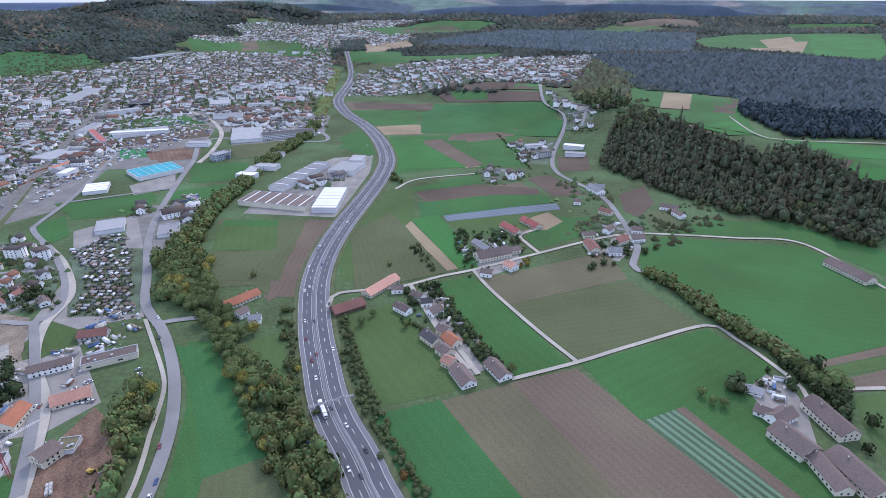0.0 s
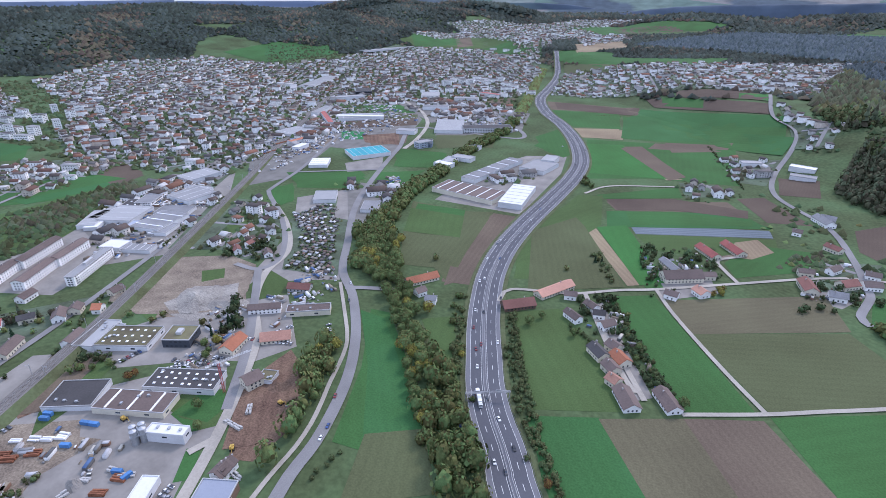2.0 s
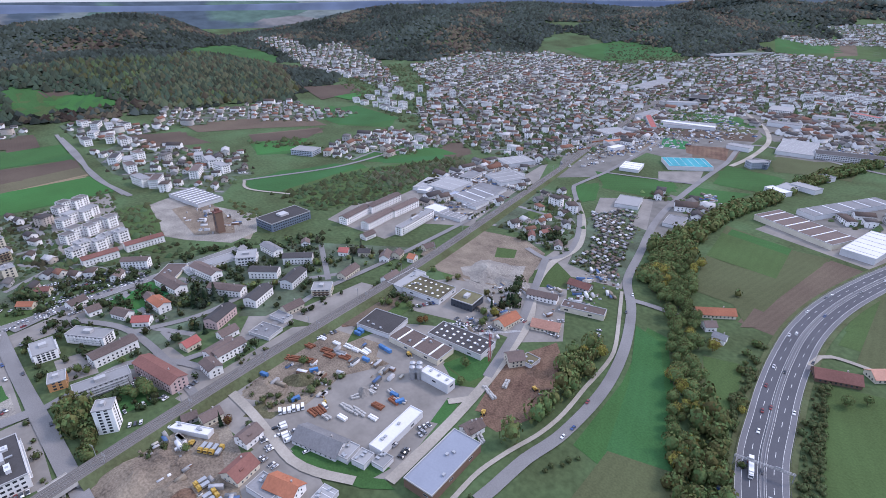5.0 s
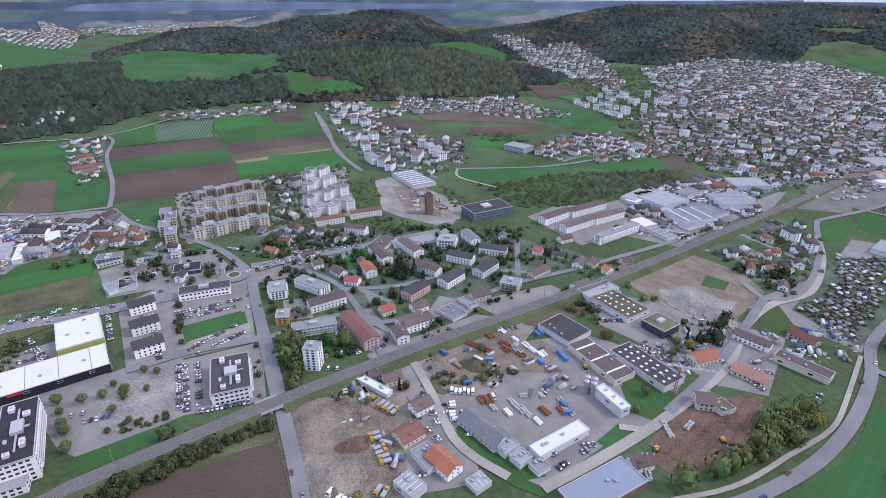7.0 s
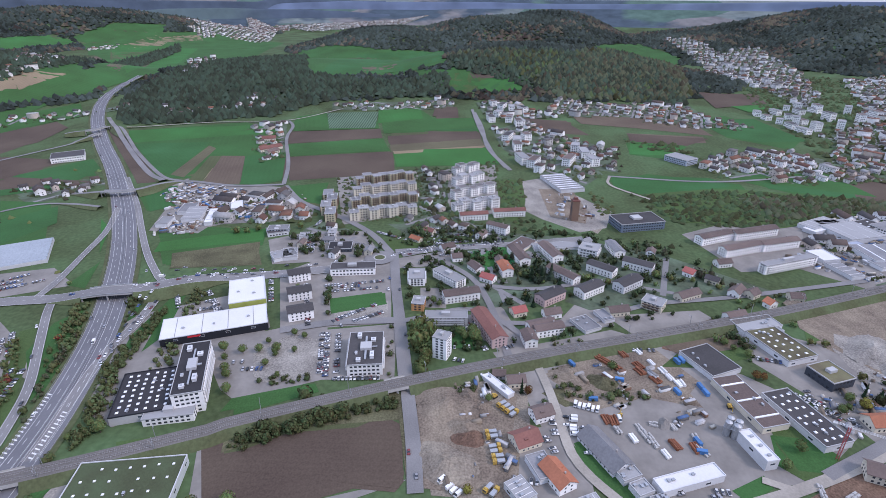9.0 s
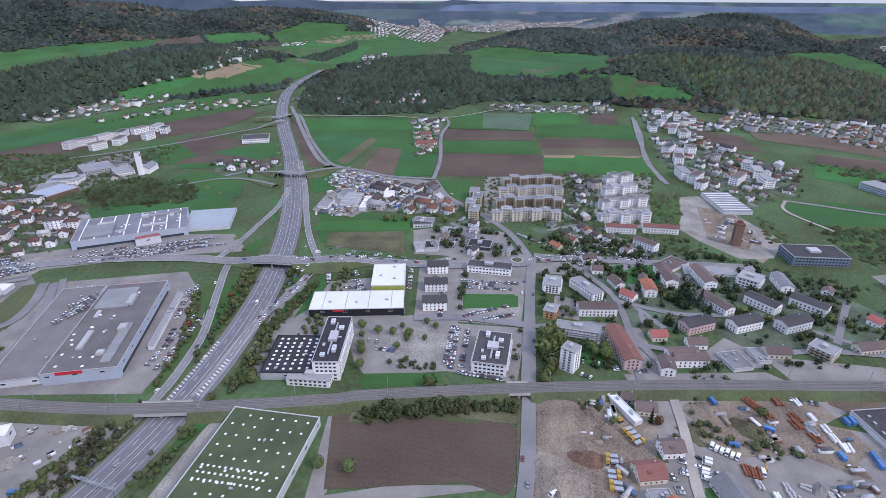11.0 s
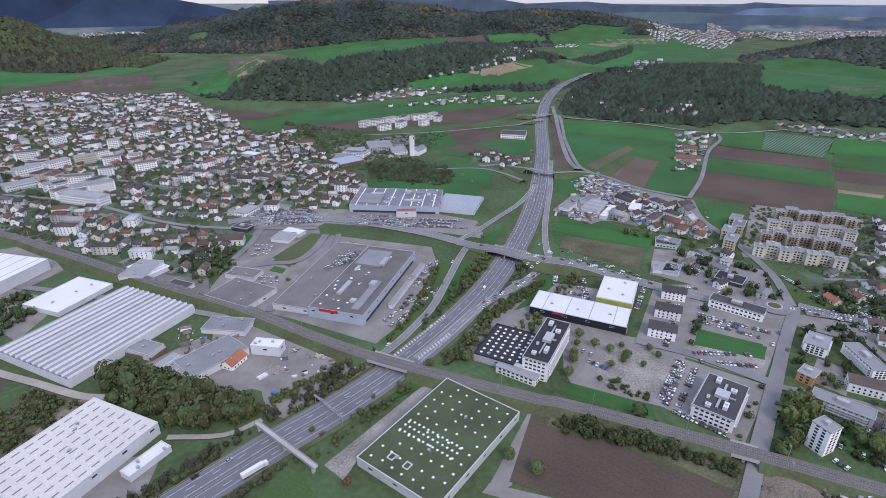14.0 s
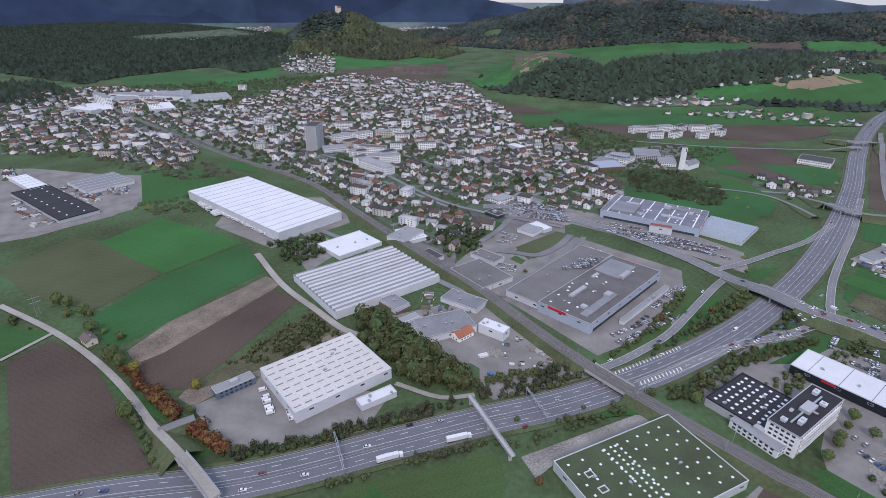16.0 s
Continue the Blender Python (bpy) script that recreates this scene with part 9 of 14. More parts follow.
# roads, paths and the railway
road("motorway", 26.5, [(-362.7, 2210.7), (-326.5, 2036.1), (-292.8, 1841.3), (-275.6, 1595.1), (-264.3, 1409.0), (-219.2, 1246.3), (-159.6, 1115.1), (-116.1, 989.3), (-90.1, 865.9), (-89.1, 772.8), (-100.6, 673.2), (-114.3, 576.3), (-119.8, 500.7), (-116.8, 440.1), (-107.7, 390.4), (-97.1, 348.9), (-86.0, 313.7), (-76.2, 283.6), (-64.5, 257.4), (-51.3, 234.4), (-42.5, 217.2), (-35.2, 202.4), (8.0, 130.0), (90.0, 60.0), (260.0, 20.0), (600.0, 0.0)])
road("motorway", 24.5, [(-1511.0, -907.2), (-1290.5, -865.5), (-1123.4, -782.3), (-943.5, -663.0), (-760.6, -526.5), (-605.5, -421.2), (-492.5, -353.3), (-404.0, -308.7), (-331.7, -278.8), (-255.7, -256.5), (-195.0, -245.6), (-143.7, -241.1), (-97.1, -240.8), (-43.3, -238.2), (42.3, -234.9), (134.1, -245.3), (330.0, -250.0), (700.0, -238.0)], False)
hatching([(-203.7, -258.6), (-272.0, -271.9)])
hatching([(-214.0, -243.6), (-254.5, -249.9)])
road("road", 8.0, [(-395.4, 1314.9), (-302.7, 1153.5), (-214.6, 980.3), (-424.1, 994.7), (-395.8, 830.6), (-354.0, 646.4), (-322.6, 545.8), (-279.9, 453.7), (-253.3, 398.3), (-222.1, 361.2), (-196.1, 320.8), (-179.7, 288.7), (-167.9, 258.2), (-160.6, 229.4), (-155.6, 198.2), (-155.3, 172.4), (-151.1, 143.0), (-150.0, 132.3)])
road("lane", 8.0, [(-386.4, 834.9), (-391.4, 894.1), (-406.4, 974.7), (-430.6, 1051.2), (-481.0, 1142.9), (-548.8, 1226.9), (-596.8, 1279.7)])
road("path", 3.0, [(-243.1, 376.3), (-220.5, 343.3), (-196.0, 306.7), (-186.9, 288.8), (-181.0, 268.7), (-176.1, 247.8), (-170.3, 227.3), (-166.4, 210.1), (-164.5, 190.9), (-165.3, 168.4), (-164.4, 146.2), (-161.1, 131.6), (-158.5, 122.0)])
road("road", 6.0, [(-233.4, 368.7), (-217.8, 374.6), (-188.2, 381.5)])
road("lane", 7.0, [(-188.0, 101.6), (-199.3, 140.1), (-215.2, 185.6), (-236.8, 235.7), (-258.9, 277.0), (-296.0, 321.8), (-319.2, 367.4), (-330.1, 418.9), (-375.0, 478.9), (-427.3, 527.7)])
road("lane", 5.0, [(-220.0, 165.4), (-212.0, 182.6)])
road("road", 6.0, [(-359.4, 372.9), (-330.7, 371.2), (-325.4, 394.9), (-349.1, 440.0), (-398.9, 500.5), (-459.5, 559.3), (-470.1, 584.4), (-484.9, 672.5), (-521.0, 800.7), (-548.9, 900.0)])
road("road", 7.0, [(-330.7, 371.2), (-295.1, 320.3), (-256.3, 262.4), (-224.2, 202.5)])
road("road", 5.0, [(-477.9, 655.2), (-374.5, 707.3)])
road("lane", 4.0, [(-97.2, 395.0), (-91.7, 419.1), (-42.1, 429.4), (-1.1, 451.3), (31.8, 465.4), (97.8, 500.9), (165.2, 536.7), (207.0, 552.1), (241.7, 552.2), (321.7, 541.4), (387.3, 526.5), (403.4, 427.6)])
road("lane", 3.5, [(30.6, 463.0), (44.8, 424.3), (75.5, 360.7), (98.3, 319.0)])
road("lane", 3.5, [(48.2, 299.9), (98.3, 319.0), (145.2, 340.0), (213.2, 367.2), (227.0, 349.0), (238.9, 313.7), (243.5, 289.2), (238.7, 275.2)])
road("road", 7.0, [(231.3, 1320.9), (212.8, 1152.9), (236.2, 1042.7), (190.7, 902.3), (173.4, 787.7), (210.5, 685.0), (213.4, 594.2), (208.3, 536.7), (206.1, 514.8), (188.6, 475.2), (192.1, 460.7)])
road("lane", 4.0, [(-63.8, 707.9), (-34.5, 751.1), (49.0, 778.8)])
road("lane", 4.0, [(-23.7, 419.1), (-10.3, 381.5), (7.7, 334.2), (19.3, 310.5)])
road("lane", 3.0, [(494.9, 937.7), (473.5, 805.2), (504.0, 770.3), (625.0, 748.8)])
road("lane", 3.5, [(270.2, 289.2), (300.9, 290.3)])
road("road", 15.0, [(-234.0, -598.4), (-286.0, -575.4), (-342.7, -492.3), (-378.3, -407.0), (-391.6, -335.3), (-401.4, -279.7), (-431.3, -225.5), (-444.8, -169.9), (-460.0, -117.1), (-473.3, -90.1)])
road("road", 9.0, [(-493.9, -71.2), (-419.3, -59.7), (-364.9, -49.8), (-320.6, -41.7), (-283.8, -35.7), (-234.5, -27.1), (-202.5, -23.1)])
road("road", 8.0, [(-494.0, -74.0), (-544.7, -104.2), (-592.4, -150.4), (-639.6, -208.3), (-700.8, -248.4)])
road("road", 8.0, [(-489.5, -62.3), (-511.1, -17.5), (-522.1, 42.4), (-533.7, 105.3)])
road("road", 6.0, [(-705.6, -252.1), (-805.1, -276.1), (-957.8, -325.8), (-1049.8, -341.4), (-1091.3, -361.8)])
road("road", 7.0, [(-653.2, -518.4), (-647.0, -459.4), (-661.4, -427.4), (-711.9, -398.4), (-697.6, -319.3), (-705.6, -252.1)])
road("road", 6.0, [(-956.2, -737.9), (-979.2, -696.0), (-1017.2, -671.7), (-853.6, -542.8), (-733.7, -438.9), (-711.9, -398.4)])
road("lane", 4.0, [(-1022.9, -660.6), (-1069.0, -514.7), (-1091.2, -372.6), (-1198.3, -273.1)])
road("road", 7.0, [(-1205.5, 17.0), (-1078.1, 30.5), (-916.5, 38.2), (-788.6, 67.1)])
road("road", 8.0, [(-1105.4, -748.1), (-787.5, -499.9), (-708.8, -425.0)])
road("ramp", 7.0, [(-725.5, -486.6), (-616.9, -410.1), (-539.3, -360.6), (-477.6, -319.7), (-432.5, -284.4), (-423.0, -274.9)])
road("ramp", 7.0, [(-606.2, -427.6), (-535.8, -398.8), (-473.6, -384.7), (-420.7, -373.5), (-390.0, -370.6)])
road("ramp", 8.0, [(-427.9, -264.8), (-407.1, -267.1), (-356.0, -261.6), (-323.4, -262.7), (-286.9, -257.9), (-251.9, -251.0), (-214.0, -243.6)])
road("ramp", 7.0, [(-382.9, -351.7), (-365.5, -343.3), (-318.6, -315.6), (-275.3, -290.4), (-241.3, -277.2), (-213.0, -268.8), (-185.7, -264.6)])
road("lane", 5.0, [(246.5, -487.2), (189.6, -429.4), (147.6, -377.7), (116.3, -330.2), (91.5, -284.7), (67.9, -245.5), (54.7, -221.9)])
road("lane", 3.5, [(213.9, -397.3), (189.8, -426.2)])
road("lane", 6.0, [(38.0, -533.2), (15.0, -457.7), (-11.1, -403.9), (-30.0, -367.3), (-49.5, -349.4)])
road("lane", 4.0, [(-54.8, -291.7), (-80.4, -269.2), (-102.8, -265.4)])
road("road", 6.0, [(91.5, -284.7), (71.8, -291.3)])
road("road", 9.0, [(-350.8, -143.3), (-363.9, -103.6), (-369.3, -54.7)])
road("road", 6.0, [(-368.6, -42.0), (-371.2, -14.9)])
road("road", 6.0, [(-368.3, -49.0), (-389.5, 2.9), (-371.8, 31.7), (-346.2, 50.1)])
road("road", 11.0, [(-498.2, -70.3), (-506.4, -24.0), (-518.8, 34.6), (-540.3, 129.3)])
road("road", 6.0, [(-369.9, 35.6), (-371.4, 94.2), (-402.7, 156.1), (-422.0, 243.9), (-456.5, 373.4)])
road("road", 6.0, [(-1231.2, 12.0), (-1071.0, 25.1), (-887.9, 45.0), (-800.4, 61.3)])
road("road", 6.0, [(-766.5, 207.9), (-748.0, 350.1), (-779.9, 495.5)])
road("lane", 4.0, [(-765.5, 209.2), (-724.3, 202.1), (-665.2, 242.7)])
road("road", 6.0, [(-325.2, 34.4), (-371.2, 28.3), (-418.4, 17.8), (-449.7, 4.6), (-488.3, -29.3)])
road("road", 6.0, [(-432.2, 12.1), (-426.4, 61.4), (-438.6, 107.6)])
road("road", 8.0, [(-200.4, -471.5), (-218.5, -460.6), (-237.2, -449.2), (-267.4, -462.5), (-295.5, -485.8)])
road("road", 7.0, [(-170.0, -380.3), (-181.0, -393.1), (-210.9, -408.3), (-240.9, -428.1), (-269.3, -448.7), (-297.8, -477.4)])
road("road", 7.0, [(-193.1, -497.3), (-220.7, -519.1), (-254.2, -553.1)])
road("lane", 4.0, [(113.2, 568.4), (86.7, 548.7), (91.1, 526.9), (100.1, 503.8)])
road("lane", 4.0, [(-29.0, 435.1), (-11.9, 388.0), (8.7, 344.3), (25.6, 305.0)])
road("lane", 6.0, [(-320.6, 53.3), (-286.3, 59.2), (-257.1, 61.9), (-233.9, 64.6), (-217.3, 72.5), (-199.6, 86.5)])
road("road", 7.0, [(-443.2, -63.4), (-369.4, -52.3), (-293.9, -39.5)])
road("road", 7.0, [(-17.4, -595.7), (-57.7, -534.6), (-125.8, -422.1), (-163.1, -350.0)])
road("road", 6.0, [(-196.0, -405.1), (-239.3, -417.2), (-280.7, -449.4), (-306.7, -476.6)])
road("road", 6.0, [(-614.9, -846.4), (-724.6, -772.3), (-858.7, -711.7), (-957.9, -671.1)])
road("road", 5.0, [(-555.5, -586.6), (-614.7, -528.4), (-602.4, -448.0)])
road("road", 6.0, [(-59.3, -907.9), (-131.4, -790.6), (-194.8, -621.6), (-297.7, -508.4)])
railway([(-881.2, 1578.4), (-801.3, 1290.0), (-640.2, 871.8), (-529.8, 608.5), (-450.8, 414.3), (-388.5, 253.4), (-352.0, 143.7), (-322.4, 53.9), (-283.2, -50.0), (-244.0, -143.0), (-238.5, -150.8), (-186.7, -273.1), (-154.0, -393.3), (-133.9, -449.6), (-101.9, -538.4), (-66.4, -645.8), (-25.2, -758.7), (90.8, -944.7), (191.7, -1122.7), (366.2, -1441.2)])

# halls and industrial buildings
hall(33.3, -666.7, 204.7, 85.4, 122, 10.9, "white", ribs=14, docks=True)
hall(-10.4, -311.0, 70.7, 55.8, 22, 8.6, "cream", ribs=8, lengthwise=True)
block(50.2, -317.4, 25.9, 8.2, 24, 5.5, "glass", "light", 2)
hall(-39.6, -279.0, 25.6, 8.5, 17, 3.9, "white", ribs=0)
hall(-56.1, -525.2, 53.0, 41.3, 26, 3.9, "white", ribs=0)
sawtooth(-60.2, -442.5, 106.5, 83.2, 21, 7.0)
hall(-256.2, -358.9, 125.4, 49.2, 29, 9.4, "gravel", ribs=0, store=True)
hall(-239.1, -400.6, 131.0, 34.9, 31, 5.5, "gravel", ribs=0)
hall(-417.6, -505.3, 111.0, 65.2, 131, 9.4, "violet", ribs=8, store=True)
glasshouse(-470.4, -446.9, 59.6, 51.5, 30, 4.7)
hall(-170.7, -173.4, 86.2, 55.9, 9, 6.2, "green", ribs=0, skylights=70)
hall(-351.7, -194.3, 77.7, 29.4, 111, 7.0, "white", ribs=4, dark=True)
store = hall(-398.9, -186.5, 41.5, 29.6, 21, 8.8, "white", ribs=0)
part("wall_panel", mesh_of("wall_panel", *box(20.78, -14.8, 0, 21.0, 14.8, 8.6), M_LIME), store, "lime-green wall panel")
hall(-269.5, -204.2, 44.0, 35.7, 18, 6.2, "black", ribs=0, skylights=48)
roof_plant(block(-283.8, -179.4, 56.2, 18.2, 18, 15.6, "white", "black", 5), 56.2, 18.2, 15.6)
block(-253.3, -180.9, 29.8, 12.7, 103, 5.5, "white", "light", 2)
roof_plant(block(-318.5, -69.3, 39.7, 24.5, 7, 9.4, "white", "dark", 3), 39.7, 24.5, 9.4)
block(-451.9, -104.8, 41.9, 13.4, 97, 7.0, "white", "dark", 2)
hall(-178.0, 131.0, 45.5, 19.4, 106, 6.2, "blue", ribs=0)
hall(-216.1, 124.1, 39.3, 9.3, 109, 4.7, "white", ribs=0)
hall(-218.0, 92.6, 11.9, 7.1, 114, 3.9, "light", ribs=0)
hall(-209.1, 97.0, 9.8, 8.8, 114, 3.9, "light", ribs=0)
hall(-201.3, 105.2, 9.3, 8.3, 110, 3.1, "light", ribs=0)
hall(-239.1, 170.8, 24.0, 7.9, 14, 7.0, "white", ribs=0)
hall(-280.7, 185.1, 47.9, 18.8, 15, 4.7, "brown", ribs=3)
hall(-267.2, 213.2, 48.5, 20.3, 17, 4.7, "dark", ribs=0, skylights=18)
hall(-323.6, 177.5, 31.4, 26.2, 24, 3.9, "dark", ribs=0)
hall(-345.7, 238.2, 40.4, 26.5, 19, 4.7, "moss", ribs=0, skylights=20)
hall(-372.7, 232.8, 35.6, 16.1, 106, 4.7, "light", ribs=0)
block(-309.2, 252.8, 20.6, 19.4, 20, 7.0, "dark", "moss", 2)
hall(-240.7, 321.7, 35.8, 11.3, 27, 4.7, "brown", ribs=0)
hall(-218.7, 237.6, 11.1, 11.1, 101, 3.1, "moss", ribs=0)
hall(-1144.8, 2332.8, 290.1, 63.6, 71, 3.9, "light", ribs=0)
hall(-953.2, 1464.7, 219.2, 44.1, 101, 5.5, "light", ribs=4)
hall(-484.0, -175.3, 21.5, 14.4, 14, 3.9, "light", ribs=0)
block(-503.7, -128.2, 23.9, 18.3, 96, 3.9, "dark", "black", 1)
hall(-378.0, 569.2, 35.2, 28.6, 116, 4.7, "light", ribs=0)
hall(-638.4, 874.4, 56.5, 47.9, 74, 3.9, "light", ribs=3)
hall(-589.2, 405.7, 48.3, 19.8, 119, 4.7, "light", ribs=4)
hall(-582.4, 447.5, 51.6, 23.8, 112, 4.7, "dark", ribs=0, skylights=8)
silo(-254.5, 163.6, 6.1, 3.7, 143, 10.9)
hall(-208.4, 652.2, 93.1, 40.7, 166, 6.2, "brown", ribs=6)
hall(-143.6, 655.8, 77.5, 30.5, 89, 7.0, "white", ribs=6)
hall(-205.5, 760.2, 130.2, 23.4, 72, 6.2, "grey", ribs=5)
hall(-144.0, 798.5, 52.7, 39.9, 75, 6.2, "light", ribs=0)
hall(-134.6, 838.3, 32.7, 20.7, 85, 7.8, "light", ribs=0)
hall(-428.9, 781.9, 64.2, 49.8, 46, 6.2, "cyan", ribs=6)
hall(-471.2, 702.9, 38.0, 28.6, 113, 4.7, "white", ribs=3)
hall(-579.5, 1037.7, 95.3, 45.8, 29, 6.2, "light", ribs=5)
block(-726.4, 1323.0, 52.7, 42.4, 118, 10.9, "black", "dark", 3)
hall(-368.5, 1017.4, 99.6, 55.1, 107, 6.2, "light", ribs=10)
block(-290.9, 1016.5, 95.2, 29.8, 25, 8.6, "light", "dark", 3)
block(-361.5, 870.3, 28.5, 25.7, 106, 7.8, "glass", "dark", 3)
hall(-283.1, 788.7, 29.4, 21.4, 88, 4.7, "light", ribs=0)
block(-580.9, 196.6, 53.1, 30.5, 104, 9.4, "glass", "dark", 3)
hall(-725.9, 134.1, 68.9, 35.0, 17, 4.7, "grey", ribs=8)
hall(-372.4, 237.6, 23.7, 20.5, 12, 3.9, "light", ribs=0)
hall(-566.6, 428.4, 47.2, 42.6, 105, 5.5, "light", ribs=3)
hall(-510.2, 426.2, 50.4, 38.2, 94, 5.5, "grey", ribs=3)
hall(-544.3, 511.3, 44.7, 43.1, 170, 5.5, "light", ribs=3)
hall(-598.7, 582.0, 50.4, 36.2, 76, 5.5, "light", ribs=3)
block(-849.5, 340.3, 40.5, 27.9, 35, 8.6, "blue", "light", 3)
block(-55.2, -951.5, 36.5, 20.1, 67, 42.0, "grey", "dark", 14)
hall(302.3, -1593.4, 172.2, 119.2, 4, 6.2, "light", ribs=4)
hall(261.1, -1423.1, 89.3, 50.4, 106, 6.2, "white", ribs=0)
hall(165.7, -1544.1, 95.9, 89.8, 12, 5.5, "light", ribs=3)
hall(397.9, -1453.9, 108.7, 47.3, 109, 6.2, "white", ribs=0)
hall(345.1, -855.9, 84.2, 22.2, 126, 4.7, "white", ribs=6)
hall(284.9, -755.8, 156.1, 43.8, 126, 4.7, "black", ribs=0, skylights=16)
hall(248.9, -829.6, 65.9, 61.8, 125, 4.7, "light", ribs=5)
block(-815.7, -634.6, 46.1, 38.2, 123, 7.8, "white", "dark", 2)
hall(-559.8, -343.8, 22.6, 13.8, 6, 4.7, "light", ribs=0)
hall(-585.3, -321.0, 39.9, 21.2, 11, 4.7, "light", ribs=3)
hall(-577.6, -297.9, 43.2, 8.1, 14, 4.7, "white", ribs=3)
hall(-614.0, -281.3, 26.3, 13.8, 21, 4.7, "white", ribs=0)
block(-540.3, -207.0, 22.1, 17.2, 114, 3.9, "light", "dark", 1)
hall(-492.5, -728.3, 34.9, 32.2, 40, 4.7, "grey", ribs=0)
block(-522.3, -736.7, 37.9, 28.0, 118, 7.0, "white", "blue", 2)
hall(-394.0, -855.8, 30.4, 17.4, 111, 4.7, "white", ribs=0)
hall(-73.2, -399.0, 36.0, 14.9, 114, 4.7, "grey", ribs=0)
hall(-106.6, -347.1, 43.7, 27.4, 6, 5.5, "grey", ribs=0)
hall(-141.6, -329.0, 22.4, 10.1, 127, 7.8, "white", ribs=0)
hall(-165.2, -421.3, 48.0, 36.5, 110, 4.7, "gravel", ribs=0)
hall(-282.2, -331.9, 82.3, 3.9, 28, 3.9, "light", ribs=0)
hall(-134.5, -380.6, 36.1, 19.2, 129, 3.9, "grey", ribs=0)
hall(-87.8, -350.9, 38.0, 16.8, 112, 3.9, "light", ribs=3)
hall(-75.0, -393.2, 27.7, 14.3, 118, 3.1, "blue", ribs=0)
hall(-256.5, -507.7, 21.0, 20.9, 32, 3.9, "light", ribs=0)
hall(-185.0, -456.1, 30.4, 17.1, 120, 3.9, "gravel", ribs=0)
hall(-132.5, -476.7, 23.9, 12.9, 114, 3.1, "dark", ribs=0)
block(-236.2, -564.6, 20.9, 12.5, 115, 4.7, "dark", "dark", 2)
block(-264.2, -610.7, 26.2, 17.5, 25, 5.5, "white", "light", 2)
hall(-479.6, -705.7, 43.6, 34.3, 176, 6.2, "blue", ribs=0)
block(-528.0, -741.7, 34.7, 28.0, 59, 7.0, "blue", "light", 3)
block(-579.7, -747.1, 43.9, 40.7, 60, 7.0, "grey", "grey", 3)
block(-583.4, -699.4, 31.1, 26.2, 58, 6.2, "white", "light", 2)
hall(-603.1, -337.5, 29.8, 17.2, 9, 3.9, "grey", ribs=0)
hall(-577.2, 424.0, 43.7, 37.7, 9, 4.7, "light", ribs=3)
hall(-521.2, 411.1, 30.5, 20.4, 20, 4.7, "blue", ribs=0)
hall(-503.9, 360.9, 23.3, 19.5, 12, 3.9, "white", ribs=0)
hall(-474.0, 363.4, 31.4, 14.2, 15, 3.9, "light", ribs=4)
hall(-522.8, 460.9, 41.2, 25.4, 16, 3.9, "grey", ribs=0)
hall(-554.4, 527.8, 32.9, 31.9, 5, 3.9, "light", ribs=3)
hall(-573.4, 392.4, 22.1, 15.1, 119, 3.9, "white", ribs=0)
hall(-488.3, 412.8, 28.2, 16.4, 104, 3.9, "grey", ribs=0)
hall(-306.4, 558.0, 31.1, 20.8, 109, 3.9, "grey", ribs=0)
block(-540.0, 1342.3, 62.7, 46.1, 108, 7.8, "white", "light", 3)
block(-944.8, 1317.1, 77.3, 17.3, 123, 9.4, "white", "light", 4)
block(-580.3, 475.6, 31.0, 21.3, 111, 5.5, "white", "grey", 2)
hall(-369.3, 98.4, 20.1, 15.7, 28, 2.5, "grey", ribs=0)
hall(-382.3, 116.0, 16.4, 9.7, 22, 2.5, "grey", ribs=0)
hall(-520.6, 61.2, 30.2, 19.4, 144, 2.7, "brown", ribs=0)
hall(-516.9, 96.1, 49.0, 14.8, 99, 2.7, "light", ribs=0)
hall(-481.5, -180.9, 23.8, 17.9, 121, 3.9, "light", ribs=0)
block(-543.8, -206.3, 22.3, 12.3, 97, 5.5, "blue", "grey", 2)
hall(-529.2, -171.4, 13.7, 11.5, 97, 3.9, "light", ribs=0)
block(-538.3, -144.7, 11.9, 8.7, 5, 4.7, "white", "light", 2)
hall(-291.3, 24.1, 27.6, 5.7, 40, 3.1, "white", ribs=0)
hall(-204.7, 32.4, 14.5, 11.1, 32, 4.7, "light", ribs=4)
hall(-221.8, 45.8, 17.8, 12.1, 22, 3.9, "grey", ribs=0)
hall(-198.9, 68.8, 10.8, 9.7, 114, 3.1, "light", ribs=3)
hall(-124.5, -532.7, 35.9, 23.1, 105, 3.9, "white", ribs=4)
hall(-271.3, -512.4, 23.5, 13.0, 111, 3.9, "white", ribs=0)













# more buildings
hall(-578.9, 1031.7, 101.5, 16, 16, 7, 'white')
hall(-643.0, 1001.2, 125.1, 12, 130, 6, 'red')
hall(-583.0, 807.3, 38.5, 13, 74, 6, 'orange')
hall(-554.8, 773.5, 29.9, 14, 89, 6, 'white')
hall(-430.1, 944.5, 37.0, 20, 6, 7, 'light')
hall(-284.6, 760.4, 28.9, 16, 167, 6, 'white')
hall(-268.1, 804.4, 34.4, 18, 171, 6, 'light')
hall(-270.9, 875.0, 19.1, 14, 172, 6, 'grey')
hall(-692.4, 1059.8, 82.7, 16, 100, 8, 'light')
hall(-713.5, 1227.2, 69.7, 22, 43, 10, 'light')
hall(-465.0, 1187.9, 59.4, 22, 14, 8, 'grey')
hall(-433.5, 1318.2, 60.0, 24, 10, 8, 'light')
block(-392.8, 1391.4, 61.5, 16, 160, 10, 'white', 'red', 3)
block(-565.9, 1532.8, 26.2, 14, 47, 16, 'white', 'light', 5)
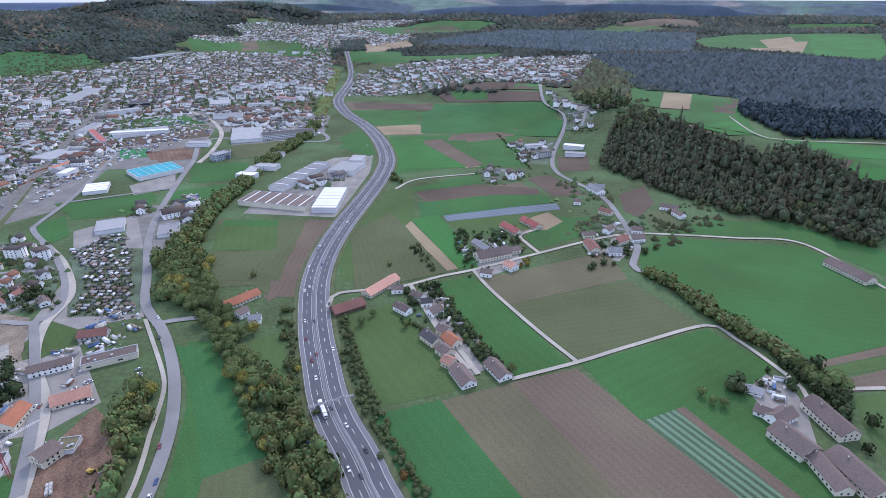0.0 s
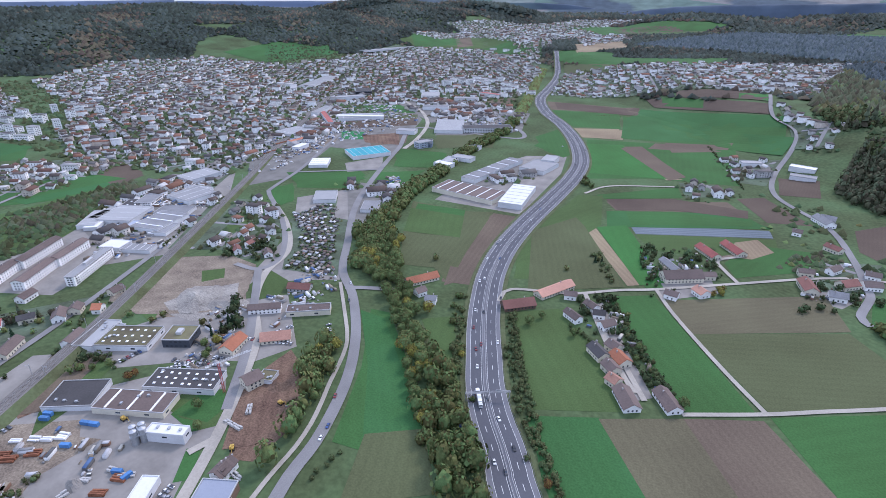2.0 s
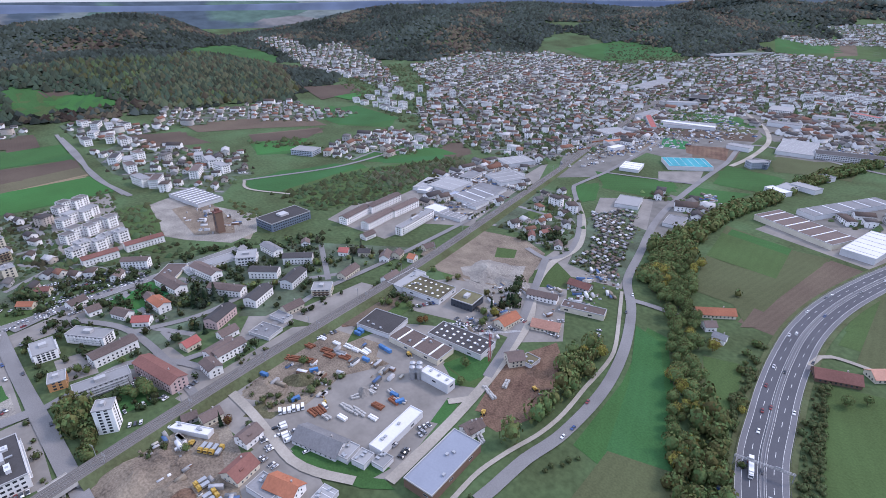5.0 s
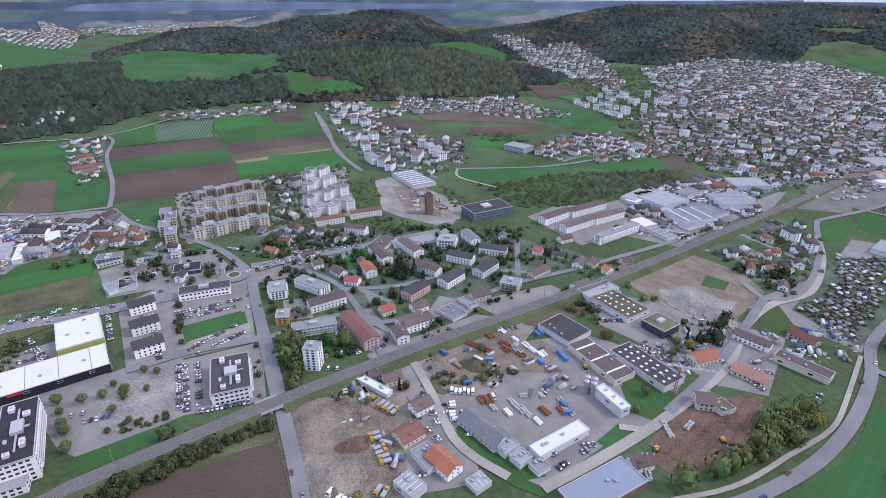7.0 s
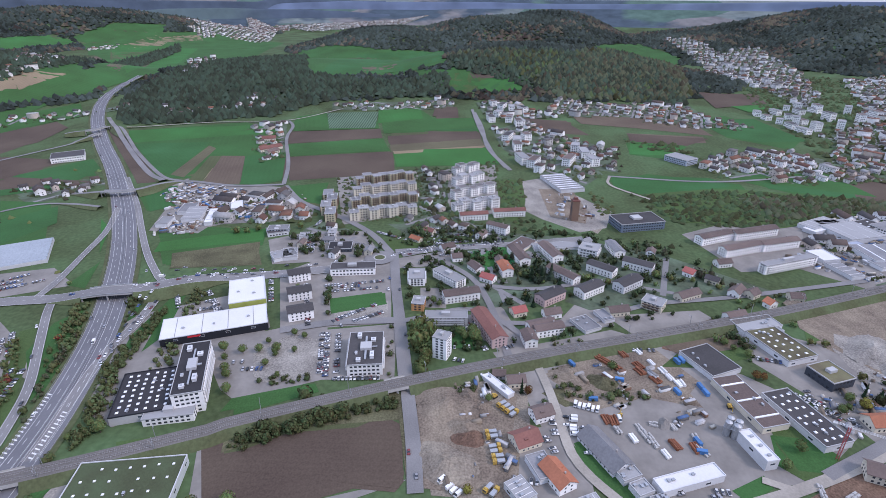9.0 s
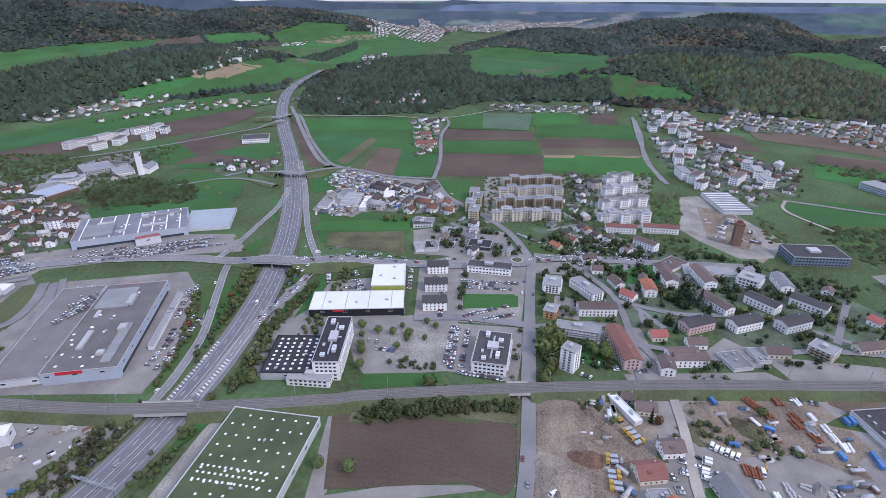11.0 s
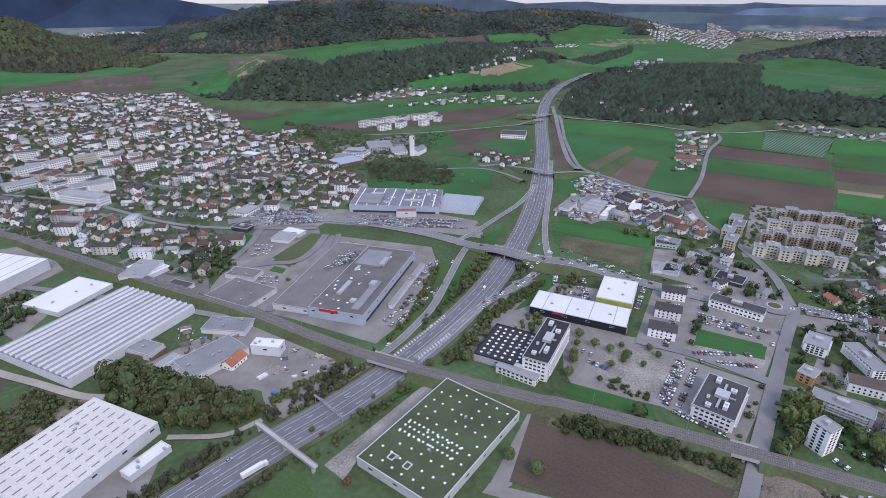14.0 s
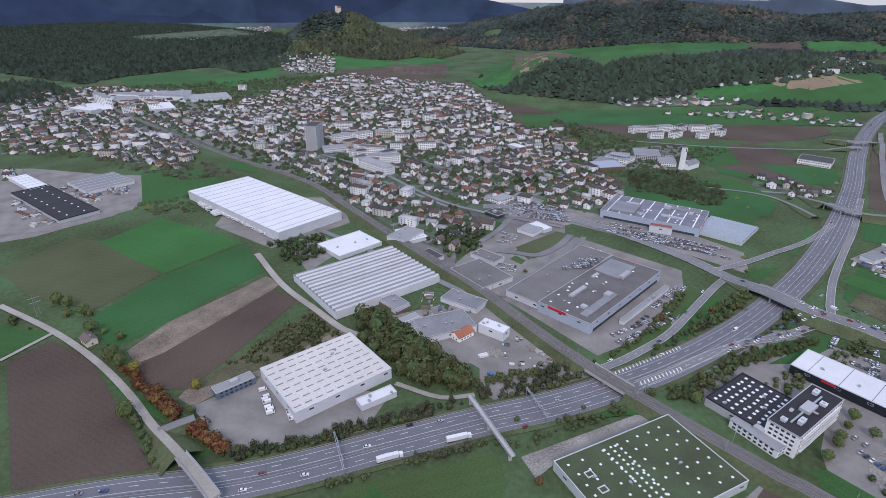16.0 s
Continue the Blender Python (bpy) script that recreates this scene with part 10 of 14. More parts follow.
block(-502.1, 1559.1, 23.1, 14, 8, 18, 'white', 'light', 6)
block(-132.8, -790.7, 65.6, 18, 118, 13, 'white', 'light', 4)
block(-106.2, -988.1, 36.7, 14, 13, 13, 'white', 'light', 4)
block(-145.8, -997.3, 33.4, 14, 20, 13, 'white', 'light', 4)
block(-185.7, -1000.8, 32.1, 14, 177, 13, 'cream', 'light', 4)
block(-85.3, -923.9, 39.0, 20, 7, 8, 'light', 'light', 2)
block(396.6, -1492.2, 82.6, 16, 119, 26, 'white', 'light', 8)
hall(312.1, -1581.4, 211.7, 30, 153, 10, 'light')
hall(417.0, -1415.8, 76.2, 26, 139, 9, 'white')
hall(-397.1, -465.5, 24.0, 9, 139, 8, 'red')
block(-522.8, -739.9, 31.0, 14, 122, 9, 'blue', 'light', 3)
hall(-117.5, -529.0, 35.5, 24, 40, 6, 'light')
hall(226.8, 914.1, 34.0, 16, 159, 6, 'white')
hall(220.8, 876.5, 32.9, 14, 166, 6, 'light')
hall(161.2, 932.0, 31.5, 14, 13, 6, 'light')
block(-360.4, 859.5, 28.0, 16, 58, 10, 'blue', 'light', 3)
# end

# apartment blocks
block(-324.9, -14.5, 10.8, 10.4, 70, 17.9, "white", "light", 8)
block(-437.4, -42.8, 19.8, 14.8, 5, 7.8, "white", "light", 4)
block(-438.6, -13.2, 32.6, 11.7, 44, 7.8, "white", "light", 4)
block(-368.8, -12.9, 33.6, 11.2, 93, 7.8, "grey", "light", 4)
block(-391.4, -37.2, 12.8, 10.4, 175, 7.0, "orange", "light", 3)
block(-502.9, 127.9, 18.9, 18.6, 157, 8.6, "white", "light", 3)
block(-400.6, 161.3, 16.9, 13.9, 55, 7.0, "cream", "light", 3)
block(-480.2, 313.7, 64.7, 8.4, 111, 9.4, "white", "light", 4)
house(-488.7, 54.7, 35.1, 13.0, 17, 7.7, "brown", "white")
house(-496.5, 87.4, 33.9, 13.0, 19, 7.7, "brown", "white")
house(-508.4, 154.9, 26.3, 12.0, 10, 6.9, "grey", "white")
house(-462.4, 131.4, 26.6, 13.0, 51, 7.7, "dark", "white")
house(-471.8, 168.5, 28.0, 13.0, 58, 7.7, "dark", "white")
house(-450.2, 92.9, 32.3, 12.0, 41, 6.9, "brown", "white")
house(-408.0, 75.3, 25.5, 14.0, 128, 7.7, "dark", "pink")
house(-422.2, 111.4, 25.8, 14.0, 127, 7.7, "dark", "white")
house(-434.5, 148.5, 26.9, 14.0, 128, 7.7, "dark", "light")
house(-406.9, -1.8, 31.3, 13.0, 108, 7.7, "brown", "white")
house(-344.0, 50.8, 14.5, 11.0, 11, 6.9, "brown", "white")
house(-436.1, -152.4, 19.4, 14.0, 114, 8.2, "dark", "white")
house(-403.1, -142.4, 19.8, 14.0, 112, 8.2, "dark", "white")
house(-372.2, -132.8, 20.1, 14.0, 111, 8.2, "dark", "white")
house(-542.2, 268.9, 44.6, 13.0, 114, 8.6, "brown", "white")
house(-556.7, 316.6, 56.2, 13.0, 109, 8.6, "brown", "white")
house(-513.7, 283.2, 46.8, 13.0, 112, 8.6, "brown", "white")
house(-527.7, 328.0, 45.6, 13.0, 108, 8.6, "brown", "white")
house(-357.0, 20.5, 43.6, 14.0, 21, 8.6, "darkred", "pink")
house(-362.0, 61.8, 21.5, 12.0, 111, 6.9, "brown", "white")
house(-357.6, 66.8, 23.4, 12.0, 108, 6.9, "brown", "white")

# housing estate of cube-shaped blocks
block(-711.6, -145.9, 11.1, 11.0, 112, 10.6, "yellow", "grey", 4)
block(-722.0, -137.5, 12.4, 11.0, 112, 12.4, "yellow", "grey", 4)
block(-720.6, -124.2, 11.1, 11.0, 112, 11.5, "yellow", "grey", 4)
block(-731.0, -115.7, 12.4, 11.0, 112, 10.6, "yellow", "grey", 4)
block(-729.5, -102.4, 11.1, 11.0, 112, 12.4, "yellow", "grey", 4)
block(-739.9, -94.0, 12.4, 11.0, 112, 11.5, "yellow", "grey", 4)
block(-738.5, -80.7, 11.1, 11.0, 112, 10.6, "yellow", "grey", 4)
block(-667.8, -140.9, 11.5, 11.0, 111, 10.6, "cream", "grey", 4)
block(-678.1, -131.8, 12.8, 11.0, 111, 12.4, "cream", "grey", 4)
block(-676.4, -118.2, 11.5, 11.0, 111, 11.5, "cream", "grey", 4)
block(-686.7, -109.0, 12.8, 11.0, 111, 10.6, "cream", "grey", 4)
block(-685.0, -95.4, 11.5, 11.0, 111, 12.4, "cream", "grey", 4)
block(-695.3, -86.3, 12.8, 11.0, 111, 11.5, "cream", "grey", 4)
block(-693.6, -72.6, 11.5, 11.0, 111, 10.6, "cream", "grey", 4)
block(-626.5, -135.5, 11.4, 11.0, 109, 10.6, "yellow", "grey", 4)
block(-636.5, -126.2, 12.7, 11.0, 109, 12.4, "yellow", "grey", 4)
block(-634.4, -112.7, 11.4, 11.0, 109, 11.5, "yellow", "grey", 4)
block(-644.4, -103.4, 12.7, 11.0, 109, 10.6, "yellow", "grey", 4)
block(-642.3, -89.9, 11.4, 11.0, 109, 12.4, "yellow", "grey", 4)
block(-652.3, -80.6, 12.7, 11.0, 109, 11.5, "yellow", "grey", 4)
block(-650.2, -67.2, 11.4, 11.0, 109, 10.6, "yellow", "grey", 4)
block(-584.0, -129.4, 10.8, 11.0, 107, 10.6, "cream", "light", 4)
block(-593.6, -120.3, 12.1, 11.0, 107, 12.4, "cream", "light", 4)
block(-590.9, -107.4, 10.8, 11.0, 107, 11.5, "cream", "light", 4)
block(-600.5, -98.3, 12.1, 11.0, 107, 10.6, "cream", "light", 4)
block(-597.9, -85.4, 10.8, 11.0, 107, 12.4, "cream", "light", 4)
block(-607.4, -76.3, 12.1, 11.0, 107, 11.5, "cream", "light", 4)
block(-604.8, -63.4, 10.8, 11.0, 107, 10.6, "cream", "light", 4)
block(-649.2, -175.2, 21.3, 12.0, 10, 10.6, "yellow", "grey", 4)
block(-628.6, -165.1, 22.6, 12.0, 10, 12.4, "yellow", "grey", 4)
block(-605.8, -167.6, 21.3, 12.0, 10, 11.5, "yellow", "grey", 4)
block(-585.2, -157.5, 22.6, 12.0, 10, 10.6, "yellow", "grey", 4)
block(-765.4, -12.5, 11.1, 12.0, 126, 10.6, "white", "gravel", 4)
block(-777.5, -6.7, 12.4, 12.0, 126, 12.4, "white", "gravel", 4)
block(-779.2, 6.5, 11.1, 12.0, 126, 11.5, "white", "gravel", 4)
block(-791.3, 12.3, 12.4, 12.0, 126, 10.6, "white", "gravel", 4)
block(-715.5, -10.7, 12.4, 12.0, 125, 10.6, "white", "light", 4)
block(-728.3, -3.5, 13.7, 12.0, 125, 12.4, "white", "light", 4)
block(-730.5, 10.9, 12.4, 12.0, 125, 11.5, "white", "light", 4)
block(-743.3, 18.0, 13.7, 12.0, 125, 10.6, "white", "light", 4)
block(-663.2, -11.0, 11.6, 12.0, 121, 10.6, "white", "gravel", 4)
block(-675.0, -3.6, 12.9, 12.0, 121, 12.4, "white", "gravel", 4)
block(-675.7, 10.2, 11.6, 12.0, 121, 11.5, "white", "gravel", 4)
block(-687.5, 17.6, 12.9, 12.0, 121, 10.6, "white", "gravel", 4)
block(-688.2, 31.5, 11.6, 12.0, 121, 12.4, "white", "gravel", 4)
block(-614.7, -8.7, 11.5, 12.0, 115, 10.6, "white", "light", 4)
block(-625.6, -0.3, 12.8, 12.0, 115, 12.4, "white", "light", 4)
block(-624.9, 13.5, 11.5, 12.0, 115, 11.5, "white", "light", 4)
block(-635.8, 21.9, 12.8, 12.0, 115, 10.6, "white", "light", 4)
block(-635.1, 35.6, 11.5, 12.0, 115, 12.4, "white", "light", 4)
block(-1220.7, 632.7, 23, 13, -15, 10.0, "white", "light", 3)
block(-1181.1, 634.1, 19, 13, 5, 10.0, "white", "brown", 3)
block(-1146.6, 644.1, 18, 13, -30, 10.0, "white", "light", 3)
block(-1104.4, 644.9, 28, 13, 4, 10.0, "white", "dark", 3)
block(-1062.0, 646.0, 29, 13, 15, 10.0, "white", "light", 3)
block(-1237.6, 680.5, 25, 13, 15, 10.0, "white", "light", 3)
block(-1191.1, 684.5, 24, 13, -20, 10.0, "white", "dark", 3)
block(-1143.9, 687.1, 23, 13, 5, 10.0, "white", "brown", 3)
block(-1097.1, 688.9, 22, 13, -30, 10.0, "white", "light", 3)
block(-1283.1, 728.4, 18, 13, -30, 10.0, "white", "light", 3)
block(-1249.6, 737.9, 28, 13, 4, 10.0, "white", "dark", 3)
block(-1320.9, 773.3, 27, 13, -15, 10.0, "white", "light", 3)
block(-1264.3, 780.4, 29, 13, 15, 10.0, "white", "light", 3)
block(-2013.4, 905.2, 27, 13, 5, 10.0, "white", "brown", 3)
block(-1966.1, 906.4, 20, 13, 20, 10.0, "white", "brown", 3)
block(-1923.2, 843.5, 21, 13, -5, 10.0, "white", "dark", 3)
block(-1728.8, 782.3, 33, 13, 15, 10.0, "white", "light", 3)
block(-1629.3, 755.8, 26, 13, -30, 10.0, "white", "light", 3)
block(-2110.7, 920.1, 31, 13, -15, 10.0, "white", "light", 3)
block(-1874.0, 892.1, 32, 13, -20, 10.0, "white", "dark", 3)
block(-1622.5, 794.9, 28, 13, 0, 10.0, "white", "light", 3)
block(-1558.4, 782.6, 21, 13, 15, 10.0, "white", "light", 3)
block(-609.5, 1309.7, 24, 13, 20, 11.0, "white", "brown", 3)
block(-623.2, 1429.9, 23, 13, -15, 11.0, "white", "light", 3)
block(-573.0, 1581.8, 30, 13, -10, 11.0, "white", "brown", 3)
block(-552.0, 1620.6, 26, 13, 10, 11.0, "white", "dark", 3)
block(-515.7, 1616.1, 22, 13, -30, 11.0, "white", "light", 3)
block(-480.3, 1611.7, 18, 13, -10, 11.0, "white", "brown", 3)
block(-458.4, 1650.4, 30, 13, 10, 11.0, "white", "dark", 3)
block(-399.5, 1587.0, 29, 13, -25, 11.0, "white", "brown", 3)
block(-368.9, 1559.5, 22, 13, -10, 11.0, "white", "brown", 3)
block(-765.9, 2516.6, 18, 13, -10, 11.0, "white", "brown", 3)
block(-732.1, 2618.2, 33, 13, 15, 11.0, "white", "light", 3)
block(-639.8, 2509.4, 32, 13, -20, 11.0, "white", "dark", 3)
block(-569.7, 2418.0, 28, 13, 0, 11.0, "white", "light", 3)
block(-1028.4, 2191.5, 24, 13, 20, 11.0, "white", "brown", 3)
block(-1003.2, 2250.6, 20, 13, -20, 11.0, "white", "dark", 3)
block(-964.7, 2344.6, 22, 13, 10, 11.0, "white", "dark", 3)
block(-330.7, 1496.8, 31, 13, 5, 11.0, "white", "brown", 3)
block(-301.6, 1464.6, 24, 13, 20, 11.0, "white", "brown", 3)
block(-1269.9, 787.1, 30, 13, -10, 17.0, "white", "brown", 5)
block(-1258.4, 848.7, 22, 13, -30, 17.0, "white", "light", 5)
block(-1205.8, 873.8, 27, 13, 5, 17.0, "white", "brown", 5)
block(-1181.9, 762.0, 26, 13, 10, 17.0, "white", "dark", 5)
block(-1166.9, 818.6, 18, 13, -10, 17.0, "white", "brown", 5)
block(-1144.1, 872.0, 26, 13, -30, 17.0, "white", "light", 5)
block(-1140.8, 673.3, 18, 13, -30, 17.0, "white", "light", 5)
block(-1083.8, 681.1, 20, 13, 0, 17.0, "white", "light", 5)
block(-1100.3, 738.1, 22, 13, -30, 17.0, "white", "light", 5)
block(-121.9, -879.6, 33, 13, 15, 12.0, "white", "light", 4)
block(-139.4, -897.5, 29, 13, -25, 12.0, "white", "brown", 4)
block(-143.6, -841.3, 28, 13, 0, 12.0, "white", "light", 4)
block(-164.4, -855.0, 27, 13, 25, 12.0, "white", "dark", 4)
block(-116.0, -836.2, 20, 13, 20, 12.0, "white", "brown", 4)
block(-130.8, -815.4, 22, 13, -10, 12.0, "white", "brown", 4)
block(-123.2, -1011.6, 28, 13, -20, 12.0, "white", "dark", 4)
block(-213.6, -966.7, 26, 13, -10, 12.0, "white", "brown", 4)
block(-244.8, -959.1, 18, 13, -30, 12.0, "white", "light", 4)
block(-189.0, -905.8, 20, 13, -20, 12.0, "white", "dark", 4)
block(-241.3, -895.5, 30, 13, -10, 12.0, "white", "brown", 4)
block(-121.2, -859.9, 18, 13, 10, 15.0, "white", "dark", 5)
block(-147.6, -877.6, 33, 13, -25, 15.0, "white", "brown", 5)
block(-160.1, -821.5, 32, 13, 0, 15.0, "white", "light", 5)
block(-122.5, -1082.6, 32, 13, -20, 15.0, "white", "dark", 5)
block(-60.8, -1003.5, 18, 13, -10, 15.0, "white", "brown", 5)
block(-209.5, -1007.8, 22, 13, 10, 15.0, "white", "dark", 5)
block(-247.3, -1074.3, 18, 13, -30, 15.0, "white", "light", 5)
block(-306.2, -1115.0, 26, 13, 10, 15.0, "white", "dark", 5)
block(-183.9, -1179.7, 24, 13, 20, 15.0, "white", "brown", 5)
block(17.7, -1096.4, 18, 13, -30, 15.0, "white", "light", 5)
block(39.2, -1182.5, 22, 13, 10, 15.0, "white", "dark", 5)
block(311.5, -1533.9, 30, 13, -10, 15.0, "white", "brown", 5)
block(272.0, -1407.0, 23, 13, 5, 15.0, "white", "brown", 5)
block(321.0, -1385.7, 28, 13, 20, 15.0, "white", "brown", 5)
block(87.6, -1660.1, 20, 13, -20, 15.0, "white", "dark", 5)
block(-664.6, -903.2, 21, 13, 15, 12.0, "white", "light", 4)
block(-691.2, -899.8, 33, 13, -25, 12.0, "white", "brown", 4)
block(-726.5, -896.5, 32, 13, 0, 12.0, "white", "light", 4)
block(-759.2, -888.7, 31, 13, 25, 12.0, "white", "dark", 4)
block(-792.8, -880.6, 30, 13, -10, 12.0, "white", "brown", 4)
block(-823.0, -867.8, 29, 13, 15, 12.0, "white", "light", 4)
block(-677.0, -854.3, 26, 13, -10, 12.0, "white", "brown", 4)
block(-718.4, -850.4, 28, 13, 20, 12.0, "white", "brown", 4)
block(-762.5, -829.8, 20, 13, 0, 12.0, "white", "light", 4)
block(-811.1, -837.6, 19, 13, 25, 12.0, "white", "dark", 4)
block(-909.7, 184.8, 23, 13, -15, 12.0, "white", "light", 4)
block(-872.7, 192.2, 32, 13, 0, 12.0, "white", "light", 4)
block(-828.5, 197.0, 25, 13, 15, 12.0, "white", "light", 4)
block(-830.2, 160.9, 33, 13, -25, 12.0, "white", "brown", 4)
block(-1177.2, 67.8, 22, 13, -30, 12.0, "white", "light", 4)
block(-1140.7, 89.6, 18, 13, -10, 12.0, "white", "brown", 4)
block(-1099.5, 103.8, 27, 13, 5, 12.0, "white", "brown", 4)
block(-982.0, 108.9, 20, 13, 20, 12.0, "white", "brown", 4)
block(-914.2, 87.0, 27, 13, 5, 12.0, "white", "brown", 4)
block(-833.6, 88.8, 33, 13, 15, 12.0, "white", "light", 4)
block(-817.0, 104.9, 29, 13, -25, 12.0, "white", "brown", 4)
block(-1830.4, 919.6, 24, 13, -20, 12.0, "white", "dark", 4)
block(-1686.1, 877.5, 33, 13, -5, 12.0, "white", "dark", 4)
block(-1936.8, 928.3, 28, 13, 20, 12.0, "white", "brown", 4)
block(-1562.1, 841.4, 26, 13, 10, 12.0, "white", "dark", 4)
block(-1961.6, 856.9, 20, 13, -20, 12.0, "white", "dark", 4)
block(-533.9, 1587.7, 24, 13, -20, 13.0, "white", "dark", 4)
block(-516.3, 1670.1, 26, 13, 10, 13.0, "white", "dark", 4)
block(-459.7, 1589.6, 22, 13, -30, 13.0, "white", "light", 4)
block(-440.5, 1669.5, 24, 13, 0, 13.0, "white", "light", 4)
block(-516.7, 1423.6, 22, 13, 10, 13.0, "white", "dark", 4)
block(-584.7, 1480.0, 20, 13, -20, 13.0, "white", "dark", 4)
block(-375.7, 1494.0, 30, 13, 10, 13.0, "white", "dark", 4)
block(-761.4, 1683.2, 22, 13, -10, 13.0, "white", "brown", 4)
block(-845.3, 1695.9, 30, 13, 10, 13.0, "white", "dark", 4)
block(-1034.8, 1621.2, 28, 13, 20, 13.0, "white", "brown", 4)
block(-1030.6, 1721.9, 30, 13, -10, 13.0, "white", "brown", 4)
block(-837.0, 1088.5, 22, 13, -10, 13.0, "white", "brown", 4)
block(-855.4, 1159.7, 18, 13, 10, 13.0, "white", "dark", 4)
block(-1019.0, 1099.0, 32, 13, 20, 13.0, "white", "brown", 4)
block(-900.3, 1032.8, 18, 13, -10, 13.0, "white", "brown", 4)
block(-1244.4, 79.9, 32, 13, -20, 11.0, "white", "dark", 3)
block(-1226.8, 99.5, 28, 13, 0, 11.0, "white", "light", 3)
block(-1218.7, 123.3, 27, 13, 25, 11.0, "white", "dark", 3)
block(-1265.8, 59.4, 20, 13, 20, 11.0, "white", "brown", 3)
block(-1130.0, 87.7, 22, 13, -10, 11.0, "white", "brown", 3)
block(-1105.6, 109.2, 21, 13, 15, 11.0, "white", "light", 3)
block(-981.8, 75.2, 32, 13, -20, 11.0, "white", "dark", 3)
block(-953.7, 90.2, 28, 13, 0, 11.0, "white", "light", 3)
block(-1135.8, 50.6, 30, 13, 10, 11.0, "white", "dark", 3)

# houses
house(-382.9, 73.1, 14.1, 11.0, 107, 4.7, "brown", "white")
house(-384.4, 46.0, 11.7, 11.0, 112, 4.7, "red", "cream")
house(-389.2, 128.5, 17.1, 11.0, 104, 4.7, "brown", "cream")
house(-460.6, 213.5, 9.9, 11.0, 42, 4.7, "red", "white")
house(-406.7, 261.1, 7.0, 11.0, 25, 4.7, "orange", "white")
house(-423.2, 253.6, 10.3, 11.0, 123, 4.7, "brown", "cream")
house(-418.2, 196.0, 22.6, 11.0, 117, 4.7, "brown", "cream")
house(-426.7, 241.8, 15.7, 11.0, 136, 4.7, "brown", "white")
house(-483.2, 253.2, 14.7, 11.0, 104, 4.7, "brown", "white")
house(-418.6, 288.5, 11.4, 11.0, 87, 4.7, "brown", "cream")
house(-483.1, -7.0, 9.7, 11.0, 104, 4.7, "brown", "white")
house(-462.2, 11.9, 15.7, 11.0, 32, 4.7, "brown", "white")
house(-441.2, 23.1, 12.9, 11.0, 59, 4.7, "red", "white")
house(-505.8, -17.1, 14.1, 11.0, 119, 4.7, "brown", "white")
house(-189.6, 162.3, 10.3, 9.0, 91, 4.7, "brown", "white")
house(-174.0, 405.7, 31.0, 13.0, 48, 3.4, "orange", "cream")
house(-165.6, 382.3, 8.9, 10.0, 56, 4.7, "brown", "white")
house(-151.5, 372.9, 9.3, 9.0, 10, 4.7, "grey", "white")
house(-79.8, 392.9, 27.6, 15.0, 34, 3.4, "darkred", "brown")
house(-55.2, 429.0, 39.1, 13.0, 54, 3.4, "salmon", "cream")
house(-40.2, 422.6, 10.3, 9.0, 8, 4.7, "brown", "white")
house(-270.5, 352.5, 20.0, 12.0, 14, 3.4, "darkred", "grey")
house(-265.9, 259.2, 19.2, 13.0, 96, 4.7, "orange", "cream")
house(-242.6, 279.5, 21.9, 14.0, 31, 3.4, "salmon", "cream")
house(-225.1, 228.9, 11.8, 13.0, 67, 6.0, "brown", "cream")
house(-275.9, 309.9, 26.1, 10.0, 29, 5.2, "brown", "white")
house(-190.2, 159.7, 9.5, 10.0, 88, 4.7, "brown", "white")
house(-33.0, 389.0, 15.5, 9.0, 137, 4.7, "brown", "white")
house(-20.8, 410.2, 11.4, 9.0, 138, 4.7, "brown", "white")
house(-13.4, 399.5, 9.1, 9.0, 8, 4.7, "dark", "white")
house(-5.9, 385.2, 11.9, 10.0, 43, 4.7, "brown", "white")
house(-8.4, 345.5, 15.7, 11.0, 129, 4.7, "dark", "cream")
house(1.7, 356.8, 9.4, 11.0, 141, 4.7, "brown", "cream")
house(7.3, 342.3, 13.7, 12.0, 128, 4.7, "orange", "cream")
house(2.0, 329.7, 11.1, 11.0, 129, 4.7, "brown", "cream")
house(5.0, 316.2, 8.2, 10.0, 144, 4.7, "salmon", "cream")
house(14.4, 300.5, 20.8, 13.0, 115, 3.4, "brown", "white")
house(39.4, 307.9, 20.6, 12.0, 118, 3.4, "brown", "white")
house(51.1, 493.6, 36.0, 18.0, 24, 5.2, "brown", "cream")
house(41.9, 515.7, 25.8, 10.0, 121, 3.4, "grey", "cream")
house(73.7, 503.8, 14.2, 9.0, 21, 4.7, "brown", "cream")
house(42.6, 454.2, 10.6, 10.0, 162, 4.7, "brown", "white")
house(67.0, 467.8, 11.6, 12.0, 127, 4.7, "salmon", "white")
house(78.3, 562.3, 28.7, 13.0, 121, 3.4, "red", "cream")
house(103.4, 579.1, 29.1, 13.0, 119, 3.4, "red", "cream")
house(157.4, 512.7, 22.7, 13.0, 96, 4.7, "darkred", "cream")
house(161.3, 543.6, 12.7, 9.0, 3, 4.7, "brown", "cream")
house(187.5, 558.5, 14.3, 9.0, 47, 4.7, "brown", "white")
house(191.6, 529.3, 16.3, 13.0, 33, 4.7, "darkred", "cream")
house(177.6, 501.5, 13.4, 12.0, 177, 4.7, "grey", "white")
house(218.6, 557.4, 11.7, 10.0, 169, 4.7, "brown", "white")
house(211.2, 534.3, 14.9, 12.0, 12, 4.7, "brown", "white")
house(199.8, 613.9, 15.9, 10.0, 132, 4.7, "darkred", "cream")
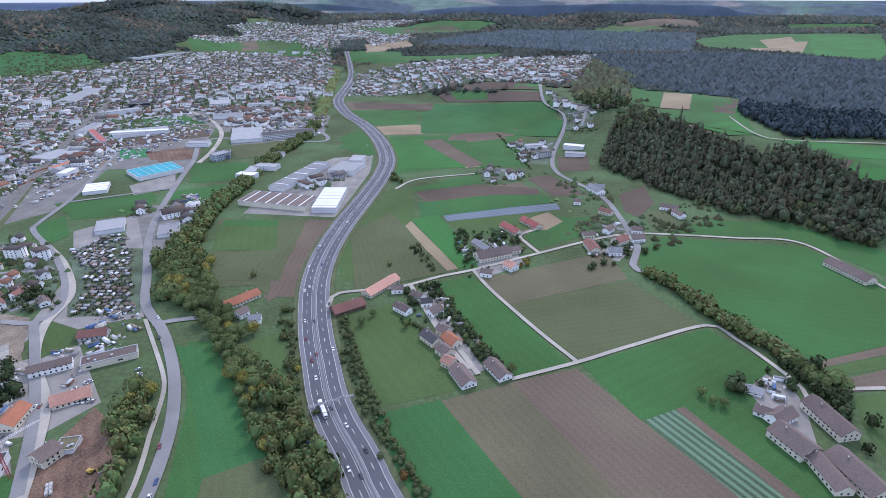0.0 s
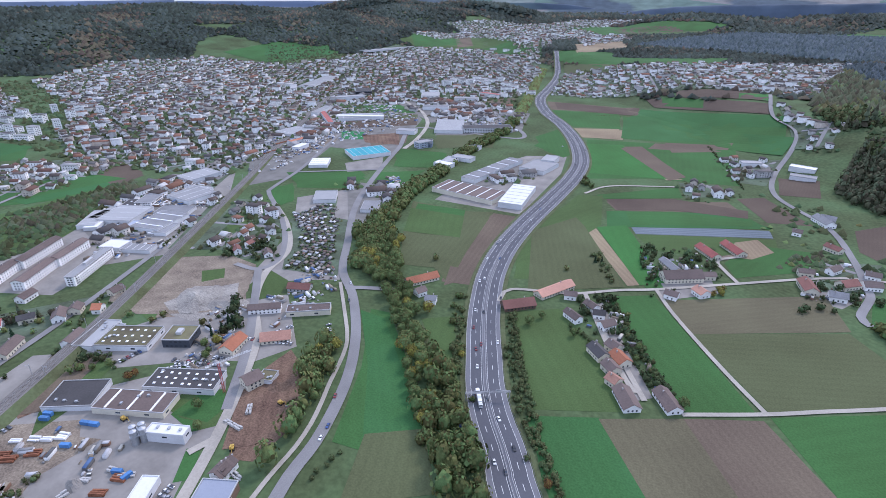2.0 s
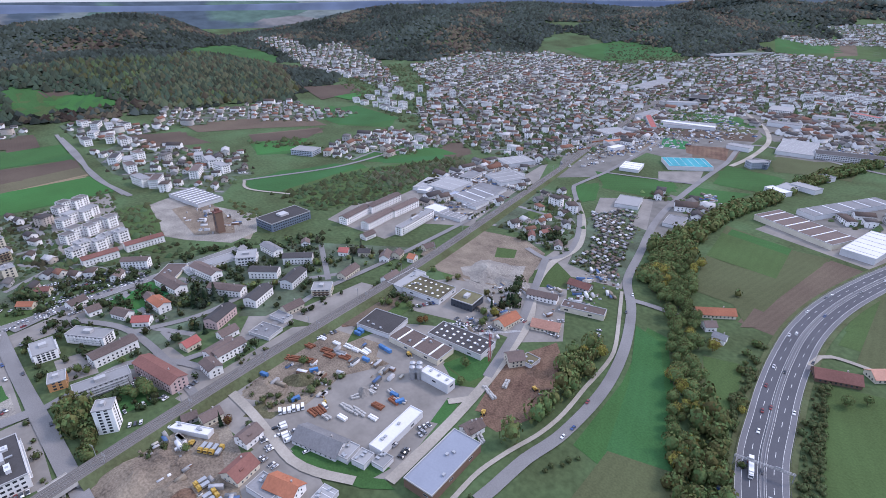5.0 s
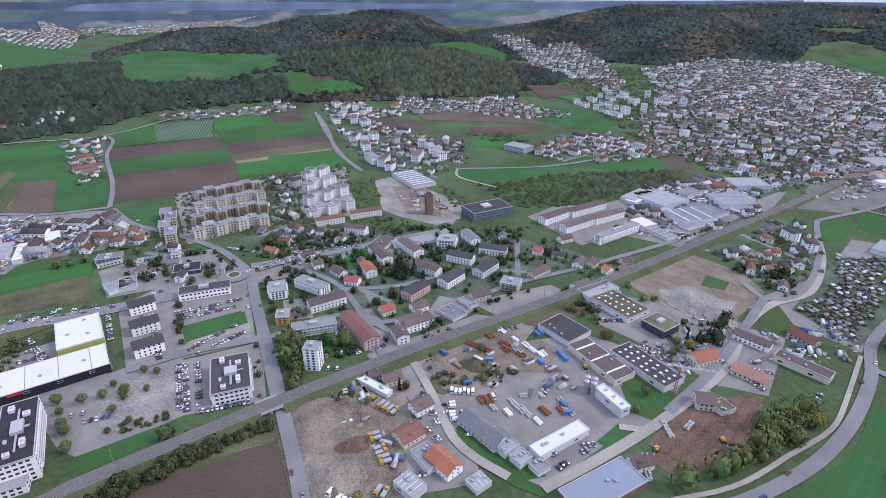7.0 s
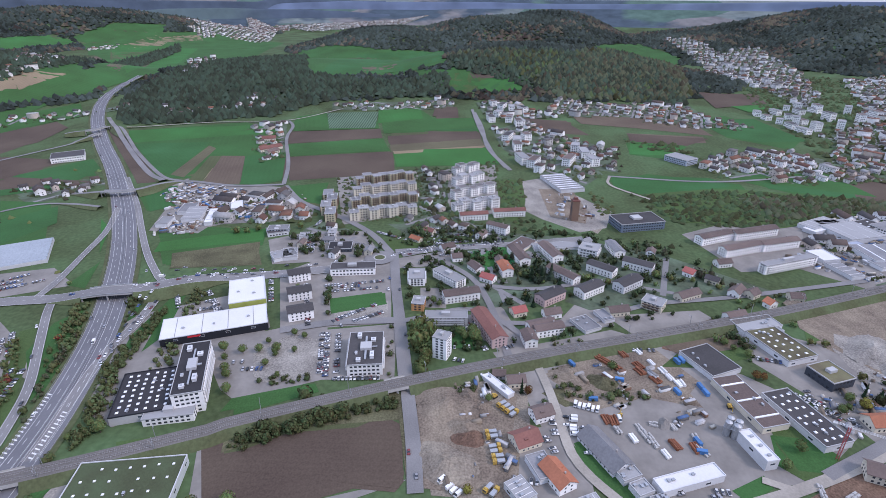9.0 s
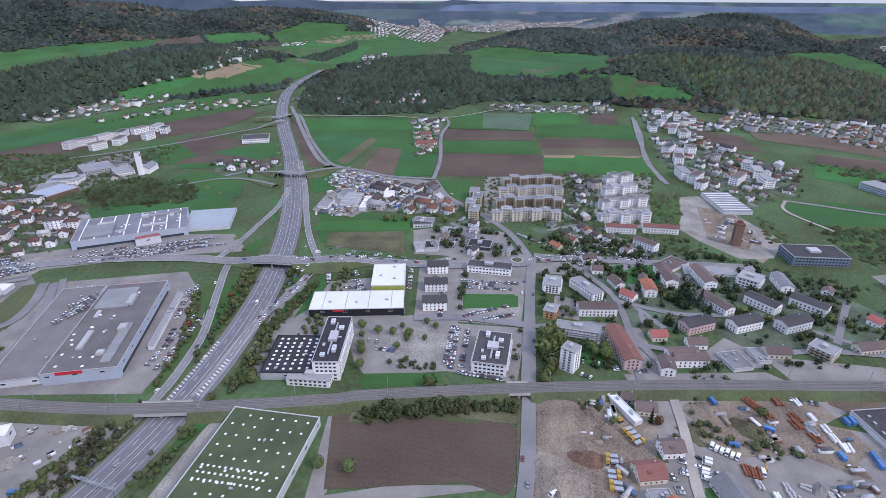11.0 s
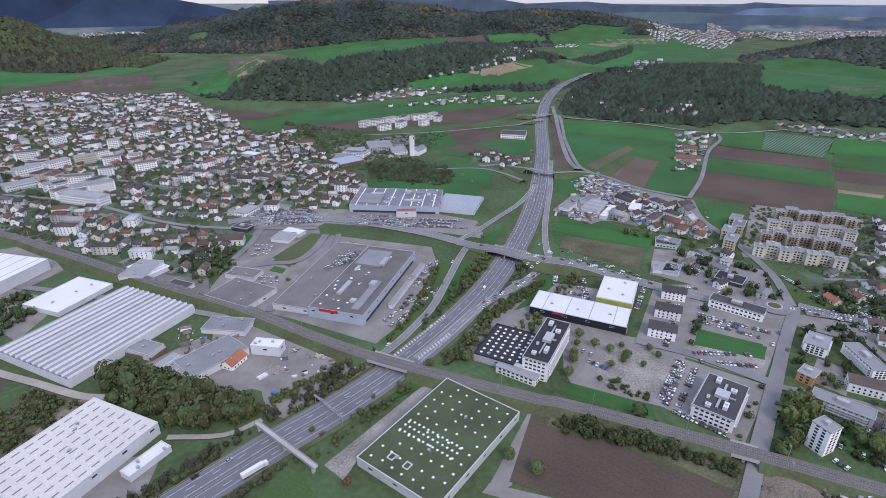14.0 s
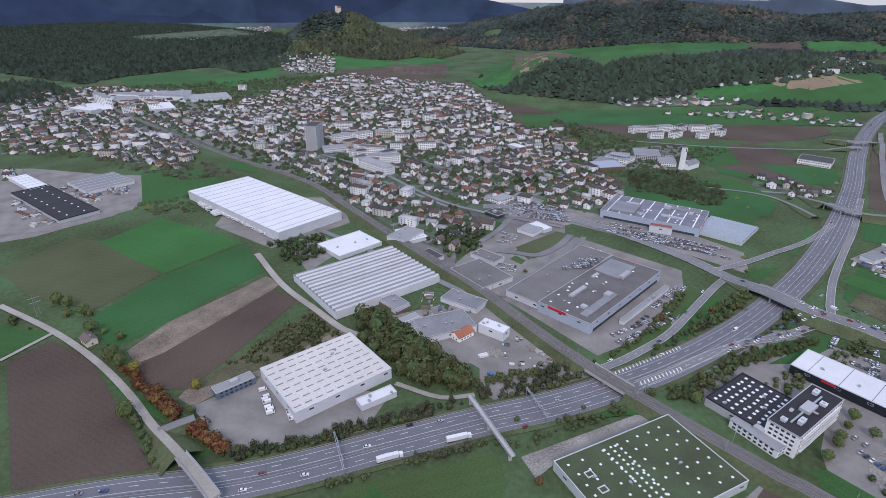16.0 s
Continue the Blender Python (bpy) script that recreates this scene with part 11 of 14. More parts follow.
house(214.5, 705.1, 14.9, 14.0, 161, 4.7, "grey", "light")
house(173.3, 649.6, 9.1, 9.0, 164, 4.7, "brown", "white")
house(-235.5, 83.6, 31.6, 17.0, 27, 3.4, "grey", "light")
house(-294.9, 36.9, 12.1, 10.0, 100, 4.7, "brown", "cream")
house(-302.8, 26.1, 8.5, 8.0, 86, 3.4, "brown", "grey")
house(-264.0, 50.5, 12.7, 12.0, 113, 5.2, "brown", "white")
house(-242.1, 38.4, 15.4, 15.0, 115, 4.3, "darkred", "cream")
house(-215.3, 53.5, 18.8, 13.0, 29, 5.2, "orange", "white")
house(-592.2, 10.6, 32.6, 12.0, 101, 7.7, "darkred", "white")
house(-605.6, 52.9, 37.6, 12.0, 99, 7.7, "darkred", "white")
house(-385.3, 222.1, 17.3, 10.0, 109, 4.7, "brown", "white")
house(-116.8, -332.9, 15.5, 11.0, 24, 4.3, "orange", "white")
house(389.3, 457.1, 44.1, 16.0, 106, 4.3, "brown", "cream")
house(211.9, 260.7, 17.7, 12.0, 27, 4.3, "brown", "white")
house(207.0, 239.4, 22.7, 18.0, 111, 5.2, "brown", "cream")
house(240.6, 257.9, 31.3, 16.0, 99, 5.2, "brown", "cream")
house(227.8, 214.7, 30.5, 18.0, 100, 5.2, "brown", "cream")
house(213.0, 219.9, 32.9, 12.0, 92, 4.3, "brown", "cream")
house(203.6, 266.0, 9.0, 10.0, 140, 3.4, "brown", "white")
house(208.5, 286.7, 11.1, 8.0, 145, 2.6, "light", "white")
house(158.2, -404.8, 10.8, 9.0, 126, 4.7, "brown", "cream")
house(-950.9, -355.5, 23.8, 14.0, 108, 4.7, "darkred", "cream")
house(-887.9, -332.3, 39.2, 14.0, 134, 4.7, "darkred", "cream")
house(-866.8, -321.3, 21.4, 12.0, 142, 4.7, "brown", "cream")
house(282.1, 628.1, 20.9, 10.0, 150, 4.7, "brown", "white")
house(285.4, 605.8, 16.6, 10.0, 105, 4.7, "brown", "white")
house(208.6, 696.7, 26.7, 14.0, 111, 4.7, "grey", "white")
church(-586.0, -667.4)
mill_tower(-595.9, 128.3)
castle(-341.1, -2893.0)
crane(-236.9, 215.3, 60)

# quarters of small houses
quarter("plots", [(-385.4, 511.4), (-313.0, 514.3), (-251.7, 385.0), (-309.6, 379.7)], 6)
quarter("plots", [(-378.8, 488.1), (-366.9, 581.4), (-329.5, 507.1), (-341.3, 461.7)], 7)
quarter("houses", [(-449.5, 376.6), (-514.4, 523.8), (-435.7, 535.4), (-356.8, 447.9), (-360.9, 405.6), (-421.3, 386.0)], 24)
quarter("houses", [(-464.1, 514.1), (-423.3, 528.5), (-373.8, 474.7), (-332.5, 394.9), (-365.8, 381.4)], 25)
quarter("houses", [(-533.2, 138.9), (-504.1, 202.0), (-420.2, 291.1), (-427.5, 247.3), (-407.4, 158.2), (-393.0, 106.5), (-406.9, 87.8), (-469.1, 139.4)], 27)
quarter("houses", [(-600.3, -17.2), (-553.8, 45.5), (-540.3, 129.3), (-480.8, 143.8), (-384.5, 38.9), (-418.4, 17.8), (-471.6, 63.1), (-540.6, 5.1)], 27)
quarter("houses", [(-707.1, -71.3), (-660.8, -32.9), (-592.6, -27.0), (-507.4, -47.8), (-546.6, -70.5)], 27)
quarter("houses", [(-534.4, 13.5), (-454.8, 45.6), (-397.6, 45.9), (-389.4, 9.2), (-431.4, 0.2), (-482.2, -13.9)], 25)
quarter("houses", [(-1282.5, 283.6), (-1240.8, 484.8), (-1078.5, 580.1), (-1087.4, 450.7), (-1213.6, 272.3), (-1195.0, 172.1), (-1321.5, 202.2)], 24)
quarter("houses", [(-1920.9, 778.8), (-1509.2, 794.0), (-1303.1, 774.6), (-1451.0, 904.5), (-1879.5, 1088.4), (-2341.1, 1158.7), (-2247.4, 993.6)], 24)
quarter("houses", [(-1032.0, 661.0), (-1214.3, 927.0), (-845.0, 892.2), (-730.9, 1036.5), (-587.7, 719.9), (-567.7, 597.9), (-713.6, 582.9), (-790.2, 594.4)], 23)
quarter("houses", [(-1738.8, 1137.9), (-1789.3, 1437.3), (-1681.9, 1780.6), (-1314.4, 1772.9), (-1228.9, 1959.6), (-925.3, 2029.3), (-709.6, 1433.7), (-751.2, 1064.7), (-951.6, 888.3), (-1259.3, 885.7)], 24)
quarter("houses", [(-1025.8, 1829.4), (-899.5, 2396.3), (-464.2, 2374.0), (-361.3, 1876.7), (-323.5, 1441.1), (-408.3, 1277.0), (-602.7, 1348.0), (-744.2, 1340.1)], 25)
quarter("houses", [(-1203.1, 2718.9), (-1110.7, 3479.2), (-981.0, 3468.1), (-1043.6, 2750.7)], 27)
quarter("houses", [(-906.5, 437.5), (-921.4, 536.5), (-857.2, 593.4), (-760.6, 609.5), (-741.2, 465.3), (-762.8, 384.0), (-841.0, 355.3)], 23)
quarter("houses", [(-296.7, 1869.2), (-112.8, 1765.2), (-77.4, 1500.0), (-160.0, 1470.7), (-249.4, 1478.6)], 24)
quarter("houses", [(-1037.6, 139.3), (-933.8, 186.5), (-776.3, 202.3), (-700.8, 152.7), (-808.0, 93.2)], 27)
quarter("houses", [(-607.6, 562.5), (-681.0, 749.2), (-759.2, 967.8), (-693.8, 943.7), (-576.2, 633.7), (-521.0, 491.2)], 25)
quarter("houses", [(-1431.0, 1014.3), (-1647.4, 1714.4), (-975.7, 1334.4), (-871.6, 1599.5), (-720.8, 1146.0), (-722.6, 898.1), (-741.3, 646.3), (-864.4, 579.1)], 23)
quarter("houses", [(-242.1, 1683.3), (89.3, 1878.3), (511.8, 1891.7), (330.6, 1316.9), (227.5, 1339.1), (-17.8, 1447.1), (-220.8, 1525.3)], 24)
quarter("houses", [(230.9, 1104.5), (305.2, 1068.1), (268.6, 976.4), (227.3, 993.7)], 27)
quarter("houses", [(116.3, 973.0), (206.4, 961.5), (167.6, 827.1), (123.8, 833.3)], 27)
quarter("houses", [(184.2, 585.3), (236.9, 594.2), (215.7, 522.0), (164.8, 512.0)], 27)
quarter("houses", [(54.6, 802.2), (103.1, 808.3), (124.4, 773.4), (62.5, 733.0)], 27)
quarter("houses", [(-1223.1, 2034.4), (-1154.9, 2428.9), (-780.3, 2612.7), (-462.8, 2192.6), (-355.3, 1574.0), (-561.6, 1523.2), (-769.4, 1571.1)], 27)
quarter("houses", [(-1138.9, 125.3), (-1009.4, 187.2), (-914.1, 255.4), (-786.7, 227.4), (-814.7, 153.7), (-786.7, 105.6), (-915.4, 62.6), (-1052.9, 49.6)], 24)
quarter("houses", [(-1272.1, 238.4), (-1293.5, 509.3), (-1201.9, 515.6), (-1169.7, 214.6)], 24)
quarter("houses", [(-1286.7, 21.2), (-1286.7, 100.6), (-1170.2, 202.4), (-1149.5, 114.3), (-1163.6, 42.8)], 23)
quarter("houses", [(-1241.8, -306.2), (-1302.4, -111.3), (-1336.6, -45.8), (-1257.7, -31.1), (-1222.6, -105.6), (-1187.3, -294.7)], 27)
quarter("houses", [(-789.6, -73.5), (-770.4, -26.5), (-572.0, -18.7), (-573.5, -47.7)], 27)
quarter("houses", [(-572.4, -89.2), (-580.2, 53.5), (-549.3, 44.5), (-534.6, -54.4)], 27)
quarter("houses", [(-556.3, -179.8), (-579.4, -160.4), (-529.7, -101.9), (-494.3, -79.7), (-478.9, -143.4), (-481.0, -181.9)], 26)
quarter("houses", [(-715.7, -545.9), (-713.5, -501.2), (-690.7, -487.6), (-688.5, -528.1)], 27)
quarter("houses", [(-6770.2, -2603.7), (-4065.8, -1317.6), (-3281.4, -1132.4), (-3434.9, -1307.5)], 29)
quarter("houses", [(-2252.9, -1131.5), (-2349.7, -1045.8), (-1494.4, -718.6), (-1544.3, -815.4)], 29)
quarter("houses", [(213.0, -1278.3), (118.6, -1416.5), (-250.4, -1924.4), (-535.5, -1567.4), (-505.2, -1154.8), (-438.2, -845.5), (-407.2, -688.2), (-342.7, -651.6), (-227.5, -534.7), (-154.2, -477.1), (-119.5, -532.3), (-108.1, -569.3), (-70.6, -681.1), (-42.1, -778.5), (66.3, -988.7), (166.1, -1153.4)], 22)
quarter("houses", [(653.0, -1611.5), (365.2, -1684.8), (130.8, -1237.2), (144.5, -876.4), (224.9, -931.4), (338.8, -1034.7), (449.0, -1047.5)], 25)
quarter("houses", [(-798.4, -1199.5), (-951.7, -1142.1), (-1077.5, -1040.7), (-1026.6, -1036.6), (-789.2, -1135.2)], 27)
quarter("houses", [(-636.7, -580.2), (-715.8, -531.3), (-662.1, -510.4), (-611.2, -544.1)], 25)
quarter("houses", [(-21.5, -2390.5), (-254.4, -2461.8), (-198.3, -1969.3), (-48.8, -2008.9)], 27)
quarter("houses", [(415.2, -953.8), (390.7, -946.8), (358.8, -853.3), (381.2, -859.8)], 27)
quarter("houses", [(-372.9, -867.2), (-461.0, -717.0), (-451.2, -603.6), (-374.7, -540.8), (-292.1, -585.3), (-248.6, -626.7)], 23)
quarter("houses", [(-619.1, -775.1), (-639.7, -693.2), (-571.7, -648.2), (-524.6, -678.5)], 27)
quarter("houses", [(-848.9, -1055.4), (-1044.3, -984.5), (-1235.6, -757.2), (-1191.7, -747.4), (-978.4, -943.3), (-835.8, -1023.0)], 31)
quarter("houses", [(-1054.8, -427.0), (-1101.4, -370.3), (-854.3, -292.3), (-823.3, -323.0)], 27)
quarter("houses", [(-908.2, 3069.9), (-679.1, 3454.4), (-400.9, 3374.1), (-259.9, 2886.3), (-549.8, 2517.1)], 30)
quarter("houses", [(-386.3, 2776.9), (-187.5, 3094.7), (-112.0, 2715.6), (-288.7, 2403.0)], 30)
quarter("houses", [(-2560.4, -1741.0), (-2654.4, -1657.7), (-2563.0, -1606.2), (-2451.8, -1672.9)], 30)
quarter("houses", [(-3456.9, -1708.5), (-4891.7, -1952.3), (-3191.3, -1087.9), (-3003.2, -1109.2), (-3223.9, -1466.8)], 30)
quarter("houses", [(-4722.1, -1589.1), (-5947.8, -733.5), (-7402.0, -490.9), (-5065.7, -580.6), (-3966.4, -1087.8)], 30)
quarter("houses", [(-1063.5, -1158.5), (-1260.5, -1088.5), (-2208.6, -1588.9), (-1484.1, -1068.2), (-1231.9, -1065.4), (-1048.9, -1124.2)], 30)
quarter("houses", [(-1186.6, -687.1), (-1181.5, -516.8), (-1279.2, -515.9), (-1256.0, -406.8), (-1187.2, -435.6), (-1114.9, -630.2)], 28)
quarter("houses", [(-907.9, 3566.1), (-627.6, 4570.9), (-103.1, 4817.3), (-296.8, 3725.2), (-650.4, 3304.5)], 30)
quarter("sheds", [(-613.8, 646.8), (-711.8, 967.8), (-731.8, 1181.0), (-563.0, 916.4), (-560.9, 733.4), (-587.7, 646.4)], 20)
quarter("sheds", [(-604.9, 394.1), (-647.9, 581.7), (-594.9, 591.0), (-526.9, 533.6), (-489.2, 397.1), (-520.7, 353.6)], 20)
quarter("sheds", [(-388.4, 642.7), (-310.9, 646.4), (-277.4, 541.7), (-307.3, 503.4)], 22)
quarter("sheds", [(-614.5, -339.2), (-660.5, -304.9), (-676.8, -211.0), (-580.7, -186.1), (-567.8, -250.7), (-555.3, -306.1)], 22)
quarter("sheds", [(-635.5, 1278.1), (-516.9, 1314.2), (-286.2, 1246.0), (-420.3, 1047.7)], 26)
quarter("sheds", [(-235.7, 684.2), (-192.5, 801.6), (-127.4, 832.7), (-148.1, 745.5), (-198.0, 684.2)], 26)













# more quarters
quarter("sheds", [(-546.2, 1375.5), (-248.2, 1214.9), (-231.8, 1067.1), (-364.3, 1118.1), (-459.7, 1156.0)], 30)
quarter("sheds", [(-816.2, 1137.4), (-872.8, 1412.0), (-742.0, 1618.0), (-546.2, 1271.7), (-618.8, 1170.5), (-709.0, 1160.6)], 30)
quarter("sheds", [(-467.5, 1187.3), (-338.8, 1333.6), (-284.8, 1157.5), (-382.4, 1027.1)], 32)
quarter("sheds", [(-622.5, 496.1), (-637.1, 641.3), (-626.8, 705.9), (-572.2, 615.0), (-539.7, 470.6), (-540.7, 412.3)], 26)
quarter("sheds", [(626.8, -1755.5), (479.1, -1822.1), (233.1, -1647.6), (212.6, -1468.7), (390.4, -1440.0), (578.1, -1530.4)], 34)
quarter("houses", [(-3706.4, -1450.3), (-4802.6, -1528.4), (-4045.4, -1256.4), (-3451.9, -1263.7)], 26)
quarter("houses", [(-3206.3, -1583.5), (-3360.1, -1539.6), (-3114.1, -1374.5), (-3029.8, -1415.2)], 24)
quarter("houses", [(-1256.2, 3395.1), (-1005.0, 3685.4), (-802.6, 3722.5), (-738.4, 2878.8), (-1128.8, 3287.6)], 28)
quarter("houses", [(-700.4, 2838.9), (-511.3, 2870.8), (-400.6, 2293.3), (-595.4, 2489.8)], 27)
quarter("houses", [(871.2, -4223.1), (581.6, -4680.0), (241.2, -5098.3), (-29.4, -5227.9), (-17.0, -4136.0), (246.8, -3659.7), (660.5, -3579.6)], 34)
quarter("houses", [(-1034.7, -4830.4), (-1463.4, -4931.4), (-1018.5, -3201.9), (-939.0, -4007.5)], 34)
quarter("houses", [(-2587.9, 850.2), (-2507.1, 947.0), (-2011.5, 957.9), (-1806.2, 904.4), (-1842.7, 807.9), (-2163.0, 827.8)], 22)
quarter("houses", [(-387.0, -1038.2), (-535.5, -979.1), (-478.0, -734.1), (-388.8, -671.6), (-323.5, -727.3), (-331.9, -845.2)], 23)
quarter("houses", [(586.8, -1428.2), (526.9, -1442.8), (408.9, -1376.6), (264.1, -1141.9), (147.7, -904.0), (204.9, -909.2), (362.3, -1089.3), (498.1, -1183.4)], 24)
quarter("houses", [(-658.2, -602.1), (-703.5, -580.4), (-696.3, -524.9), (-666.0, -505.3), (-650.3, -544.3), (-635.3, -573.7)], 19)
quarter("houses", [(226.7, 1239.4), (241.4, 1183.6), (281.1, 1046.9), (270.2, 983.6), (242.0, 1007.3), (228.8, 1092.3)], 24)
# end

# woods
wood("mixed", [(252.6, 831.4), (282.4, 911.8), (317.0, 974.6), (362.9, 949.6), (407.6, 825.5), (440.8, 737.9), (491.5, 721.7), (495.7, 632.0), (515.8, 595.9), (457.3, 501.2), (434.8, 525.6), (405.6, 579.2), (355.9, 610.9), (328.2, 642.1), (291.2, 720.9), (259.1, 773.7)])
wood("hazed", [(484.8, 1896.3), (863.0, 1946.9), (1136.3, 1853.7), (1266.3, 1613.4), (643.8, 774.1), (514.0, 787.3), (521.0, 951.1), (600.7, 1111.0), (510.9, 1200.0), (434.7, 1308.9)])
wood("mixed", [(304.3, 1318.3), (472.3, 1772.4), (475.2, 1394.3), (349.2, 1033.5), (293.9, 1021.6), (270.6, 1108.6)])
wood("hazed", [(-100.5, 2426.3), (368.4, 3213.1), (1290.0, 2950.6), (870.8, 1988.3), (501.2, 1963.5), (334.9, 2150.6)])
wood("dark", [(-1614.3, -54.1), (-1631.5, 59.1), (-1599.0, 341.7), (-2216.1, 654.7), (-1429.5, 528.7), (-1281.5, 503.7), (-1289.1, 443.9), (-1334.2, 232.4), (-1384.6, 131.7), (-1533.1, -57.9)])
wood("dark", [(-1093.9, -722.6), (-1261.0, -807.7), (-1530.1, -853.0), (-2202.1, -983.3), (-2225.5, -632.6), (-1514.9, -435.9), (-1457.2, -350.6), (-1493.5, -48.8), (-1363.5, -46.4), (-1271.3, -312.3), (-1127.4, -405.7), (-1063.0, -564.5), (-1053.5, -673.4)])
wood("mixed", [(-1646.1, -68.3), (-1611.0, 124.4), (-1560.7, 277.2), (-2084.6, 691.3), (-1368.5, 550.3), (-1296.4, 440.9), (-1310.9, 224.4), (-1520.9, 87.3)])
wood("dark", [(-597.6, -1388.3), (-664.1, -1390.4), (-998.2, -1465.6), (-1298.6, -1202.0), (-2811.7, -1439.0), (-2545.7, -1312.0), (-1472.2, -1049.1), (-1208.9, -1073.6), (-974.0, -1170.9), (-844.3, -1152.1), (-710.0, -1202.0), (-586.3, -1306.6)])
wood("mixed", [(-42.6, -2373.9), (-159.5, -2746.1), (-311.2, -2695.4), (-725.1, -3100.0), (-801.9, -2606.5), (-488.8, -2301.8), (-272.2, -2416.3)])
wood("broadleaf", [(-283.9, 473.4), (-230.5, 398.1), (-187.8, 362.2), (-158.5, 318.8), (-132.0, 278.3), (-112.0, 243.5), (-94.6, 216.2), (-79.3, 196.6), (-72.1, 186.5), (-48.8, 194.0), (-55.5, 204.6), (-70.8, 233.5), (-86.0, 262.3), (-103.9, 285.7), (-126.4, 307.0), (-146.8, 337.5), (-171.0, 374.8), (-195.9, 416.2), (-246.9, 493.7), (-290.3, 538.8)])
wood("broadleaf", [(-201.7, 251.8), (-207.4, 287.8), (-193.2, 299.7), (-183.5, 285.2), (-174.1, 248.2), (-169.7, 215.9), (-166.1, 189.8), (-164.4, 169.7), (-172.5, 166.0), (-174.7, 198.3), (-183.4, 230.8)])
wood("bush", [(-34.6, -361.8), (-54.9, -380.0), (-77.9, -355.8), (-97.6, -298.5), (-108.4, -269.7), (-99.4, -264.7), (-72.8, -269.7), (-58.5, -308.7)], apart=6.5, tall=1.3)
scatter("garden", [(-461.0, -630.7), (-526.6, -598.7), (-568.8, -549.1), (-533.8, -520.6), (-456.0, -565.3)], 11.0, 9.0)
wood("broadleaf", [(-356.5, -41.1), (-347.9, -23.2), (-319.4, -20.1), (-316.9, -34.1)])
scatter("garden", [(-732.4, -184.8), (-788.4, -70.3), (-604.3, -45.5), (-559.2, -137.5)], 7.0, 4.0)
scatter("garden", [(-796.4, -42.3), (-841.6, 48.4), (-610.7, 50.5), (-579.1, -16.5)], 7.0, 4.5)
scatter("garden", [(-789.7, -77.8), (-799.2, -37.6), (-587.9, -15.3), (-602.1, -49.3)], 9.0, 4.5)
scatter("garden", [(-164.7, -538.4), (-201.8, -525.0), (-184.9, -481.1), (-157.4, -469.2), (-153.1, -500.5)], 6.0, 6.0)
scatter("garden", [(-117.3, -503.4), (-139.2, -449.1), (-132.9, -436.9), (-110.6, -490.5)], 5.0, 4.0)
scatter("bush", [(-326.3, -344.8), (-330.9, -338.1), (-249.5, -282.3), (-211.8, -270.5), (-210.9, -281.7), (-244.3, -289.8)], 4.0, 3.5)
scatter("bush", [(-326.1, -304.8), (-375.3, -329.1), (-388.3, -317.3), (-335.1, -291.9), (-277.6, -271.4), (-265.9, -273.2)], 4.0, 4.5)
scatter("mixed", [(-197.7, -278.9), (-198.0, -261.1), (-105.7, -252.8), (-102.6, -264.9), (-154.2, -272.0), (-188.7, -280.3)], 4.5, 5.0)
scatter("bush", [(-331.3, -225.6), (-412.9, -240.8), (-413.9, -228.5), (-311.8, -206.7), (-249.2, -204.4), (-242.2, -214.6)], 4.5, 4.0)
scatter("garden", [(-495.9, -680.1), (-545.9, -663.1), (-581.7, -569.4), (-519.0, -513.4), (-474.9, -578.6), (-465.5, -626.0)], 5.5, 7.0)
scatter("garden", [(-573.0, -1071.0), (-629.4, -865.8), (-556.9, -676.3), (-477.7, -663.1), (-335.9, -652.2)], 9.0, 7.0)
scatter("garden", [(-335.9, -652.2), (-393.6, -704.6), (-431.6, -628.6), (-310.6, -579.9)], 9.0, 6.0)
scatter("garden", [(-653.7, -808.2), (-756.3, -741.2), (-634.7, -677.0), (-580.2, -703.9)], 8.0, 5.0)
scatter("garden", [(-765.9, -71.6), (-670.0, 3.7), (-519.1, 157.9), (-482.4, 231.2), (-390.7, 172.3), (-406.9, 87.8), (-382.1, 8.1), (-402.3, -69.8)], 10.0, 5.0)
scatter("garden", [(-379.9, -30.0), (-377.3, 14.6), (-376.7, 87.1), (-413.4, 195.2), (-397.2, 198.5), (-345.5, 68.6), (-322.6, -13.9), (-326.1, -34.3)], 9.0, 5.0)
scatter("garden", [(-556.0, -24.7), (-565.3, 110.8), (-527.2, 229.2), (-448.5, 200.3), (-411.5, 84.3), (-378.2, 12.8), (-417.2, -20.8)], 9.0, 5.0)
scatter("garden", [(-564.9, -194.4), (-543.4, -79.6), (-500.6, -74.8), (-479.8, -159.9)], 10.0, 5.0)
scatter("garden", [(-368.5, 203.1), (-372.0, 250.0), (-338.0, 250.0), (-325.0, 206.5)], 9.0, 5.0)
scatter("bush", [(-365.6, -309.9), (-414.8, -317.4), (-402.8, -300.4), (-331.0, -279.5)], 5.0, 4.0)
scatter("garden", [(209.7, 313.7), (262.3, 320.3), (265.6, 243.1), (235.0, 202.2), (214.7, 202.2), (214.2, 252.4), (203.2, 278.0)], 12.0, 7.0)
scatter("garden", [(246.5, 612.6), (360.6, 683.9), (332.6, 576.9), (237.1, 514.9), (167.1, 544.3)], 12.0, 7.0)
scatter("garden", [(154.5, 802.4), (226.6, 746.3), (218.9, 612.6), (181.9, 576.7)], 14.0, 7.0)
scatter("garden", [(141.0, 463.1), (173.3, 544.3), (240.9, 576.8), (237.7, 501.1)], 12.0, 6.0)
scatter("garden", [(-36.1, 432.4), (-18.4, 450.0), (24.0, 350.1), (17.7, 320.8), (2.2, 328.0)], 11.0, 5.0)
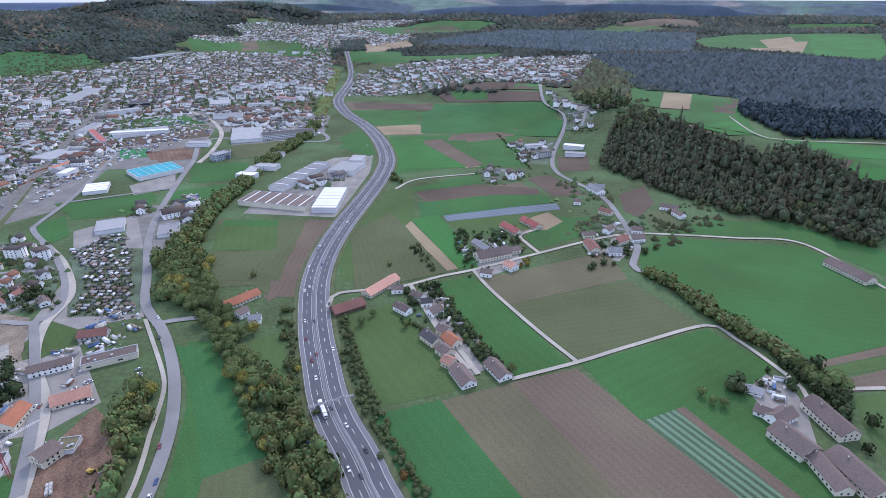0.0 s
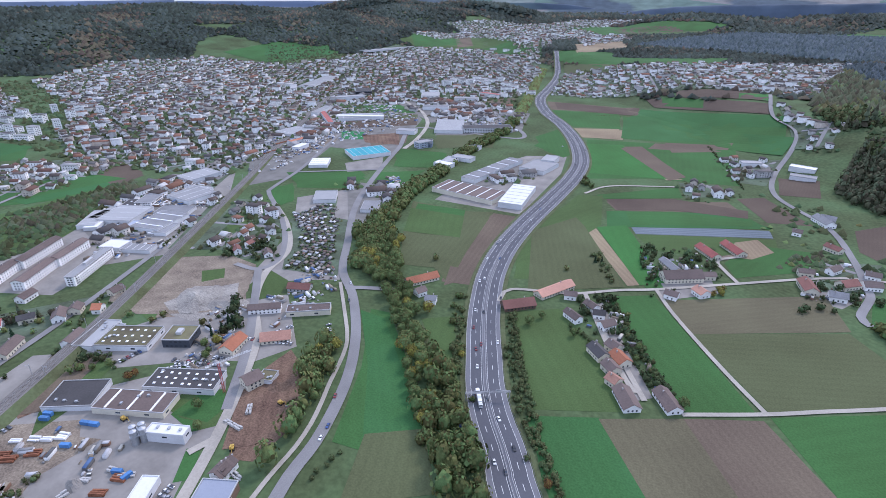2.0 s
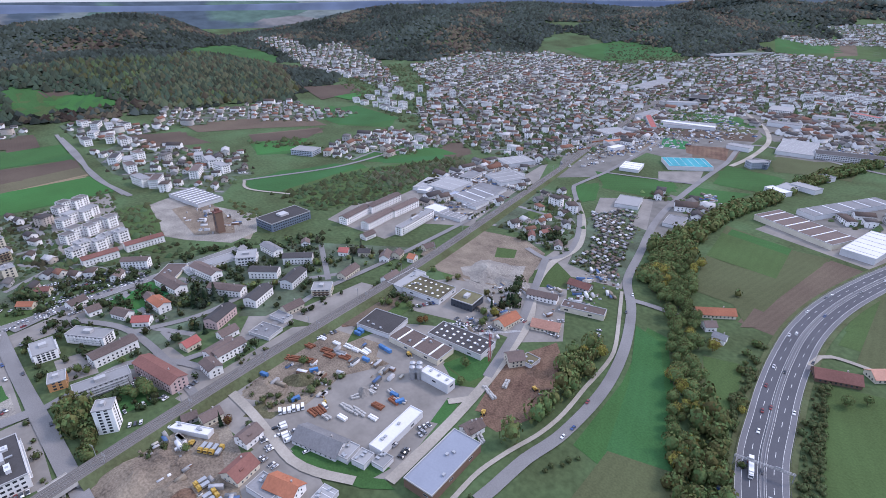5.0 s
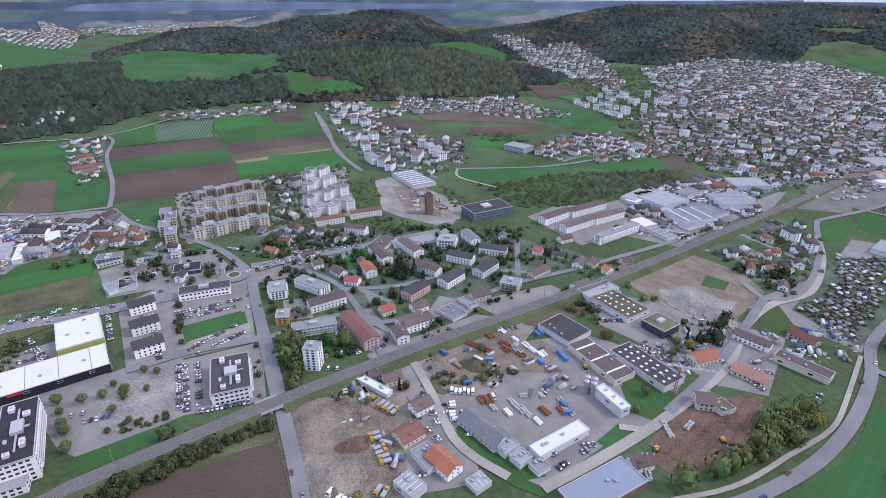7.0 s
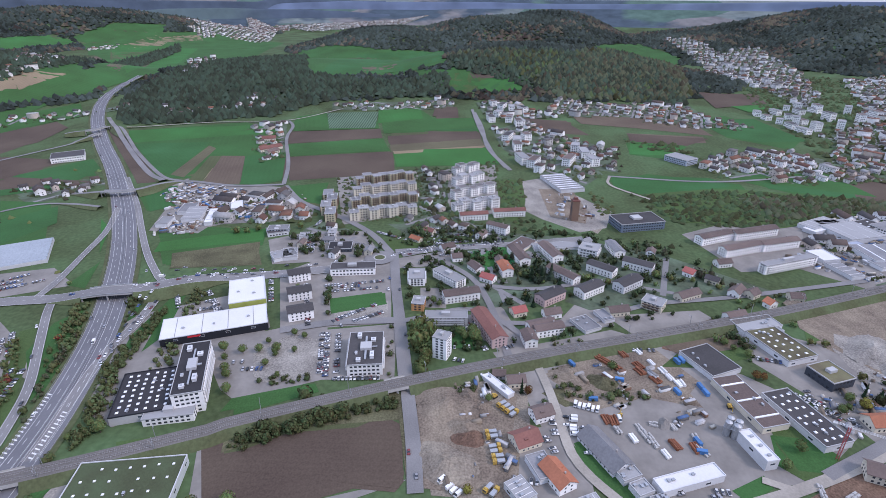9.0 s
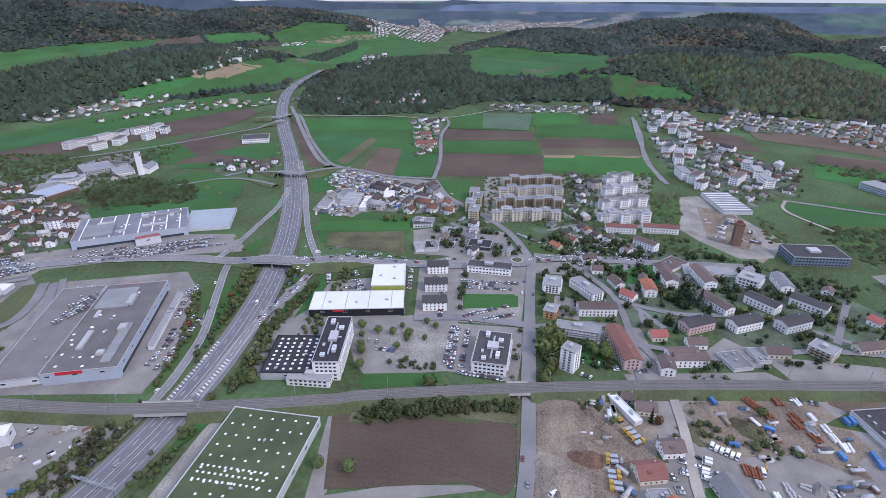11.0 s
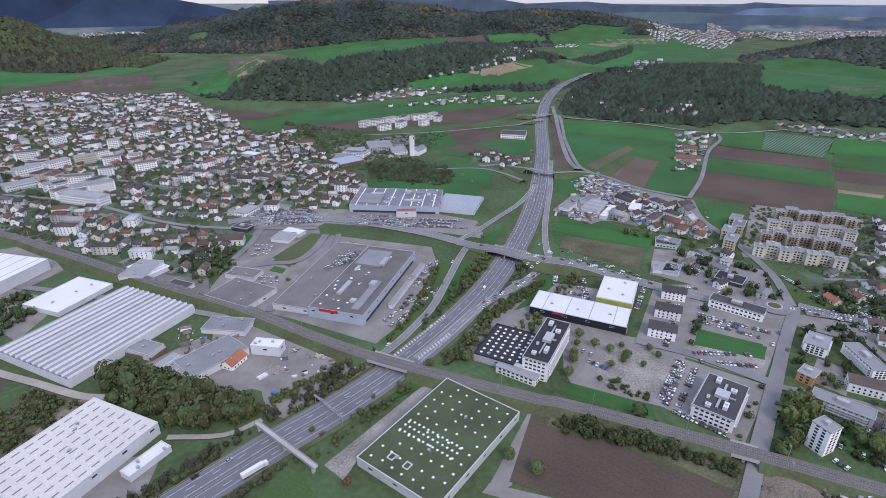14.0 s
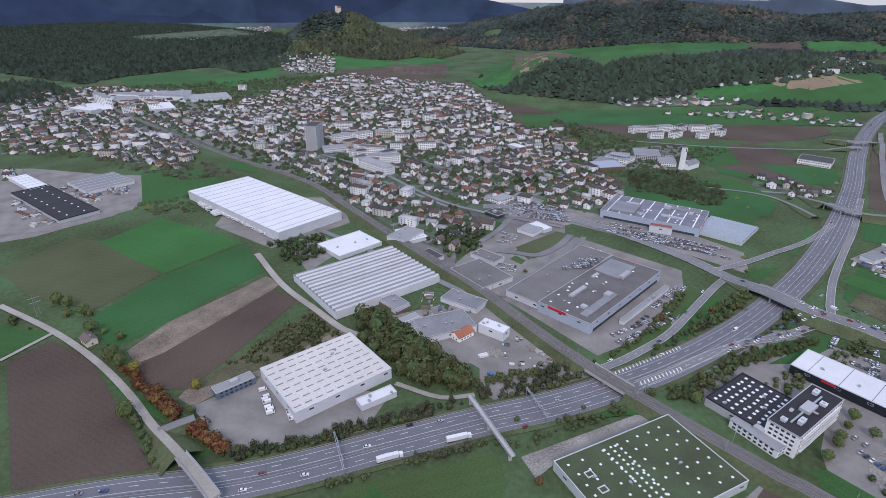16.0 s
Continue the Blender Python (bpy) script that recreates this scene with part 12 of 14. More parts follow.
scatter("garden", [(734.1, -1836.0), (252.5, -1816.6), (-254.6, -1954.3), (-505.2, -1154.8), (-379.6, -726.4), (-158.4, -490.2), (-64.8, -694.4), (172.0, -1115.4), (489.4, -1159.2)], 13.0, 8.0)
scatter("bush", [(-32.7, -354.3), (10.6, -337.3), (30.2, -329.5), (-10.3, -394.9), (-25.7, -368.6)], 5.0, 4.0)
scatter("garden", [(-1591.2, 2055.4), (-1190.6, 2514.4), (-531.2, 2424.0), (-286.2, 1246.0), (-620.1, 1244.3), (-915.2, 1122.8)], 14.0, 8.0)
scatter("garden", [(-2098.7, 859.1), (-1681.0, 1193.0), (-1187.2, 1894.5), (-888.7, 1952.0), (-556.2, 990.7), (-567.7, 597.9), (-821.0, 567.1), (-1360.9, 680.4)], 14.0, 8.0)
clutter([(-692.6, 101.6), (-698.5, 138.1), (-630.2, 150.6), (-582.3, 160.6), (-590.4, 107.1)], 13.0)
clutter([(-102.7, -410.6), (-120.6, -390.6), (-106.3, -356.3), (-92.2, -376.7)], 7.0)
clutter([(-121.2, -383.7), (-135.8, -368.6), (-121.1, -355.8)], 9.0)
clutter([(-158.0, -336.4), (-188.7, -280.3), (-144.9, -271.1), (-118.3, -291.4)], 11.0)
clutter([(-662.4, -401.7), (-718.3, -393.4), (-682.4, -295.0), (-661.6, -254.5), (-606.2, -236.3), (-532.1, -319.4)], 7.0)
clutter([(-332.5, 97.5), (-347.0, 140.5), (-279.6, 157.5), (-241.6, 147.5), (-240.7, 113.2), (-277.2, 99.3), (-300.6, 77.2)], 13.0)
clutter([(-302.0, -1.7), (-296.5, 46.2), (-263.4, 43.0), (-234.6, 22.2), (-270.2, -25.9)], 14.0)
clutter([(-613.8, 646.8), (-693.8, 943.7), (-691.2, 1117.5), (-545.3, 869.2), (-553.9, 724.5)], 8.0)
clutter([(-295.7, 381.5), (-258.1, 399.6), (-222.2, 320.3), (-259.1, 320.3)], 7.0)
clutter([(-298.2, 251.0), (-281.7, 281.9), (-261.5, 298.3), (-241.4, 264.7)], 13.0)
clutter([(-295.7, 237.9), (-286.7, 280.1), (-252.1, 242.3), (-261.9, 216.7)], 8.0)
clutter([(-604.6, 401.2), (-637.2, 573.5), (-542.9, 541.6), (-505.2, 363.6)], 8.0)
clutter([(-605.5, -335.1), (-676.8, -211.0), (-580.7, -186.1), (-562.8, -303.5)], 8.0)
clutter([(-915.2, 1122.8), (-931.8, 1520.4), (-451.6, 1072.2), (-512.4, 800.7), (-522.7, 593.1)], 10.0)
clutter([(-325.6, 295.3), (-278.9, 337.0), (-230.8, 279.8), (-271.1, 243.7)], 8.0)
clutter([(347.6, -801.7), (253.4, -849.5), (199.4, -794.8), (278.1, -664.3)], 8.0)
clutter([(-684.6, 917.2), (-717.4, 1123.7), (-582.8, 978.2), (-524.9, 840.3), (-523.8, 746.8), (-560.1, 747.3)], 7.0)
clutter([(-372.0, 958.0), (-449.0, 1163.4), (-272.3, 1232.8), (-234.9, 1040.3)], 9.0)
clutter([(-504.3, 326.6), (-600.2, 471.7), (-575.8, 580.2), (-519.5, 520.2), (-445.9, 361.8)], 8.0)
clutter([(-341.7, 687.7), (-316.1, 588.8), (-281.3, 539.4), (-275.1, 588.7), (-291.2, 657.5)], 8.0)
parked("car", (-540.2, -42.6), (-535.9, -21.9), 40)
parked("car", (-531.4, -42.1), (-527.1, -20.0), 40)
parked("car", (-523.5, -42.5), (-519.0, -18.9), 40)
parked("car", (-529.2, 15.2), (-527.5, 43.3), 40)
parked("car", (-522.3, 12.0), (-519.8, 40.5), 40)
parked("car", (-536.5, 16.1), (-534.1, 42.0), 40)
parked("car", (-526.4, -14.1), (-527.4, -7.0), 40)
parked("car", (-500.1, -59.3), (-502.1, -36.3), 40)
parked("car", (-501.1, -48.0), (-504.6, -32.2), 40)
parked("car", (-377.9, 3.1), (-353.8, 5.3), 40)
parked("car", (-377.3, 9.1), (-356.4, 11.6), 40)
parked("car", (-334.6, 31.3), (-339.3, 39.7), 40)
parked("car", (-320.1, -6.5), (-317.6, 2.5), 40)
parked("car", (-339.3, 15.4), (-328.2, 19.4), 40)
parked("car", (-493.2, -70.3), (-495.1, -59.4), 40)
scatter("broadleaf", [(-384.9, -46.2), (-375.4, -23.8), (-331.8, -26.4), (-303.1, -38.8), (-345.2, -44.5)], 6.0, 9.0)
scatter("broadleaf", [(-364.6, 10.6), (-362.1, 19.1), (-344.8, 17.5), (-343.8, 9.4)], 6.0, 9.0)
scatter("dark", [(-467.1, 69.2), (-466.5, 96.1), (-424.7, 86.2), (-431.0, 62.6)], 6.0, 8.0)
scatter("garden", [(-639.2, -26.7), (-580.7, 19.5), (-547.1, 44.3), (-547.0, 15.2), (-565.6, -28.6)], 6.0, 6.0)
scatter("bush", [(-299.7, 50.7), (-291.6, 89.4), (-287.9, 129.9), (-278.8, 116.5), (-281.9, 70.3)], 6.0, 4.0)
scatter("bush", [(-288.0, -18.4), (-295.8, 22.3), (-288.8, 23.9), (-277.3, -17.0)], 6.0, 3.5)
clutter([(-530.6, -341.3), (-562.1, -347.1), (-558.7, -305.0), (-534.7, -291.7)], 6.0)
scatter("bush", [(-240.7, -143.4), (-253.1, -106.1), (-269.1, -68.9), (-280.4, -41.7), (-271.2, -33.8), (-255.3, -66.7), (-243.2, -103.4), (-231.0, -133.7)], 4.0, 3.6)
scatter("bush", [(-294.4, -142.3), (-297.0, -106.7), (-288.5, -104.6), (-285.7, -136.0)], 4.0, 3.0)
scatter("broadleaf", [(-350.8, -42.4), (-357.1, -26.2), (-321.0, -24.9), (-290.3, -27.6), (-291.0, -35.9)], 6.5, 8.0)
scatter("bush", [(-359.9, -59.2), (-359.1, -50.4), (-291.4, -40.8), (-292.2, -50.2)], 6.0, 4.0)
scatter("garden", [(-471.1, -134.9), (-470.7, -129.5), (-356.2, -107.2), (-356.7, -113.2)], 6.0, 5.0)
scatter("bush", [(-404.4, -296.8), (-412.0, -283.2), (-370.3, -273.7), (-329.0, -271.6), (-364.1, -288.5)], 5.0, 5.0)
scatter("bush", [(-304.9, -264.3), (-340.8, -259.5), (-340.0, -249.5), (-286.8, -239.8), (-253.5, -232.9)], 4.5, 5.0)
roundabout(-482.6, -84.2, 15)
parked("car", (-399.0, -232.5), (-404.9, -219.3), 40)
parked("car", (-388.4, -226.5), (-393.1, -213.7), 40)
parked("car", (-377.4, -220.9), (-381.9, -207.8), 40)
parked("car", (-485.1, -159.4), (-517.7, -165.9), 40)
parked("car", (-487.1, -154.5), (-517.2, -160.1), 40)
parked("car", (-421.7, -119.4), (-424.5, -93.1), 40)
parked("car", (-428.7, -143.8), (-357.6, -123.1), 40)
parked("car", (-431.5, -177.5), (-393.3, -164.8), 40)
parked("car", (-301.2, -155.5), (-302.7, -139.5), 40)
parked("car", (-547.9, -97.3), (-527.3, -62.1), 40)
parked("car", (-378.9, -238.5), (-400.5, -250.8), 40)
parked("car", (-363.7, -105.3), (-371.0, -98.0), 40)
parked("car", (-561.4, -169.5), (-577.1, -167.0), 40)
parked("car", (-302.9, 41.4), (-303.9, 46.3), 20)
parked("car", (-275.0, 73.4), (-274.5, 81.7), 20)
parked("car", (-265.4, 66.5), (-255.0, 65.0), 20)
parked("car", (-198.2, 114.4), (-202.2, 123.2), 20)
parked("car", (-206.5, 132.5), (-207.0, 139.1), 20)
parked("car", (-277.4, 243.5), (-258.7, 244.1), 20)
parked("car", (-284.5, 231.7), (-280.5, 246.3), 20)
parked("car", (-332.0, 211.7), (-326.6, 230.8), 20)
scatter("bush", [(-318.7, 51.5), (-318.6, 78.4), (-299.4, 99.2), (-290.6, 118.1), (-275.1, 117.4), (-279.2, 96.6), (-279.1, 68.6), (-282.5, 54.0)], 8.0, 2.6)
scatter("bush", [(-345.8, 54.0), (-352.0, 112.2), (-345.9, 117.7), (-326.6, 57.5)], 6.0, 3.0)
scatter("garden", [(-272.2, 47.0), (-282.0, 60.1), (-257.7, 54.8), (-255.8, 46.6)], 5.0, 6.0)
scatter("garden", [(29.6, -560.0), (-24.7, -568.0), (-44.3, -523.5), (3.4, -489.9)], 5.0, 5.0)
scatter("garden", [(183.7, -727.9), (130.0, -750.6), (112.3, -680.3), (160.3, -684.3)], 7.0, 6.0)
scatter("garden", [(63.0, -885.2), (-45.7, -822.0), (-88.6, -653.5), (-60.8, -661.5), (4.9, -806.3)], 8.0, 5.0)
scatter("bush", [(190.4, -432.2), (135.1, -370.6), (112.7, -329.2), (85.8, -284.0), (88.7, -282.5), (119.9, -331.3), (158.4, -391.6)], 6.0, 4.0)
scatter("bush", [(239.6, -468.3), (198.2, -438.6), (195.4, -429.5), (234.3, -453.5)], 5.0, 5.0)
scatter("garden", [(-39.3, 420.7), (-7.8, 443.1), (27.8, 351.5), (46.3, 312.8), (11.7, 299.8), (-8.2, 352.6)], 6.5, 4.5)
scatter("garden", [(11.4, 551.6), (89.0, 580.9), (86.3, 478.6), (25.4, 445.0)], 7.0, 5.0)
scatter("garden", [(157.2, 585.0), (200.0, 622.8), (229.0, 554.7), (208.4, 494.2), (150.1, 492.1)], 7.0, 5.0)
scatter("gold", [(68.0, 482.6), (87.6, 495.7), (88.2, 474.0), (69.2, 461.6)], 6.0, 5.0)
scatter("bush", [(-34.1, 519.8), (-26.0, 522.9), (-4.8, 466.5), (-11.7, 458.2)], 5.0, 4.0)
scatter("bush", [(-79.7, -249.0), (-123.6, -258.5), (-172.0, -264.3), (-195.1, -261.8), (-194.6, -254.1), (-141.3, -244.2), (-89.6, -237.3)], 4.2, 3.8)
scatter("bush", [(-102.9, -218.4), (-145.4, -222.9), (-194.8, -228.1), (-192.8, -222.4), (-141.4, -216.5), (-106.5, -211.0)], 4.2, 3.2)
scatter("bush", [(-267.9, -237.7), (-286.6, -244.2), (-288.3, -234.0), (-256.2, -220.0), (-236.5, -216.8), (-222.9, -225.2)], 5.0, 5.0)
scatter("mixed", [(-260.9, -289.6), (-357.4, -299.5), (-411.2, -266.2), (-408.3, -257.8), (-313.0, -257.4), (-231.6, -235.2), (-216.8, -236.5)], 4.5, 4.0)
clutter([(-34.0, 417.5), (-9.3, 432.0), (28.0, 344.5), (42.8, 311.5), (18.6, 302.4), (-8.2, 352.6)], 9.0)
clutter([(17.9, 525.5), (82.5, 563.9), (81.6, 476.8), (29.9, 452.0)], 9.0)
clutter([(156.3, 551.5), (226.3, 590.7), (207.0, 503.4), (154.7, 493.8)], 9.0)
stack("blue", (-119.5, -283.3), (-122.0, -275.9))
stack("white", (-119.6, -304.5), (-128.9, -305.2))
stack("grey", (-164.3, -300.1), (-168.6, -290.5))
scatter("bush", [(57.3, -345.6), (30.1, -372.8), (-11.2, -405.8), (-23.8, -390.9), (-12.5, -368.3), (30.2, -343.1)], 3.6, 3.5)
scatter("mixed", [(58.5, -259.7), (1.3, -255.1), (-48.4, -262.0), (-112.1, -268.6), (-113.7, -262.2), (-46.3, -252.3), (1.9, -247.4), (42.7, -248.5)], 3.2, 3.6)
scatter("mixed", [(1.1, -258.5), (-14.1, -264.0), (-53.3, -259.6), (-84.6, -258.7), (-85.3, -252.0), (-47.8, -253.1), (-14.1, -252.1)], 3.5, 3.6)
scatter("mixed", [(-41.4, -225.4), (-45.9, -229.7), (-97.8, -225.0), (-102.4, -219.8), (-61.1, -220.2), (-48.4, -219.9)], 3.5, 3.6)
scatter("bush", [(3.8, -224.6), (-40.7, -226.0), (-97.3, -229.8), (-102.1, -223.6), (-38.9, -218.0), (1.5, -216.2)], 3.5, 3.0)
scatter("bush", [(-135.2, -252.2), (-183.5, -265.1), (-190.0, -260.1), (-138.2, -239.5)], 4.0, 3.0)
scatter("garden", [(196.6, 295.1), (209.0, 304.2), (205.3, 289.2), (194.8, 283.5)], 4.0, 7.0)
scatter("garden", [(242.1, 313.7), (274.7, 320.3), (262.6, 283.5), (249.4, 243.1), (245.5, 252.4), (247.3, 289.2)], 5.0, 7.0)
tree("broadleaf", 159.5, -418.9, 14.0)
tree("broadleaf", 149.3, -404.0, 14.0)
tree("broadleaf", 113.7, -317.0, 14.0)
tree("broadleaf", 112.9, -306.1, 14.0)
tree("broadleaf", 84.8, -276.6, 14.0)
tree("broadleaf", 80.4, -266.2, 14.0)
tree("broadleaf", 75.2, -260.3, 14.0)
tree("broadleaf", 135.9, -374.3, 14.0)
tree("broadleaf", 128.5, -365.2, 14.0)
tree("broadleaf", 189.6, -467.6, 14.0)
tree("broadleaf", 198.8, -475.1, 14.0)
tree("broadleaf", 172.9, -448.7, 14.0)
tree("broadleaf", 189.8, -889.3, 14.0)
tree("broadleaf", 167.1, -706.3, 14.0)
tree("gold", -274.8, 536.2, 11.0)
tree("gold", -245.4, 494.0, 11.0)
tree("gold", -226.6, 474.9, 11.0)
tree("gold", -117.1, 283.6, 11.0)
tree("gold", -100.9, 234.4, 11.0)
tree("gold", -192.1, 283.6, 11.0)
tree("gold", -200.9, 275.3, 11.0)
tree("gold", -147.6, 356.6, 11.0)
tree("gold", -174.8, 234.5, 11.0)
tree("gold", -222.6, 433.5, 10.0)
tree("gold", -187.0, 391.2, 10.0)
tree("gold", -126.1, 273.1, 10.0)
tree("gold", -102.6, 245.2, 10.0)
tree("gold", -81.2, 218.3, 10.0)
tree("autumn", -202.7, 409.1, 11.0)
tree("autumn", -172.3, 214.2, 11.0)
tree("gold", 137.8, -374.8, 10.0)
tree("gold", 117.6, -355.3, 10.0)
tree("gold", 73.9, -323.6, 10.0)
clutter([(200.9, 288.0), (225.8, 306.1), (235.6, 292.1), (232.9, 277.9), (207.1, 264.8)], 7.0)
parked("car", (-277.6, -616.3), (-326.4, -557.7), 40)
parked("car", (-271.1, -602.1), (-321.5, -543.8), 40)
parked("car", (-265.7, -589.9), (-315.9, -531.4), 40)
parked("car", (-259.7, -576.6), (-300.3, -531.5), 40)
parked("car", (-275.4, -607.5), (-323.4, -549.9), 40)
parked("car", (-263.1, -582.7), (-313.1, -524.1), 40)
parked("car", (-355.5, -506.5), (-382.2, -477.0), 40)
parked("car", (-347.8, -499.7), (-378.9, -463.6), 40)
parked("car", (-340.4, -490.3), (-395.2, -416.6), 40)
parked("car", (-383.6, -468.9), (-419.7, -404.5), 40)
parked("car", (-380.3, -455.7), (-412.2, -397.7), 40)
parked("car", (-297.5, -448.8), (-314.6, -417.0), 40)
parked("car", (-224.2, -514.0), (-238.0, -498.4), 40)
parked("car", (-219.6, -503.5), (-231.5, -490.4), 40)
parked("car", (-209.6, -493.2), (-225.4, -486.7), 40)
parked("car", (-191.0, -442.3), (-206.1, -430.7), 40)
parked("car", (-188.7, -432.0), (-202.2, -422.5), 40)
parked("car", (-254.6, -617.6), (-320.9, -567.6), 40)
parked("car", (-257.2, -599.1), (-318.3, -555.3), 40)
parked("car", (-259.4, -580.7), (-313.6, -539.5), 40)
parked("car", (-261.1, -562.3), (-308.7, -523.8), 40)
parked("car", (-370.0, -477.4), (-418.1, -424.7), 30)
parked("car", (-366.9, -464.6), (-416.2, -415.4), 30)
parked("car", (-364.8, -450.9), (-412.2, -402.4), 30)
parked("car", (-562.4, -42.1), (-555.9, 11.2), 40)
parked("car", (-550.5, -40.4), (-539.8, 14.1), 40)
parked("car", (-547.8, 14.9), (-544.8, 59.0), 40)
parked("car", (-329.1, -351.4), (-285.7, -326.1), 40)
parked("car", (-337.3, -350.2), (-308.2, -330.8), 40)
parked("car", (-273.8, -317.3), (-253.6, -306.2), 40)
parked("car", (-245.9, -294.7), (-233.6, -291.2), 40)
wood("dark", [(2056.9, -5494.4), (1661.6, -6493.7), (699.5, -5705.2), (-91.4, -4129.5), (-90.2, -2429.4), (105.5, -2232.8), (279.8, -2220.0), (479.0, -2031.5), (540.6, -1894.4), (886.4, -2257.1)])
wood("dark", [(778.5, -1958.6), (636.0, -1920.2), (484.8, -1624.4), (552.0, -1521.2), (643.3, -1584.8)])
wood("dark", [(205.7, -2256.6), (-88.7, -2405.9), (-178.2, -2400.3), (-35.8, -2204.6), (100.0, -2048.2)])
wood("mixed", [(-315.5, -2635.9), (-975.3, -5055.1), (-811.2, -2848.4), (-872.0, -2540.9), (-691.9, -2331.7), (-479.7, -2606.9), (-284.1, -2480.2)])
scatter("garden", [(-88.8, -894.4), (-140.2, -918.0), (-112.2, -802.9), (-78.9, -812.5)], 11.0, 9.0)
scatter("garden", [(-266.4, -673.5), (-354.4, -733.6), (-342.7, -651.6), (-278.4, -621.1)], 11.0, 9.0)
scatter("garden", [(-999.0, 282.6), (-964.0, 365.3), (-899.7, 381.2), (-910.1, 302.4)], 11.0, 9.0)

# rows of trees and hedges
footbridge((-97.0, -260.4), (-103.8, -204.7))
tree_row("broadleaf", [(-239.2, 410.6), (-261.9, 489.7), (-282.7, 607.9), (-279.3, 699.7), (-276.2, 856.5), (-255.5, 1040.5), (-279.1, 1271.6), (-303.7, 1458.6), (-370.0, 1980.6)], 7.0, 10.0, 21.0)
tree_row("broadleaf", [(192.9, 463.1), (213.1, 424.4), (224.3, 381.6), (240.2, 349.0), (254.1, 320.3), (254.8, 295.0), (270.2, 289.2)], 5.0, 9.0, 9.0)
tree_row("bush", [(-1.2, 419.9), (11.0, 383.8), (23.8, 355.8), (35.0, 326.1)], 3.0, 3.5, 6.0)
tree_row("bush", [(-32.5, 375.9), (-17.9, 364.6), (-6.0, 331.7)], 3.0, 3.0, 5.0)
tree_row("bush", [(-39.0, 262.3), (-56.5, 307.3), (-71.7, 348.9), (-87.4, 399.6)], 2.6, 3.4, 6.0)
tree_row("bush", [(-8.9, 202.4), (-26.9, 234.4), (-35.7, 257.4)], 2.6, 3.4, 6.0)
tree_row("bush", [(-99.7, 289.2), (-116.5, 356.6), (-124.6, 409.2)], 2.8, 4.0, 8.0)
tree_row("bush", [(-105.9, 1246.8), (-52.2, 1260.5), (-29.2, 1281.1)], 3.0, 2.5, 3.0)
tree_row("bush", [(106.7, 1035.4), (137.2, 802.4)], 3.0, 2.5, 3.0)
tree_row("broadleaf", [(-79.9, 801.8), (-66.8, 745.7), (-49.8, 732.7)], 9.0, 8.0, 6.0)
tree_row("bush", [(-39.7, -246.1), (-94.0, -237.7), (-144.9, -230.5), (-185.0, -233.7), (-218.9, -235.8)], 2.6, 3.6, 8.0)
tree_row("bush", [(-91.5, -276.0), (-114.4, -275.3), (-163.4, -276.6), (-192.1, -281.7)], 2.6, 3.6, 8.0)
tree_row("bush", [(-205.0, -264.1), (-261.2, -280.6), (-316.6, -308.8)], 2.6, 3.6, 8.0)
tree_row("bush", [(-288.1, -241.9), (-376.6, -249.7)], 2.6, 3.6, 8.0)
tree_row("bush", [(46.0, -256.0), (-25.3, -252.1), (-57.5, -254.1)], 2.6, 3.6, 8.0)
tree_row("bush", [(-22.4, -233.5), (-98.1, -232.0)], 2.6, 3.4, 6.0)
tree_row("bush", [(-253.7, -259.4), (-306.4, -262.1)], 3.5, 3.5, 4.0)
tree_row("autumn", [(131.6, -362.8), (106.6, -333.3), (82.9, -298.3)], 2.4, 5.5, 7.0)
tree_row("autumn", [(75.3, -288.3), (52.4, -260.2)], 2.4, 5.5, 7.0)
tree_row("bush", [(108.4, -305.8), (83.7, -248.3)], 5.0, 5.0, 5.0)
tree_row("bush", [(-320.9, -46.6), (-284.6, -50.6)], 4.0, 3.0, 4.0)
tree_row("bush", [(-245.0, -134.7), (-261.1, -92.9), (-276.4, -49.7)], 4.0, 4.0, 6.0)
tree_row("bush", [(-233.8, -229.0), (-274.2, -238.1), (-319.4, -250.0)], 4.0, 4.0, 5.0)
tree_row("broadleaf", [(-321.7, -177.9), (-291.0, -162.2), (-277.0, -153.3)], 10.0, 6.0, 3.0)
tree_row("broadleaf", [(-320.8, -162.0), (-325.2, -123.8)], 10.0, 6.0, 3.0)
tree_row("bush", [(-375.3, 190.9), (-432.2, 298.8), (-477.9, 439.6)], 5.0, 4.0, 4.0)
tree_row("bush", [(-340.4, 111.6), (-379.9, 224.1)], 6.0, 5.0, 5.0)
tree_row("bush", [(-137.9, 195.1), (-155.8, 130.5)], 5.0, 3.0, 3.0)
tree_row("broadleaf", [(-456.1, 59.2), (-440.4, 137.6)], 10.0, 7.0, 4.0)
tree_row("broadleaf", [(-537.6, -251.6), (-556.6, -186.0)], 10.0, 7.0, 4.0)
tree_row("broadleaf", [(-382.5, -1011.1), (-494.7, -998.1), (-502.0, -924.8)], 10.0, 6.0, 4.0)
tree("autumn", -199.7, 400.7, 9.0)
tree("autumn", -279.9, -307.7, 7.0)
tree("autumn", -278.1, -309.3, 6.0)
tree("autumn", -330.2, -308.6, 6.0)
tree("autumn", -307.1, 202.8, 9.0)
tree("gold", -203.9, 4.5, 7.0)
tree("conifer", -443.5, 63.2, 14.0)
tree("conifer", -427.3, 63.6, 14.0)
tree("conifer", -442.1, 72.2, 14.0)
tree("conifer", -432.6, 54.0, 14.0)
tree("conifer", -446.2, 39.9, 14.0)
tree("conifer", -425.4, 46.8, 14.0)
tree("conifer", -439.5, 86.9, 14.0)
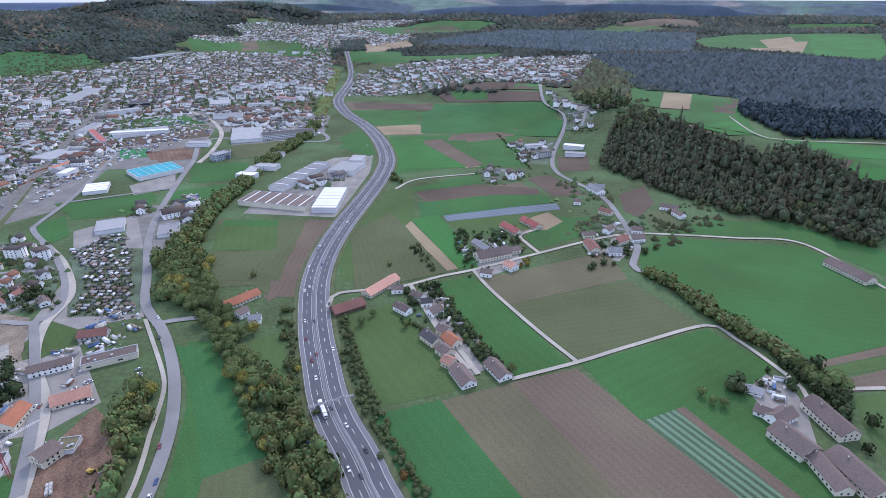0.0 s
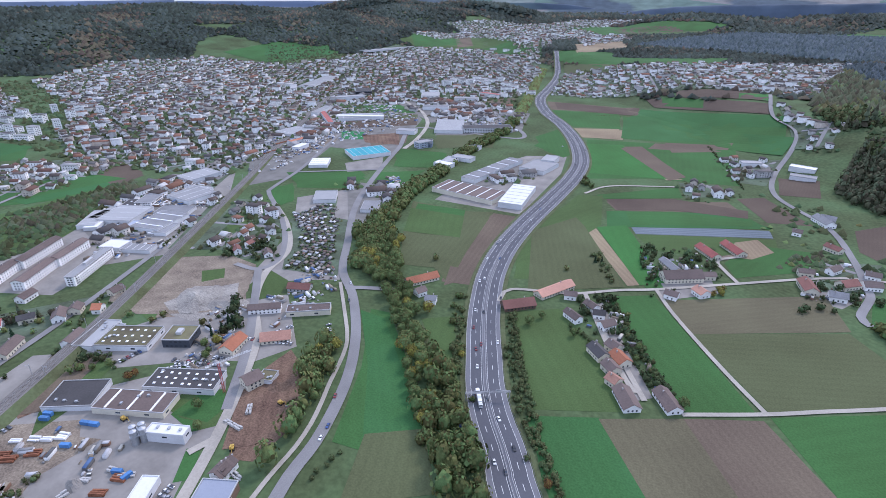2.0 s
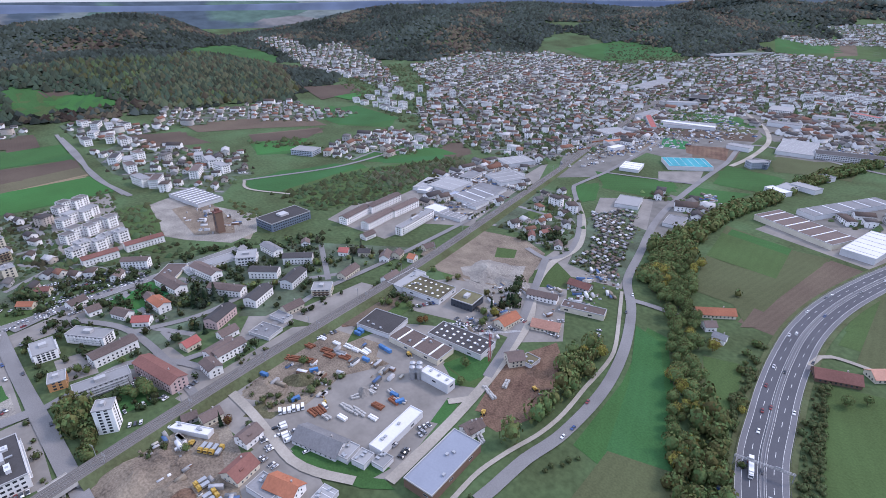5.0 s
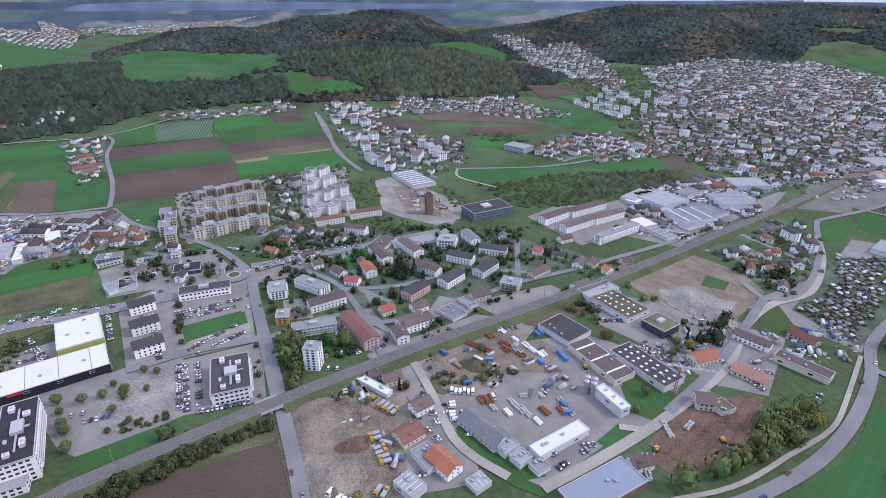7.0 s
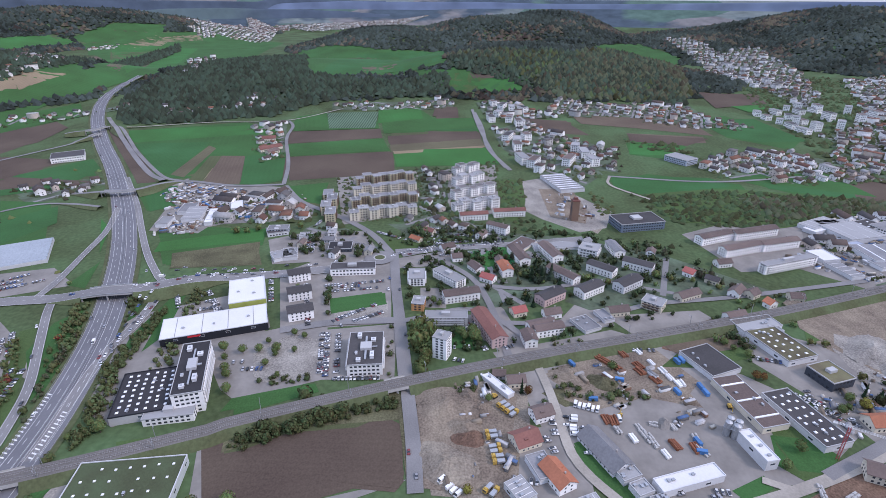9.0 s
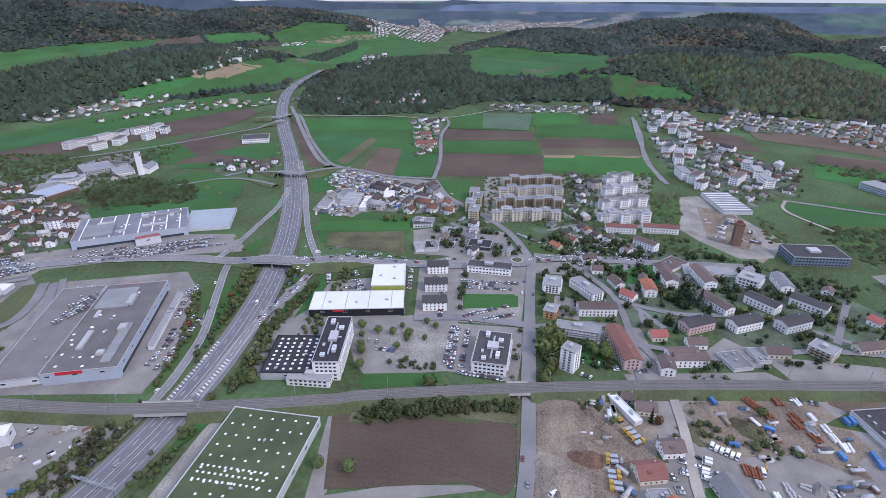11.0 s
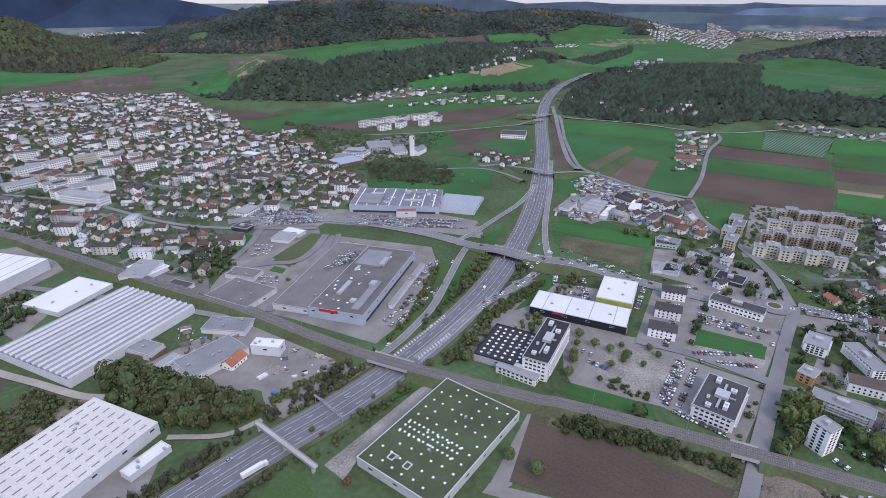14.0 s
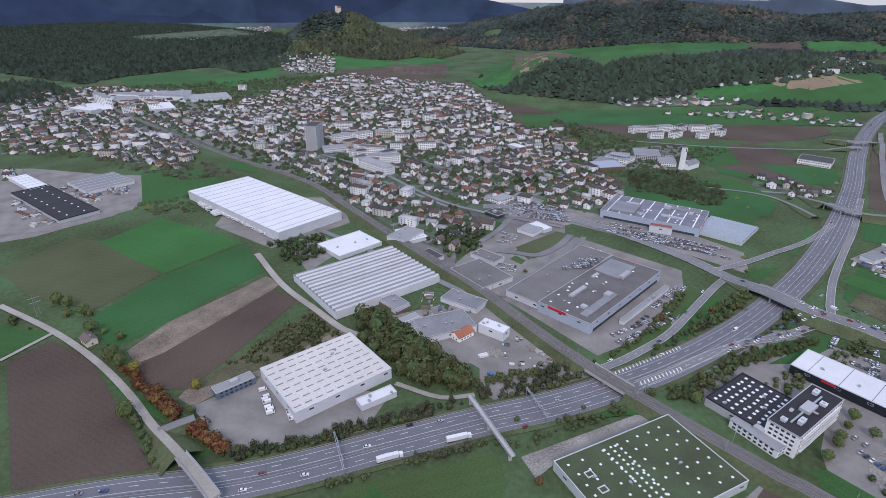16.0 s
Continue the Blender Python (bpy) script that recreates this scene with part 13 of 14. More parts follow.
tree("conifer", -423.5, 85.2, 14.0)
tree("gold", -392.0, 4.4, 9.0)
tree("broadleaf", -343.9, 9.4, 13.0)
tree("broadleaf", -351.9, 8.1, 12.0)
tree("conifer", -285.5, 274.4, 7.0)
tree("conifer", -286.6, 279.0, 7.0)
tree("conifer", -290.5, 275.0, 7.0)
tree("gold", -279.3, 257.7, 9.0)
tree("broadleaf", -369.8, -40.6, 12.0)
tree("broadleaf", -354.0, -37.6, 12.0)
tree("broadleaf", -366.5, -32.9, 12.0)
tree("broadleaf", -346.6, -31.5, 12.0)
tree("broadleaf", -342.0, -37.0, 12.0)
tree("broadleaf", -334.6, -31.1, 12.0)
tree("broadleaf", -371.2, -24.6, 12.0)
tree("broadleaf", -357.4, -42.9, 12.0)
tree("gold", -163.0, 347.7, 9.0)
tree("gold", -104.2, 277.0, 9.0)
tree("gold", -83.3, 246.3, 10.0)
tree("gold", -91.0, 277.5, 8.0)
tree("gold", -101.3, 307.8, 7.0)
tree("gold", -104.8, 255.3, 9.0)
tree("autumn", -148.3, 310.4, 9.0)
tree("gold", -256.8, 461.3, 10.0)
tree("gold", -265.1, 502.3, 9.0)
tree("broadleaf", -402.0, -39.9, 8.0)
tree("broadleaf", -384.0, -35.5, 8.0)
tree("broadleaf", -373.3, -30.5, 8.0)
tree("broadleaf", -357.9, -28.0, 8.0)
tree("broadleaf", -368.1, -41.8, 8.0)
tree("broadleaf", -352.7, -38.2, 8.0)
tree("broadleaf", -331.7, -30.3, 8.0)
tree("broadleaf", -343.2, -41.8, 8.0)
tree("broadleaf", -325.5, -37.2, 8.0)
tree("broadleaf", -312.3, -32.6, 8.0)
tree("broadleaf", -308.4, -27.3, 8.0)
tree("broadleaf", -318.6, -41.0, 8.0)
tree("broadleaf", -390.1, -43.8, 8.0)
tree("broadleaf", -355.7, 12.5, 8.0)
tree("broadleaf", -345.6, 2.2, 8.0)
tree("broadleaf", -352.7, 6.8, 8.0)
tree("broadleaf", -276.6, 17.9, 8.0)
tree("broadleaf", -325.3, 190.6, 8.0)
tree("broadleaf", -347.2, 198.5, 8.0)
tree("broadleaf", -333.2, 209.6, 8.0)
tree("broadleaf", -521.7, 203.3, 8.0)
tree("broadleaf", -454.3, 179.5, 8.0)
tree("broadleaf", -417.2, 209.4, 8.0)
tree("broadleaf", -411.3, 237.4, 8.0)
tree("conifer", -292.3, 56.3, 9.0)
tree("conifer", -285.5, 40.2, 9.0)
tree("conifer", -263.4, 43.0, 9.0)
tree("conifer", -260.1, 58.8, 9.0)
tree("conifer", -258.5, 49.7, 9.0)
tree("conifer", -432.8, 208.5, 9.0)
tree("conifer", -291.9, 265.4, 9.0)
tree("conifer", -293.7, 286.5, 9.0)
tree("conifer", -285.3, 282.0, 9.0)
tree("conifer", -449.6, 165.7, 9.0)
tree("conifer", -472.5, 70.5, 9.0)
tree("conifer", -456.6, 83.3, 9.0)
tree("conifer", -455.3, 68.6, 9.0)
tree("conifer", -440.6, 88.5, 9.0)
tree("autumn", -284.3, 44.3, 6.0)
tree("autumn", -420.8, 214.4, 6.0)
tree("autumn", -206.1, 120.6, 6.0)
tree("broadleaf", -360.1, -34.7, 7.0)
tree("broadleaf", -348.2, -29.7, 7.0)
tree("broadleaf", -334.0, -35.2, 7.0)
tree("broadleaf", -353.6, 11.8, 7.0)
tree("broadleaf", -342.1, 13.6, 7.0)
tree("broadleaf", -391.9, 6.1, 7.0)
tree("broadleaf", -392.1, 1.4, 7.0)
tree("broadleaf", -393.3, -20.1, 7.0)
tree("broadleaf", -457.3, 37.5, 7.0)
tree("broadleaf", -450.6, 53.1, 7.0)
tree("broadleaf", -467.7, 66.0, 7.0)
tree("broadleaf", -455.4, 72.7, 7.0)
tree("broadleaf", -454.9, 80.8, 7.0)
tree("broadleaf", -443.1, 87.1, 7.0)
tree("broadleaf", -466.0, 96.5, 7.0)
tree("broadleaf", -438.3, 73.0, 7.0)
tree("broadleaf", -444.1, 68.5, 7.0)
tree("broadleaf", -431.8, 93.1, 7.0)
tree("broadleaf", -428.2, 61.1, 7.0)
tree("broadleaf", -453.5, 107.9, 7.0)
tree("broadleaf", -504.9, 100.4, 7.0)
tree("broadleaf", -519.3, 96.8, 7.0)
tree("broadleaf", -523.5, 156.0, 7.0)
tree("broadleaf", -515.6, 166.3, 7.0)
tree("broadleaf", -529.8, 179.6, 7.0)
tree("broadleaf", -464.0, 135.3, 7.0)
tree("broadleaf", -446.4, 131.0, 7.0)
tree("broadleaf", -465.0, 115.9, 7.0)
tree("broadleaf", -469.0, 156.4, 7.0)
tree("broadleaf", -377.9, 17.4, 7.0)
tree("broadleaf", -414.9, 21.7, 7.0)
tree("broadleaf", -429.8, 30.2, 7.0)
tree("broadleaf", -413.1, 54.2, 7.0)
tree("broadleaf", -461.0, 190.7, 7.0)
tree("broadleaf", -449.0, 192.2, 7.0)
tree("broadleaf", -459.1, 226.9, 7.0)
tree("broadleaf", -450.3, 167.7, 7.0)
tree("broadleaf", -438.4, 174.9, 7.0)
tree("broadleaf", -425.0, 218.3, 7.0)
tree("broadleaf", -511.0, -14.6, 7.0)
tree("broadleaf", -538.9, 6.6, 7.0)
tree("broadleaf", -553.7, 19.5, 7.0)
tree("broadleaf", -310.0, 275.6, 7.0)
tree("broadleaf", -280.1, 257.8, 7.0)
tree("broadleaf", -278.4, 246.9, 7.0)
tree("broadleaf", -275.4, 240.7, 7.0)
tree("broadleaf", -352.8, 194.1, 7.0)
tree("broadleaf", -350.1, 198.5, 7.0)
tree("broadleaf", -340.8, 202.0, 7.0)
tree("broadleaf", -376.1, 264.2, 7.0)
tree("broadleaf", -351.7, 264.3, 7.0)
tree("broadleaf", -349.8, 274.1, 7.0)
tree("broadleaf", -244.2, 248.9, 7.0)
tree("broadleaf", -228.9, 182.5, 7.0)
tree("broadleaf", -175.3, 274.9, 7.0)
tree("broadleaf", -11.0, 379.7, 7.0)
tree("broadleaf", -28.7, 364.7, 7.0)
tree("broadleaf", 18.2, 347.9, 7.0)
tree("broadleaf", 19.5, 363.1, 7.0)
tree("broadleaf", 8.6, 409.3, 7.0)
tree("broadleaf", 46.2, 307.7, 7.0)
tree("broadleaf", 20.9, 513.3, 7.0)
tree("broadleaf", 29.0, 503.4, 7.0)
tree("broadleaf", 62.5, 528.9, 7.0)
tree("broadleaf", 153.5, 563.3, 7.0)
tree("broadleaf", 181.0, 580.3, 7.0)
tree("broadleaf", 197.0, 566.8, 7.0)
tree("broadleaf", 141.3, 657.3, 7.0)
tree("broadleaf", 149.0, 651.6, 7.0)
tree("broadleaf", 158.2, 622.3, 7.0)
tree("broadleaf", 173.7, 620.4, 7.0)
tree("broadleaf", 246.2, 705.8, 7.0)
tree("broadleaf", -230.5, -231.5, 6.0)
tree("broadleaf", -235.2, -224.7, 6.0)
tree("broadleaf", -242.7, -225.8, 6.0)
tree("broadleaf", -265.6, -288.8, 6.0)
tree("broadleaf", -292.6, -281.7, 6.0)
tree("broadleaf", -294.6, -270.6, 6.0)
tree("broadleaf", -327.4, -265.8, 6.0)
tree("broadleaf", -309.2, -310.4, 6.0)
tree("broadleaf", -331.5, -316.7, 6.0)
tree("broadleaf", -437.1, -385.3, 6.0)
tree("broadleaf", -415.7, -358.9, 6.0)
tree("broadleaf", -405.3, -297.4, 6.0)
tree("broadleaf", -378.0, -291.4, 6.0)
tree("broadleaf", -333.7, -146.3, 6.0)
tree("broadleaf", -321.0, -137.7, 6.0)
tree("broadleaf", -306.4, -139.8, 6.0)
tree("broadleaf", -294.6, -127.0, 6.0)
tree("broadleaf", -345.1, -129.8, 6.0)
tree("broadleaf", -341.6, -121.1, 6.0)
tree("broadleaf", -317.7, -136.0, 6.0)
tree("broadleaf", -420.5, -149.3, 6.0)
tree("broadleaf", -439.6, -140.5, 6.0)
tree("broadleaf", -448.9, -55.4, 6.0)
tree("broadleaf", -431.1, -49.3, 6.0)
tree("broadleaf", -360.2, -32.1, 6.0)
tree("broadleaf", -354.5, -29.0, 6.0)
tree("broadleaf", -338.2, -31.1, 6.0)
tree("broadleaf", -460.4, -6.8, 6.0)
tree("broadleaf", -409.7, 3.5, 6.0)
tree("broadleaf", -403.9, -31.0, 6.0)
tree("broadleaf", -142.7, -466.6, 6.0)
tree("broadleaf", -149.7, -472.3, 6.0)
tree("broadleaf", -170.0, -476.0, 6.0)
tree("broadleaf", -189.0, -484.3, 6.0)
tree("broadleaf", -209.5, -418.8, 6.0)
tree("broadleaf", -243.9, -423.8, 6.0)
tree("autumn", -306.7, 207.6, 8.0)
tree("autumn", -284.9, 44.5, 8.0)
tree("autumn", -20.7, 214.1, 7.0)
tree("autumn", -83.4, 275.3, 7.0)
tree("conifer", -288.8, 280.6, 7.0)
tree("conifer", -281.9, 280.5, 7.0)
tree("conifer", -411.3, 218.8, 7.0)
tree("conifer", -27.5, 501.8, 7.0)
tree("conifer", -21.3, 501.3, 7.0)
tree("conifer", -405.7, 55.3, 9.0)
tree("conifer", -396.1, 59.6, 9.0)
tree("conifer", -444.5, 88.5, 9.0)
tree("conifer", -339.0, 60.1, 9.0)
tree("conifer", -256.6, 55.8, 9.0)
tree("broadleaf", -345.8, 15.0, 9.0)
tree("broadleaf", -349.0, 24.8, 9.0)
tree("broadleaf", -350.5, -1.4, 9.0)
tree("broadleaf", -398.2, -25.1, 9.0)
tree("broadleaf", -288.5, 300.1, 9.0)
tree("broadleaf", -255.2, 278.5, 9.0)
tree("broadleaf", -431.2, 103.5, 9.0)
tree("broadleaf", -466.2, 93.7, 9.0)
tree("broadleaf", -430.5, 116.5, 9.0)
tree("broadleaf", -440.7, 132.3, 9.0)
tree("broadleaf", -447.9, 211.2, 9.0)
tree("broadleaf", -435.4, 230.8, 9.0)
tree("broadleaf", -354.0, 7.4, 9.0)
tree("broadleaf", -354.4, 13.2, 9.0)
tree("broadleaf", -286.7, 252.1, 9.0)
tree("broadleaf", -201.3, 132.5, 9.0)
tree("broadleaf", -312.8, 105.8, 9.0)
tree("broadleaf", -270.3, 213.5, 9.0)
tree("broadleaf", -279.2, 215.5, 9.0)
tree("broadleaf", -242.3, 197.3, 9.0)
tree("broadleaf", -469.8, 44.9, 9.0)
tree("broadleaf", -415.8, 114.2, 9.0)
tree("broadleaf", 172.2, 283.5, 8.0)
tree("broadleaf", 176.0, 275.3, 8.0)
tree("broadleaf", 182.1, 272.6, 8.0)
tree("broadleaf", 204.4, 295.1, 8.0)
tree("broadleaf", 206.1, 283.5, 8.0)
tree("broadleaf", 193.8, 289.2, 8.0)
tree("broadleaf", 149.4, 662.8, 8.0)
tree("broadleaf", 318.2, 603.4, 8.0)
tree("broadleaf", 380.3, 917.2, 8.0)
tree("broadleaf", -379.1, 772.1, 8.0)
tree("broadleaf", -394.2, 621.1, 8.0)
tree("broadleaf", -51.3, 475.0, 8.0)
tree("broadleaf", -24.7, 507.6, 8.0)
tree("broadleaf", 49.0, 307.3, 8.0)
tree("broadleaf", -177.4, 451.2, 8.0)
tree("broadleaf", -57.1, 381.5, 8.0)
tree("broadleaf", -64.8, 368.8, 8.0)
tree("broadleaf", -238.0, -217.0, 9.0)
tree("broadleaf", -47.0, -424.7, 9.0)
tree("broadleaf", -51.9, -400.4, 9.0)
tree("broadleaf", -182.8, -172.4, 9.0)
tree("broadleaf", -187.6, -136.6, 9.0)
tree("broadleaf", -190.9, -119.1, 9.0)
tree("broadleaf", -466.5, -1060.9, 9.0)
tree("broadleaf", -459.6, -998.8, 9.0)
tree("autumn", -283.5, -311.7, 6.0)
tree("autumn", -135.2, -158.1, 6.0)
tree("autumn", -111.5, -186.6, 6.0)
tree("broadleaf", 151.0, -416.4, 9.0)
tree("broadleaf", 168.5, -447.4, 9.0)
tree("broadleaf", 186.3, -452.7, 9.0)
tree("broadleaf", 136.5, -404.1, 9.0)
tree("broadleaf", 74.8, -298.5, 9.0)
tree("broadleaf", -692.7, -824.8, 9.0)
tree("broadleaf", -663.2, -749.8, 9.0)
tree("broadleaf", 183.8, -711.1, 9.0)
tree("broadleaf", 163.7, -705.3, 9.0)
tree("broadleaf", -403.5, -482.5, 8.0)
tree("broadleaf", -396.7, -515.7, 8.0)
tree("broadleaf", -380.5, -529.1, 8.0)
tree("broadleaf", -363.2, -564.1, 8.0)
tree("broadleaf", -334.5, -622.4, 8.0)
tree("broadleaf", -326.8, -718.3, 8.0)
tree("broadleaf", -532.7, -543.7, 8.0)
tree("broadleaf", -566.4, -532.9, 8.0)
tree("broadleaf", -553.5, -501.4, 8.0)
tree("broadleaf", -507.6, -540.3, 8.0)
tree("broadleaf", -756.1, -583.8, 8.0)
tree("broadleaf", -753.3, -545.9, 8.0)

# vehicles on the roads
queue([(-401.4, -279.7), (-431.3, -225.5), (-444.8, -169.9)], -1.9, 8.5, True)
queue([(-401.4, -279.7), (-431.3, -225.5), (-444.8, -169.9)], -5.0, 10.0, True)
queue([(-401.4, -279.7), (-431.3, -225.5), (-444.8, -169.9)], 3.0, 21.0, True)
queue([(-407.1, -267.1), (-356.0, -261.6), (-323.4, -262.7), (-286.9, -257.9)], -1.6, 7.5)
queue([(-407.1, -267.1), (-356.0, -261.6), (-323.4, -262.7), (-286.9, -257.9)], 1.9, 11.0)
vehicle("car", -52.1, 220.8, -62)
vehicle("car", -44.2, 216.1, -63)
vehicle("car", -129.0, 517.3, 84)
vehicle("car", -120.2, 429.4, 105)
vehicle("car", -111.4, 372.9, -71)
vehicle("car", -94.3, 320.3, -68)
vehicle("car", -115.2, 544.0, -96)
vehicle("car", -118.1, 475.0, -89)
vehicle("car", -96.6, 399.6, -82)
vehicle("car", -81.3, 334.2, -73)
vehicle("car", -58.8, 254.9, -56)
vehicle("car", -44.0, 234.4, -64)
vehicle("car", -126.6, 980.7, 110)
vehicle("car", -91.2, 931.7, -81)
vehicle("car", -123.2, 801.7, -78)
vehicle("truck", -75.6, 267.4, -64)
vehicle("car", -122.8, 422.8, -78)
vehicle("car", -104.7, 347.3, -76)
vehicle("car", -87.1, 300.5, -70)
vehicle("car", -152.1, 361.2, -69)
vehicle("car", -70.9, 270.4, -68)
vehicle("car", -79.0, 272.8, -67)
vehicle("car", -129.5, 470.6, -87)
vehicle("car", -129.8, 508.3, -89)
vehicle("car", -79.7, 241.6, -65)
vehicle("car", -155.4, 212.2, -79)
vehicle("car", -154.2, 202.1, -80)
vehicle("car", -218.8, 349.7, -56)
vehicle("car", -83.6, 738.5, 94)
vehicle("car", -107.9, 627.1, 84)
vehicle("car", -104.0, 372.3, -74)
vehicle("car", -92.3, 327.4, -71)
vehicle("car", -110.7, 585.7, 85)
vehicle("car", -132.3, 943.9, 112)
vehicle("car", -95.0, 838.5, 98)
vehicle("car", -165.6, 237.7, -71)
vehicle("car", -233.0, 378.0, -56)
vehicle("car", 125.1, -250.2, 173)
vehicle("car", 112.6, -248.4, 172)
vehicle("car", 32.0, -236.6, 175)
vehicle("car", 9.6, -229.1, 174)
vehicle("car", -26.7, -239.9, 179)
vehicle("car", -54.7, -249.8, -176)
vehicle("car", -73.4, -247.8, -171)
vehicle("car", -122.8, -228.6, -166)
vehicle("car", -148.7, -257.8, -172)
vehicle("car", -152.0, -244.0, -172)
vehicle("car", -185.9, -262.5, -172)
vehicle("car", -250.1, -267.5, -164)
vehicle("car", -348.8, -283.8, -165)
vehicle("car", -414.3, -315.6, -148)
vehicle("car", -609.3, -432.9, -145)
vehicle("car", -717.9, -506.1, -143)
vehicle("car", -836.1, -595.4, -143)
vehicle("car", 42.1, -228.2, 174)
vehicle("car", -210.1, -272.2, -163)
vehicle("truck", -37.6, -226.9, -177)
vehicle("truck", -80.1, -230.1, 180)
vehicle("car", -230.4, -29.4, 6)
vehicle("car", -213.4, -23.4, 6)
vehicle("car", -503.4, -370.0, -146)
vehicle("car", -552.2, -390.1, -147)
vehicle("car", -489.5, -340.6, 33)
vehicle("car", -359.6, -301.6, 19)
vehicle("car", -737.9, -523.3, -146)
vehicle("car", -592.2, -406.9, 31)
vehicle("car", -432.1, -294.3, 23)
vehicle("car", -462.3, -57.1, 5)
vehicle("car", -419.1, -56.7, 5)
vehicle("car", -349.0, -44.0, -175)
vehicle("car", -434.6, -266.6, 114)
vehicle("car", -439.5, -244.3, 104)
vehicle("car", -445.6, -221.9, 114)
vehicle("car", -448.1, -207.7, 104)
vehicle("car", -400.5, -313.7, 106)
vehicle("car", -407.1, -271.9, 113)
vehicle("car", -436.7, -230.8, 123)
vehicle("car", -450.5, -193.3, 113)
vehicle("car", -461.6, -149.9, 104)
vehicle("car", -471.9, -125.7, 113)
vehicle("car", -442.6, -263.0, 105)
vehicle("car", -385.5, -274.1, 15)
vehicle("car", -361.6, -269.6, 16)
vehicle("car", -332.9, -261.5, 16)
vehicle("car", -316.8, -257.9, 16)
vehicle("car", -301.9, -256.5, 16)
vehicle("car", -405.4, -269.4, 5)
vehicle("car", -393.9, -268.4, 6)
vehicle("car", -382.7, -267.4, 6)
vehicle("car", -371.2, -267.3, 6)
vehicle("car", -359.6, -266.1, 6)
vehicle("car", -347.1, -264.8, 2)
vehicle("car", -336.0, -264.1, 2)
vehicle("car", -324.2, -263.3, 11)
vehicle("car", -441.8, -244.6, -69)
vehicle("car", -444.4, -236.1, -69)
vehicle("car", -448.2, -228.3, -69)
vehicle("car", -450.8, -219.9, -69)
vehicle("car", -431.6, -245.3, 114)
vehicle("car", -433.5, -233.3, 114)
vehicle("car", -439.8, -217.3, 114)
vehicle("car", -442.8, -206.3, 114)
vehicle("car", -452.3, -201.6, -69)
vehicle("car", -460.6, -171.8, -68)
vehicle("car", -464.7, -144.4, -81)
vehicle("car", -487.4, -71.4, -82)
vehicle("car", -492.0, -55.0, -82)
vehicle("car", -496.6, -39.1, -82)
vehicle("car", -419.1, -66.7, 14)
vehicle("car", -439.8, -68.6, 14)
vehicle("car", -392.8, -339.9, 112)
vehicle("car", -403.1, -310.3, -68)
vehicle("car", -403.2, -288.7, 112)
vehicle("car", -346.2, -337.4, 32)
vehicle("car", -307.7, -312.5, 29)
vehicle("car", -259.3, -282.7, 14)
vehicle("van", -421.2, -273.5, 109)
vehicle("van", -327.4, -278.8, 18)
vehicle("van", -262.7, 98.8, 4)

# parked vehicles
parked("car", (-348.9, -109.0), (-295.8, -97.9), 12)
parked("car", (-348.7, -104.7), (-295.6, -94.1), 12)
parked("car", (-348.2, -96.1), (-292.3, -86.0), 8)
parked("car", (-293.7, -91.1), (-296.4, -55.7), 9)
parked("car", (-422.9, -125.5), (-435.4, -72.6), 14)
parked("car", (-412.8, -120.9), (-423.1, -73.6), 12)
parked("car", (-403.1, -198.5), (-363.2, -162.2), 8)
parked("car", (-409.2, -226.6), (-365.0, -192.9), 8)
parked("car", (-390.7, -214.2), (-361.3, -195.7), 9)
parked("car", (-308.5, -165.1), (-311.2, -147.0), 7)
parked("car", (-239.3, -417.2), (-302.0, -428.5), 14)
parked("car", (-238.6, -401.4), (-297.8, -413.2), 14)
parked("car", (-241.7, -382.6), (-297.8, -403.7), 14)
parked("car", (-249.0, -605.6), (-324.3, -550.1), 16)
parked("car", (-247.2, -587.1), (-321.9, -533.9), 16)
parked("car", (-246.2, -570.9), (-316.2, -519.2), 16)
parked("car", (-343.8, -512.4), (-373.4, -457.9), 16)
parked("car", (-335.5, -495.2), (-374.9, -439.5), 16)
parked("car", (-374.8, -449.3), (-422.5, -385.6), 16)
parked("car", (-388.8, -455.3), (-434.2, -405.6), 16)
parked("car", (-228.9, -300.3), (-294.2, -315.7), 12)
parked("car", (-226.9, -290.6), (-294.3, -308.3), 10)
parked("car", (-256.4, 75.5), (-233.1, 73.7), 6)
parked("car", (-209.9, 117.5), (-200.3, 120.0), 5)
parked("car", (-211.0, 132.4), (-210.3, 145.0), 5)
parked("car", (-293.0, 220.3), (-268.4, 237.6), 7)
parked("car", (-263.0, 234.2), (-267.7, 248.9), 6)
parked("yellow_truck", (-274.0, 25.0), (-263.1, 34.8), 6)
parked("yellow_truck", (-249.5, 18.1), (-223.2, 22.5), 6)
parked("yellow_truck", (-207.9, 13.8), (-200.5, 23.9), 3)
parked("van", (-212.7, -10.7), (-201.6, 0.7), 5)
parked("car", (-247.1, 50.8), (-233.3, 55.6), 5)
parked("van", (-264.9, 70.5), (-247.4, 68.5), 5)
parked("van", (-275.8, 72.5), (-270.5, 88.4), 4)
parked("car", (-215.0, 28.4), (-212.2, 43.7), 6)
parked("van", (19.3, -307.5), (13.5, -275.1), 6)
parked("van", (32.1, -311.2), (26.9, -284.3), 6)
parked("truck", (105.3, -709.5), (77.9, -650.8), 6)
parked("truck", (75.5, -663.7), (48.4, -623.7), 7)
parked("truck", (55.0, -634.8), (23.5, -582.0), 6)
parked("car", (112.2, -711.5), (95.8, -675.5), 8)
parked("car", (-665.6, -362.1), (-655.3, -321.7), 14)
parked("car", (-641.2, -351.9), (-638.1, -316.4), 12)
parked("car", (-618.1, -342.4), (-620.3, -318.7), 12)
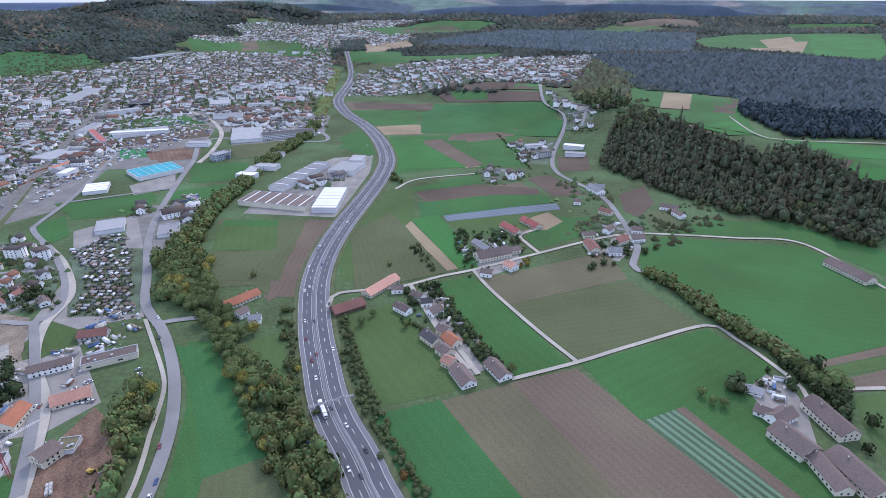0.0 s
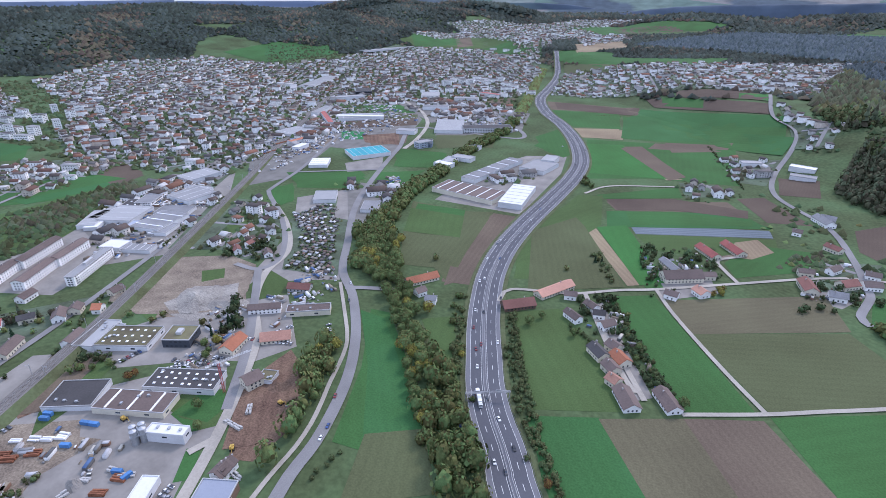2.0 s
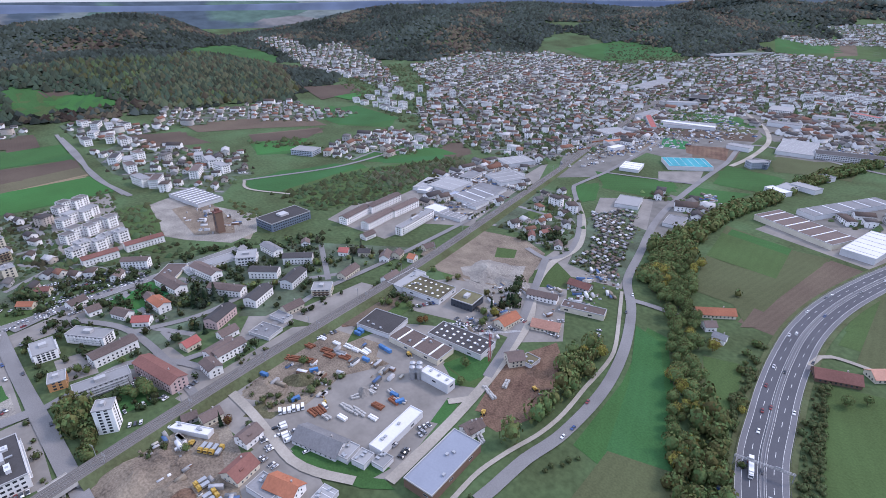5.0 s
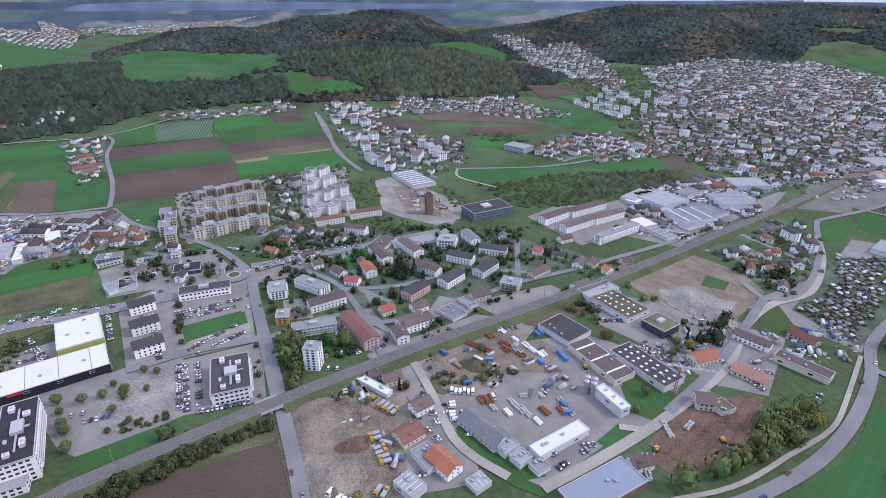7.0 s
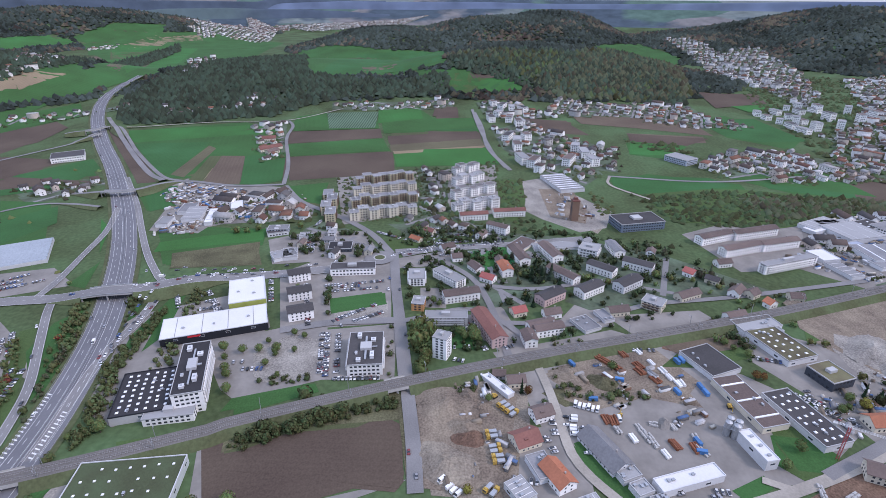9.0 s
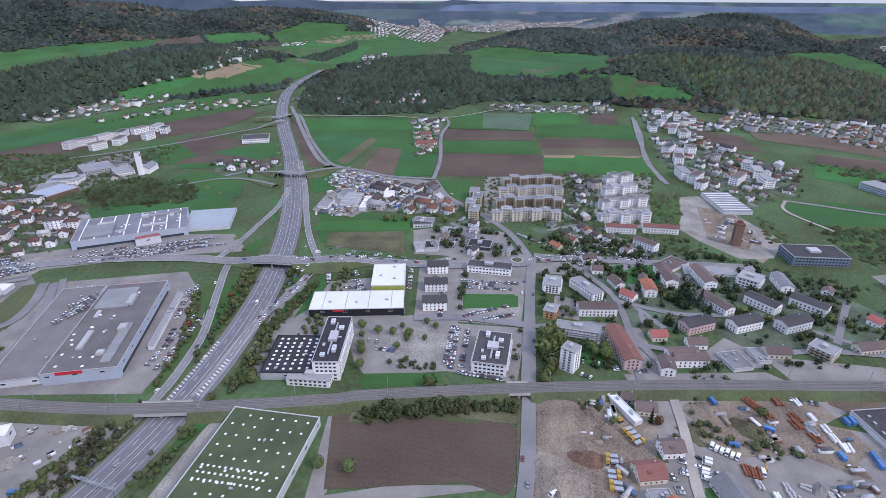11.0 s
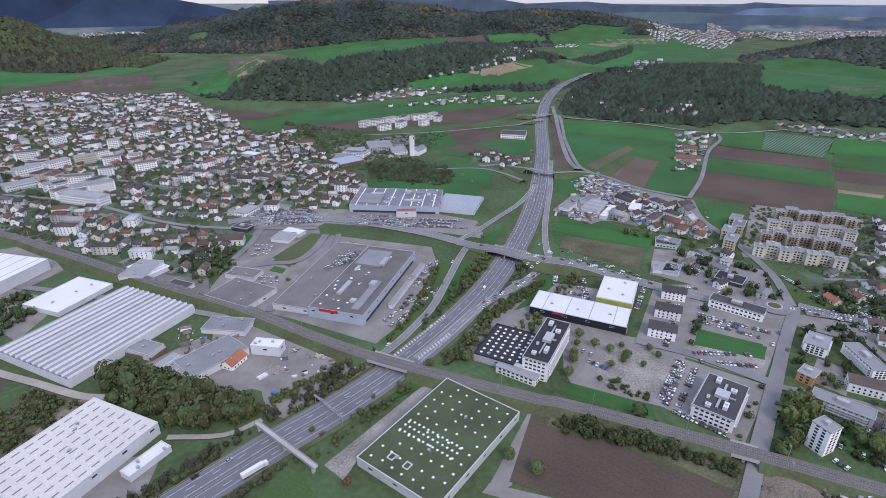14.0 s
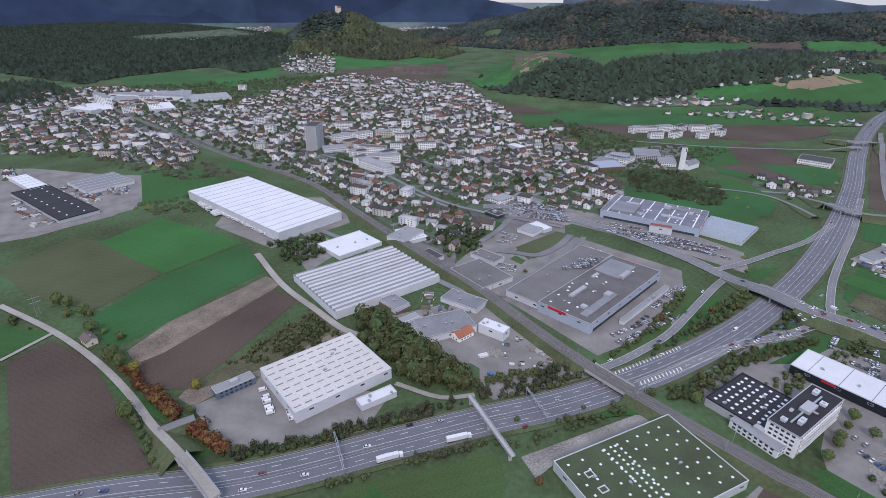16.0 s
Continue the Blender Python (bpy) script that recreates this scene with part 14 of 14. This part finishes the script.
parked("car", (-518.8, -29.6), (-530.7, 18.6), 14)
parked("car", (-511.4, -23.4), (-522.8, 30.4), 12)
parked("car", (-337.7, 107.7), (-337.2, 143.9), 6)
parked("car", (-226.5, 278.2), (-265.9, 270.8), 8)
parked("car", (-217.2, 314.3), (-206.5, 296.1), 6)
parked("car", (-254.3, 227.8), (-297.6, 231.0), 5)
parked("car", (-248.5, 286.4), (-240.8, 299.1), 6)
parked("car", (-291.2, 225.7), (-271.5, 238.0), 7)
parked("car", (-202.9, -207.7), (-218.4, -161.6), 8)
parked("car", (-356.8, -100.0), (-381.9, -65.9), 8)
parked("car", (-365.7, -105.8), (-393.5, -73.5), 9)
parked("car", (-264.4, 56.8), (-247.3, 57.5), 6)
parked("car", (-333.6, -12.5), (-337.5, 17.8), 8)
parked("car", (-490.6, -25.2), (-499.5, 9.0), 8)
parked("car", (-507.4, -47.8), (-514.8, -27.5), 8)
parked("car", (-516.8, 461.0), (-506.6, 514.3), 10)
parked("car", (-580.1, 550.1), (-570.7, 613.4), 10)
parked("car", (-488.1, 426.6), (-486.6, 464.1), 10)

# site equipment and yard goods
digger(-198.1, 176.9)
digger(-280.5, 22.1)
digger(-277.7, 172.5)
digger(-265.3, 99.6)
digger(-194.9, 219.2)
stack("white", (-339.0, 130.1), (-325.9, 135.2))
stack("white", (-326.3, 135.9), (-314.9, 140.2))
stack("white", (-316.9, 141.2), (-301.5, 146.3))
stack("white", (-303.4, 147.3), (-291.2, 151.0))
stack("white", (-332.1, 95.6), (-349.8, 139.4))
stack("white", (-304.0, 150.1), (-294.1, 151.7))
stack("white", (-239.7, 118.7), (-231.8, 121.1))
stack("white", (-251.4, 102.9), (-245.7, 104.7))
stack("rust", (-322.3, 124.2), (-307.2, 131.6))
stack("rust", (-307.2, 131.6), (-293.8, 138.4))
stack("rust", (-333.1, 94.3), (-310.1, 114.2))
stack("rust", (-315.8, 123.5), (-304.0, 129.1))
stack("rust", (-335.9, 116.6), (-322.9, 122.2))
stack("rust", (-297.1, -2.5), (-298.9, 10.2))
stack("rust", (-267.1, 94.7), (-256.7, 95.7))
stack("rust", (-267.3, 90.1), (-257.4, 92.2))
stack("rust", (-247.8, 125.3), (-238.9, 128.5))
stack("rust", (-245.9, 137.0), (-238.0, 138.6))
stack("blue", (-327.0, 154.2), (-317.0, 157.2))
stack("blue", (-328.9, 158.2), (-318.4, 160.5))
stack("blue", (-299.7, 160.7), (-287.3, 163.1))
stack("blue", (-293.7, 143.0), (-283.0, 146.3))
stack("blue", (-320.6, 77.3), (-314.3, 80.6))
stack("blue", (-248.8, 139.6), (-241.9, 141.5))
stack("blue", (-238.6, 136.8), (-237.8, 141.5))
stack("blue", (-281.0, 83.2), (-280.8, 88.9))
stack("blue", (-302.1, 105.4), (-301.0, 110.1))
stack("grey", (-260.3, 109.3), (-250.2, 112.3))
stack("grey", (-252.1, 113.3), (-239.0, 117.1))
stack("grey", (-255.9, 109.9), (-242.9, 114.4))
stack("grey", (-261.4, 116.1), (-259.4, 123.4))
stack("grey", (-253.1, 141.4), (-246.0, 141.5))
stack("grey", (-261.0, 130.7), (-252.7, 132.4))
stack("grey", (-256.7, 95.7), (-249.0, 97.8))
stack("grey", (-192.9, 165.5), (-176.5, 160.7))
stack("grey", (-243.7, 140.0), (-233.6, 144.5))
stack("grey", (-217.6, 195.1), (-201.8, 191.9))
stack("grey", (-208.9, 203.0), (-214.4, 213.2))
stack("rust", (-632.9, -360.1), (-606.1, -294.8))
stack("rust", (-629.5, -315.7), (-576.1, -271.0))
stack("rust", (-607.9, -265.6), (-609.7, -237.9))
stack("blue", (-628.8, -331.8), (-614.6, -315.4))
stack("blue", (-580.9, -266.3), (-582.1, -252.6))
stack("rust", (-611.3, 781.3), (-598.7, 852.8))
stack("rust", (-595.1, 713.3), (-585.3, 748.4))
stack("rust", (-653.0, 870.3), (-651.6, 906.5))
stack("rust", (259.2, -787.8), (235.5, -758.1))
stack("rust", (320.4, -740.5), (293.8, -713.4))
spoil_heap(-272.1, -6.7, 24, "dirt")
spoil_heap(-278.6, 4.6, 12, "dirt")
spoil_heap(-250.8, 3.3, 13, "dirt")
spoil_heap(-273.4, -8.8, 22, "dirt")
spoil_heap(-223.7, -7.8, 20, "rubble")
spoil_heap(-243.7, 5.3, 11, "earth")
spoil_heap(-267.9, 11.2, 10, "dirt")
clutter([(-233.0, -21.1), (-236.9, 6.8), (-212.4, 14.0), (-208.3, -15.1)], 11.0)
clutter([(-245.6, 27.5), (-245.5, 34.3), (-219.8, 34.9), (-220.0, 25.4)], 5.0)
clutter([(-299.0, -11.3), (-301.8, 12.3), (-289.8, 11.9), (-287.3, -11.0)], 6.0)
spoil_heap(-302.9, 74.1, 15, "dirt")
spoil_heap(-299.4, 96.7, 11, "scrub")
spoil_heap(-344.4, 307.5, 26, "gravel")
spoil_heap(-310.9, 305.8, 20, "gravel")
spoil_heap(-405.6, 287.9, 14, "dirt")
spoil_heap(-207.2, 233.7, 9, "earth")
spoil_heap(-260.8, 126.3, 6, "yard")
spoil_heap(-134.5, -305.4, 8, "gravel")
gantry(-69.1, 271.6, "motorway")
gantry(-136.7, -253.3, "motorway")
gantry(-11.0, -245.9, "motorway")
pylon(208.5, -459.2)
parked("car", (-263.3, -414.6), (-289.5, -410.5), 14, 7.2)
parked("car", (-251.8, -407.3), (-281.5, -404.8), 14, 7.2)
parked("car", (-240.6, -404.3), (-270.9, -399.5), 14, 7.2)

# more trees
scatter("broadleaf", [(-94.4, 280.6), (-130.8, 361.0), (-134.6, 402.1), (-106.2, 331.4), (-73.7, 253.5)], 7.0, 6)
scatter("bush", [(-94.5, 388.7), (-86.7, 394.6), (-44.3, 268.4), (-26.6, 222.4), (-31.6, 217.7), (-62.6, 293.4)], 5.0, 4)
scatter("garden", [(-315.4, 289.3), (-311.5, 316.3), (-279.5, 291.7), (-284.2, 270.0)], 6.0, 7)
scatter("bush", [(-238.7, -138.6), (-284.9, -42.3), (-261.1, -38.9), (-246.8, -104.5), (-226.3, -135.9)], 5.0, 3.5)
scatter("mixed", [(330.1, -1066.1), (156.8, -983.6), (69.0, -825.1), (137.6, -816.5), (274.7, -940.7)], 9.0, 7)
scatter("garden", [(518.7, -1239.9), (345.9, -1165.8), (152.8, -947.8), (170.4, -891.9), (337.9, -1000.5), (457.4, -1070.4)], 9.0, 6)
scatter("garden", [(-685.8, 219.4), (-706.4, 366.9), (-678.4, 528.5), (-628.8, 501.1), (-579.8, 339.7), (-585.2, 238.7)], 6.5, 7)
scatter("mixed", [(-685.3, 355.4), (-672.7, 535.8), (-634.0, 507.4), (-600.3, 352.1)], 7.0, 8)
scatter("garden", [(-450.1, 509.7), (-418.1, 526.1), (-374.7, 473.7), (-334.9, 397.8), (-367.2, 384.9)], 9.0, 5)
scatter("bush", [(-241.1, -142.3), (-272.4, -105.3), (-281.9, -76.2), (-259.0, -69.0), (-227.7, -125.6)], 3.6, 6)
scatter("garden", [(-493.7, -679.6), (-565.5, -674.2), (-581.2, -612.0), (-564.3, -544.2), (-525.9, -526.3), (-490.3, -575.4), (-453.7, -619.7)], 8.0, 7)
scatter("garden", [(-337.3, -640.6), (-404.0, -634.2), (-385.9, -588.8), (-321.6, -576.4)], 9.0, 7)
scatter("garden", [(291.2, 1320.3), (420.3, 1506.5), (411.3, 1233.2), (349.5, 1034.5), (297.9, 1038.1), (267.0, 1091.8)], 12.0, 9)
scatter("garden", [(331.8, 1065.5), (417.8, 1107.8), (331.1, 905.4), (298.6, 920.8)], 12.0, 9)
scatter("mixed", [(178.1, 614.7), (224.4, 586.6), (220.2, 553.8), (158.2, 533.0), (138.2, 555.1)], 12.0, 7)
scatter("garden", [(-746.7, 43.9), (-743.7, 80.3), (-659.4, 78.1), (-572.4, 64.1), (-602.4, 43.8)], 8.0, 7)
scatter("bush", [(-696.6, 165.6), (-657.8, 187.6), (-601.7, 179.9), (-611.2, 160.7)], 7.0, 5)
# end
loose_trees()
far_woods()
